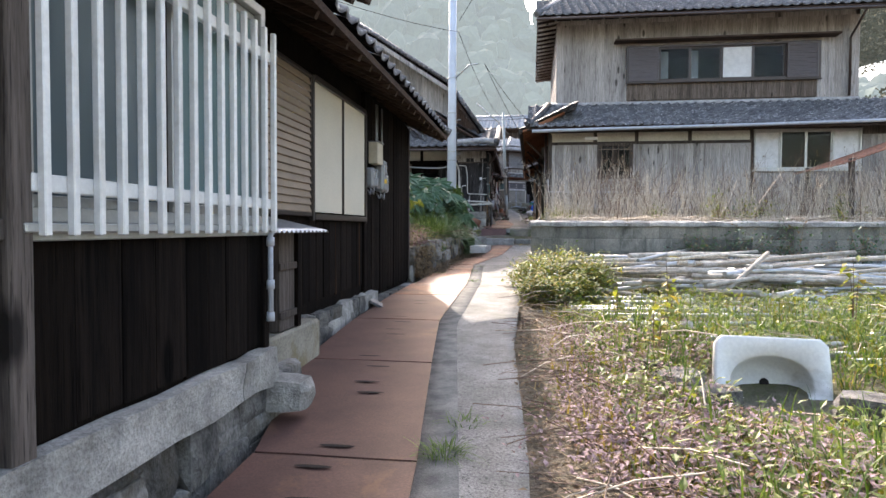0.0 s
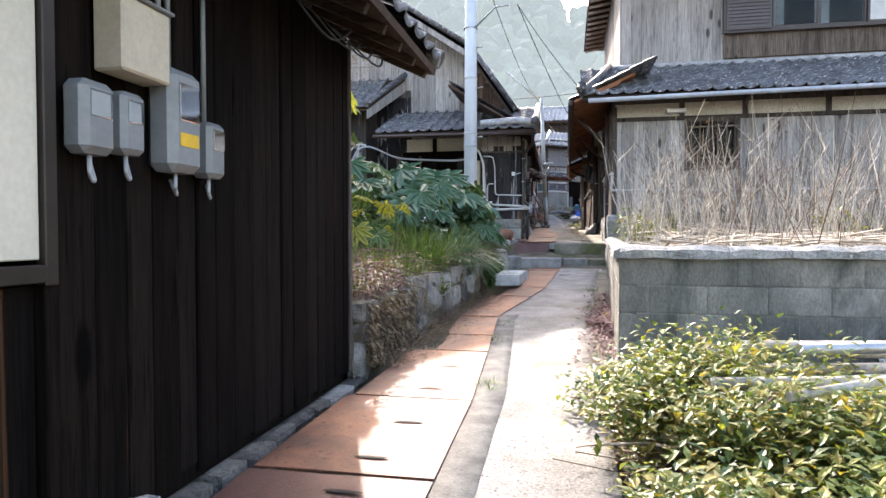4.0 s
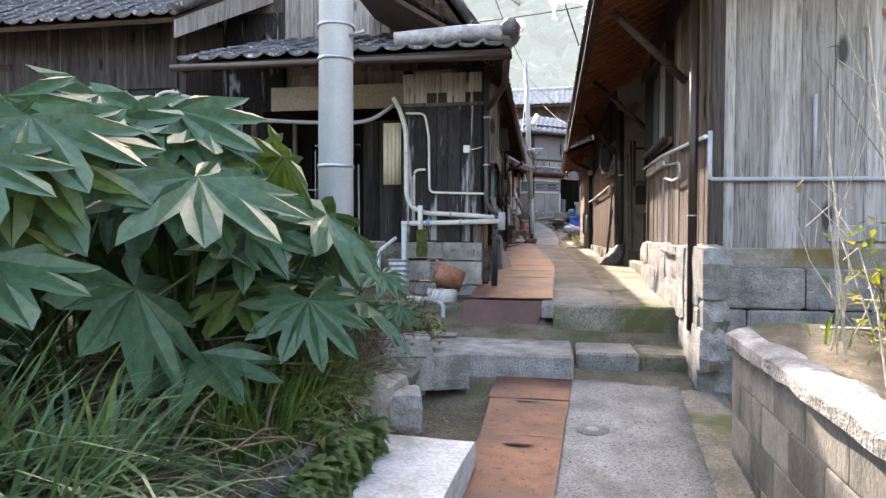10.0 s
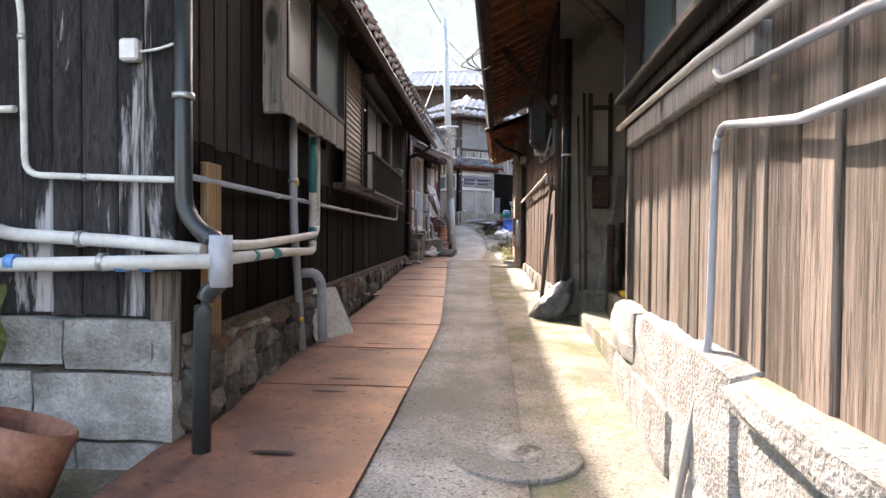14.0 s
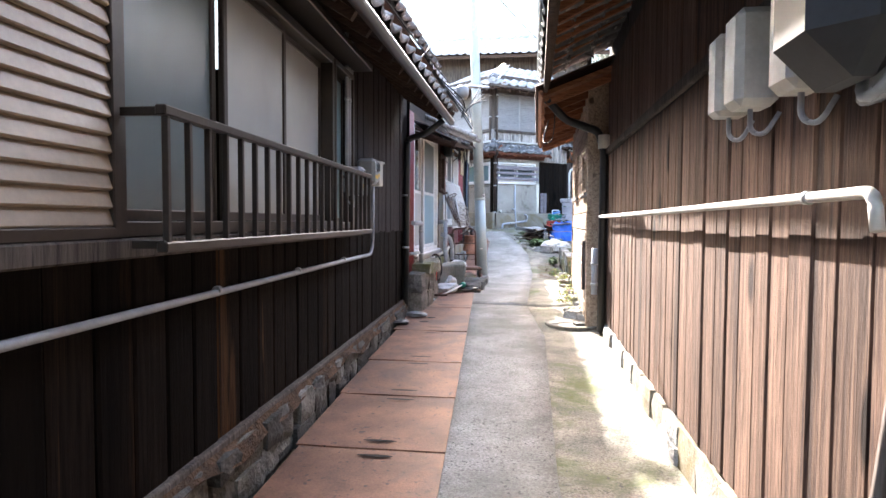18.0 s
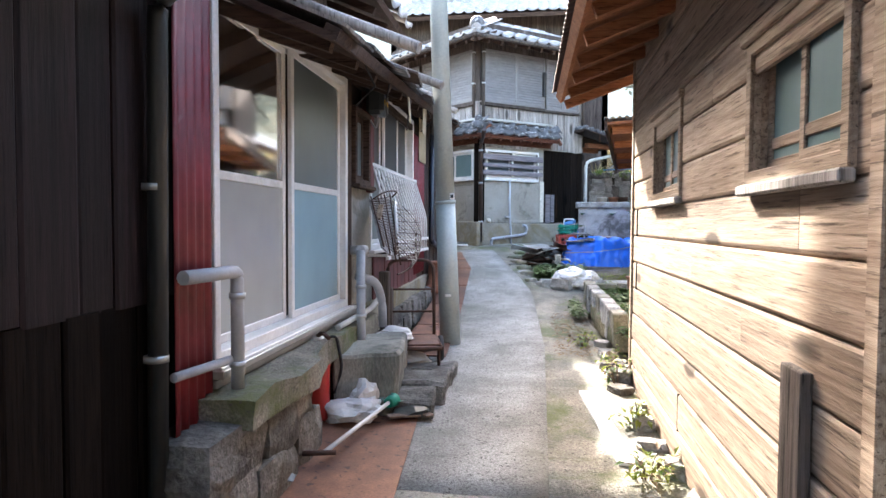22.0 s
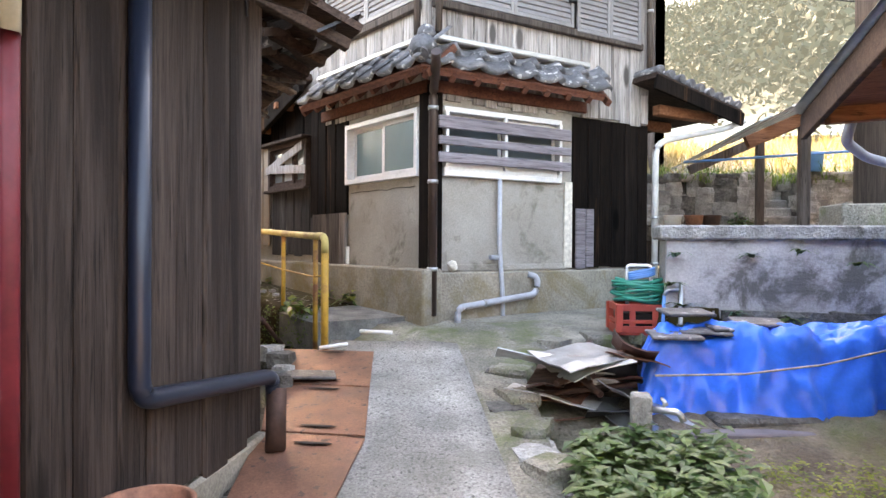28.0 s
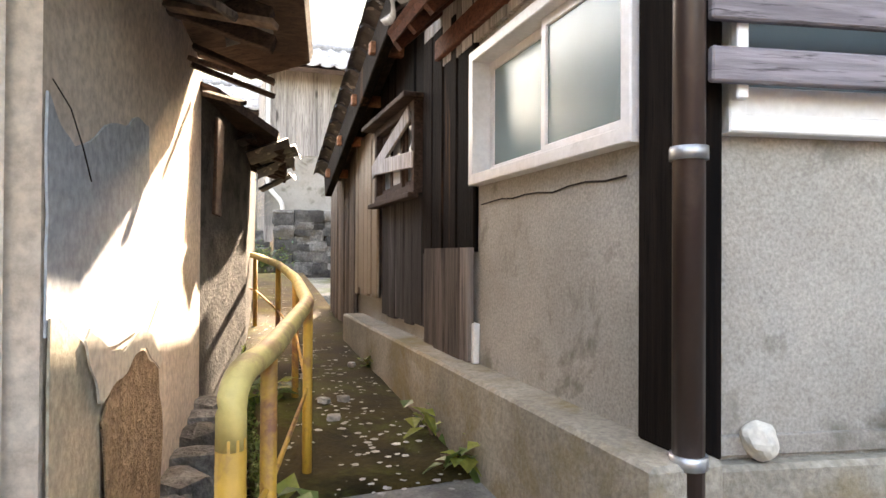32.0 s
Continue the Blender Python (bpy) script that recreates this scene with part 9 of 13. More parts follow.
for u in (0.26, 1.28):
    b = bmesh.new()
    rec.box(b, u - 0.06, u + 0.05, 0.0, 0.07, 1.5, 3.8, 0.008)
    part("door_post", b, "greybrown", house_r)
b = bmesh.new()
rec_n.box(b, -0.02, 0.1, 0.0, 0.06, 1.45, 4.0, 0.008)
part("corner_post", b, "greybrown", house_r)
pipe("down_pipe", [rec_n.at(0.06, 0.12, 3.95), rec_n.at(0.06, 0.12, 1.66)], 0.042, "greenblack", house_r, "dark green rain pipe")
b = bmesh.new()
tube(b, [rec_n.at(0.06, 0.12, 2.92), rec_n.at(0.06, 0.12, 2.94)], 0.046, 12)
part("pipe_clip", b, "alu", house_r)
lad = thing("ladder", rec_n.at(0.4, 0.08, 2.6), "old wooden carrying frame hung on the wall", "ladder")
for u in (0.28, 0.46):
    b = bmesh.new()
    rec_n.box(b, u - 0.018, u + 0.018, 0.03, 0.07, 2.75, 3.5, 0.005)
    part("rail", b, "greybrown", lad)
for z in (2.8, 3.35):
    b = bmesh.new()
    rec_n.box(b, 0.27, 0.47, 0.035, 0.065, z, z + 0.04, 0.004)
    part("rung", b, "greybrown", lad)
b = bmesh.new()
rec_n.box(b, 0.3, 0.46, 0.04, 0.1, 2.45, 2.75, 0.015)
part("basket", b, "raft_dark", lad)
for k, (u, z0, z1, r) in enumerate(((0.22, 1.6, 3.5, 0.014), (0.17, 1.7, 3.3, 0.01))):
    b = bmesh.new()
    tube(b, [rec_n.at(u + 0.02, 0.2, z0), rec_n.at(u, 0.04, z1)], r, 6)
    solo("wooden_pole", b, "greybrown", "thin wooden pole leaning in the entrance", "pole", "leaning poles")
b = bmesh.new()
tube(b, [rec_n.at(0.33, 0.32, 1.75), rec_n.at(0.55, 0.05, 2.75)], 0.014, 6)
solo("wooden_pole", b, "bamboo", "crooked walking pole leaning in the entrance", "pole", "leaning poles")
pipe("rope", [rec_n.at(0.3, 0.06, 2.5), rec_n.at(0.27, 0.08, 2.2), rec_n.at(0.34, 0.08, 1.9), rec_n.at(0.4, 0.08, 2.0), rec_n.at(0.36, 0.07, 2.4), rec_n.at(0.45, 0.06, 2.5)], 0.008, "bamboo", None, "pale rope hanging in a loop on the wall", "rope", 0.1)
tub = thing("tub_cover", (0.86, 24.05, 1.73), "round wooden tub lid leaning beside the door", "lid")
b = bmesh.new()
lathe(b, [(0.02, 0), (0.3, 0), (0.3, 0.04), (0.02, 0.045)], 24, Matrix.Translation((0.88, 24.08, 2.02)) @ Matrix.Rotation(radians(90), 4, 'X') @ Matrix.Rotation(radians(70), 4, 'Y') @ Matrix.Diagonal((0.75, 1, 1, 1)))
part("disc", b, "greybrown", tub)
for dx in (0.0, 0.14):
    b = bmesh.new()
    cube(b, 0.76 + dx * 0.3, 0.8 + dx * 0.3, 23.9 + dx, 23.96 + dx, 1.72, 2.3, None, 0.005)
    part("cleat", b, "raft_dark", tub)
# sack
b = bmesh.new()
bmesh.ops.create_icosphere(b, subdivisions=4, radius=1.0)
for v in b.verts:
    q = v.co.copy()
    k = 1 + 0.3 * noise.noise(q * 1.6) + 0.34 * abs(noise.noise(q * 4.2)) - 0.2 * abs(noise.noise(q * 9.0 + Vector((3, 1, 0))))
    v.co = Matrix.Translation((0.33, 24.2, 1.56)) @ Vector((q.x * 0.19 * k + 0.05 * q.z, q.y * 0.17 * k, max(-0.12, q.z * 0.2 * k + q.x * 0.12)))
for f in b.faces:
    f.smooth = True
solo("plastic_sack", b, "sack_grey", "crumpled dirty grey plastic sack at the entrance", "sack")
b = bmesh.new()
lathe(b, [(0.07, 0), (0.1, 0.05), (0.09, 0.05), (0.06, 0.01)], 16, Matrix.Translation((0.84, 23.3, 1.732)))
solo("small_basket", b, "yellow", "small amber basket on the entrance step", "basket")

# board wall beyond the recess
foot_c = thing("stone_footing", (0.3, 27, 1.45), "low rubble footing under the sunlit board wall", "footing", kind="structure")
stone_face(west_c, foot_c, 0.0, 5.15, 1.3, 1.7, ["footing", "footing", "cap"], rng, (0.3, 0.22), 0.16, 0.045, zb=lambda u: ground_z(29.5 - u) - 0.08)
meter_box(west_c, 4.05, 3.08, 0.11, 0.28, 0.12, "meter_pale", False, False, "small pale meter on the board wall")
meter_box(west_c, 4.28, 3.07, 0.14, 0.3, 0.13, "meter_pale", False, False, "small pale meter on the board wall")
meter_box(west_c, 4.64, 3.05, 0.16, 0.5, 0.12, "meter_pale", False, False, "tall pale switch box on the board wall")
t = thing("meter_cover", west_c.at(4.97, 0.03, 3.0), "large rounded dark grey meter cover on the board wall", "meter")
b = bmesh.new()
west_c.box(b, 4.8, 5.14, 0.03, 0.25, 3.0, 3.5, 0.09)
part("cover", b, "meter_dark", t)
b = bmesh.new()
west_c.box(b, 4.82, 5.12, 0.0, 0.05, 2.98, 3.52, 0.01)
part("back_plate", b, "meter", t)
wall_pipe(west_c, [(4.7, 0.06, 3.5), (4.72, 0.06, 4.1)], 0.014, "greenblack", label="dark conduit up to the eave")
wall_pipe(west_c, [(4.95, 0.08, 3.08), (4.98, 0.12, 2.95), (5.1, 0.1, 3.0), (5.12, 0.06, 3.2)], 0.012, "pvc", label="grey cable loop below the meter")
wall_pipe(west_c, [(0.02, 0.09, 2.76), (2.5, 0.09, 2.765), (5.0, 0.09, 2.78), (5.02, 0.09, 2.7)], 0.014, "pvc_white", label="white pipe along the sunlit board wall", bendr=0.03, clips=((4.7, 0.09, 2.778, "u"), (1.6, 0.09, 2.763, "u")))
for u0, u1, z in ((5.0, 5.1, 2.75), (5.06, 5.12, 2.4)):
    b = bmesh.new()
    tube(b, [west_c.at(u0, 0.14, 1.46), west_c.at(u1, 0.05, z)], 0.014, 6)
    solo("wooden_pole", b, "greybrown", "thin dark pole leaning on the board wall", "pole", "leaning poles")
b = bmesh.new()
west_c.box(b, 0.0, 5.15, 0.015, 0.05, 3.36, 3.42, 0.005)
part("ledger", b, "greybrown", house_r)
pipe("down_pipe", [(-0.3, 29.4, 3.9), (-0.12, 29.52, 3.72), (0.2, 29.5, 3.6), (0.25, 29.42, 3.4), (0.25, 29.42, 1.62)], 0.04, "blackpaint", house_r, "black rain pipe at the wall's end")
b = bmesh.new()
tube(b, [(0.25, 29.42, 3.42), (0.25, 29.42, 3.55)], 0.06, 10)
part("hopper", b, "meter_pale", house_r)
wall_pipe(west_c, [(0.12, 0.14, 2.45), (0.12, 0.14, 2.0)], 0.03, "pvc", label="grey pipe beside the black rain pipe", clips=((0.12, 0.14, 2.3, "z"), (0.12, 0.14, 2.1, "z")))
for k in range(3):
    pipe("loose_wire", [(-0.33, 24.2 + 0.1 * k, 3.95), (-0.45 - 0.05 * k, 24.1, 3.8 - 0.04 * k), (-0.35, 24.3, 3.72), (-0.2, 24.5, 3.85), (0.2, 24.7, 3.6)], 0.005, "cable", None, "tangled black wire under the eave", "wire", 0.08)

# ---- house L, lane side ----
bayL = thing("bay_window", (-1.4, 22.8, 2.9), "boxed bay window with frosted panes and a board skirt", "window")
bw = Wall((-1.42, 21.93), (-1.5, 23.66))
bw.window(bayL, 0.06, 1.72, 3.12, 3.9, "bronze", ["frost_grey", "frost"], 0.0, 0.04, 0.08, name="window", sill=False)
b = bmesh.new()
bw.box(b, 0.0, 1.73, -0.2, 0.0, 2.98, 3.12, 0.006)
part("sill_box", b, "greybrown", bayL)
bw.boards(bayL.children[0], "silver", 0.0, 1.73, 2.9, 3.11, 0.11, 0.012, 0.004)
for u0, u1 in ((0.0, 0.06),):
    b = bmesh.new()
    bw.box(b, -0.005, 0.055, -0.2, 0.012, 2.9, 4.0, 0.006)
    part("side_board", b, "silver", bayL)
b = bmesh.new()
cube(b, -1.62, -1.41, 21.91, 21.94, 2.95, 4.0)
part("end_panel", b, "silver", bayL)
louvre(east_l, house_l, 3.02, 3.88, 2.66, 3.86, "shutter", 0.08, 0.05, "rolling_shutter", "bronze")
b = bmesh.new()
east_l.box(b, 2.98, 6.95, 0.0, 0.12, 2.6, 2.66, 0.006)
part("sill_board", b, "greybrown", house_l)
east_l.window(house_l, 3.92, 6.3, 2.66, 3.8, "bronze", ["frost_dark", "frost_grey", "frost_grey"], 0.05, 0.05, 0.1, label="frosted sliding windows in bronze frames")
east_l.window(house_l, 6.32, 6.85, 2.66, 3.8, "bronze", ["frost_blue"], 0.05, 0.04, 0.1)
b = bmesh.new()
east_l.box(b, 3.9, 6.9, 0.02, 0.2, 3.84, 3.89, 0.006)
part("window_hood", b, "bronze", house_l)
rail = thing("window_railing", east_l.at(5.2, 0.2, 2.6), "dark metal railing before the windows", "railing")
for z in (2.62, 3.02):
    b = bmesh.new()
    east_l.box(b, 3.9, 6.72, 0.2, 0.235, z, z + 0.03, 0.004)
    part("rail", b, "bronze", rail)
for u in (3.92, 6.7):
    b = bmesh.new()
    east_l.box(b, u - 0.012, u + 0.012, 0.02, 0.22, 2.63, 2.655, 0.003)
    part("bracket", b, "bronze", rail)
    b = bmesh.new()
    east_l.box(b, u - 0.012, u + 0.012, 0.02, 0.22, 3.02, 3.045, 0.003)
    part("bracket", b, "bronze", rail)
for k in range(22):
    b = bmesh.new()
    u = 3.93 + k * 0.1315
    east_l.box(b, u - 0.009, u + 0.009, 0.208, 0.228, 2.65, 3.02, 0.002)
    part("bar", b, "bronze", rail)
meter_box(east_l, 6.76, 2.9, 0.17, 0.21, 0.15, "meter", True, True, "grey meter with a yellow sticker on the dark boards", 0.02)
meter_box(east_l, 7.19, 3.0, 0.16, 0.21, 0.15, "meter", True, True, "dark grey meter with a yellow sticker on the dark boards", 0.02)
meter_box(east_l, 7.36, 3.03, 0.13, 0.19, 0.13, "meter", True, True, "small grey meter beside a larger one", 0.02)
t = thing("junction_box", east_l.at(7.53, 0.03, 3.0), "pale metal box beside the meter", "box")
b = bmesh.new()
east_l.box(b, 7.46, 7.6, 0.0, 0.14, 3.01, 3.21, 0.008)
east_l.box(b, 7.45, 7.61, 0.0, 0.155, 3.205, 3.217, 0.002)
part("case", b, "meter_pale", t)
for k, u in enumerate((6.7, 6.77, 6.84)):
    wall_pipe(east_l, [(u, 0.05, 3.08), (u, 0.05, 4.1)], 0.014, "pvc", label="grey conduit up the dark boards", clips=((u, 0.05, 3.6, "z"),))
wall_pipe(east_l, [(0.0, 0.05, 2.44), (3.5, 0.05, 2.42), (7.5, 0.05, 2.42), (7.6, 0.05, 2.5), (7.6, 0.05, 3.03)], 0.014, "pvc", label="long grey conduit along the dark boards", bendr=0.06, clips=tuple((u, 0.05, 2.43, "u") for u in (1.2, 2.3, 3.4, 4.6, 5.6, 6.6)))
wall_pipe(east_l, [(1.5, 0.06, 2.95), (1.52, 0.06, 2.3), (1.6, 0.1, 1.38)], 0.026, "pvc", label="grey waste pipe with yellow tape", clips=((1.51, 0.06, 2.55, "z"),))
for z in (2.52, 2.92, 1.62):
    b = bmesh.new()
    p0 = east_l.at(1.52 + (0.05 if z < 2 else 0), 0.065 + (0.02 if z < 2 else 0), z)
    tube(b, [p0, p0 + Vector((0, 0, 0.03))], 0.029, 10)
    solo("tape_band", b, "yellow", "yellow tape round the waste pipe", "tape", "tape bands")
wall_pipe(east_l, [(1.98, 0.07, 2.92), (1.98, 0.07, 2.12), (1.85, 0.1, 2.08), (0.9, 0.14, 2.1), (-0.1, 0.2, 2.1)], 0.027, "pvc_white", label="lagged pipe with teal tape", bendr=0.08)
for z0, z1 in ((2.5, 2.9), (2.08, 2.25)):
    b = bmesh.new()
    tube(b, [east_l.at(1.98, 0.07, z0), east_l.at(1.98, 0.07, z1)], 0.03, 10)
    solo("tape_band", b, "teal_tape", "teal tape wound round the lagged pipe", "tape", "tape bands")
for u in (0.4, 0.75):
    b = bmesh.new()
    tube(b, [east_l.at(u, 0.172, 2.1), east_l.at(u + 0.07, 0.165, 2.1)], 0.03, 10)
    solo("tape_band", b, "teal_tape", "teal tape wound round the lagged pipe", "tape", "tape bands")
wall_pipe(east_l, [(2.15, 0.06, 2.92), (2.15, 0.06, 2.3), (2.05, 0.08, 2.2), (1.5, 0.11, 2.18), (0.5, 0.15, 2.15), (-0.1, 0.2, 2.16)], 0.024, "pvc_white", label="cream lagged pipe sloping along the dark boards", bendr=0.12)
wall_pipe(east_l, [(1.78, 0.0, 1.92), (1.78, 0.14, 1.94), (1.85, 0.17, 1.85), (1.88, 0.17, 1.38)], 0.034, "pvc", label="grey waste pipe bending into the gutter", bendr=0.08)
b = bmesh.new()
t = bmesh.new()
cube(t, -0.2, 0.2, -0.012, 0.012, 0, 0.42, None, 0.004)
join(b, t, Matrix.Translation((-1.36, 22.95, 1.42)) @ Matrix.Rotation(radians(62), 4, 'Z') @ Matrix.Rotation(radians(-30), 4, 'X'))
solo("loose_board", b, "plaster_beige", "pale board leaning at the footing", "board")
le = roof_slab(house_l, [(-1.26, 20.45, 3.9), (-1.4, 30.4, 3.92), (-1.46, 30.4, 3.96), (-1.32, 20.45, 3.94)], 0.04, "raft_dark", "eave_board")
tile_field(le, (-1.27, 20.5, 3.97), (-1.41, 30.4, 3.99), (-1.9, 0, 1.15), single=True)
rafters(house_l, (-1.3, 20.6, 3.93), (-1.44, 30.3, 3.95), (-0.55, 0, 0.34), 0.05, "raft_dark", 0.33)
pipe("gutter", [(-1.24, 20.4, 3.86), (-1.39, 30.45, 3.86)], 0.04, "brownpipe", house_l, "dark rain gutter under the tiles")
wall_pipe(east_l, [(9.3, 0.5, 3.85), (9.3, 0.3, 3.7), (9.36, 0.08, 3.65), (9.36, 0.06, 1.68)], 0.035, "greenblack", "down_pipe", "dark rain pipe at the end of the dark house", clips=((9.36, 0.06, 2.4, "z"), (9.36, 0.06, 3.0, "z")))
b = bmesh.new()
tube(b, [(-1.4, 29.9, 4.12), (-1.15, 30.1, 4.2), (-0.95, 30.3, 4.22)], 0.02, 6)
part("wire_bracket", b, "galv", house_l)
for k in range(5):
    r = random.Random(300 + k)
    p0 = Vector((-1.35, 29.2 + 0.2 * k, 4.1))
    pipe("loose_wire", [p0, p0 + Vector((0.25, 0.2, -0.2 - 0.05 * k)), p0 + Vector((0.15, 0.5, -0.35 + 0.08 * k)), p0 + Vector((0.35, 0.7, 0.05))], 0.006, "cable", None, "tangled service wire under the eave", "wire", 0.12)
b = bmesh.new()
lathe(b, [(0.05, 0), (0.07, 0.05), (0.07, 0.12), (0.04, 0.14)], 10, Matrix.Translation((-1.2, 29.9, 4.02)))
solo("insulator", b, "meter", "grey insulator cap at the eave's end", "insulator")

# ---- house G, lane side ----
rng = random.Random(301)
door_g = east_g.window(house_g, 0.03, 1.97, 2.29, 3.9, "alu", [("frost_grey", "glass"), ("frost_blue", "frost_dark")], 0.03, 0.05, 0.1, rails=(3.09,), name="sliding_door", label="white aluminium sliding glass door with frosted panes")
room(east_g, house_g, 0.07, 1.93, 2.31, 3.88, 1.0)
b = bmesh.new()
n = 60
rows = [[b.verts.new(east_g.at(0.1 + 0.9 * k / n, -0.12 + 0.018 * math.sin(k * 1.3) + 0.008 * math.sin(k * 3.1), z)) for k in range(n + 1)] for z in (3.3 , 3.6, 3.9)]
for r, s in zip(rows, rows[1:]):
    for k in range(n):
        b.faces.new((r[k], r[k + 1], s[k + 1], s[k])).smooth = True
part("curtain", b, "curtain", house_g, "short net curtain behind the glass door")
for z, o1 in ((2.26, 0.1), (2.22, 0.07)):
    b = bmesh.new()
    east_g.box(b, 0.0, 2.14, 0.0, o1, z - 0.02, z + 0.015, 0.004)
    part("door_track", b, "alu_grey", house_g)
b = bmesh.new()
east_g.box(b, 1.975, 2.07, 0.0, 0.05, 2.2, 4.0, 0.005)
part("door_post", b, "raft_dark", house_g)
b = bmesh.new()
east_g.box(b, 0.0, 5.2, 0.0, 0.045, 3.93, 4.02, 0.005)
part("lintel", b, "raft_dark", house_g)
b = bmesh.new()
corrugated(b, Matrix.Translation(east_g.at(-0.27, 0.05, 1.75)) @ (east_g.m.to_3x3() @ Matrix(((1, 0, 0), (0, 0, 1), (0, 1, 0)))).to_4x4(), 0.26, 2.25, 0.06, 0.008, 2)
part("red_sheet", b, "redsheet", house_g, "dark red corrugated sheet")
wall_pipe(east_g, [(-0.3, 0.1, 2.68), (0.04, 0.14, 2.68), (0.04, 0.14, 2.2)], 0.027, "pvc", label="grey pipe with elbow beside the glass door", bendr=0.03, clips=((0.04, 0.14, 2.3, "z"), (0.04, 0.14, 2.58, "z")))
wall_pipe(east_g, [(-0.3, 0.06, 2.32), (0.03, 0.12, 2.32)], 0.018, "pvc", label="grey pipe clamp beside the glass door")
# ledge and boulders under the door
ledge = thing("stone_ledge", (-1.85, 31.8, 1.6), "rough cement ledge on dark boulders under the glass door", "ledge", kind="structure")
b = bmesh.new()
t = bmesh.new()
cube(t, -0.1, 2.35, -0.1, 0.24, 2.06, 2.19)
bmesh.ops.subdivide_edges(t, edges=t.edges[:], cuts=9, use_grid_fill=True)
for v in t.verts:
    v.co += Vector((0, (0.05 * noise.noise(v.co * 3) - 0.1 * max(0, (v.co.x - 1.6)) * 0 + (0.04 if v.co.x < 0.8 else -0.05)) * (v.co.y > 0), noise.noise(v.co * 4 + Vector((3, 0, 0))) * 0.03))
join(b, t, east_g.m)
part("cement_top", b, "lane_edge", ledge)
b = bmesh.new()
east_g.box(b, -0.05, 2.4, -0.1, 0.02, 2.17, 2.24, 0.01)
part("earth_band", b, "mud", ledge)
stone_face(east_g, ledge, -0.25, 0.75, 1.58, 2.08, "rubble", rng, (0.4, 0.24), 0.3, 0.22)
stone_face(east_g, ledge, 0.75, 2.3, 1.58, 2.08, "rubble", rng, (0.3, 0.2), 0.2, 0.06)
steps_g = thing("stone_step", (-1.5, 32.6, 1.7), "two rough stone steps below the glass door", "steps")
for c, d, rot in (((-1.64, 32.35, 1.87), (0.4, 0.8, 0.42), 0.12), ((-1.4, 32.42, 1.74), (0.52, 0.4, 0.2), 0.05), ((-1.38, 32.78, 1.735), (0.5, 0.34, 0.19), 0.02), ((-1.42, 32.1, 1.72), (0.48, 0.36, 0.19), 0.1)):
    t = bmesh.new()
    cube(t, -d[0] / 2, d[0] / 2, -d[1] / 2, d[1] / 2, -d[2] / 2, d[2] / 2, None, 0.02)
    bmesh.ops.subdivide_edges(t, edges=t.edges[:], cuts=3, use_grid_fill=True)
    for v in t.verts:
        v.co += Vector((noise.noise(v.co * 5 + Vector(c)), noise.noise(v.co * 5 + Vector(c) * 2), noise.noise(v.co * 6 + Vector(c) * 3))) * 0.03
    b = bmesh.new()
    join(b, t, Matrix.Translation(c) @ Matrix.Rotation(rot, 4, 'Z'))
    part("block", b, "rubble" if d[2] < 0.3 else "block", steps_g)
# cement wall with a small window and a meter
b = bmesh.new()
east_g.box(b, 2.075, 2.72, 0.0, 0.04, 1.75, 3.15, 0.008)
part("cement_panel", b, "cement", house_g, "patched grey cement panel")
east_g.window(house_g, 2.08, 2.52, 3.17, 3.74, "raft_dark", ["frost_dark"], 0.06, 0.045, 0.06)
b = bmesh.new()
east_g.box(b, 2.53, 2.645, 0.0, 0.08, 3.13, 4.0, 0.008)
part("post", b, "oxide", house_g)
meter_box(east_g, 2.45, 3.72, 0.22, 0.3, 0.14, "greenblack", True, True, "dark electricity meter under the patched eave", 0.08)
# wide window with a bar guard
east_g.window(house_g, 2.65, 4.64, 2.66, 4.04, "alu", [("frost_dark", "glass_dim"), ("frost_dark", "glass_dim"), ("frost_dark", "glass_dim")], 0.03, 0.045, 0.1, rails=(3.35,), label="white aluminium window with dark upper panes")
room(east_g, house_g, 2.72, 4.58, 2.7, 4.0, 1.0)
guard = thing("window_guard", east_g.at(4.0, 0.15, 2.6), "white metal window guard of bent upright bars", "guard")
for k in range(17):
    u = 2.62 + k * 0.125
    b = bmesh.new()
    tube(b, bend([east_g.at(u, 0.07, 3.36), east_g.at(u, 0.12, 3.2), east_g.at(u, 0.2, 2.95), east_g.at(u, 0.2, 2.6)], 0.08), 0.0085, 6)
    part("bar", b, "alu", guard)
for z, o in ((3.36, 0.07), (2.72, 0.205), (2.6, 0.205)):
    b = bmesh.new()
    east_g.box(b, 2.58, 4.68, o - 0.012, o + 0.012, z - 0.014, z + 0.014, 0.003)
    part("rail", b, "alu", guard)
for u in (2.59, 4.67):
    for z in (2.62, 3.36):
        b = bmesh.new()
        east_g.box(b, u - 0.01, u + 0.01, 0.0, 0.2 if z < 3 else 0.07, z - 0.01, z + 0.01)
        part("bracket", b, "alu", guard)
east_g.boards(w_g, "oxide", 2.76, 4.9, 2.22, 2.6, 0.19, 0.015, 0.03)
b = bmesh.new()
east_g.box(b, 2.45, 6.8, -0.1, 0.06, 2.04, 2.24, 0.015)
part("cement_foot", b, "footing", ledge)
stone_face(east_g, ledge, 2.45, 6.7, 1.7, 2.08, "rubble", rng, (0.26, 0.18), 0.2, 0.12, zb=lambda u: ground_z(30.6 + u) - 0.06, zt=lambda u: 2.06 + 0.04 * max(0, u - 5))
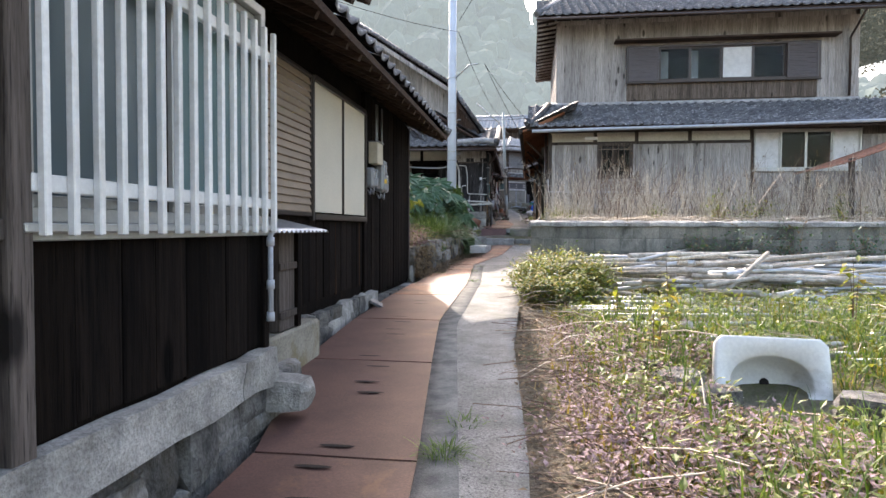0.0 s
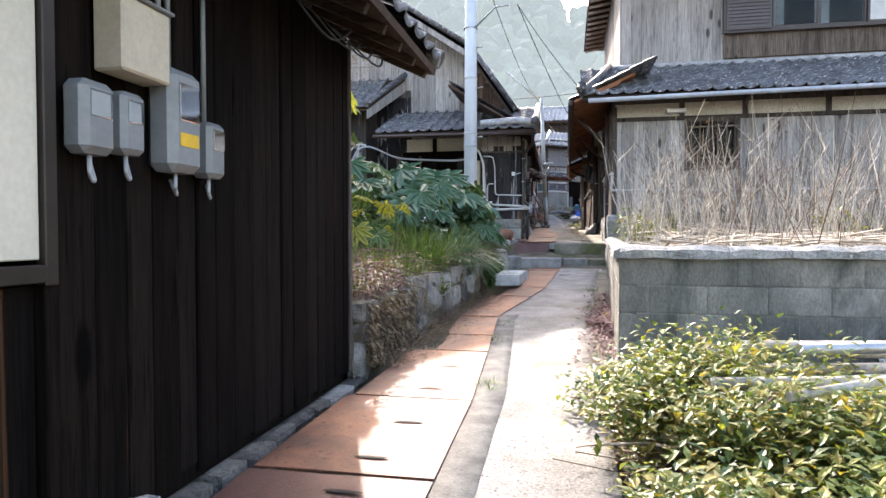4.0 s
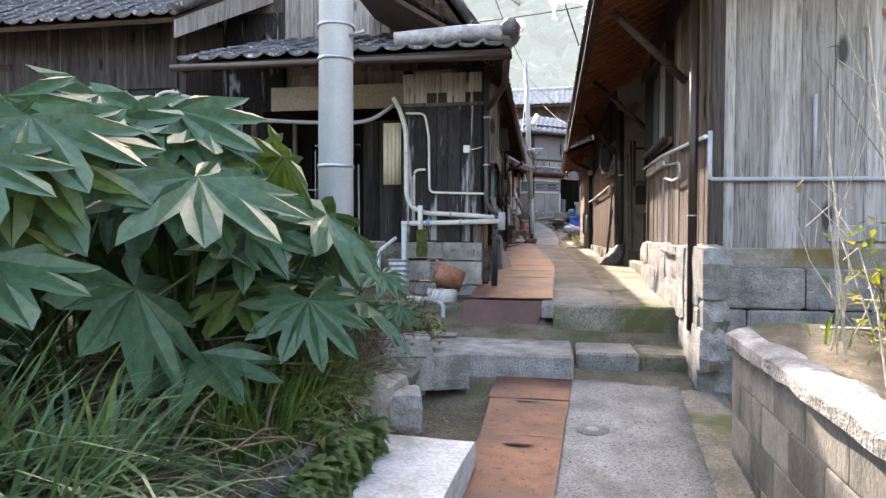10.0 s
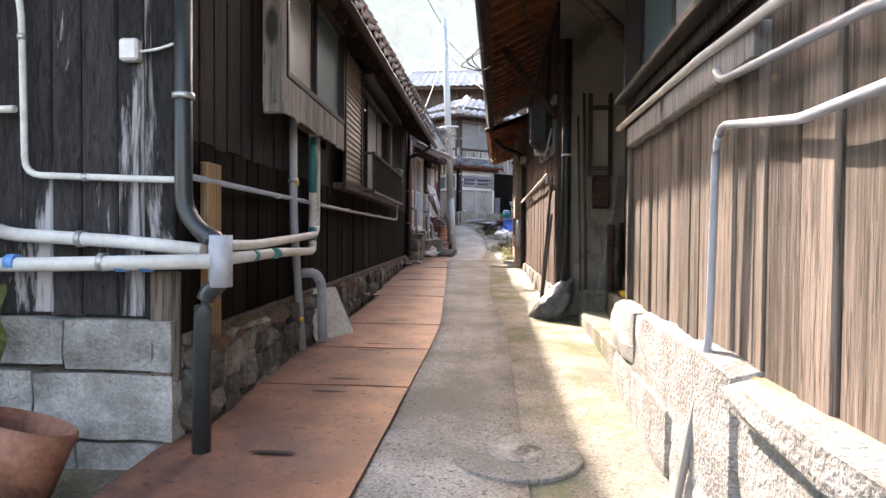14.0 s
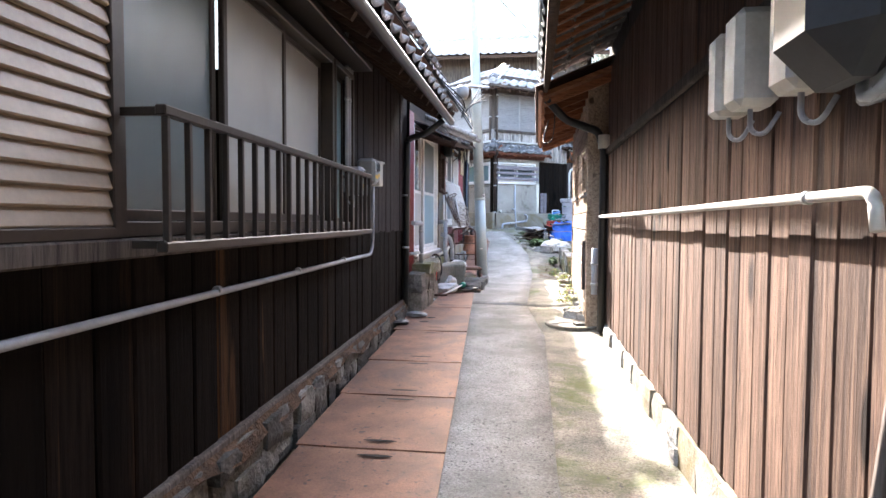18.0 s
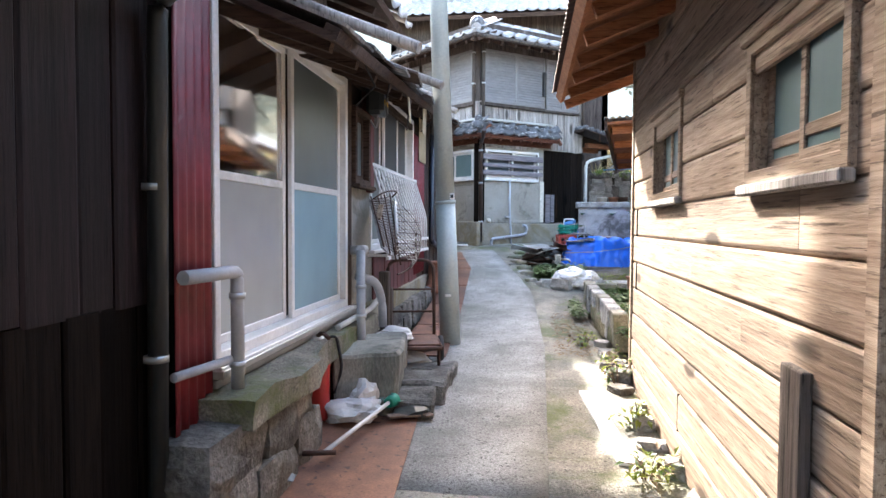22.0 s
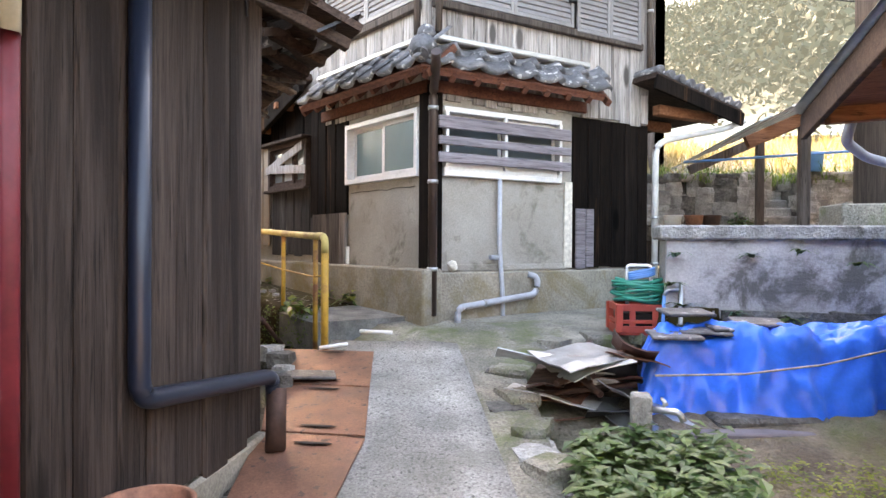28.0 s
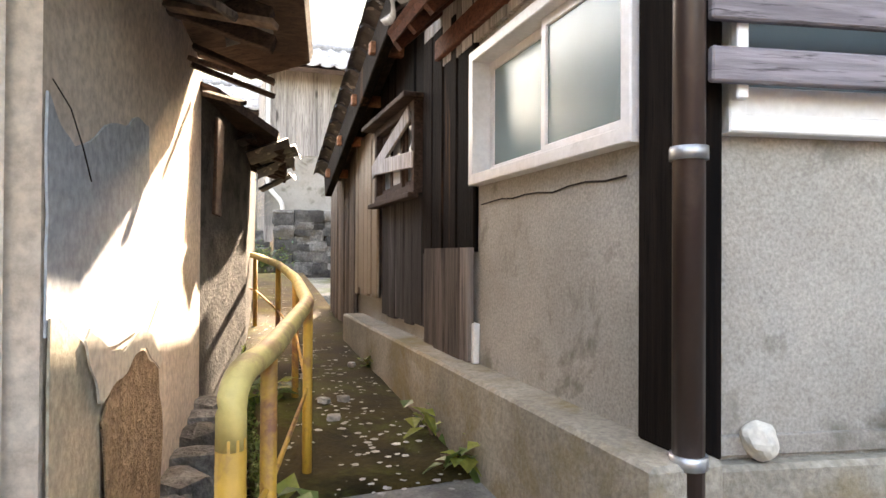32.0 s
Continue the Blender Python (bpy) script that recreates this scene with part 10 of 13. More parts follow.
# sheets and boards at the far end
b = bmesh.new()
corrugated(b, Matrix.Translation(east_g.at(4.66, 0.05, 2.3)) @ (east_g.m.to_3x3() @ Matrix(((1, 0, 0), (0, 0, 1), (0, 1, 0)))).to_4x4(), 0.7, 1.6, 0.06, 0.009, 2)
part("red_sheet", b, "redsheet", house_g, "red corrugated sheet with faded streaks")
b = bmesh.new()
corrugated(b, Matrix.Translation(east_g.at(4.88, 0.07, 3.62)) @ (east_g.m.to_3x3() @ Matrix(((1, 0, 0), (0, 0, 1), (0, 1, 0)))).to_4x4(), 0.46, 0.5, 0.06, 0.009, 2)
part("cream_sheet", b, "creamsheet", house_g, "cream corrugated patch under the eave")
east_g.boards(w_g, "brown_dark", 5.37, 6.74, 2.24, 4.2, 0.17, 0.022, 0.03, jitter=0.04)
b = bmesh.new()
east_g.box(b, 4.86, 5.6, -0.02, 0.03, 2.2, 2.52, 0.006)
part("foot_board", b, "raft_dark", house_g)
end_g = Wall((-2.0, 37.42), (-6.0, 37.42))
end_g.boards(w_g, "greybrown", 0.0, 2.6, 2.2, 4.3, 0.18, 0.02, 0.0)
wall_pipe(east_g, [(5.76, 0.09, 4.05), (5.76, 0.09, 2.68), (5.78, 0.1, 2.64), (6.66, 0.12, 2.53), (6.7, 0.12, 2.5), (6.72, 0.12, 2.36)], 0.034, "navy", "down_pipe", "navy rain pipe bending along the foot of the boards", bendr=0.04)
b = bmesh.new()
tube(b, [east_g.at(6.72, 0.13, 2.46), east_g.at(6.64, 0.16, 2.2)], 0.045, 10)
solo("pipe_stub", b, "ironrust", "short rusty pipe under the rain pipe", "pipe")
# patched roof: loose slates, boards and battens along the eave
eave_gx = line((30.7, 37.45), (-1.36, -1.68))
eave_gz = line((30.7, 37.45), (3.67, 4.31))
roof_g = roof_slab(house_g, [(-1.36, 30.7, 3.66), (-1.68, 37.45, 4.3), (-1.74, 37.45, 4.33), (-1.42, 30.7, 3.69)], 0.05, "raft_dark", "eave_board")
rafters(roof_g, (-1.42, 30.8, 3.66), (-1.73, 37.4, 4.27), (-0.7, 0, 0.28), 0.02, "raft_dark", 0.45, 0.05, 0.06)
for row in range(6):
    y = 30.7
    while y < 37.2:
        w_ = rng.uniform(0.22, 0.34)
        x = eave_gx(y) - row * 0.36 + rng.uniform(-0.07, 0.07)
        z = eave_gz(y) + (eave_gx(y) - x) * 0.39
        if rng.random() > 0.06:
            piece("slate", "block", rng.choice(["tile", "tile", "raft_dark", "silver"]), roof_g, pose(x - 0.16, y + w_ / 2, z + 0.085 + rng.uniform(0, 0.02), rng.uniform(-4, 4), 20 + rng.uniform(-5, 5), rng.uniform(-6, 6)), (0.42, w_, 0.016))
        y += w_ * rng.uniform(0.95, 1.1)
for y, x0, x1 in ((31.6, -1.2, -2.2), (33.2, -1.3, -2.0), (34.6, -1.42, -2.5), (35.6, -1.46, -2.2)):
    z = eave_gz(y)
    b = bmesh.new()
    tube(b, [(x0, y, z + 0.07), ((x0 + x1) / 2, y + 0.1, z + 0.07 + (x0 - x1) * 0.22), (x1, y + 0.15, z + 0.09 + (x0 - x1) * 0.42)], 0.035, 7)
    part("roof_batten", b, "silver", roof_g)
for y, z, w_, h_ in ((33.95, 3.72, 0.1, 0.26), (35.62, 3.75, 0.14, 0.3), (36.2, 3.82, 0.1, 0.2), (32.9, 3.62, 0.07, 0.22)):
    b = bmesh.new()
    xcube(b, -0.006, 0.006, -w_ / 2, w_ / 2, -h_, 0, pose(eave_gx(y) - 0.05, y, eave_gz(y) - 0.02, rng.uniform(-8, 8), rng.uniform(-10, 6), rng.uniform(-20, 20)), 0.002)
    part("hanging_scrap", b, rng.choice(["silver", "greybrown", "creamsheet"]), house_g)
for k in range(7):
    y = 31.3 + k * 0.9
    x, z = eave_gx(y) - 0.06, eave_gz(y)
    b = bmesh.new()
    tube(b, [(x, y, z), (x + rng.uniform(-0.1, 0.1), y + rng.uniform(0, 0.1), z - 0.15), (x - 0.06, y + 0.15, z - rng.uniform(0.2, 0.35))], 0.006, 4)
    part("hanging_wire", b, "cable", house_g)
up_g = Wall((-2.35, 30.6), (-2.35, 33.8))
w_ug = up_g.solid(house_g, 4.0, 4.9, "maroon", 0.1)
up_g.boards(w_ug, "maroon", 0.0, 2.2, 4.05, 4.85, 0.19)
up_g.boards(w_ug, "silver", 2.2, 3.2, 4.05, 4.85, 0.19)
for u in (0.9, 1.6):
    wall_pipe(up_g, [(u, 0.05, 4.75), (u + 0.05, 0.05, 4.4), (u + 0.3, 0.2, 4.2)], 0.02, "pvc", label="grey conduit on the upper boards", bendr=0.1)
ru = roof_slab(house_g, [(-1.75, 30.5, 4.62), (-1.75, 34.0, 4.62), (-4.0, 34.0, 5.67), (-4.0, 30.5, 5.67)], 0.05, "raft_dark")
tile_field(ru, (-1.72, 30.5, 4.65), (-1.72, 34.0, 4.65), (-2.2, 0, 1.05), "tile_pale", single=False)
rafters(ru, (-1.8, 30.6, 4.57), (-1.8, 33.9, 4.57), (-0.6, 0, 0.26), 0.01, "raft_dark", 0.4, 0.05, 0.06)
wall_pipe(east_g, [(1.76, 0.2, 2.7), (1.77, 0.2, 2.2), (1.78, 0.2, 2.05)], 0.03, "pvc", label="grey waste pipe with elbow by the cement panel", bendr=0.04, clips=((1.765, 0.2, 2.45, "z"), (1.77, 0.2, 2.25, "z")))
wall_pipe(east_g, [(2.1, 0.02, 2.68), (1.9, 0.2, 2.7), (1.75, 0.2, 2.7)], 0.032, "pvc", label="grey pipe elbow leaving the wall")
wall_pipe(east_g, [(1.5, 0.12, 2.21), (2.2, 0.16, 2.24), (2.55, 0.16, 2.3), (2.62, 0.2, 2.22)], 0.02, "pvc_white", label="thin white pipe along the ledge", bendr=0.08)
wall_pipe(east_g, [(2.02, 0.1, 2.5), (2.12, 0.22, 2.46), (2.24, 0.24, 2.3), (2.26, 0.24, 2.1)], 0.032, "pvc", label="short grey waste pipe bending down", bendr=0.08)
# wire basket and net
basket = thing("wire_basket", east_g.at(2.3, 0.2, 2.5), "rusty wire rack on weathered slats with a wire-mesh basket", "basket")


def rack(a, c, lift=0.0):
    """A point on the leaning rack: a across its foot, c up its slope."""
    lo, hi = Vector((1.9 + 0.3 * a, 0.3 + 0.06 * a, 2.73 - 0.14 * a)), Vector((2.36 + 0.4 * a, 0.1 + 0.06 * a, 3.07 + 0.03 * a))
    q = lo.lerp(hi, c)
    return east_g.at(q.x, q.y + lift, q.z)


for k in range(20):
    c = 0.04 + k * 0.05
    b = bmesh.new()
    tube(b, [rack(-0.02, c, 0.03), rack(0.5, c, 0.036), rack(1.04, c + 0.03, 0.03)], 0.0032, 4)
    part("wire", b, "ironrust", basket)
for a in (0.0, 0.35, 0.7, 1.0):
    b = bmesh.new()
    tube(b, [rack(a, -0.03, 0.026), rack(a, 1.06, 0.026)], 0.006, 5)
    part("rib", b, "ironrust", basket)
for a0, a1 in ((0.02, 0.26), (0.32, 0.6), (0.66, 0.96)):
    b = bmesh.new()
    vs = [[b.verts.new(rack(a, c, o)) for a, c in ((a0, -0.04), (a1, -0.06 + 0.1 * a1), (a1, 1.0), (a0, 0.98))] for o in (0.0, 0.018)]
    b.faces.new(vs[0][::-1]), b.faces.new(vs[1])
    for k in range(4):
        b.faces.new((vs[0][k], vs[0][(k + 1) % 4], vs[1][(k + 1) % 4], vs[1][k]))
    part("slat", b, "silver", basket)
b = bmesh.new()
tube(b, [rack(0.78, 0.38, 0.06), rack(0.92, 0.92, 0.07)], 0.012, 8)
part("white_stick", b, "alu", basket)
b = bmesh.new()
xcube(b, -0.07, 0.07, -0.02, 0.02, -0.008, 0.008, Matrix.Translation(rack(0.02, 0.7, 0.06)) @ pose(0, 0, 0, 0, -50, 90), 0.003)
part("wood_scrap", b, "cedar", basket)


def bag(a, c):
    """The sagging mesh basket that hangs on the rack's edge."""
    p = rack(0.55 + 0.47 * a, 0.02 + 0.9 * a, 0.05)
    q = east_g.at(2.22 + 0.78 * a, 0.36 + 0.05 * math.sin(a * 3.1), 2.5 + 0.3 * a * a)
    return p.lerp(q, c) + east_g.at(0, 0.12 * math.sin(math.pi * c), 0) - east_g.at(0, 0, 0)


for s0 in (1, -1):
    for k in range(-9, 17):
        pts = [bag(a, q / 8) for q in range(9) for a in [(k + s0 * q) / 14] if 0 <= a <= 1]
        if len(pts) > 1:
            b = bmesh.new()
            tube(b, pts, 0.003, 4, False)
            part("net_cord", b, "bamboo" if k % 3 else "ironrust", basket)
for c in (0.0, 1.0):
    b = bmesh.new()
    tube(b, [bag(a / 8, c) for a in range(9)], 0.007, 5)
    part("net_rim", b, "ironrust", basket)
b = bmesh.new()
tube(b, bend([rack(0.0, 1.0, 0.04), rack(0.3, 1.16, 0.1), rack(0.8, 1.12, 0.14), rack(1.0, 1.0, 0.04)], 0.1), 0.006, 5)
part("rack_handle", b, "ironrust", basket)
for u, z1 in ((2.5, 2.5), (2.62, 2.36)):
    b = bmesh.new()
    xcube(b, -0.04, 0.04, -0.04, 0.04, ground_z(33.6) - 0.02, z1, Matrix.Translation(east_g.at(u, 0.2, 0)), 0.006)
    solo("timber_prop", b, "greybrown", "weathered timber prop against the wall foot", "post", "timber props")

# ---- clutter by the steps ----
ext = thing("fire_extinguisher", (-1.88, 32.0, 1.68), "red fire extinguisher with a wrapped top beside the boulders", "extinguisher")
zb = ground_z(32.0) + 0.02
b = bmesh.new()
lathe(b, [(0.07, 0), (0.075, 0.012), (0.075, 0.34), (0.066, 0.39), (0.035, 0.42), (0.03, 0.44)], 20, pose(-1.84, 31.78, zb))
part("cylinder", b, "red", ext)
b = bmesh.new()
lathe(b, [(0.032, 0.44), (0.045, 0.45), (0.042, 0.49), (0.02, 0.5)], 14, pose(-1.84, 31.78, zb))
part("valve", b, "bag", ext)
b = bmesh.new()
tube(b, bend([(-1.84, 31.78, zb + 0.49), (-1.78, 31.7, zb + 0.53), (-1.72, 31.64, zb + 0.51)], 0.03), 0.012, 6)
part("lever", b, "ironrust", ext)
b = bmesh.new()
tube(b, bend([(-1.82, 31.8, zb + 0.46), (-1.74, 31.84, zb + 0.5), (-1.7, 31.83, zb + 0.3), (-1.74, 31.8, zb + 0.15)], 0.05), 0.01, 6)
part("hose", b, "cable", ext)


def crumple(name, c, dims, material, label, category, seed, amp=0.3, sub=3, group=""):
    """A crumpled heap: a flattened ball folded by noise, resting on its base."""
    b = bmesh.new()
    bmesh.ops.create_icosphere(b, subdivisions=sub, radius=1.0)
    o = Vector((seed * 3.1, seed * 1.7, seed))
    for v in b.verts:
        q = v.co.copy()
        k = 1 + amp * noise.noise(q * 1.8 + o) + amp * 0.7 * (0.5 - abs(noise.noise(q * 4.5 + o))) 
        v.co = Vector((c[0] + q.x * k * dims[0], c[1] + q.y * k * dims[1], c[2] + max(-0.02, (q.z * k * 0.5 + 0.4) * dims[2])))
    return solo(name, b, material, label, category, group)


zg = ground_z(32.1) + 0.02
crumple("plastic_bag", (-1.64, 31.82, zg), (0.16, 0.12, 0.12), "bag", "torn white plastic bag lying by the stone steps", "bag", 3, 0.5)
crumple("plastic_bag", (-1.58, 31.92, zg), (0.08, 0.09, 0.22), "bag", "upright white plastic bag beside the stone steps", "bag", 5, 0.5)
crumple("plastic_bag", (-1.55, 32.95, ground_z(33.0) + 0.02), (0.16, 0.14, 0.16), "bag", "white plastic bag on the trolley", "bag", 8, 0.35)
for k, (x, y, s) in enumerate(((-1.9, 30.75, 0.17), (-1.8, 30.95, 0.12), (-1.85, 29.5, 0.13), (-1.7, 29.95, 0.11), (-1.3, 31.95, 0.12))):
    crumple("plastic_scrap", (x, y, ground_z(y) + 0.025), (s, s * 0.7, s * 0.5), "meter" if k % 2 else "greenblack", "torn dark plastic scrap lying on the steel plate", "litter", 10 + k, 0.5, 2, "plastic scraps")
broom = thing("broom", (-1.55, 31.8, 1.7), "broom with a white handle and green head on the plate", "broom")
b = bmesh.new()
tube(b, [(-1.6, 31.18, zg + 0.02), (-1.43, 31.88, zg + 0.08)], 0.012, 8)
part("handle", b, "alu", broom)
b = bmesh.new()
tube(b, [(-1.43, 31.88, zg + 0.08), (-1.41, 31.95, zg + 0.08)], 0.03, 10, True, 0.045)
part("head", b, "green", broom)
b = bmesh.new()
r2 = random.Random(4)
for k in range(40):
    a = r2.uniform(0, 6.28)
    blade(b, Vector((-1.41, 31.95, zg + 0.05)), a, 0.11, 0.008, 0.9, 0.4, 2)
part("bristle_tuft", b, "green", broom, "green bristles", "stuff")
b = bmesh.new()
tube(b, [(-1.7, 31.16, zg + 0.02), (-1.54, 31.2, zg + 0.02)], 0.014, 8)
part("grip", b, "ironrust", broom)
for k in range(2):
    b = bmesh.new()
    xcube(b, -0.1, 0.1, -0.03, 0.03, 0, 0.014, pose(-1.33 + 0.08 * k, 31.85 + 0.1 * k, zg + 0.01, 0, 3, 30 - 70 * k), 0.004)
    solo("bark_strip", b, "twig", "dry strip of wood lying on the plate", "wood", "wood strips")
# two near-black discs on a plate, painting the dark of round lifting holes
for x, y in ((-1.52, 29.85), (-1.56, 29.62)):
    b = bmesh.new()
    bmesh.ops.create_circle(b, cap_ends=True, segments=18, radius=0.05, matrix=pose(x, y, ground_z(y) + 0.031))
    solo("plate_hole", b, "slot", "round near-black disc standing in for a lifting hole in the steel plate", "hole", "plate holes")
# trolley
cart = thing("hand_trolley", (-1.5, 33.05, 1.8), "rusty folding hand trolley with two wheels and a board", "trolley")
zc = ground_z(33.1) + 0.02
cm = Matrix.Translation((-1.52, 33.12, zc)) @ Matrix.Rotation(radians(14), 4, 'Z')
b = bmesh.new()
tube(b, bend([cm @ Vector(p) for p in ((-0.19, 0.12, 0.2), (-0.19, 0.2, 0.82), (0.19, 0.2, 0.82), (0.19, 0.12, 0.2))], 0.1, 6), 0.014, 8)
part("handle_frame", b, "ironrust", cart)
for z in (0.4, 0.58):
    b = bmesh.new()
    tube(b, [cm @ Vector((-0.19, 0.145 + (z - 0.4) * 0.1, z)), cm @ Vector((0.19, 0.145 + (z - 0.4) * 0.1, z))], 0.009, 6)
    part("cross_bar", b, "ironrust", cart)
b = bmesh.new()
for p, q in (((-0.2, -0.4, 0.2), (-0.2, 0.14, 0.2)), ((0.2, -0.4, 0.2), (0.2, 0.14, 0.2)), ((-0.2, -0.4, 0.2), (0.2, -0.4, 0.2)), ((-0.2, 0.14, 0.2), (0.2, 0.14, 0.2)), ((-0.2, -0.13, 0.2), (0.2, -0.13, 0.2))):
    tube(b, [cm @ Vector(p), cm @ Vector(q)], 0.016, 6)
part("platform_frame", b, "ironrust", cart)
b = bmesh.new()
xcube(b, -0.19, 0.19, -0.36, 0.05, 0.212, 0.226, cm, 0.004)
part("board", b, "rust", cart)
for x in (-0.24, 0.24):
    b = bmesh.new()
    lathe(b, [(0.05, -0.02), (0.1, -0.02), (0.105, 0), (0.1, 0.02), (0.05, 0.02)], 18, cm @ Matrix.Translation((x, 0.1, 0.105)) @ Matrix.Rotation(radians(90), 4, 'Y'))
    w_ = part("wheel", b, "cable", cart)
    b = bmesh.new()
    lathe(b, [(0.0, -0.012), (0.052, -0.012), (0.052, 0.012), (0.0, 0.012)], 14, cm @ Matrix.Translation((x, 0.1, 0.105)) @ Matrix.Rotation(radians(90), 4, 'Y'))
    part("rim", b, "ironrust", w_)
for x in (-0.18, 0.18):
    b = bmesh.new()
    tube(b, [cm @ Vector((x, -0.36, 0.2)), cm @ Vector((x, -0.36, 0.0))], 0.012, 6)
    part("leg", b, "ironrust", cart)
crumple("white_cloth", (-1.6, 32.9, zc + 0.23), (0.13, 0.12, 0.1), "bag", "white plastic packet on the trolley's board", "bag", 21, 0.45)
# clay pipe end
t = thing("clay_pot", (-1.75, 36.2, 2.01), "rusty brown flanged clay pipe end filled with earth", "pot")
b = bmesh.new()
lathe(b, [(0.185, 0), (0.19, 0.012), (0.185, 0.08), (0.15, 0.15), (0.142, 0.19), (0.132, 0.36), (0.14, 0.37), (0.14, 0.39), (0.124, 0.39), (0.12, 0.34)], 28, pose(-1.75, 36.2, 2.01))
part("pipe", b, "terracotta", t)
b = bmesh.new()
lathe(b, [(0.0, 0.355), (0.06, 0.36), (0.122, 0.35)], 20, pose(-1.75, 36.2, 2.01))
part("earth", b, "soil", t)

# ---- cabin windows and eave ----
for (u0, u1, z0, z1) in hd:
    w_ = west_d.window(cabin, u0 - 0.05, u1 + 0.05, z0 - 0.02, z1 + 0.05, "cedar", ["frost", "frost"], 0.015, 0.045, 0.07, rails=(z0 + 0.11,), sill=False, label="small wooden window with two tall panes")
    b = bmesh.new()
    west_d.box(b, u0 - 0.08, u1 + 0.07, 0.02, 0.05, z1 + 0.045, z1 + 0.085, 0.006)
    part("head_board", b, "cedar", w_)
    b = bmesh.new()
    west_d.box(b, u0 - 0.06, u1 + 0.06, 0.02, 0.06, z0 - 0.055, z0 - 0.02, 0.006)
    part("sill", b, "silver", w_)
    room(west_d, cabin, u0, u1, z0, z1, 0.6)
b = bmesh.new()
west_d.box(b, 2.98, 3.12, 0.02, 0.05, 1.98, 2.5, 0.004)
part("hatch_board", b, "greybrown", cabin, "narrow dark board at the wall foot")
for u in (0.0, 3.4):
    b = bmesh.new()
    west_d.box(b, u - 0.02, u + 0.04, -0.02, 0.03, 1.62, 4.1, 0.004)
    part("corner_board", b, "cedar", cabin)
for a_, c_ in ((0.22, 2.42), (0.22, 2.8), (1.6, 1.85)):
    b = bmesh.new()
    west_d.box(b, a_, a_ + 0.003, 0.012, 0.0235, c_, c_ + 0.19)
    part("butt_joint", b, "slot", cabin)
cab_eave = roof_slab(cabin, [(-0.39, 29.3, 3.96), (-0.39, 33.65, 3.96), (-0.36, 33.65, 3.98), (-0.36, 29.3, 3.98)], 0.07, "rafter", "eave_board")
rafters(cab_eave, (-0.34, 29.4, 3.94), (-0.34, 33.55, 3.94), (0.62, 0, 0.23), 0.04, "rafter", 0.42, 0.045, 0.07)
b = bmesh.new()
corrugated(b, Matrix.Translation((-0.42, 33.7, 4.0)) @ Matrix(((0, 2.2 / 2.36, -0.34, 0), (-1, 0, 0, 0), (0, 0.83 / 2.36, 0.94, 0), (0, 0, 0, 1))), 4.45, 2.36, 0.08, 0.01, 3)
part("roof_sheet", b, "ironrust", cabin)
b = bmesh.new()
tube(b, bend([(-0.2, 30.3, 3.95), (-0.22, 30.28, 3.62), (-0.3, 30.1, 3.55), (-0.34, 30.3, 3.6), (-0.26, 30.4, 3.9)], 0.12), 0.008, 6)
solo("wire_loop", b, "cable", "loop of black cable hanging from the eave", "cable")
b = bmesh.new()
lathe(b, [(0.29, 0), (0.29, 0.02), (0.27, 0.024), (0.255, 0.018), (0.0, 0.02)], 28, pose(0.0, 29.8, ground_z(29.8) + 0.004))
solo("drain_cover", b, "lane_edge", "round concrete drain cover beside the cabin", "cover")
b = bmesh.new()
xcube(b, -0.05, 0.05, -0.6, 0.6, 0, 0.02, pose(-0.15, 32.0, ground_z(32) + 0.0, 2, 0, 5), 0.004)
solo("loose_board", b, "white", "pale board lying along the lane edge", "board")
r2 = random.Random(77)
for k, (x, y, s) in enumerate(((-0.02, 31.3, 0.22), (0.05, 32.0, 0.2), (0.06, 32.9, 0.24), (0.08, 33.4, 0.16), (-0.1, 34.0, 0.2), (0.1, 30.6, 0.14))):
    bush("weed", (x, y, ground_z(y) - 0.01), (s * 0.7, s, s * 0.9), 90, 0.06, ["leaf_lime", "leaf_mid", "leaf_dead"], r2, "lime and reddish weeds at the cabin's foot", "weed", 6, group="roadside weeds")
for k in range(14):
    y = 29.7 + k * 0.33
    stone("stone", (0.14 + r2.uniform(-0.1, 0.03), y, ground_z(y) + 0.01), (r2.uniform(0.08, 0.2), r2.uniform(0.1, 0.24), r2.uniform(0.05, 0.12)), r2.choice(["granite", "cap", "rubble"]), r2, None, r2.uniform(0, 3), "small weathered stone at the cabin's foot", "stone", "edge stones")

# ---- garden beside the lane ----
GZ = line((33.5, 35, 36.5, 37.5, 39.2), (1.93, 1.98, 2.05, 2.1, 2.1))
sheet("garden_ground", span(33.55, 39.15, 0.3), line((33.5, 35.1, 36.5, 36.9, 38.5, 39.15), (0.15, 0.06, 0.2, -0.55, -0.78, -0.4)), lambda y: 6.5, "lawn", 0.0, 24, 0.02, "mossy garden earth beside the lane", "ground", zfun=GZ)
kerb = thing("garden_kerb", (0.05, 35.2, 1.95), "low kerb of pale concrete blocks edging the garden", "kerb", kind="structure")
ka, kb_ = Vector((0.2, 33.75, 0)), Vector((0.13, 36.05, 0))
for k in range(7):
    p = ka.lerp(kb_, (k + 0.5) / 7)
    piece("kerb_block", "block", "cap" if k % 3 else "lane_edge", kerb, pose(p.x + r2.uniform(-0.01, 0.01), p.y, GZ(p.y) + 0.02, r2.uniform(-1, 1), r2.uniform(-2, 2), -1.2), (0.13, 0.325, 0.3))
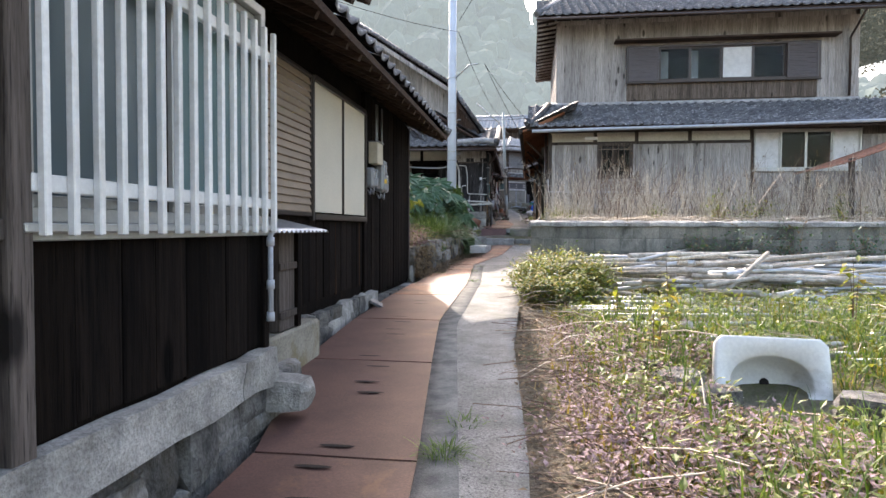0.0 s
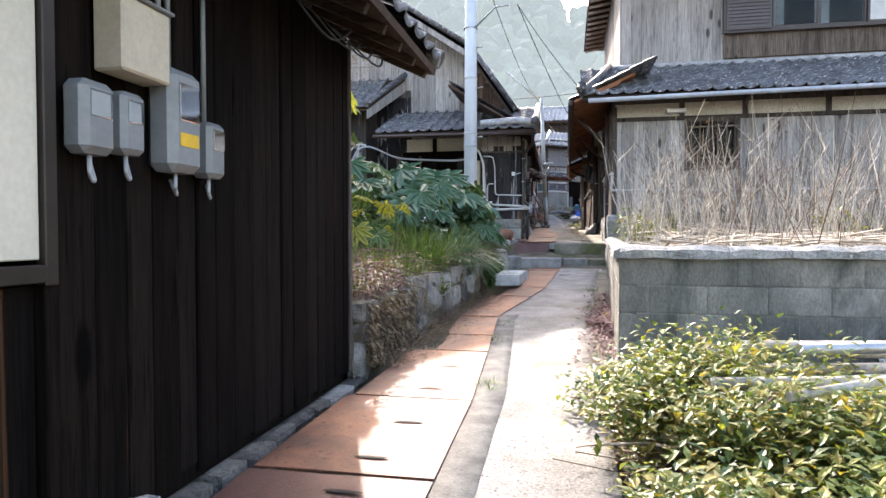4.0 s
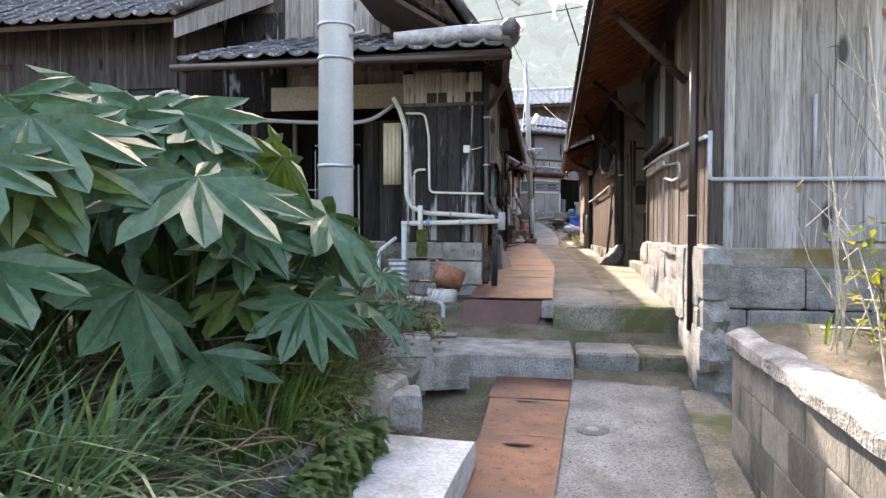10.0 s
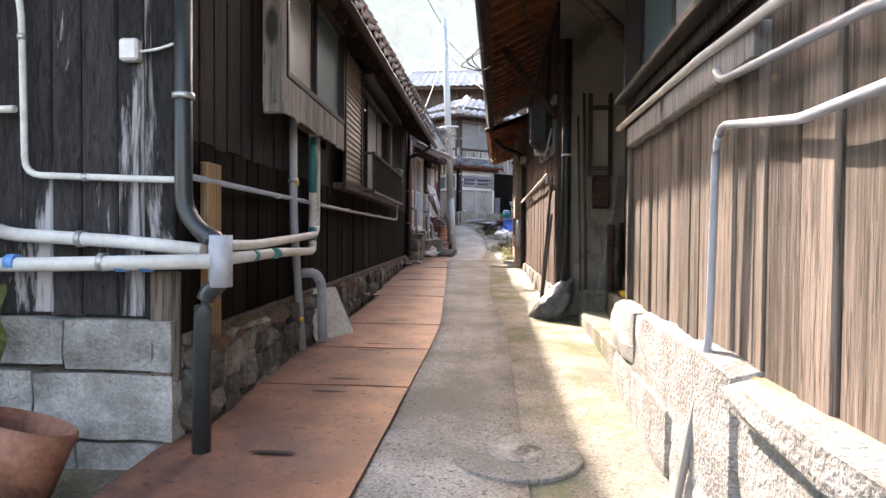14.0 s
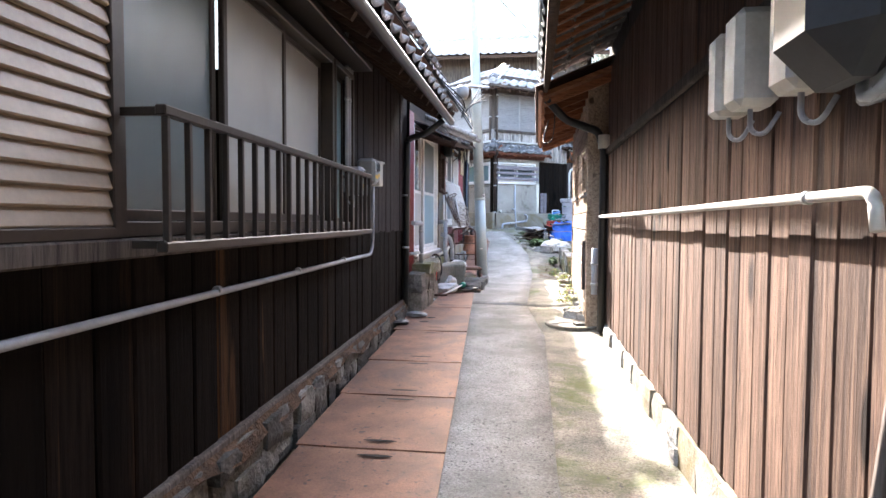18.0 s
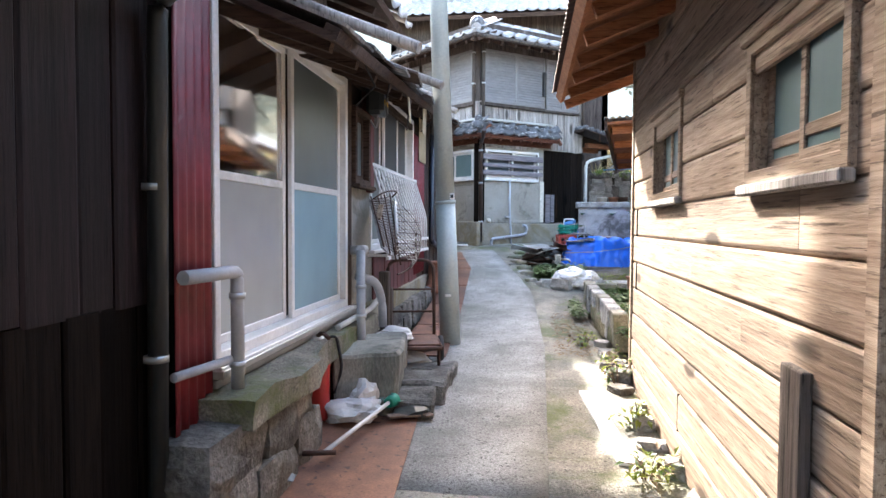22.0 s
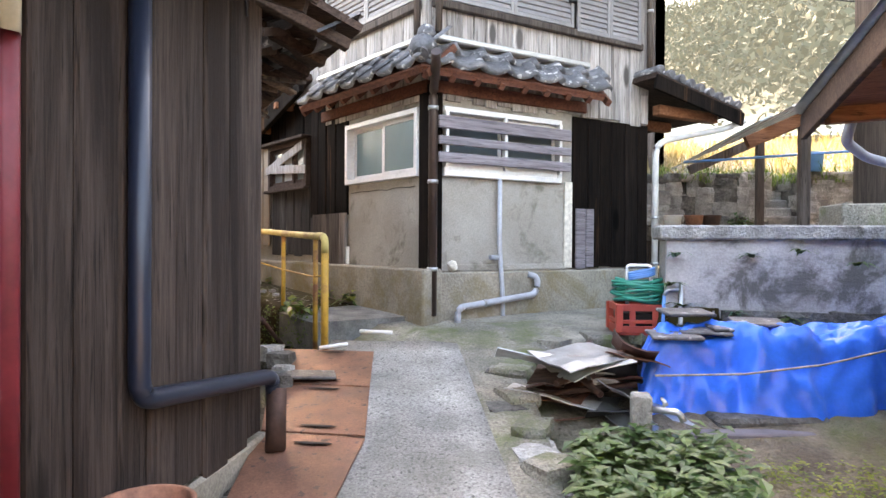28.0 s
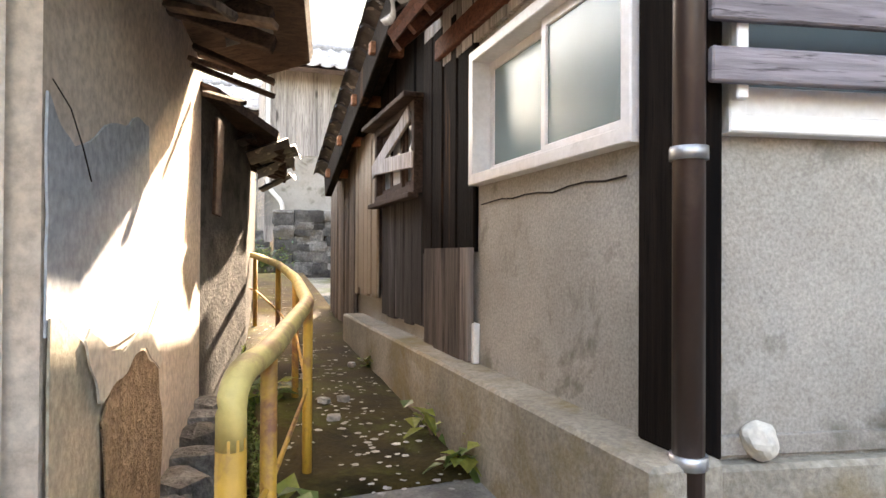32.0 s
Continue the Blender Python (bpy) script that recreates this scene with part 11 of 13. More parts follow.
for k in range(2):
    piece("kerb_block", "block", "lane_edge", kerb, pose(0.3 + 0.34 * k, 36.12 + 0.05 * k, GZ(36.1) + 0.02, 0, 0, 80), (0.12, 0.33, 0.22))


def herb(bm, p, rg, s=0.05):
    for _ in range(3):
        leaf(bm, p + Vector((rg.gauss(0, 0.02), rg.gauss(0, 0.02), rg.uniform(0.01, 0.07))), rg.uniform(0, 6.283), rg.uniform(-0.4, 0.5), s * rg.uniform(0.6, 1.3), s * 0.6)


def garden_at(x0, x1, y0, y1):
    return lambda rg: (lambda x, y: (x, y, GZ(y) + 0.01) if noise.noise(Vector((x * 2.2, y * 2.2, 4))) > -0.18 else None)(rg.uniform(x0, x1), rg.uniform(y0, y1))


scatter("garden_clover", 5200, garden_at(0.16, 3.4, 33.6, 36.4), lambda bm, p, rg: herb(bm, p, rg, 0.08), "leaf_mid", "low green clover and weeds over the garden", "weeds", 5)
scatter("garden_clover", 900, garden_at(0.3, 1.3, 36.2, 37.6), lambda bm, p, rg: herb(bm, p, rg, 0.03), "leaf_lime", "thin moss and clover on the garden earth", "weeds", 6)
scatter("garden_weeds", 700, lambda rg: (lambda x, y: (x, y, GZ(y) + rg.uniform(0.0, 0.16)))(rg.uniform(-0.5, 0.15), rg.uniform(36.75, 37.55)), lambda bm, p, rg: herb(bm, p, rg, 0.08), "leaf_mid", "leafy green weeds by the lane's stone edge", "weeds", 7)
scatter("kerb_grass", 120, lambda rg: (rg.uniform(-0.12, -0.02), rg.uniform(34.9, 36.3), ground_z(35.5)), lambda bm, p, rg: herb(bm, p, rg, 0.07), "leaf_mid", "weeds along the outside of the kerb", "weeds", 8)
scatter("dead_leaves", 300, lambda rg: (lambda y: (rg.uniform(-0.35, 0.0), y, ground_z(y) + 0.012))(rg.uniform(33.6, 35.3)), lambda bm, p, rg: leaf(bm, p, rg.uniform(0, 6.28), rg.uniform(-0.1, 0.2), 0.05, 0.025), "leaf_dead", "dry fallen leaves along the lane edge", "leaves", 9)
bush("garden_shrub", (1.35, 36.05, GZ(36)), (0.42, 0.3, 0.42), 420, 0.11, ["leaf_dark", "leaf_mid"], r2, "dark green leafy shrub against the shed", "shrub", 14)
bush("garden_shrub", (2.3, 35.7, GZ(35.7)), (0.7, 0.5, 0.4), 500, 0.1, ["leaf_mid", "leaf_lime"], r2, "green garden plants beside the shed", "shrub", 14)
b = bmesh.new()
tube(b, [(1.42, 36.1, GZ(36)), (1.38, 36.08, GZ(36) + 0.6)], 0.014, 6, True, 0.01)
st = solo("cut_stem", b, "bamboo", "bare pale stem with cut twigs in the shrub", "stem")
bucket = thing("bucket", (0.76, 35.45, GZ(35.5)), "pale blue plastic tub lying tilted in the clover", "bucket")
bm_ = pose(0.76, 35.5, GZ(35.5) + 0.03, 34, -8, 0)
b = bmesh.new()
lathe(b, [(0.12, 0), (0.15, 0.24), (0.16, 0.25), (0.155, 0.235), (0.145, 0.23), (0.115, 0.02), (0.0, 0.02)], 24, bm_)
part("tub", b, "teal_wrap", bucket)
b = bmesh.new()
lathe(b, [(0.143, 0.2), (0.0, 0.21)], 24, bm_)
part("lid", b, "blue", bucket)


def crate(at, size, rot, mat, label, slats=4):
    """A plastic crate: base, corner posts, slatted sides with hand holes."""
    t = thing("crate", at, label, "crate", "crates")
    w, d, h = size
    m = Matrix.Translation(at) @ Matrix.Rotation(radians(rot), 4, 'Z')
    b = bmesh.new()
    xcube(b, -w / 2, w / 2, -d / 2, d / 2, 0, 0.02, m, 0.004)
    part("base", b, mat, t)
    for sx, sy in ((-1, -1), (1, -1), (1, 1), (-1, 1)):
        b = bmesh.new()
        xcube(b, sx * w / 2 - 0.025 - 0.005 * sx, sx * w / 2 + 0.025 - 0.005 * sx, sy * d / 2 - 0.025, sy * d / 2 + 0.025, 0.02, h, m, 0.005)
        part("corner_post", b, mat, t)
    zs = ((0.02, h * 0.3), (h * 0.38, h * 0.5), (h * 0.78, h))
    for z0, z1 in zs:
        for s in (-1, 1):
            b = bmesh.new()
            xcube(b, -w / 2 + 0.025, w / 2 - 0.025, s * d / 2 - 0.008, s * d / 2 + 0.008, z0, z1, m, 0.003)
            part("side_slat", b, mat, t)
            b = bmesh.new()
            xcube(b, s * w / 2 - 0.008, s * w / 2 + 0.008, -d / 2 + 0.025, d / 2 - 0.025, z0, z1, m, 0.003)
            part("side_slat", b, mat, t)
    for x in (-w * 0.22, w * 0.22):
        for s in (-1, 1):
            b = bmesh.new()
            xcube(b, x - 0.02, x + 0.02, s * d / 2 - 0.007, s * d / 2 + 0.007, h * 0.3, h * 0.78, m, 0.002)
            part("strut", b, mat, t)
    # A near-black box fills the crate to paint its dark hollow.
    b = bmesh.new()
    xcube(b, -w / 2 + 0.03, w / 2 - 0.03, -d / 2 + 0.03, d / 2 - 0.03, 0.02, h * 0.7, m, 0.004)
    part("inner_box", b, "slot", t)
    return t


crate((0.9, 36.22, GZ(36.2)), (0.36, 0.3, 0.32), 12, "crate", "red plastic crate full of scraps in the garden")
b = bmesh.new()
xcube(b, -0.16, 0.16, -0.12, 0.12, 0, 0.05, pose(0.93, 36.3, GZ(36.2) + 0.33, 4, 0, 20), 0.006)
solo("polystyrene_block", b, "white", "white polystyrene sheet on the red crate", "block")
b = bmesh.new()
xcube(b, -0.04, 0.04, -0.012, 0.012, 0, 0.55, pose(1.0, 36.02, GZ(36.0), -14, 8, 10), 0.004)
solo("leaning_board", b, "white", "pale board leaning on the red crate", "board")
b = bmesh.new()
lathe(b, [(0.05, 0), (0.055, 0.02), (0.04, 0.08), (0.045, 0.2), (0.075, 0.23), (0.06, 0.24)], 16, pose(0.62, 36.0, GZ(36.0)))
solo("clay_jar", b, "terracotta", "small red clay jar standing on the garden slab", "jar")
b = bmesh.new()
xcube(b, -0.3, 0.3, -0.25, 0.25, 0, 0.05, pose(0.6, 36.9, GZ(37) - 0.01, 0, 0, 15), 0.012)
solo("paving_slab", b, "cap", "mossy concrete slab lying in the garden", "slab")
crumple("sack", (-0.02, 36.62, GZ(36.6) + 0.02), (0.22, 0.2, 0.26), "bag", "heap of dirty white sacks by the lane", "sack", 31, 0.35, 4)
crumple("sack", (0.15, 36.78, GZ(36.8)), (0.16, 0.16, 0.22), "plaster_beige", "grey sack slumped against white sacks", "sack", 33, 0.3, 4)
for k, (x, y, s) in enumerate(((-0.32, 36.65, 0.2), (-0.12, 36.55, 0.26), (0.1, 36.6, 0.2), (0.28, 36.72, 0.18), (-0.48, 36.9, 0.16), (-0.25, 36.95, 0.14), (0.3, 37.05, 0.15), (-0.42, 36.72, 0.12))):
    stone("stone", (x, y, GZ(y) + s * 0.2), (s * 1.3, s, s * 0.6), "granite" if k % 2 else "cap", r2, None, k, "pale stone at the turn of the lane", "stone", "edge stones")
b = bmesh.new()
lathe(b, [(0.12, 0), (0.13, 0.03), (0.13, 0.1), (0.1, 0.1), (0.09, 0.04), (0, 0.04)], 20, pose(0.22, 36.62, GZ(36.6)))
solo("stone_basin", b, "cap", "small round concrete basin among stones", "basin")
# stone edge of the lane turn
edge = thing("stone_edge", (-0.7, 38.2, 2.1), "curved dry-stone edge holding up the lane turn", "wall", kind="structure")
EP = [Vector(p) for p in ((-0.52, 36.95, 0), (-0.58, 37.4, 0), (-0.72, 37.9, 0), (-0.8, 38.4, 0), (-0.7, 38.85, 0), (-0.4, 39.15, 0), (0.0, 39.3, 0), (0.3, 39.32, 0))]
for a_, c_ in zip(EP, EP[1:]):
    w_ = Wall(a_.xy, c_.xy)
    stone_face(w_, edge, 0.0, w_.length, 2.02, ground_z(a_.y) - 0.02, ["rubble", "rubble", "cap"], r2, (0.24, 0.16), 0.22, 0.03)
for k in range(9):
    f = k / 9 * (len(EP) - 1)
    i = min(int(f), len(EP) - 2)
    p = EP[i].lerp(EP[i + 1], f - i)
    stone("stone", (p.x - 0.02, p.y, ground_z(p.y) - 0.035), (0.24, 0.18, 0.09), "lane_edge", r2, edge, k * 0.7)
# scrap metal
scrap_rng = random.Random(61)
SCRAP = ("galv", "rust", "rust_red", "galv", "blackpaint", "raft_dark", "rust", "pvc_white")
for k in range(20):
    x, y = -0.38 + scrap_rng.uniform(-0.26, 0.26), 38.1 + scrap_rng.uniform(-0.2, 0.3)
    w_, l_ = scrap_rng.uniform(0.18, 0.4), scrap_rng.uniform(0.3, 0.6)
    z = GZ(38) + 0.05 + k * 0.021
    b = bmesh.new()
    m_ = pose(x, y, z, scrap_rng.uniform(-22, 22), scrap_rng.uniform(-24, 24), scrap_rng.uniform(0, 180))
    t = bmesh.new()
    cube(t, -w_ / 2, w_ / 2, -l_ / 2, l_ / 2, -0.003, 0.003)
    bmesh.ops.subdivide_edges(t, edges=t.edges[:], cuts=3, use_grid_fill=True)
    for v in t.verts:
        v.co.z += 0.035 * noise.noise(Vector((v.co.x * 6, v.co.y * 4, k * 3.3))) + (0.05 if k % 3 == 0 and v.co.x > w_ * 0.3 else 0)
    join(b, t, m_)
    solo("scrap_sheet", b, SCRAP[k % 8], "bent scrap metal sheet in a heap", "scrap", "scrap heap")
for k in range(5):
    b = bmesh.new()
    a_ = scrap_rng.uniform(0, 3.1)
    tube(b, [(-0.45 - 0.25 * math.cos(a_), 38.15 - 0.25 * math.sin(a_), 2.3 + k * 0.05), (-0.35 + 0.25 * math.cos(a_), 38.1 + 0.25 * math.sin(a_), 2.36 + k * 0.05)], 0.018, 6)
    solo("scrap_bar", b, "ironrust", "rusty bar lying in the scrap heap", "scrap", "scrap heap")
# tarpaulin
nx, ny = 64, 34
b = bmesh.new()
rows = []
for j in range(ny + 1):
    row = []
    for i in range(nx + 1):
        u, v = i / nx, j / ny
        x = -0.1 + 2.15 * u
        prof = min(1, v / 0.34) if v < 0.7 else max(0, 1 - (v - 0.7) / 0.3)
        prof = prof ** 0.8
        top = 0.5 + 0.16 * u + 0.07 * math.sin(u * 9) * u
        ends = min(1, u / 0.06) ** 0.6 * min(1, (1 - u) / 0.06) ** 0.6
        y = 38.02 + 0.05 * math.sin(u * 13) * (1 - v) + (0.17 * min(1, v / 0.34) + 0.55 * max(0, v - 0.34) / 0.66) + 0.25 * u
        fold = 0.06 * noise.noise(Vector((u * 10 + v * 2, v * 3, 1))) + 0.04 * (0.5 - abs(noise.noise(Vector((u * 17 - v * 5, v * 7, 9))))) + 0.03 * noise.noise(Vector((u * 28 + v * 9, v * 12, 5)))
        z = 2.09 + top * prof * (0.35 + 0.65 * ends) + fold * (0.4 + prof)
        row.append(b.verts.new((x + 0.03 * noise.noise(Vector((u * 12, v * 8, 2))), y - fold * 1.1, max(2.08, z))))
    rows.append(row)
for r, s in zip(rows, rows[1:]):
    for k in range(nx):
        b.faces.new((r[k], r[k + 1], s[k + 1], s[k])).smooth = True
tarp = solo("tarpaulin", b, "tarp", "crumpled bright blue tarpaulin over a low pile", "tarpaulin")
b = bmesh.new()
cube(b, 0.0, 1.5, 38.3, 38.62, 2.05, 2.4, None, 0.03)
solo("timber_pile", b, "greybrown", "pile of timber hidden under the tarpaulin", "pile")
for k, (x, y, r_) in enumerate(((0.1, 38.24, 4), (0.28, 38.32, -8), (0.44, 38.34, 6), (0.6, 38.44, -5), (0.2, 38.42, 12))):
    b = bmesh.new()
    xcube(b, -0.14, 0.14, -0.1, 0.1, 0, 0.018, pose(x, y, 2.62 + 0.02 * k + 0.03 * (k == 4), 5, 0, r_), 0.006)
    solo("loose_tile", b, "tile", "grey roof tile weighing down the tarpaulin", "tile", "tarpaulin weights")
b = bmesh.new()
tube(b, [(-0.05, 37.98, 2.45), (0.4, 38.0, 2.47), (0.8, 38.06, 2.52), (1.2, 38.1, 2.62), (1.62, 38.2, 2.72)], 0.006, 5)
solo("tarp_rope", b, "bamboo", "thin rope tied across the tarpaulin", "rope")
b = bmesh.new()
xcube(b, 0, 0.62, -0.05, 0.05, 0, 0.1, pose(0.1, 37.86, GZ(37.9), 0, 0, 10), 0.008)
solo("timber_beam", b, "greyplank", "grey squared beam lying before the tarpaulin", "beam")
b = bmesh.new()
xcube(b, 0, 0.6, -0.1, 0.1, 0, 0.14, pose(0.25, 38.05, GZ(37.9), 0, 0, 12), 0.02)
solo("stone_slab", b, "rubble", "dark stone slab behind the beam", "stone")
tap = thing("tap_post", (-0.18, 37.6, GZ(37.6)), "concrete post with a brass garden tap", "tap")
b = bmesh.new()
cube(b, -0.225, -0.135, 37.56, 37.65, GZ(37.6) - 0.05, GZ(37.6) + 0.34, None, 0.01)
part("post", b, "cap", tap)
b = bmesh.new()
tube(b, bend([(-0.14, 37.6, 2.37), (-0.02, 37.56, 2.37), (0.0, 37.55, 2.33)], 0.02), 0.016, 8)
part("spout", b, "galv", tap)
b = bmesh.new()
tube(b, [(-0.08, 37.54, 2.41), (-0.08, 37.64, 2.41)], 0.009, 6)
part("lever", b, "galv", tap)
b = bmesh.new()
tube(b, [(-0.08, 37.59, 2.37), (-0.08, 37.59, 2.41)], 0.008, 6)
part("spindle", b, "galv", tap)
# crate with hose by the retaining wall
crate((0.08, 39.32, ground_z(39.3) - 0.01), (0.36, 0.28, 0.22), 6, "crate", "red plastic crate holding a coiled hose")
hose = thing("hose_coil", (0.08, 39.32, 2.74), "coiled green garden hose with blue hose on a reel", "hose")
hr = random.Random(9)
for k in range(9):
    b = bmesh.new()
    rx, ry, zz = 0.17 + hr.uniform(-0.02, 0.03), 0.14 + hr.uniform(-0.02, 0.02), 2.73 + 0.018 * k
    tube(b, [(0.08 + rx * math.cos(a), 39.32 + ry * math.sin(a), zz + 0.012 * math.sin(2 * a + k)) for a in [q * 2 * math.pi / 20 for q in range(21)]], 0.011, 6, False)
    part("loop", b, "green", hose)
for k in range(4):
    b = bmesh.new()
    tube(b, [(0.1 + 0.09 * math.cos(a), 39.32 + 0.06 * math.sin(a), 2.9 + 0.014 * k + 0.02 * math.cos(a)) for a in [q * 2 * math.pi / 16 for q in range(17)]], 0.009, 6, False)
    part("blue_loop", b, "blue", hose)
b = bmesh.new()
tube(b, bend([(0.0, 39.32, 2.7), (0.0, 39.36, 2.98), (0.17, 39.36, 2.98), (0.17, 39.32, 2.7)], 0.03), 0.013, 8)
part("reel_frame", b, "white", hose)
stand = thing("standpipe", (0.32, 39.1, 2.2), "galvanised standpipe with tap and blue hose", "tap")
b = bmesh.new()
tube(b, [(0.33, 39.12, 2.1), (0.33, 39.12, 2.86)], 0.016, 8)
part("pipe", b, "galv", stand)
b = bmesh.new()
tube(b, bend([(0.33, 39.12, 2.82), (0.24, 39.12, 2.82), (0.22, 39.12, 2.78)], 0.02), 0.014, 8)
part("spout", b, "galv", stand)
b = bmesh.new()
tube(b, bend([(0.22, 39.12, 2.79), (0.21, 39.12, 2.5), (0.24, 39.06, 2.3), (0.2, 39.0, 2.15)], 0.1), 0.012, 8)
part("hose", b, "blue", stand)

# ---- shed ----
b = bmesh.new()
corrugated(b, Matrix.Translation((0.2, 35.36, 4.06)) @ Matrix(((1, 0.16, -0.05, 0), (0, 1, 0, 0), (0.06, -0.085, 1, 0), (0, 0, 0, 1))), 4.6, 2.75, 0.075, 0.012, 3)
part("roof_sheet", b, "galv", shed, "rusty galvanised corrugated roof sheets")
for k in range(4):
    y = 35.55 + k * 0.75
    b = bmesh.new()
    xcube(b, 0, 1.2, -0.03, 0.03, -0.09, 0, pose(0.28 + 0.17 * (y - 35.4), y, 4.0 - 0.085 * (y - 35.4), 0, -4, 0), 0.005)
    part("rafter", b, "rafter", shed)
b = bmesh.new()
xcube(b, -0.015, 0.015, 0, 2.75, -0.1, 0.03, pose(0.23, 35.4, 4.02, -5, 0, -10), 0.004)
part("barge_board", b, "raft_dark", shed)
b = bmesh.new()
west_f.box(b, 0.25, 1.42, 0.0, 0.03, 2.15, 3.62, 0.006)
part("sliding_door", b, "shed", shed)
b = bmesh.new()
west_f.box(b, 0.17, 0.25, 0.0, 0.05, 2.0, 4.0, 0.006)
part("door_post", b, "raft_dark", shed)
b = bmesh.new()
west_f.box(b, 0.1, 1.5, 0.0, 0.045, 3.62, 3.7, 0.006)
part("door_head", b, "raft_dark", shed)
board = thing("notice_board", west_f.at(1.1, 0.04, 2.62), "tall pale notice board fixed to the shed door", "sign")
b = bmesh.new()
west_f.box(b, 0.92, 1.28, 0.035, 0.055, 2.62, 3.62, 0.004)
part("frame", b, "bronze", board)
b = bmesh.new()
west_f.box(b, 0.95, 1.25, 0.05, 0.06, 2.65, 3.59)
part("sheet", b, "paper", board)
for k in range(7):
    b = bmesh.new()
    west_f.box(b, 1.02, 1.18 - 0.03 * (k % 3), 0.058, 0.063, 2.8 + 0.1 * k, 2.83 + 0.1 * k)
    part("text_bar", b, "pvc", board)
post_f = thing("shed_post", (1.5, 38.68, 2.0), "grey steel rain pipe standing at the shed eave", "pipe")
b = bmesh.new()
tube(b, bend([(1.5, 38.68, GZ(38.6)), (1.5, 38.68, 3.6), (1.2, 38.5, 3.64), (1.0, 38.3, 3.7), (0.95, 38.1, 3.82)], 0.06), 0.028, 10)
part("pipe", b, "pvc", post_f)
b = bmesh.new()
tube(b, [(1.5, 38.68, 3.55), (1.5, 38.68, 3.68)], 0.034, 10)
part("socket", b, "pvc", post_f)

# ---- end house H ----
rng = random.Random(401)
foot_h = thing("cement_footing", (-1.4, 39.6, 2.3), "stained projecting cement footing round the end house", "footing", kind="structure")
b = bmesh.new()
left_h.box(b, 1.4, 5.1, -0.05, 0.15, 2.2, 2.93, 0.012)
part("footing", b, "footing", foot_h)
b = bmesh.new()
right_h.box(b, -0.02, 2.46, -0.05, 0.05, 2.2, 2.9, 0.012)
part("footing", b, "footing", foot_h)
b = bmesh.new()
right_h.box(b, 0.02, 1.4, 0.0, 0.012, 2.91, 2.96, 0.003)
part("render_lip", b, "cement", foot_h)
# corner post and rain pipe
b = bmesh.new()
left_h.box(b, 4.89, 5.03, 0.0, 0.035, 2.93, 4.4, 0.006)
part("corner_post", b, "burnt", house_h)
b = bmesh.new()
right_h.box(b, -0.01, 0.09, 0.0, 0.04, 2.91, 4.4, 0.006)
part("corner_post", b, "burnt", house_h)
dp = thing("down_pipe", right_h.at(0.0, 0.1, 2.55), "dark brown rain pipe at the corner of the end house", "pipe", "wall pipes")
b = bmesh.new()
tube(b, bend([right_h.at(-0.2, 0.45, 4.52), right_h.at(-0.12, 0.3, 4.42), right_h.at(-0.02, 0.08, 4.34), right_h.at(-0.02, 0.08, 2.56)], 0.08), 0.036, 12)
part("run", b, "brownpipe", dp)
for z in (4.2, 3.62, 2.93):
    b = bmesh.new()
    tube(b, [right_h.at(-0.02, 0.08, z - 0.015), right_h.at(-0.02, 0.08, z + 0.015)], 0.043, 12)
    part("clip", b, "galv", dp)
# windows
left_h.window(house_h, 3.76, 4.88, 3.68, 4.24, "alu", ["frost", "frost"], 0.03, 0.045, 0.1, sill=False, label="white aluminium sliding window with frosted panes")
room(left_h, house_h, 3.8, 4.88, 3.7, 4.22, 0.7, "curtain")
right_h.window(house_h, 0.1, 1.31, 3.68, 4.24, "alu", ["frost_dark", "frost_dark"], 0.03, 0.045, 0.1, sill=False, label="white aluminium window behind grey planks")
room(right_h, house_h, 0.12, 1.32, 3.7, 4.2, 0.8)
b = bmesh.new()
right_h.box(b, 0.12, 1.32, 0.03, 0.042, 3.7, 3.79, 0.003)
part("window_apron", b, "alu", house_h)
guard_h = thing("plank_guard", right_h.at(0.7, 0.1, 3.75), "three grey weathered planks screwed across the window", "guard")
for z0, z1 in ((4.05, 4.15), (3.92, 3.99), (3.78, 3.86)):
    b = bmesh.new()
    right_h.box(b, 0.02, 1.37, 0.085, 0.11, z0, z1, 0.005)
    part("plank", b, "greyplank", guard_h)
for u in (0.11, 0.68, 1.27):
    b = bmesh.new()
    right_h.box(b, u - 0.015, u + 0.015, 0.06, 0.086, 3.75, 4.2, 0.003)
    part("batten", b, "alu", guard_h)
# pipes on the render
wall_pipe(right_h, [(0.64, 0.05, 3.68), (0.64, 0.05, 3.1), (0.66, 0.07, 2.72), (0.66, 0.08, 2.46)], 0.02, "pvc", label="grey plastic pipe down the cement render", bendr=0.1)
wall_pipe(right_h, [(0.64, 0.05, 3.02), (0.54, 0.06, 3.02)], 0.02, "pvc", label="short grey pipe branch with open end")
wall_pipe(right_h, [(0.18, 0.14, 2.46), (0.18, 0.14, 2.62), (0.3, 0.12, 2.63), (1.0, 0.09, 2.7), (1.02, 0.09, 2.85), (0.94, 0.05, 2.87)], 0.027, "pvc", label="thick grey waste pipe with elbows along the footing", bendr=0.07, clips=((0.45, 0.115, 2.645, "u"),))
b = bmesh.new()
bmesh.ops.create_icosphere(b, subdivisions=3, radius=0.045)
for v in b.verts:
    v.co = right_h.at(0.2, 0.02, 2.95) + v.co * (1 + 0.25 * noise.noise(v.co * 30))
solo("plaster_plug", b, "plaster_beige", "lump of pale mortar plugging a pipe hole", "mortar")
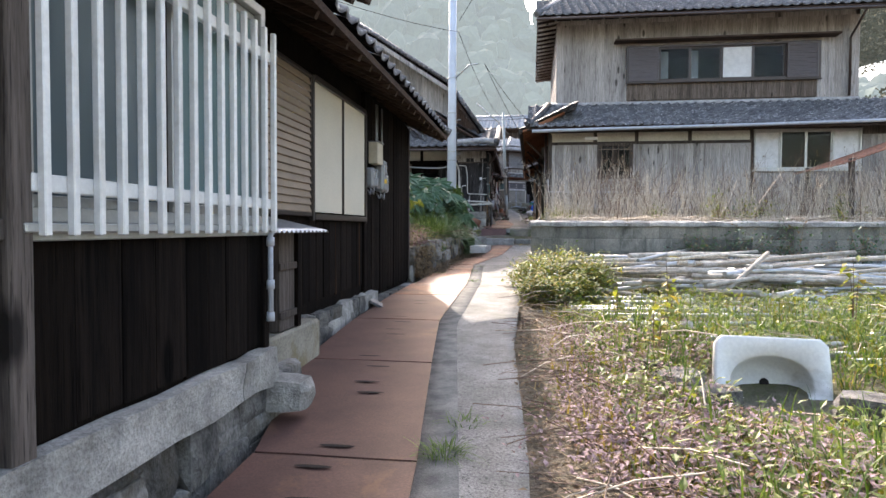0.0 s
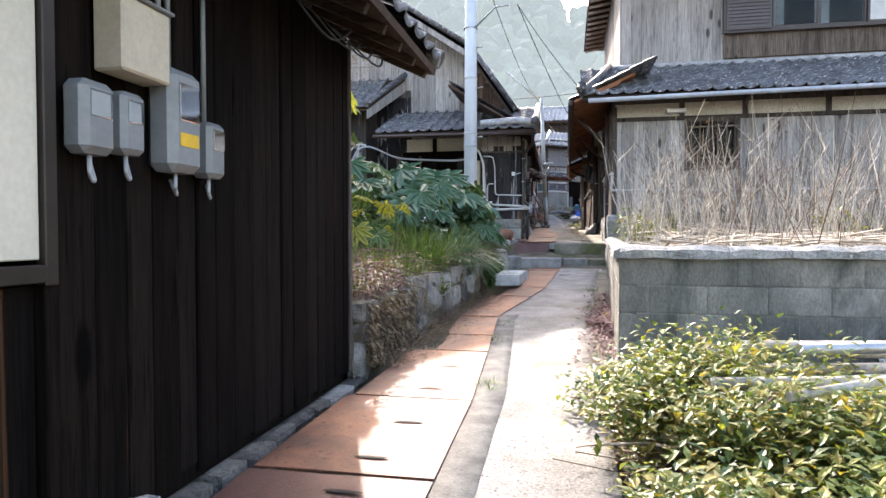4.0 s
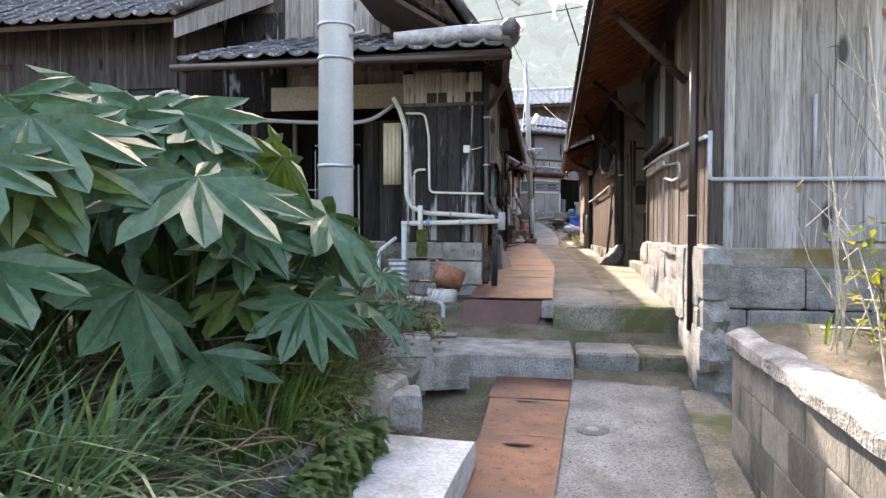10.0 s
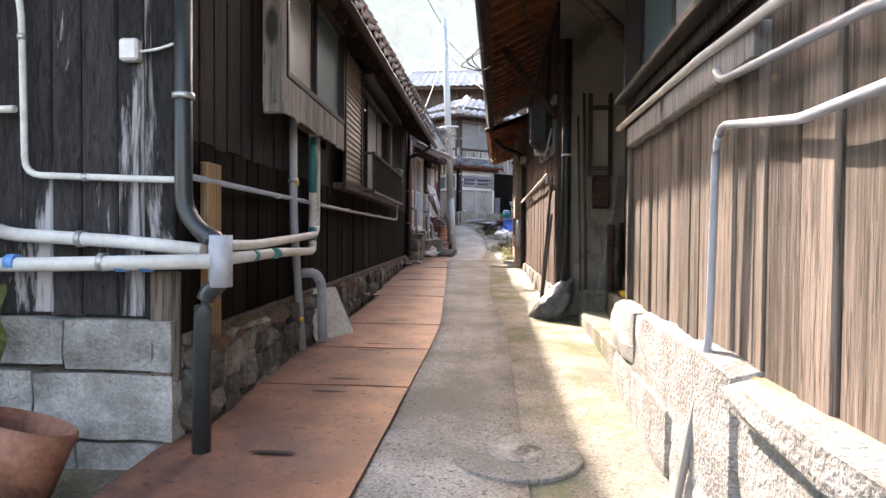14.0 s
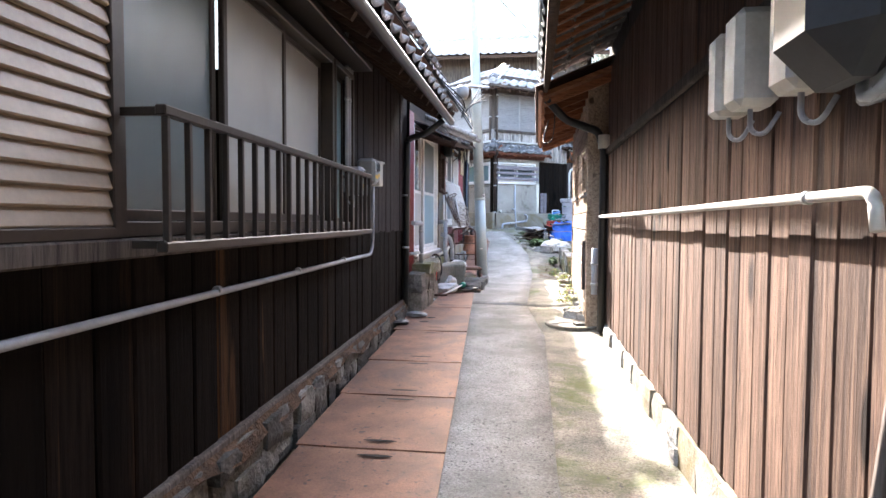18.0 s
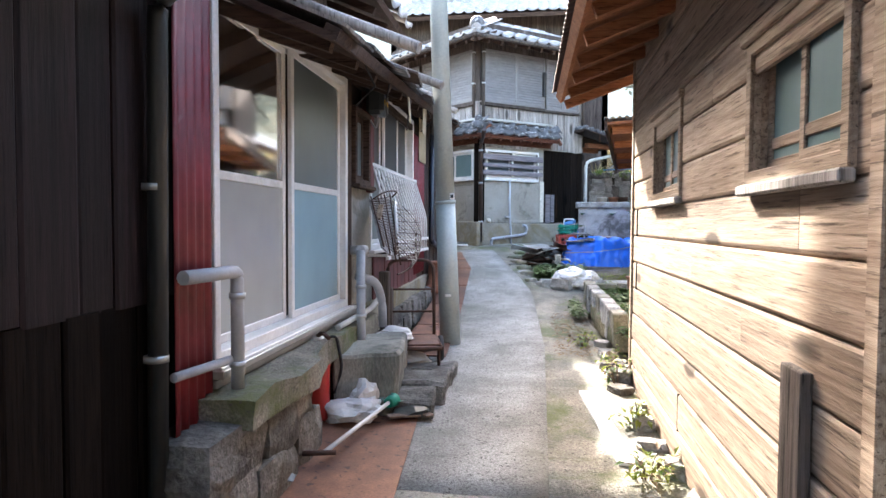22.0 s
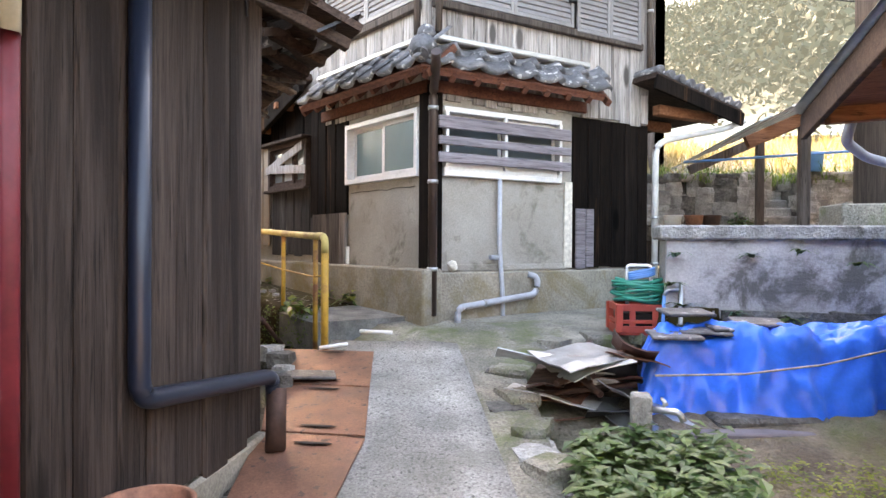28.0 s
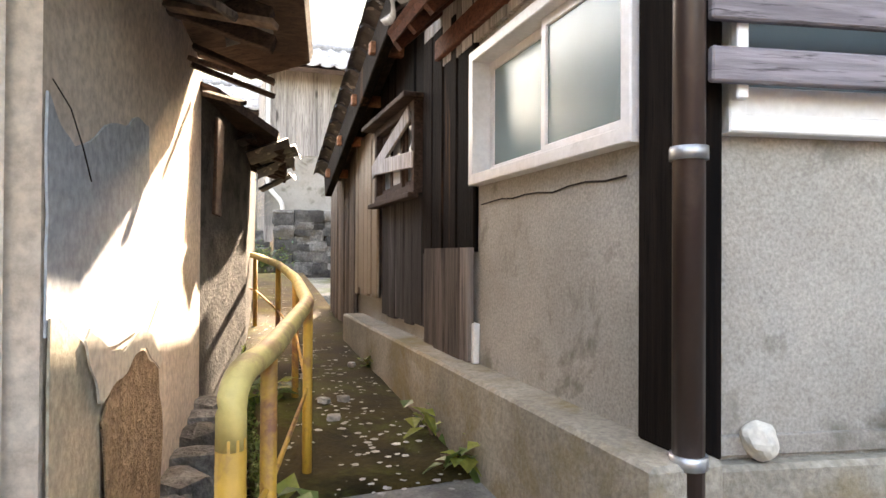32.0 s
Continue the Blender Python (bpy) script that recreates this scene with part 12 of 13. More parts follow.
# black boards with a grey patch
right_h.boards(w_hr, "burnt", 1.46, 2.42, 2.92, 4.3, 0.16, 0.02)
right_h.boards(w_hr, "greyplank", 1.49, 1.7, 2.92, 3.46, 0.12, 0.02, 0.025)
b = bmesh.new()
right_h.box(b, 1.37, 1.46, 0.0, 0.022, 2.92, 3.7, 0.004)
part("corner_strip", b, "plaster_beige", house_h)
left_h.boards(w_hl, "burnt", 3.04, 3.76, 3.4, 4.5, 0.17, 0.022)
left_h.boards(w_hl, "greybrown", 3.1, 3.76, 2.93, 3.42, 0.17, 0.02, 0.02)
left_h.boards(w_hl, "burnt_worn", 2.1, 3.08, 3.0, 3.72, 0.18, 0.02)
left_h.boards(w_hl, "burnt", 0.9, 3.04, 4.22, 4.62, 0.2, 0.02)
left_h.boards(w_hl, "shutter", 1.35, 2.08, 3.08, 4.25, 0.12, 0.02, 0.03, jitter=0.06)
left_h.boards(w_hl, "brown", 0.1, 1.3, 2.8, 4.3, 0.2, 0.02, 0.02)
left_h.window(house_h, 2.1, 3.02, 3.72, 4.22, "raft_dark", ["frost_dark", "frost_grey", "frost_dark"], 0.05, 0.05, 0.05)
for a_, z0, r_ in ((2.56, 3.93, 4), (2.5, 4.05, -14)):
    b = bmesh.new()
    xcube(b, -0.45, 0.45, 0.06, 0.08, -0.045, 0.045, left_h.m @ pose(a_, 0.0, z0, 0, r_, 0), 0.004)
    part("crossed_board", b, "silver", house_h)
b = bmesh.new()
left_h.box(b, 2.0, 3.06, 0.0, 0.14, 4.22, 4.25, 0.004)
part("window_hood", b, "raft_dark", house_h)
b = bmesh.new()
left_h.box(b, 3.7, 3.78, 0.0, 0.03, 2.93, 3.1, 0.004)
part("white_block", b, "white", house_h)
# pent roof round the corner
ov = 0.29
cl = left_h.at(5.0, 0, 0)
n_l, n_r = (left_h.at(0, 1, 0) - left_h.at(0, 0, 0)), (right_h.at(0, 1, 0) - right_h.at(0, 0, 0))
bis = n_l + n_r
corner = Vector((HC[0], HC[1], 0)) + bis * (ov / bis.dot(n_l))
pl0, pr1 = left_h.at(3.3, ov, 0), right_h.at(1.6, ov, 0)
pent = thing("pent_roof", (HC[0], HC[1], 4.4), "small tiled pent roof wrapped round the house corner", "roof", kind="structure")
zE, zT = 4.47, 4.74
hc3 = Vector((HC[0], HC[1], 0))
for a_, c_, wa, wb in ((pl0, corner, left_h.at(3.3, 0, 0), hc3), (corner, pr1, hc3, right_h.at(1.6, 0, 0))):
    up_ = Vector((0, 0, 1))
    roof_slab(pent, [a_ + up_ * (zE - 0.02), c_ + up_ * (zE - 0.02), wb + up_ * zT, wa + up_ * zT], 0.04, "raft_red", "roof_board")
    e = roof_slab(pent, [a_ + up_ * (zE - 0.01), c_ + up_ * (zE - 0.01), c_.lerp(wb, 0.06) + up_ * zE, a_.lerp(wa, 0.06) + up_ * zE], 0.06, "raft_red", "eave_board")
    tile_field(pent, tuple(a_ + up_ * zE), tuple(c_ + up_ * zE), tuple((wa - a_) + up_ * (zT - zE)), "tile", single=True, pitch=0.21)
    into = (wa - a_) + up_ * (zT - zE)
    rafters(e, a_ + up_ * (zE - 0.02), c_ + up_ * (zE - 0.02), into * 0.95, 0.045, "raft_red", 0.22, 0.045, 0.055)
b = bmesh.new()
tube(b, [corner + Vector((0, 0, zE + 0.06)), hc3 + Vector((0, 0, zT + 0.07))], 0.06, 10)
part("hip_roll", b, "tile", pent)
b = bmesh.new()
lathe(b, [(0.0, -0.06), (0.09, -0.05), (0.11, 0.0), (0.09, 0.05), (0.0, 0.06)], 14, Matrix.Translation(corner.lerp(hc3, 0.15) + Vector((0, 0, zE + 0.13))) @ Matrix.Rotation(math.atan2(bis.y, bis.x), 4, 'Z') @ Matrix.Rotation(radians(90), 4, 'Y'))
part("ridge_ornament", b, "tile", pent)
b = bmesh.new()
lathe(b, [(0.0, -0.05), (0.06, -0.045), (0.075, 0.0), (0.06, 0.045), (0.0, 0.05)], 12, Matrix.Translation(corner.lerp(hc3, 0.5) + Vector((0, 0, zE + 0.28))) @ Matrix.Rotation(math.atan2(bis.y, bis.x), 4, 'Z') @ Matrix.Rotation(radians(90), 4, 'Y'))
part("ridge_ornament", b, "tile", pent)
for w_, u0, u1 in ((left_h, 3.3, 5.0), (right_h, 0.0, 1.6)):
    b = bmesh.new()
    w_.box(b, u0, u1, 0.0, 0.1, zT + 0.0, zT + 0.05, 0.012)
    part("flashing", b, "alu_grey", pent)
    b = bmesh.new()
    w_.box(b, u0, u1, 0.0, 0.05, 4.34, 4.44, 0.006)
    part("ledger", b, "raft_red", pent)
# upper storey
left_h.boards(w_hul, "silver", 2.9, 5.0, 4.3, 5.1, 0.15, 0.02)
left_h.boards(w_hul, "silver", 2.3, 2.9, 4.66, 6.4, 0.18, 0.02)
right_h.boards(w_hur, "silver", 0.0, 2.42, 4.3, 5.1, 0.13, 0.02, jitter=0.03)
right_h.boards(w_hur, "silver", 2.28, 2.42, 4.6, 6.4, 0.1, 0.03)
shut = thing("window_shutters", right_h.at(1.2, 0.05, 5.08), "grey louvred shutters along the upper storey", "shutter", "upper shutters")
for u0, u1 in ((0.06, 0.76), (0.76, 1.42), (1.46, 1.86), (1.86, 2.26)):
    louvre(right_h, shut, u0, u1, 5.08 - 0.02 * (u0 > 1.4), 6.02, "shutter_grey", 0.045, 0.045)
b = bmesh.new()
right_h.box(b, 0.0, 2.3, 0.0, 0.07, 5.02, 5.08, 0.006)
part("sill", b, "greybrown", shut)
shut2 = thing("window_shutters", left_h.at(3.9, 0.05, 5.08), "grey louvred shutters along the upper storey", "shutter", "upper shutters")
for u0, u1 in ((2.6, 3.3), (3.42, 4.15), (4.15, 4.86)):
    louvre(left_h, shut2, u0, u1, 5.1, 6.02, "shutter_grey", 0.045, 0.045)
b = bmesh.new()
left_h.box(b, 2.5, 4.9, 0.0, 0.07, 5.03, 5.1, 0.006)
part("sill", b, "greybrown", shut2)
for w_, u in ((right_h, 0.02), (left_h, 4.93), (right_h, 2.36)):
    wall_pipe(w_, [(u, 0.09, 6.15), (u, 0.09, 4.8)], 0.028, "greybrown", "down_pipe", "weathered brown rain pipe on the upper storey", clips=((u, 0.09, 5.4, "z"), (u, 0.09, 5.95, "z")))
b = bmesh.new()
right_h.box(b, 1.36, 1.42, 0.05, 0.12, 5.3, 5.75, 0.006)
part("latch_post", b, "blackpaint", shut)
# upper roofs
ov2 = 0.5
c2 = hc3 + bis * (ov2 / bis.dot(n_l))
q0, q1 = left_h.at(2.0, ov2, 0), right_h.at(2.75, ov2, 0)
zU = 6.12
inn = hc3 - bis.normalized() * 2.6
upz = Vector((0, 0, 1))
roof_u = thing("upper_roof", (HC[0], HC[1] + 1.5, 6.2), "grey tiled hip roof over the end house", "roof", kind="structure")
for a_, c_, far in ((q0, c2, q0 - n_l * 2.4), (c2, q1, q1 - n_r * 2.4)):
    mid = c2 - bis * (2.4 / bis.dot(n_l))
    lo_, hi_ = (a_, c_)
    tops = [(far if lo_ is a_ and a_ is q0 else mid), (mid if c_ is c2 else far)]
    roof_slab(roof_u, [a_ + upz * (zU - 0.02), c_ + upz * (zU - 0.02), tops[1] + upz * (zU + 1.1), tops[0] + upz * (zU + 1.1)], 0.06, "raft_dark", "roof_board")
    nn = n_l if a_ is q0 else n_r
    e_ = roof_slab(roof_u, [a_ + upz * zU, c_ + upz * zU, c_ - nn * 0.06 + upz * (zU + 0.02), a_ - nn * 0.06 + upz * (zU + 0.02)], 0.07, "raft_dark", "eave_board")
    rafters(e_, a_ + upz * (zU - 0.02), c_ + upz * (zU - 0.02), nn * -0.45 + upz * 0.2, 0.06, "raft_dark", 0.28, 0.05, 0.06)
    # tiles cut along the hip
    L_ = (c_ - a_).length
    rise = nn * -2.4 + upz * 1.1
    rows_n = 9
    dirv = (c_ - a_).normalized()
    hip_shift = abs((mid - c2).dot(dirv))
    for r_ in range(rows_n):
        f0 = r_ / rows_n
        s0 = a_ + rise * f0
        cut = hip_shift * f0
        aa, cc = (s0, s0 + dirv * (L_ - cut)) if a_ is q0 else (s0 + dirv * cut, s0 + dirv * L_)
        tile_field(roof_u, tuple(aa + upz * zU), tuple(cc + upz * zU), tuple(rise / rows_n), "tile_pale", single=False, pitch=0.3)
b = bmesh.new()
tube(b, [c2 + upz * (zU + 0.08), c2 - bis * (2.4 / bis.dot(n_l)) + upz * (zU + 1.18)], 0.08, 10)
part("hip_roll", b, "tile_pale", roof_u)
b = bmesh.new()
lathe(b, [(0.0, -0.07), (0.1, -0.06), (0.13, 0.0), (0.1, 0.06), (0.0, 0.07)], 14, Matrix.Translation(c2.lerp(hc3, 0.25) + upz * (zU + 0.2)) @ Matrix.Rotation(math.atan2(bis.y, bis.x), 4, 'Z') @ Matrix.Rotation(radians(90), 4, 'Y'))
part("ridge_ornament", b, "tile", roof_u)
for a_, c_ in ((q0, c2), (c2, q1)):
    b = bmesh.new()
    tube(b, [a_ + upz * (zU - 0.03), c_ + upz * (zU - 0.03)], 0.04, 8)
    part("gutter", b, "greybrown", roof_u)
# top storey behind with its pale roof
top_h = thing("house", (-1.5, 45, 3.0), "taller house behind with white walls and pale tiled roof", "house")
tw = Wall((-4.4, 45.2), (1.4, 45.2))
w_t = tw.solid(top_h, 2.8, 8.5, "greybrown", 0.15)
Wall((1.4, 45.2), (1.4, 50)).solid(top_h, 2.8, 8.5, "greybrown", 0.15)
Wall((-4.4, 50), (-4.4, 45.2)).solid(top_h, 2.8, 8.5, "greybrown", 0.15)
rt = roof_slab(top_h, [(-5.0, 44.6, 8.3), (2.0, 44.6, 8.3), (1.0, 47.2, 9.5), (-4.0, 47.2, 9.5)], 0.1, "raft_dark")
tile_field(rt, (-5.0, 44.6, 8.34), (2.0, 44.6, 8.34), (0, 2.6, 1.2), "tile_pale", single=False)
roof_slab(top_h, [(-4.0, 47.2, 9.5), (1.0, 47.2, 9.5), (2, 50, 8.3), (-5, 50, 8.3)], 0.1, "raft_dark")
b = bmesh.new()
tube(b, [(-4.2, 47.2, 9.6), (1.2, 47.2, 9.6)], 0.12, 8)
part("ridge", b, "tile_pale", top_h)
# lean-to at the side, green panel, white pipe
lean = thing("lean_to", right_h.at(2.9, -0.5, 2.5), "dark tiled lean-to with a pale green wall panel", "lean-to")
lr = roof_slab(lean, [right_h.at(2.2, 0.32, 4.74), right_h.at(3.45, 0.32, 4.52), right_h.at(3.45, -2.4, 4.52), right_h.at(2.2, -2.4, 4.74)], 0.05, "raft_dark")
for k in range(9):
    u = 2.25 + k * 0.14
    b = bmesh.new()
    tube(b, [right_h.at(u, 0.34, 4.775 - (u - 2.2) * 0.176), right_h.at(u, -2.3, 4.775 - (u - 2.2) * 0.176)], 0.045, 6)
    part("roof_tile_roll", b, "tile", lr)
b = bmesh.new()
xcube(b, 0, 1.3, -0.03, 0.0, -0.14, 0, right_h.m @ pose(2.2, 0.33, 4.72, 0, 10, 0), 0.006)
part("barge_board", b, "burnt", lean)
for o in (0.1, -0.5):
    b = bmesh.new()
    right_h.box(b, 2.44, 3.3, o - 0.05, o + 0.05, 4.4, 4.5, 0.008)
    part("beam", b, "rafter", lean)
side_h = Wall(right_h.at(2.42, 0, 0).xy, right_h.at(2.42, -3.5, 0).xy)
side_h.solid(house_h, 2.4, 6.4, "silver", 0.12)
gp = Wall(right_h.at(2.44, -0.75, 0).xy, right_h.at(2.95, -0.75, 0).xy)
b = bmesh.new()
gp.box(b, 0.0, 0.5, -0.05, 0.0, 2.85, 4.3, 0.006)
part("green_panel", b, plain("pale_green_panel", (0.42, 0.52, 0.36), 0.5, 0.0, 0.08, 1.5), lean, "pale green painted panel")
for k in range(2):
    b = bmesh.new()
    gp.box(b, 0.3, 0.37, 0.002, 0.01, 3.55 + 0.0 * k, 3.6)
    part("label_plate", b, "blue", lean)
    break
wall_pipe(right_h, [(3.5, 0.3, 4.42), (3.3, 0.25, 4.33), (2.55, 0.09, 4.16), (2.46, 0.08, 4.08), (2.46, 0.08, 2.5)], 0.032, "pvc_white", "down_pipe", "white plastic rain pipe at the end of black boards", bendr=0.1, clips=((2.46, 0.08, 3.4, "z"), (2.46, 0.08, 2.95, "z")))

# ---- retaining wall and terraces ----
wash = surface("whitewashed_cement", (0.33, 0.32, 0.31), (0.52, 0.51, 0.5), 1.6, rough=0.93, stain=(0.14, 0.135, 0.125), stain_scale=2.2, stain_at=(0.5, 0.6), fine=60, rel=0.6, vary=0.0, amp=0.12)
b = bmesh.new()
t = bmesh.new()
cube(t, 0.0, 6.7, 0.0, 0.05, 2.62, 3.17)
bmesh.ops.subdivide_edges(t, edges=t.edges[:], cuts=12, use_grid_fill=True)
for v in t.verts:
    v.co += Vector((0, noise.noise(v.co * 3) * 0.025, (noise.noise(v.co * 2.4 + Vector((7, 0, 0))) * 0.06 if v.co.z < 2.7 else 0)))
join(b, t, ret.m)
part("whitewash", b, wash, retaining)
b = bmesh.new()
ret.box(b, -0.05, 6.8, -0.27, 0.09, 3.17, 3.27, 0.012)
part("cap", b, "cap", retaining)
stone_face(ret, retaining, 0.0, 6.6, 2.1, 2.68, ["rubble", "rubble", "wet"], rng, (0.36, 0.24), 0.2, 0.07)
for k, (u, z) in enumerate(((0.05, 3.05), (0.02, 2.85), (0.1, 2.7), (0.55, 3.05), (0.85, 3.08), (1.2, 3.0), (0.45, 2.65), (1.5, 3.0), (0.8, 2.62), (1.9, 2.7), (2.4, 3.0))):
    b = bmesh.new()
    p = ret.at(u, 0.07, z)
    for q in range(12):
        blade(b, p, -1.57 + rng.uniform(-1.2, 1.2), rng.uniform(0.08, 0.18), 0.03, 0.8, rng.uniform(0.6, 1.2), 3)
    fern = solo("fern", b, "leaf_mid" if k % 3 else "leaf_dark", "small fern growing from the retaining wall", "fern", "wall ferns")
terr = sheet("terrace_ground", span(39.4, 44.0, 0.4), lambda y: 0.8 if y < 41.5 else 0.9, lambda y: 9.0, "soil", 0.0, 16, 0.02, "earth terrace above the retaining wall", "ground", zfun=lambda y: 3.16 + max(0, y - 41) * 0.08)
terr2 = sheet("upper_terrace_ground", span(44.6, 56, 1.0), lambda y: 1.0, lambda y: 14.0, "soil", 0.0, 14, 0.1, "grassy upper terrace", "ground", zfun=lambda y: 4.1 + (y - 44.6) * 0.22)
tb = thing("terrace_wall", (2, 43.7, 3.3), "dry-stone terrace wall with mossy top", "wall", kind="structure")
for a_, c_, zt_ in (((0.85, 43.7), (2.3, 43.7), 4.12), ((3.0, 43.7), (7.5, 43.5), 4.12), ((2.3, 43.7), (2.35, 44.8), 4.15), ((2.95, 44.8), (3.0, 43.7), 4.15)):
    w_ = Wall(a_, c_)
    w_.solid(tb, 3.2, zt_ - 0.1, "rubble", 0.3, name="core")
    stone_face(w_, tb, 0.0, w_.length, 3.3, zt_, ["rubble", "granite", "cap"], rng, (0.24, 0.16), 0.2, 0.08)
tsteps = thing("terrace_steps", (2.65, 44, 3.3), "narrow stone steps up through the terrace wall", "steps", kind="structure")
for k in range(6):
    b = bmesh.new()
    t = bmesh.new()
    cube(t, 2.36, 2.94, 43.6 + k * 0.2, 43.6 + k * 0.2 + 0.26, 3.2, 3.42 + k * 0.125, None, 0.02)
    join(b, t, Matrix())
    part("step", b, "granite" if k % 2 else "cap", tsteps)
scatter("terrace_grass", 900, lambda rg: (lambda x, y: (x, y, 4.1 + (y - 44.6) * 0.22))(rg.uniform(1.0, 8.0), rg.uniform(44.5, 52)), lambda bm, p, rg: tuft(bm, p, 5, rg.uniform(0.3, 0.9), 0.12, rg, 0.02, 0.6), "grass_dry", "pale dry grass on the upper terrace", "grass", 14)
scatter("terrace_weeds", 500, lambda rg: (rg.uniform(0.9, 6.0), rg.uniform(43.5, 44.6), 4.12 + rg.uniform(-0.15, 0.05)), lambda bm, p, rg: tuft(bm, p, 6, 0.25, 0.08, rg, 0.012, 0.8), "grass", "green grass hanging over the terrace wall", "grass", 15)
for k, (x, y, s) in enumerate(((3.4, 43.2, 0.3), (2.0, 43.3, 0.22), (4.2, 42.8, 0.4))):
    bush("terrace_bush", (x, y, 3.3), (s, s, s * 1.2), 160, 0.08, ["leaf_mid", "leaf_dark"], rng, "green bush on the terrace", "shrub", 8)
b = bmesh.new()
lathe(b, [(0.13, 0), (0.15, 0.24), (0.16, 0.25), (0.145, 0.24), (0.12, 0.02), (0, 0.02)], 20, pose(2.98, 43.6, 4.13))
solo("bucket", b, "blue", "bright blue plastic tub on the terrace wall", "bucket")
perg = thing("pergola", (2.6, 41.2, 3.2), "timber pergola with pale slats over the terrace", "pergola")
for x, y, m_ in ((1.86, 41.0, "greybrown"), (2.45, 41.0, "oxide"), (4.6, 41.0, "oxide"), (2.2, 43.2, "greybrown"), (4.6, 43.2, "greybrown")):
    b = bmesh.new()
    cube(b, x - 0.045, x + 0.045, y - 0.045, y + 0.045, 3.15, 4.5, None, 0.006)
    part("post", b, m_, perg)
for y in (40.95, 43.2):
    b = bmesh.new()
    xcube(b, 0, 3.6, -0.04, 0.04, -0.12, 0, pose(1.3, y, 4.17, 0, -24, 0), 0.006)
    part("beam", b, "rafter" if y < 42 else "greybrown", perg)
for k in range(14):
    f = k / 13
    b = bmesh.new()
    xcube(b, -0.06, 0.06, 40.2, 43.6, 0, 0.015, pose(1.25 + 3.3 * f, 0, 4.2 + 1.47 * f, 0, -24, 0), 0.003)
    part("slat", b, "alu_grey" if k % 2 else "teal_wrap", perg)
b = bmesh.new()
cube(b, 1.66, 2.6, 39.8, 40.2, 3.2, 3.46, None, 0.01)
solo("planter_box", b, "lane_edge", "long grey planter box on the terrace", "planter")
b = bmesh.new()
tube(b, bend([(0.9, 41.6, 4.02), (3.0, 40.4, 4.0), (6.0, 39.6, 4.1)], 0.5), 0.014, 6)
solo("blue_pole", b, "blue", "thin blue pole slung across the terrace", "pole")
for k, (x, m_) in enumerate(((1.0, "white"), (1.25, "terracotta"), (1.45, "ironrust"))):
    b = bmesh.new()
    lathe(b, [(0.08, 0), (0.11, 0.2), (0.12, 0.22), (0.1, 0.2), (0, 0.19)], 16, pose(x, 42.6, 3.28))
    solo("plant_pot", b, m_, "small plant pot at the terrace wall", "pot", "plant pots")
# far building on the slope and far cable
far_r = thing("house", (4.5, 40, 3.2), "tall weathered house on the terrace with dark boards", "house")
fr = Wall((2.2, 39.7), (8, 39.7))
w_fr = fr.solid(far_r, 3.2, 8.0, "brown", 0.15)
Wall((2.2, 40.8), (2.2, 39.7)).solid(far_r, 3.2, 8.0, "greybrown", 0.15)
fr.boards(w_fr, "brown", 0.0, 5.7, 5.2, 7.9, 0.2)
b = bmesh.new()
fr.box(b, 0.0, 5.7, 0.0, 0.08, 5.05, 5.2, 0.01)
part("beam", b, "greybrown", far_r)
roof_slab(far_r, [(1.9, 39.2, 8.0), (8.4, 39.2, 8.0), (8.4, 41.0, 8.9), (1.9, 41.0, 8.9)], 0.1, "tile")
cable((1.0, 40.9, 5.6), (9.0, 41.5, 4.9), 0.1, 0.008)

# ---- ramp, gutter and handrail ----
AD = Vector((-0.745, 0.667, 0))
AN = Vector((0.667, 0.745, 0))
P0 = Vector((-2.6, 38.62, 0))


def alley(s, n, z):
    """A point of the alley: s along it, n from the plaster wall, height z."""
    p = P0 + AD * s + AN * n
    return Vector((p.x, p.y, z))


def strip(name, s0, s1, n0, n1, zf, material, label, category, cells=5, step=0.2, rough=0.01, deep=0.35):
    bm = bmesh.new()
    ss = span(s0, s1, step)
    rows = []
    for s in ss:
        rows.append([bm.verts.new(alley(s, n0 + (n1 - n0) * k / cells, zf(s) + noise.noise(Vector((s * 4, k * 1.3, 2))) * rough)) for k in range(cells + 1)])
    for r, q in zip(rows, rows[1:]):
        for k in range(cells):
            bm.faces.new((r[k], r[k + 1], q[k + 1], q[k])).smooth = True
    rim = [e for e in bm.edges if len(e.link_faces) == 1]
    ext_ = bmesh.ops.extrude_edge_only(bm, edges=rim)
    for v in [g for g in ext_["geom"] if isinstance(g, bmesh.types.BMVert)]:
        v.co.z -= deep
    bmesh.ops.recalc_face_normals(bm, faces=bm.faces[:])
    return tagged(new(name, mesh_from(name, bm, material)), label, category, kind="structure")


ramp_z = lambda s: 2.56 + 0.055 * max(0, s - 0.3) + 0.06 * max(0, s - 4)
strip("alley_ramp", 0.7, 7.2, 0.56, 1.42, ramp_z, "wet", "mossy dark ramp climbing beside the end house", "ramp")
sb = bmesh.new()
front, back = (0.13, -0.1), (0.8, 0.7)
rows = []
for k in range(7):
    f = k / 6
    n_ = 0.56 + 0.86 * f
    rows.append([sb.verts.new(alley(front[0] + (front[1] - front[0]) * f, n_, 2.3)), *[sb.verts.new(alley((front[0] + (front[1] - front[0]) * f) * (1 - g) + back[0] * g, n_, 2.53 + 0.02 * f + 0.035 * g + 0.006 * noise.noise(Vector((f * 6, g * 5, 1))))) for g in (0.0, 0.33, 0.66, 1.0)]])
for r, q in zip(rows, rows[1:]):
    for k in range(4):
        sb.faces.new((r[k], r[k + 1], q[k + 1], q[k]))
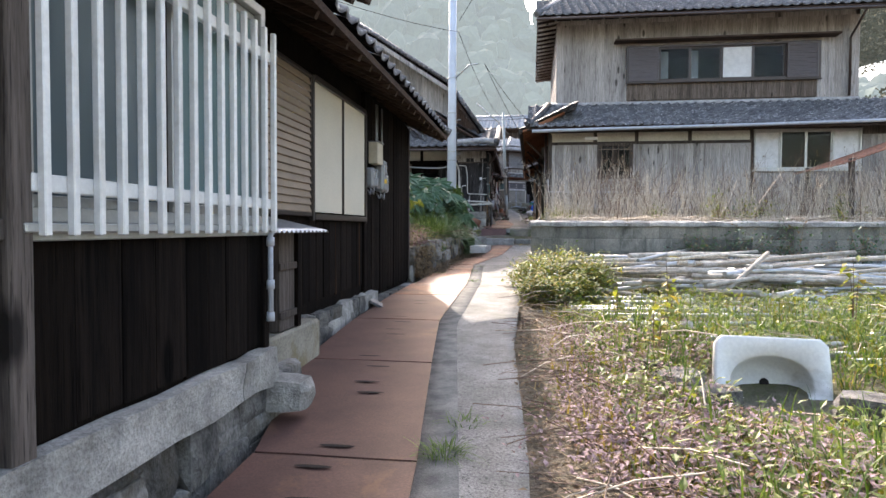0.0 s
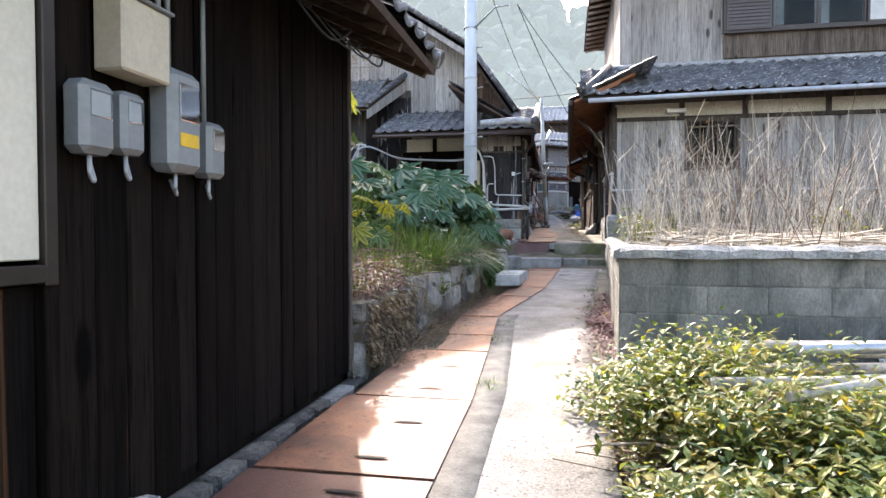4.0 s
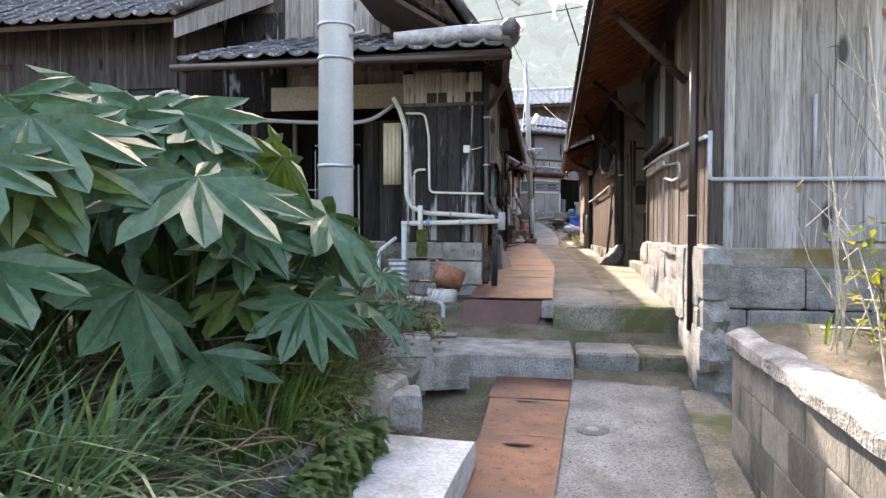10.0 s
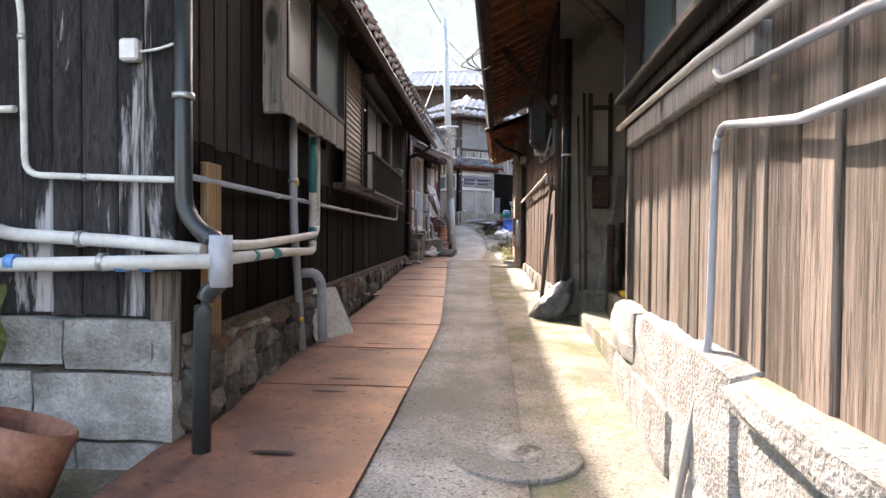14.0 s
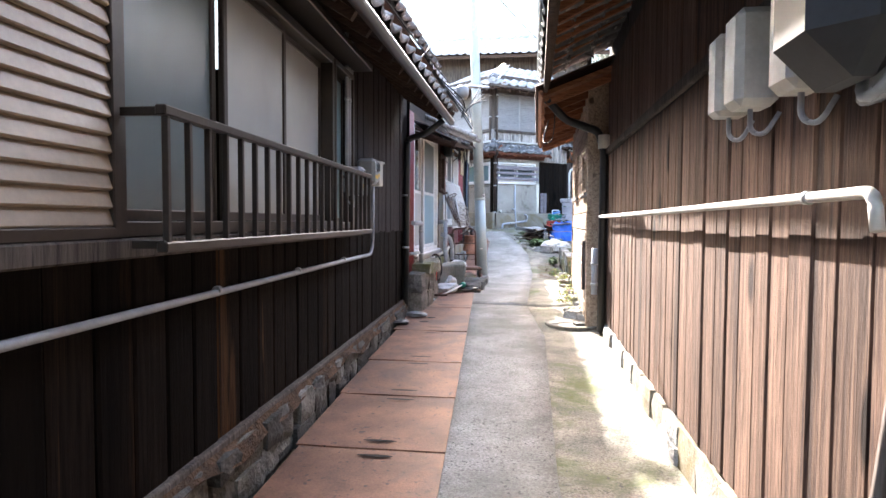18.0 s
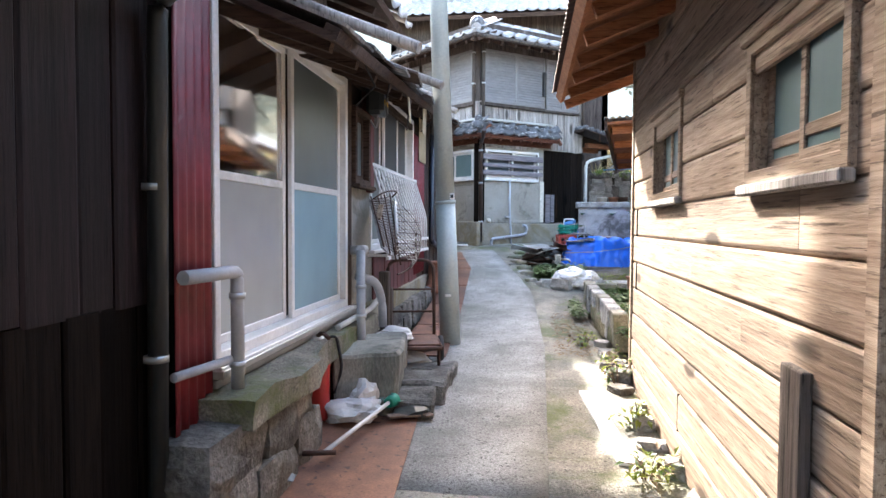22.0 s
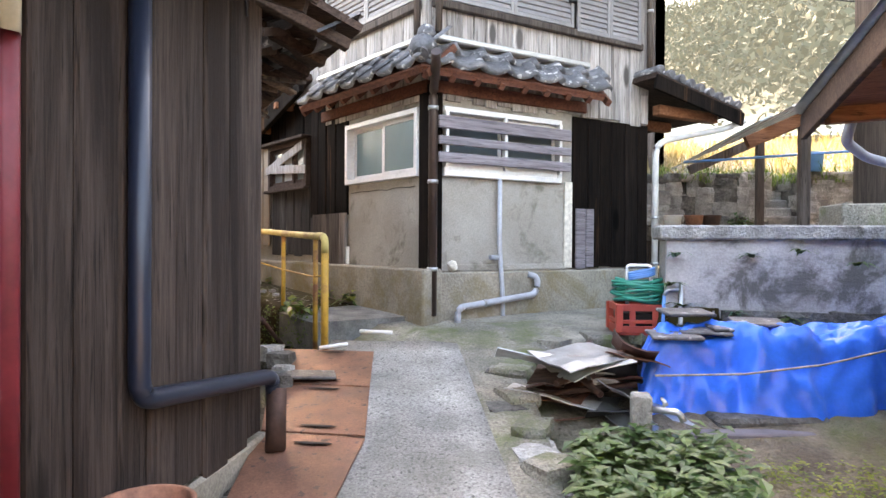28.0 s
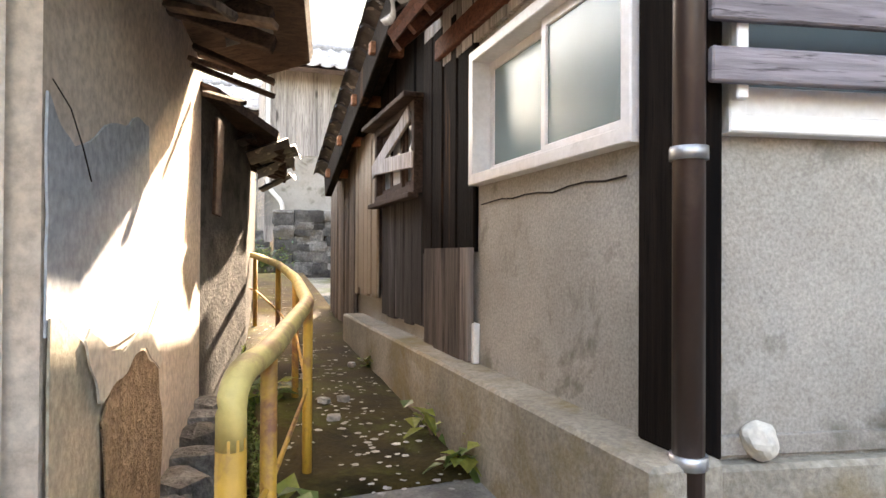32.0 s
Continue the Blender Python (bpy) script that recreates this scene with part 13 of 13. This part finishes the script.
sb.faces.new([v for v in rows[0]] + [sb.verts.new(alley(back[0], 0.56, 2.3))])
bmesh.ops.recalc_face_normals(sb, faces=sb.faces[:])
tagged(new("alley_step", mesh_from("alley_step", sb, "lane_dark")), "low concrete step at the foot of the ramp", "step", kind="structure")
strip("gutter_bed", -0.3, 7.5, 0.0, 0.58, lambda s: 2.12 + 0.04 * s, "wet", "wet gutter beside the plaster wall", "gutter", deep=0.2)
strip("gutter_water", -0.2, 7.4, 0.14, 0.54, lambda s: 2.145 + 0.04 * s, "water", "shallow dark water running in the gutter", "water", rough=0.006, deep=0.02)
grit = bmesh.new()
gr = random.Random(8)
for k in range(420):
    s, n = gr.uniform(0.5, 6), 0.95 + gr.gauss(0, 0.16)
    a_ = alley(s, min(1.3, max(0.6, n)), ramp_z(s) + 0.008)
    sz = gr.uniform(0.006, 0.022)
    vs = [grit.verts.new(a_ + Vector((sz * math.cos(q) * gr.uniform(0.6, 1.2), sz * math.sin(q) * gr.uniform(0.6, 1.2), 0.004))) for q in (0, 1.3, 2.5, 3.8, 5.1)]
    grit.faces.new(vs)
tagged(new("ramp_grit", mesh_from("ramp_grit", grit, "cap")), "pale grit and leaf bits on the ramp", "grit", kind="stuff")
litter = bmesh.new()
for k in range(260):
    s = gr.uniform(-0.2, 5)
    leaf(litter, alley(s, gr.choice([gr.uniform(0.05, 0.2), gr.uniform(0.4, 0.54)]), 2.16 + 0.04 * s), gr.uniform(0, 6.28), gr.uniform(-0.2, 0.4), 0.05, 0.03)
tagged(new("gutter_leaves", mesh_from("gutter_leaves", litter, "leaf_dead")), "dark rotting leaves lying in the gutter", "leaves", kind="stuff")
mossb = bmesh.new()
for k in range(1500):
    s = gr.uniform(0.2, 6)
    tuft(mossb, alley(s, 0.55, ramp_z(s) - gr.uniform(0.0, 0.35)), 2, 0.04, 0.02, gr, 0.012, 1.0)
tagged(new("gutter_moss", mesh_from("gutter_moss", mossb, "grass")), "moss and small grass on the ramp's edge", "moss", kind="stuff")
rail = thing("handrail", alley(-0.3, 0.42, 2.3), "rusty yellow painted pipe handrail beside the ramp", "handrail")
RP = [(-0.3, 0.42), (-0.02, 0.5), (0.92, 0.7), (1.9, 0.76), (3.0, 0.76), (4.1, 0.66), (5.1, 0.42), (5.9, 0.12)]
rail_z = lambda s: 3.18 + 0.05 * max(0, s - 0.3)
pts = [alley(-0.3, 0.42, rail_z(0.2) - 0.12)] + [alley(s, n, rail_z(s)) for s, n in RP]
b = bmesh.new()
tube(b, bend([pts[0], *pts[1:]], 0.12, 5), 0.026, 12)
part("top_rail", b, "oldpipe", rail)
for k, (s, n) in enumerate(RP):
    b = bmesh.new()
    tube(b, [alley(s, n, 2.25 if k == 0 else ramp_z(s) - 0.25), alley(s, n, rail_z(s) - (0.1 if k == 0 else 0))], 0.026 if k == 0 else 0.018, 10)
    part("post", b, "rustpaint", rail)
b = bmesh.new()
tube(b, bend([alley(s, n, rail_z(s) - 0.3 - 0.04 * math.sin(s * 3)) for s, n in RP], 0.1), 0.007, 6)
part("rope", b, "rustpaint", rail)
for k, (s, n, sz) in enumerate(((1.15, 1.3, 0.2), (0.8, 1.32, 0.16), (1.9, 0.62, 0.12), (0.45, 0.62, 0.12), (2.4, 1.32, 0.12))):
    bush("ramp_weed", tuple(alley(s, n, ramp_z(s))), (sz, sz, sz * 0.9), 45, 0.1, ["leaf_mid", "leaf_lime"], gr, "green broad-leaved weed on the mossy ramp", "weed", 5, group="ramp weeds", wide=0.7)
for k in range(9):
    s, n = gr.uniform(0.6, 4.5), gr.uniform(0.75, 1.2)
    stone("pebble", alley(s, n, ramp_z(s) + 0.012), (0.06, 0.04, 0.03), "cap", gr, None, k, "pale pebble lying on the ramp", "pebble", "ramp pebbles")
for p, q in (((-1.85, 38.75, 2.5), (-1.62, 38.72, 2.5)), ((-2.05, 38.5, 2.42), (-1.9, 38.62, 2.43))):
    b = bmesh.new()
    tube(b, [Vector(p) + Vector((0, 0, 0.03)), Vector(q) + Vector((0, 0, 0.03))], 0.013, 8)
    solo("pipe_offcut", b, "white", "white plastic pipe offcut lying on the lane", "pipe", "pipe offcuts")
b = bmesh.new()
tube(b, [alley(-0.1, 0.05, 2.62), alley(0.25, 0.3, 2.45), alley(0.6, 0.55, 2.3)], 0.016, 7)
solo("rusty_bar", b, "ironrust", "thin rusty bar leaning across the gutter", "bar")
for s in (0.4, 0.95):
    b = bmesh.new()
    tube(b, [alley(s, 0.14, 2.2), alley(s + 0.15, 0.05, 2.62)], 0.014, 7)
    solo("drain_pipe", b, "white", "thin white drain pipe leaning on the gutter wall", "pipe", "gutter drains")

# ---- plaster house P ----
def patch(w, parent, name, material, pts, o, label="", thick=0.006):
    """A flat patch with an uneven outline on a wall."""
    bm = bmesh.new()
    ring = []
    for (u0, z0), (u1, z1) in zip(pts, pts[1:] + pts[:1]):
        for k in range(6):
            f = k / 6
            u, z = u0 + (u1 - u0) * f, z0 + (z1 - z0) * f
            ring.append((u + 0.018 * noise.noise(Vector((u * 9, z * 9, 1))), z + 0.02 * noise.noise(Vector((u * 9, z * 9, 5)))))
    top = [bm.verts.new(w.at(u, o + thick, z)) for u, z in ring]
    low = [bm.verts.new(w.at(u, o, z)) for u, z in ring]
    bm.faces.new(top)
    for k in range(len(ring)):
        bm.faces.new((top[k], low[k], low[(k + 1) % len(ring)], top[(k + 1) % len(ring)]))
    bmesh.ops.recalc_face_normals(bm, faces=bm.faces[:])
    return part(name, bm, material, parent, label)


LP = wall_p.length
grey_pl = surface("grey_blue_plaster", (0.33, 0.36, 0.39), (0.42, 0.45, 0.48), 1.2, rough=0.9, fine=30, rel=0.2, vary=0.0, stain=(0.36, 0.35, 0.33), stain_scale=2, stain_at=(0.6, 0.7))
olive_pl = surface("stained_lower_plaster", (0.3, 0.27, 0.2), (0.45, 0.4, 0.31), 1.6, rough=0.95, fine=40, rel=0.35, vary=0.0, stain=(0.17, 0.17, 0.13), stain_scale=1.5)
patch(south_p, w_ps, "plaster_patch", grey_pl, [(2.0, 2.6), (3.765, 2.6), (3.765, 3.78), (3.6, 3.74), (3.42, 3.66), (3.28, 3.5), (3.05, 3.47), (2.0, 3.6)], 0.004, "grey-blue cement patch over old plaster")
patch(south_p, w_ps, "plaster_patch", olive_pl, [(2.0, 2.22), (3.765, 2.22), (3.765, 3.16), (3.73, 3.32), (3.62, 3.22), (3.5, 3.1), (2.0, 2.95)], 0.012, "stained grey-brown lower plaster")
patch(wall_p, w_p, "plaster_patch", grey_pl, [(0.008, 3.2), (0.4, 3.1), (0.92, 3.12), (1.0, 3.5), (0.96, 3.86), (0.8, 3.85), (0.62, 3.8), (0.44, 3.76), (0.3, 3.69), (0.18, 3.65), (0.08, 3.7), (0.008, 3.74)], 0.004, "grey-blue cement patch over old plaster")
patch(wall_p, w_p, "plaster_patch", olive_pl, [(0.008, 2.22), (0.34, 2.22), (0.36, 2.6), (0.4, 3.02), (0.28, 3.14), (0.14, 3.2), (0.008, 3.24)], 0.012, "stained grey-brown lower plaster")
patch(wall_p, w_p, "mud_hole", "mud", [(0.3, 2.3), (0.7, 2.28), (1.12, 2.32), (1.18, 2.69), (1.08, 2.93), (0.94, 3.0), (0.78, 3.06), (0.6, 3.0), (0.45, 3.0), (0.38, 2.92), (0.42, 2.7), (0.32, 2.55)], 0.02, "hole in the plaster showing mud and straw")
patch(wall_p, w_p, "plaster_rim", "plaster_beige", [(0.33, 2.98), (0.45, 3.0), (0.6, 3.01), (0.78, 3.07), (0.94, 3.01), (1.08, 2.93), (1.13, 2.96), (0.97, 3.08), (0.78, 3.13), (0.56, 3.08), (0.42, 3.11), (0.24, 3.2), (0.2, 3.17)], 0.026, "broken pale plaster rim")
for k in range(9):
    s = 0.3 + k * 0.25
    stone("stone", wall_p.at(min(s, LP - 0.1), 0.06, 2.22 + 0.03 * k), (0.26, 0.2, 0.22), "rubble", gr, house_p, k * 0.8)
pil = Wall(wall_p.at(LP, -0.02, 0).xy, (-4.75, 41.3))
w_pil = pil.solid(house_p, 2.2, 4.4, "rubble_dark", 0.2)
far_p = Wall((-4.75, 41.3), (-6.6, 43.2))
far_p.solid(house_p, 2.2, 4.3, "rubble_dark", 0.2)
# sagging eave with broken tiles
eave_p = roof_slab(house_p, [wall_p.at(-0.9, 0.5, 4.5), wall_p.at(1.75, 0.62, 4.42), wall_p.at(2.15, 0.3, 4.42), wall_p.at(2.2, -1.6, 5.15), wall_p.at(-0.9, -1.6, 5.2)], 0.05, "raft_dark")
eave_q = roof_slab(house_p, [wall_p.at(2.85, 0.42, 4.22), wall_p.at(4.3, 0.4, 4.15), wall_p.at(4.3, -1.6, 4.9), wall_p.at(2.2, -1.6, 4.9), wall_p.at(2.25, 0.1, 4.34)], 0.05, "raft_dark")
rp = random.Random(71)
for e_, u0, u1, zz in ((eave_p, -0.9, 1.5, 4.5), (eave_q, 2.95, 4.2, 4.24)):
    for r_ in range(6):
        u = u0
        while u < u1:
            o = 0.52 - r_ * 0.27 + rp.uniform(-0.04, 0.04)
            z = zz + (0.5 - o) * 0.345 + 0.04 + rp.uniform(-0.03, 0.05) - 0.05 * max(0, u)
            ob = under(new("roof_tile", tile_mesh("tile")), e_)
            ob.matrix_basis = wall_p.m @ pose(u + 0.13, o, z, rp.uniform(-8, 8) - 19, rp.uniform(-10, 10), 180 + rp.uniform(-12, 12))
            u += 0.25
    for k in range(8):
        u = u0 + (u1 - u0) * (k + 0.5) / 8
        b = bmesh.new()
        xcube(b, -0.035, 0.035, 0, 0.75, -0.07, 0, wall_p.m @ pose(u, -0.25, zz + 0.16 - 0.04 * k * 0.3, -19, 0, rp.uniform(-6, 6)), 0.005)
        part("rafter", b, "raft_dark", e_)
for k in range(14):
    u = rp.uniform(-0.5, LP)
    b = bmesh.new()
    xcube(b, -0.03, 0.03, 0, rp.uniform(0.2, 0.5), -0.012, 0.012, wall_p.m @ pose(u, 0.05, 4.32 + rp.uniform(-0.06, 0.1), rp.uniform(-30, 10), rp.uniform(-20, 20), rp.uniform(-40, 40)), 0.003)
    part("broken_lath", b, rp.choice(["raft_dark", "greybrown", "twig"]), house_p)
b = bmesh.new()
for k in range(5):
    tuft(b, wall_p.at(-0.2 + 0.25 * k, 0.45, 4.5), 14, 0.2, 0.06, rp, 0.01, 1.3)
solo("roof_grass", b, "grass", "grass growing in the sagging tiled eave", "grass", kind="stuff")
b = bmesh.new()
xcube(b, -0.06, 0.06, 0, 0.02, -0.55, 0, wall_p.m @ pose(LP * 0.97, 0.1, 4.15, 0, 4, 10), 0.005)
part("hanging_board", b, "raft_dark", house_p)
eave_s = roof_slab(house_p, [south_p.at(0.5, 0.5, 4.42), south_p.at(4.2, 0.5, 4.42), south_p.at(4.2, -1.2, 5.0), south_p.at(0.5, -1.2, 5.0)], 0.05, "raft_dark")
for r_ in range(4):
    for k in range(14):
        ob = under(new("roof_tile", tile_mesh("tile")), eave_s)
        ob.matrix_basis = south_p.m @ pose(0.63 + k * 0.26, 0.52 - r_ * 0.27, 4.46 + r_ * 0.095 + rp.uniform(-0.03, 0.04), rp.uniform(-8, 8) - 19, rp.uniform(-8, 8), 180 + rp.uniform(-10, 10))
for k in range(9):
    b = bmesh.new()
    xcube(b, -0.035, 0.035, 0, 0.7, -0.07, 0, south_p.m @ pose(0.8 + k * 0.4, -0.22, 4.56, -19, 0, rp.uniform(-4, 4)), 0.005)
    part("rafter", b, "raft_dark", eave_s)
# crack lines
b = bmesh.new()
tube(b, [left_h.at(3.8 + 0.1 * k, 0.004, 3.6 + 0.012 * noise.noise(Vector((k * 0.9, 2, 1))) + 0.004 * (k % 3)) for k in range(11)], 0.003, 4)
part("crack", b, "slot", house_h)
for pts_ in (((LP * 0.01, 3.78), (LP * 0.06, 3.74), (LP * 0.1, 3.66), (LP * 0.13, 3.58)), ((LP * 0.3, 2.98), (LP * 0.36, 3.06), (LP * 0.42, 3.1), (LP * 0.5, 3.2))):
    b = bmesh.new()
    tube(b, [wall_p.at(u, 0.013, z) for u, z in pts_], 0.002, 4)
    part("crack", b, "slot", house_p)
# AC unit with its board roof
ac = thing("air_conditioner", (-2.65, 37.95, 2.5), "cream outdoor air-conditioner unit on blocks", "air conditioner")
am = Matrix.Translation((-2.65, 37.95, 2.5)) @ Matrix.Rotation(radians(-86), 4, 'Z')
b = bmesh.new()
xcube(b, -0.36, 0.36, -0.13, 0.13, 0, 0.52, am, 0.015)
part("casing", b, "ac", ac)
# A near-black plate on the casing paints the dark of the fan opening.
b = bmesh.new()
xcube(b, -0.16, 0.3, 0.128, 0.134, 0.05, 0.46, am, 0.002)
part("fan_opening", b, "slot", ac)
for k in range(16):
    b = bmesh.new()
    z = 0.06 + k * 0.026
    xcube(b, -0.17, 0.31, 0.13, 0.142, z, z + 0.01, am, 0.002)
    part("grille_slat", b, "ac", ac)
for x in (-0.28, 0.28):
    b = bmesh.new()
    xcube(b, x - 0.09, x + 0.09, -0.16, 0.16, -0.16, 0.0, am, 0.012)
    solo("concrete_block", b, "cap", "grey concrete block under the air conditioner", "block", "concrete blocks")
hood = thing("board_roof", (-2.64, 38.03, 2.4), "small mossy board roof on posts over the air conditioner", "roof")
hm = Matrix.Translation((-2.64, 38.03, 3.14)) @ Matrix.Rotation(radians(88), 4, 'Z') @ Matrix.Rotation(radians(42), 4, 'X')
for k in range(3):
    b = bmesh.new()
    xcube(b, -0.45 + 0.31 * k, -0.45 + 0.31 * k + 0.3, -0.2, 0.18, -0.012 + 0.006 * (k % 2), 0.012 + 0.006 * (k % 2), hm, 0.004)
    part("board", b, "greybrown", hood)
for x, y in ((-0.4, 0.12), (0.42, 0.12), (-0.4, -0.14), (0.36, -0.14)):
    p = hm @ Vector((x, y, -0.01))
    b = bmesh.new()
    cube(b, p.x - 0.025, p.x + 0.025, p.y - 0.025, p.y + 0.025, 2.2, p.z, None, 0.004)
    part("post", b, "greybrown", hood)
for k, (x, y, s) in enumerate(((-2.25, 38.35, 0.16), (-2.38, 38.5, 0.14), (-2.1, 38.0, 0.15), (-2.15, 38.15, 0.12))):
    stone("stone", (x, y, ground_z(y) + 0.03), (s, s * 0.8, s * 0.7), "granite" if k % 2 else "rubble", gr, None, k, "loose stone beside the gutter plate", "stone", "edge stones")
b = bmesh.new()
xcube(b, -0.16, 0.16, -0.1, 0.1, 0, 0.02, pose(-1.98, 38.1, ground_z(38.1) + 0.03, 0, 3, 20), 0.006)
solo("loose_tile", b, "tile", "grey roof tile lying on the steel plate", "tile")

# ---- roof of H's alley side, alley end ----
vr = roof_slab(house_h, [left_h.at(0.65, 0.17, 4.1), left_h.at(3.05, 0.17, 4.88), left_h.at(3.05, -2.5, 4.88), left_h.at(0.65, -2.5, 4.1)], 0.07, "raft_dark")
b = bmesh.new()
xcube(b, 0, 2.52, -0.03, 0.03, -0.2, 0, left_h.m @ pose(0.65, 0.16, 4.08, 0, -18, 0), 0.008)
part("barge_board", b, "burnt", vr)
for k in range(11):
    f = (k + 0.5) / 11
    ob = under(new("roof_tile", tile_mesh("tile")), vr)
    ob.matrix_basis = left_h.m @ pose(0.65 + 2.4 * f, 0.11, 4.15 + 0.78 * f, 0, -18, 0) @ pose(0, 0, 0, 0, 0, 90)
tile_field(vr, tuple(left_h.at(0.65, 0.05, 4.15)), tuple(left_h.at(0.65, -2.5, 4.15)), tuple(left_h.at(3.05, 0, 4.93) - left_h.at(0.65, 0, 4.15)), "tile", single=False)
for k in range(4):
    b = bmesh.new()
    xcube(b, 0, 0.22, -0.03, 0.03, -0.07, 0, left_h.m @ pose(0.95 + k * 0.55, 0.0, 4.1 + 0.18 * k, 0, 0, 90), 0.005)
    part("purlin_end", b, "rafter", vr)
end_path = strip("alley_path", 6.5, 10.0, 0.0, 2.2, lambda s: 2.86 + 0.03 * (s - 6.5), "lane_edge", "pale concrete path at the end of the alley", "path", deep=0.4)
asteps = thing("alley_steps", alley(10, 0.6, 2.9), "narrow stone steps at the end of the alley", "steps", kind="structure")
for k in range(6):
    b = bmesh.new()
    m_ = Matrix.Translation(alley(9.2 + 0.3 * k, 0.55, 0)) @ Matrix.Rotation(math.atan2(0.667, -0.745), 4, 'Z')
    xcube(b, 0, 0.34, -0.65, 0.65, 2.6, 3.02 + 0.16 * k, m_, 0.02)
    part("step", b, "rubble", asteps)
bank = thing("stone_bank", alley(10.5, 1.6, 2.9), "dry-stone bank below the far house", "wall", kind="structure")
ew2 = Wall(alley(9.9, 1.25, 0).xy, alley(9.9, 3.4, 0).xy)
ew2.solid(bank, 2.7, 4.0, "rubble_dark", 0.3, name="core")
stone_face(ew2, bank, 0.0, 2.1, 2.8, 4.15, ["rubble", "rubble_dark"], gr, (0.25, 0.17), 0.2, 0.06)
far_h = thing("house", alley(12, 2, 3.5), "small far house of pale grey boards with pale tiles", "house")
fw = Wall(alley(10.4, 1.1, 0).xy, alley(10.4, 4.6, 0).xy)
w_fw = fw.solid(far_h, 3.9, 6.9, "cement", 0.15)
fw.boards(w_fw, "silver", 0.0, 1.2, 5.2, 6.8, 0.2)
fw2 = Wall(alley(13.0, -1.2, 0).xy, alley(13.0, 1.6, 0).xy)
w_f2 = fw2.solid(far_h, 3.0, 6.6, "silver", 0.15)
fw2.boards(w_f2, "silver", 0.0, 2.8, 3.6, 6.5, 0.18)
Wall(alley(13.0, 1.1, 0).xy, alley(10.4, 1.1, 0).xy).solid(far_h, 3.6, 6.8, "silver", 0.15)
for w_, u0, u1, z in ((fw, -0.4, 3.6, 6.75), (fw2, -0.6, 2.9, 6.45)):
    a_, c_ = w_.at(u0, 0.45, z), w_.at(u1, 0.45, z)
    rise = w_.at(0, -2.2, 1.0) - w_.at(0, 0, 0)
    rr_ = roof_slab(far_h, [a_ - upz * 0.03, c_ - upz * 0.03, c_ - upz * 0.03 + rise, a_ - upz * 0.03 + rise], 0.08, "raft_dark")
    tile_field(rr_, tuple(a_), tuple(c_), tuple(rise), "tile_pale", single=False)
    b = bmesh.new()
    tube(b, [a_ + rise + upz * 0.08, c_ + rise + upz * 0.08], 0.1, 8)
    part("ridge", b, "tile_pale", rr_)
wall_pipe(fw, [(0.05, 0.1, 6.6), (0.05, 0.1, 4.6), (0.3, 0.2, 4.3), (0.3, 0.2, 3.2)], 0.04, "pvc_white", "down_pipe", "white rain pipe on the far house", bendr=0.1)
for k in range(6):
    bare_shrub("bare_shrub", tuple(alley(8.6 + 0.5 * k, -0.5 + 0.16 * k, 2.9)), 2.0 + 0.1 * k, gr, "dryreed", "tall dry brush beside the alley steps")
for s_, n_, h_ in ((9.6, 1.0, 0.7), (10.6, 0.6, 1.0), (11.0, 0.0, 1.1)):
    bush("alley_bush", tuple(alley(s_, n_, 3.0)), (0.55, 0.45, h_), 900, 0.08, ["leaf_mid", "leaf_dark", "leaf_lime"], gr, "green bush at the alley steps", "shrub", 10, group="alley bushes")
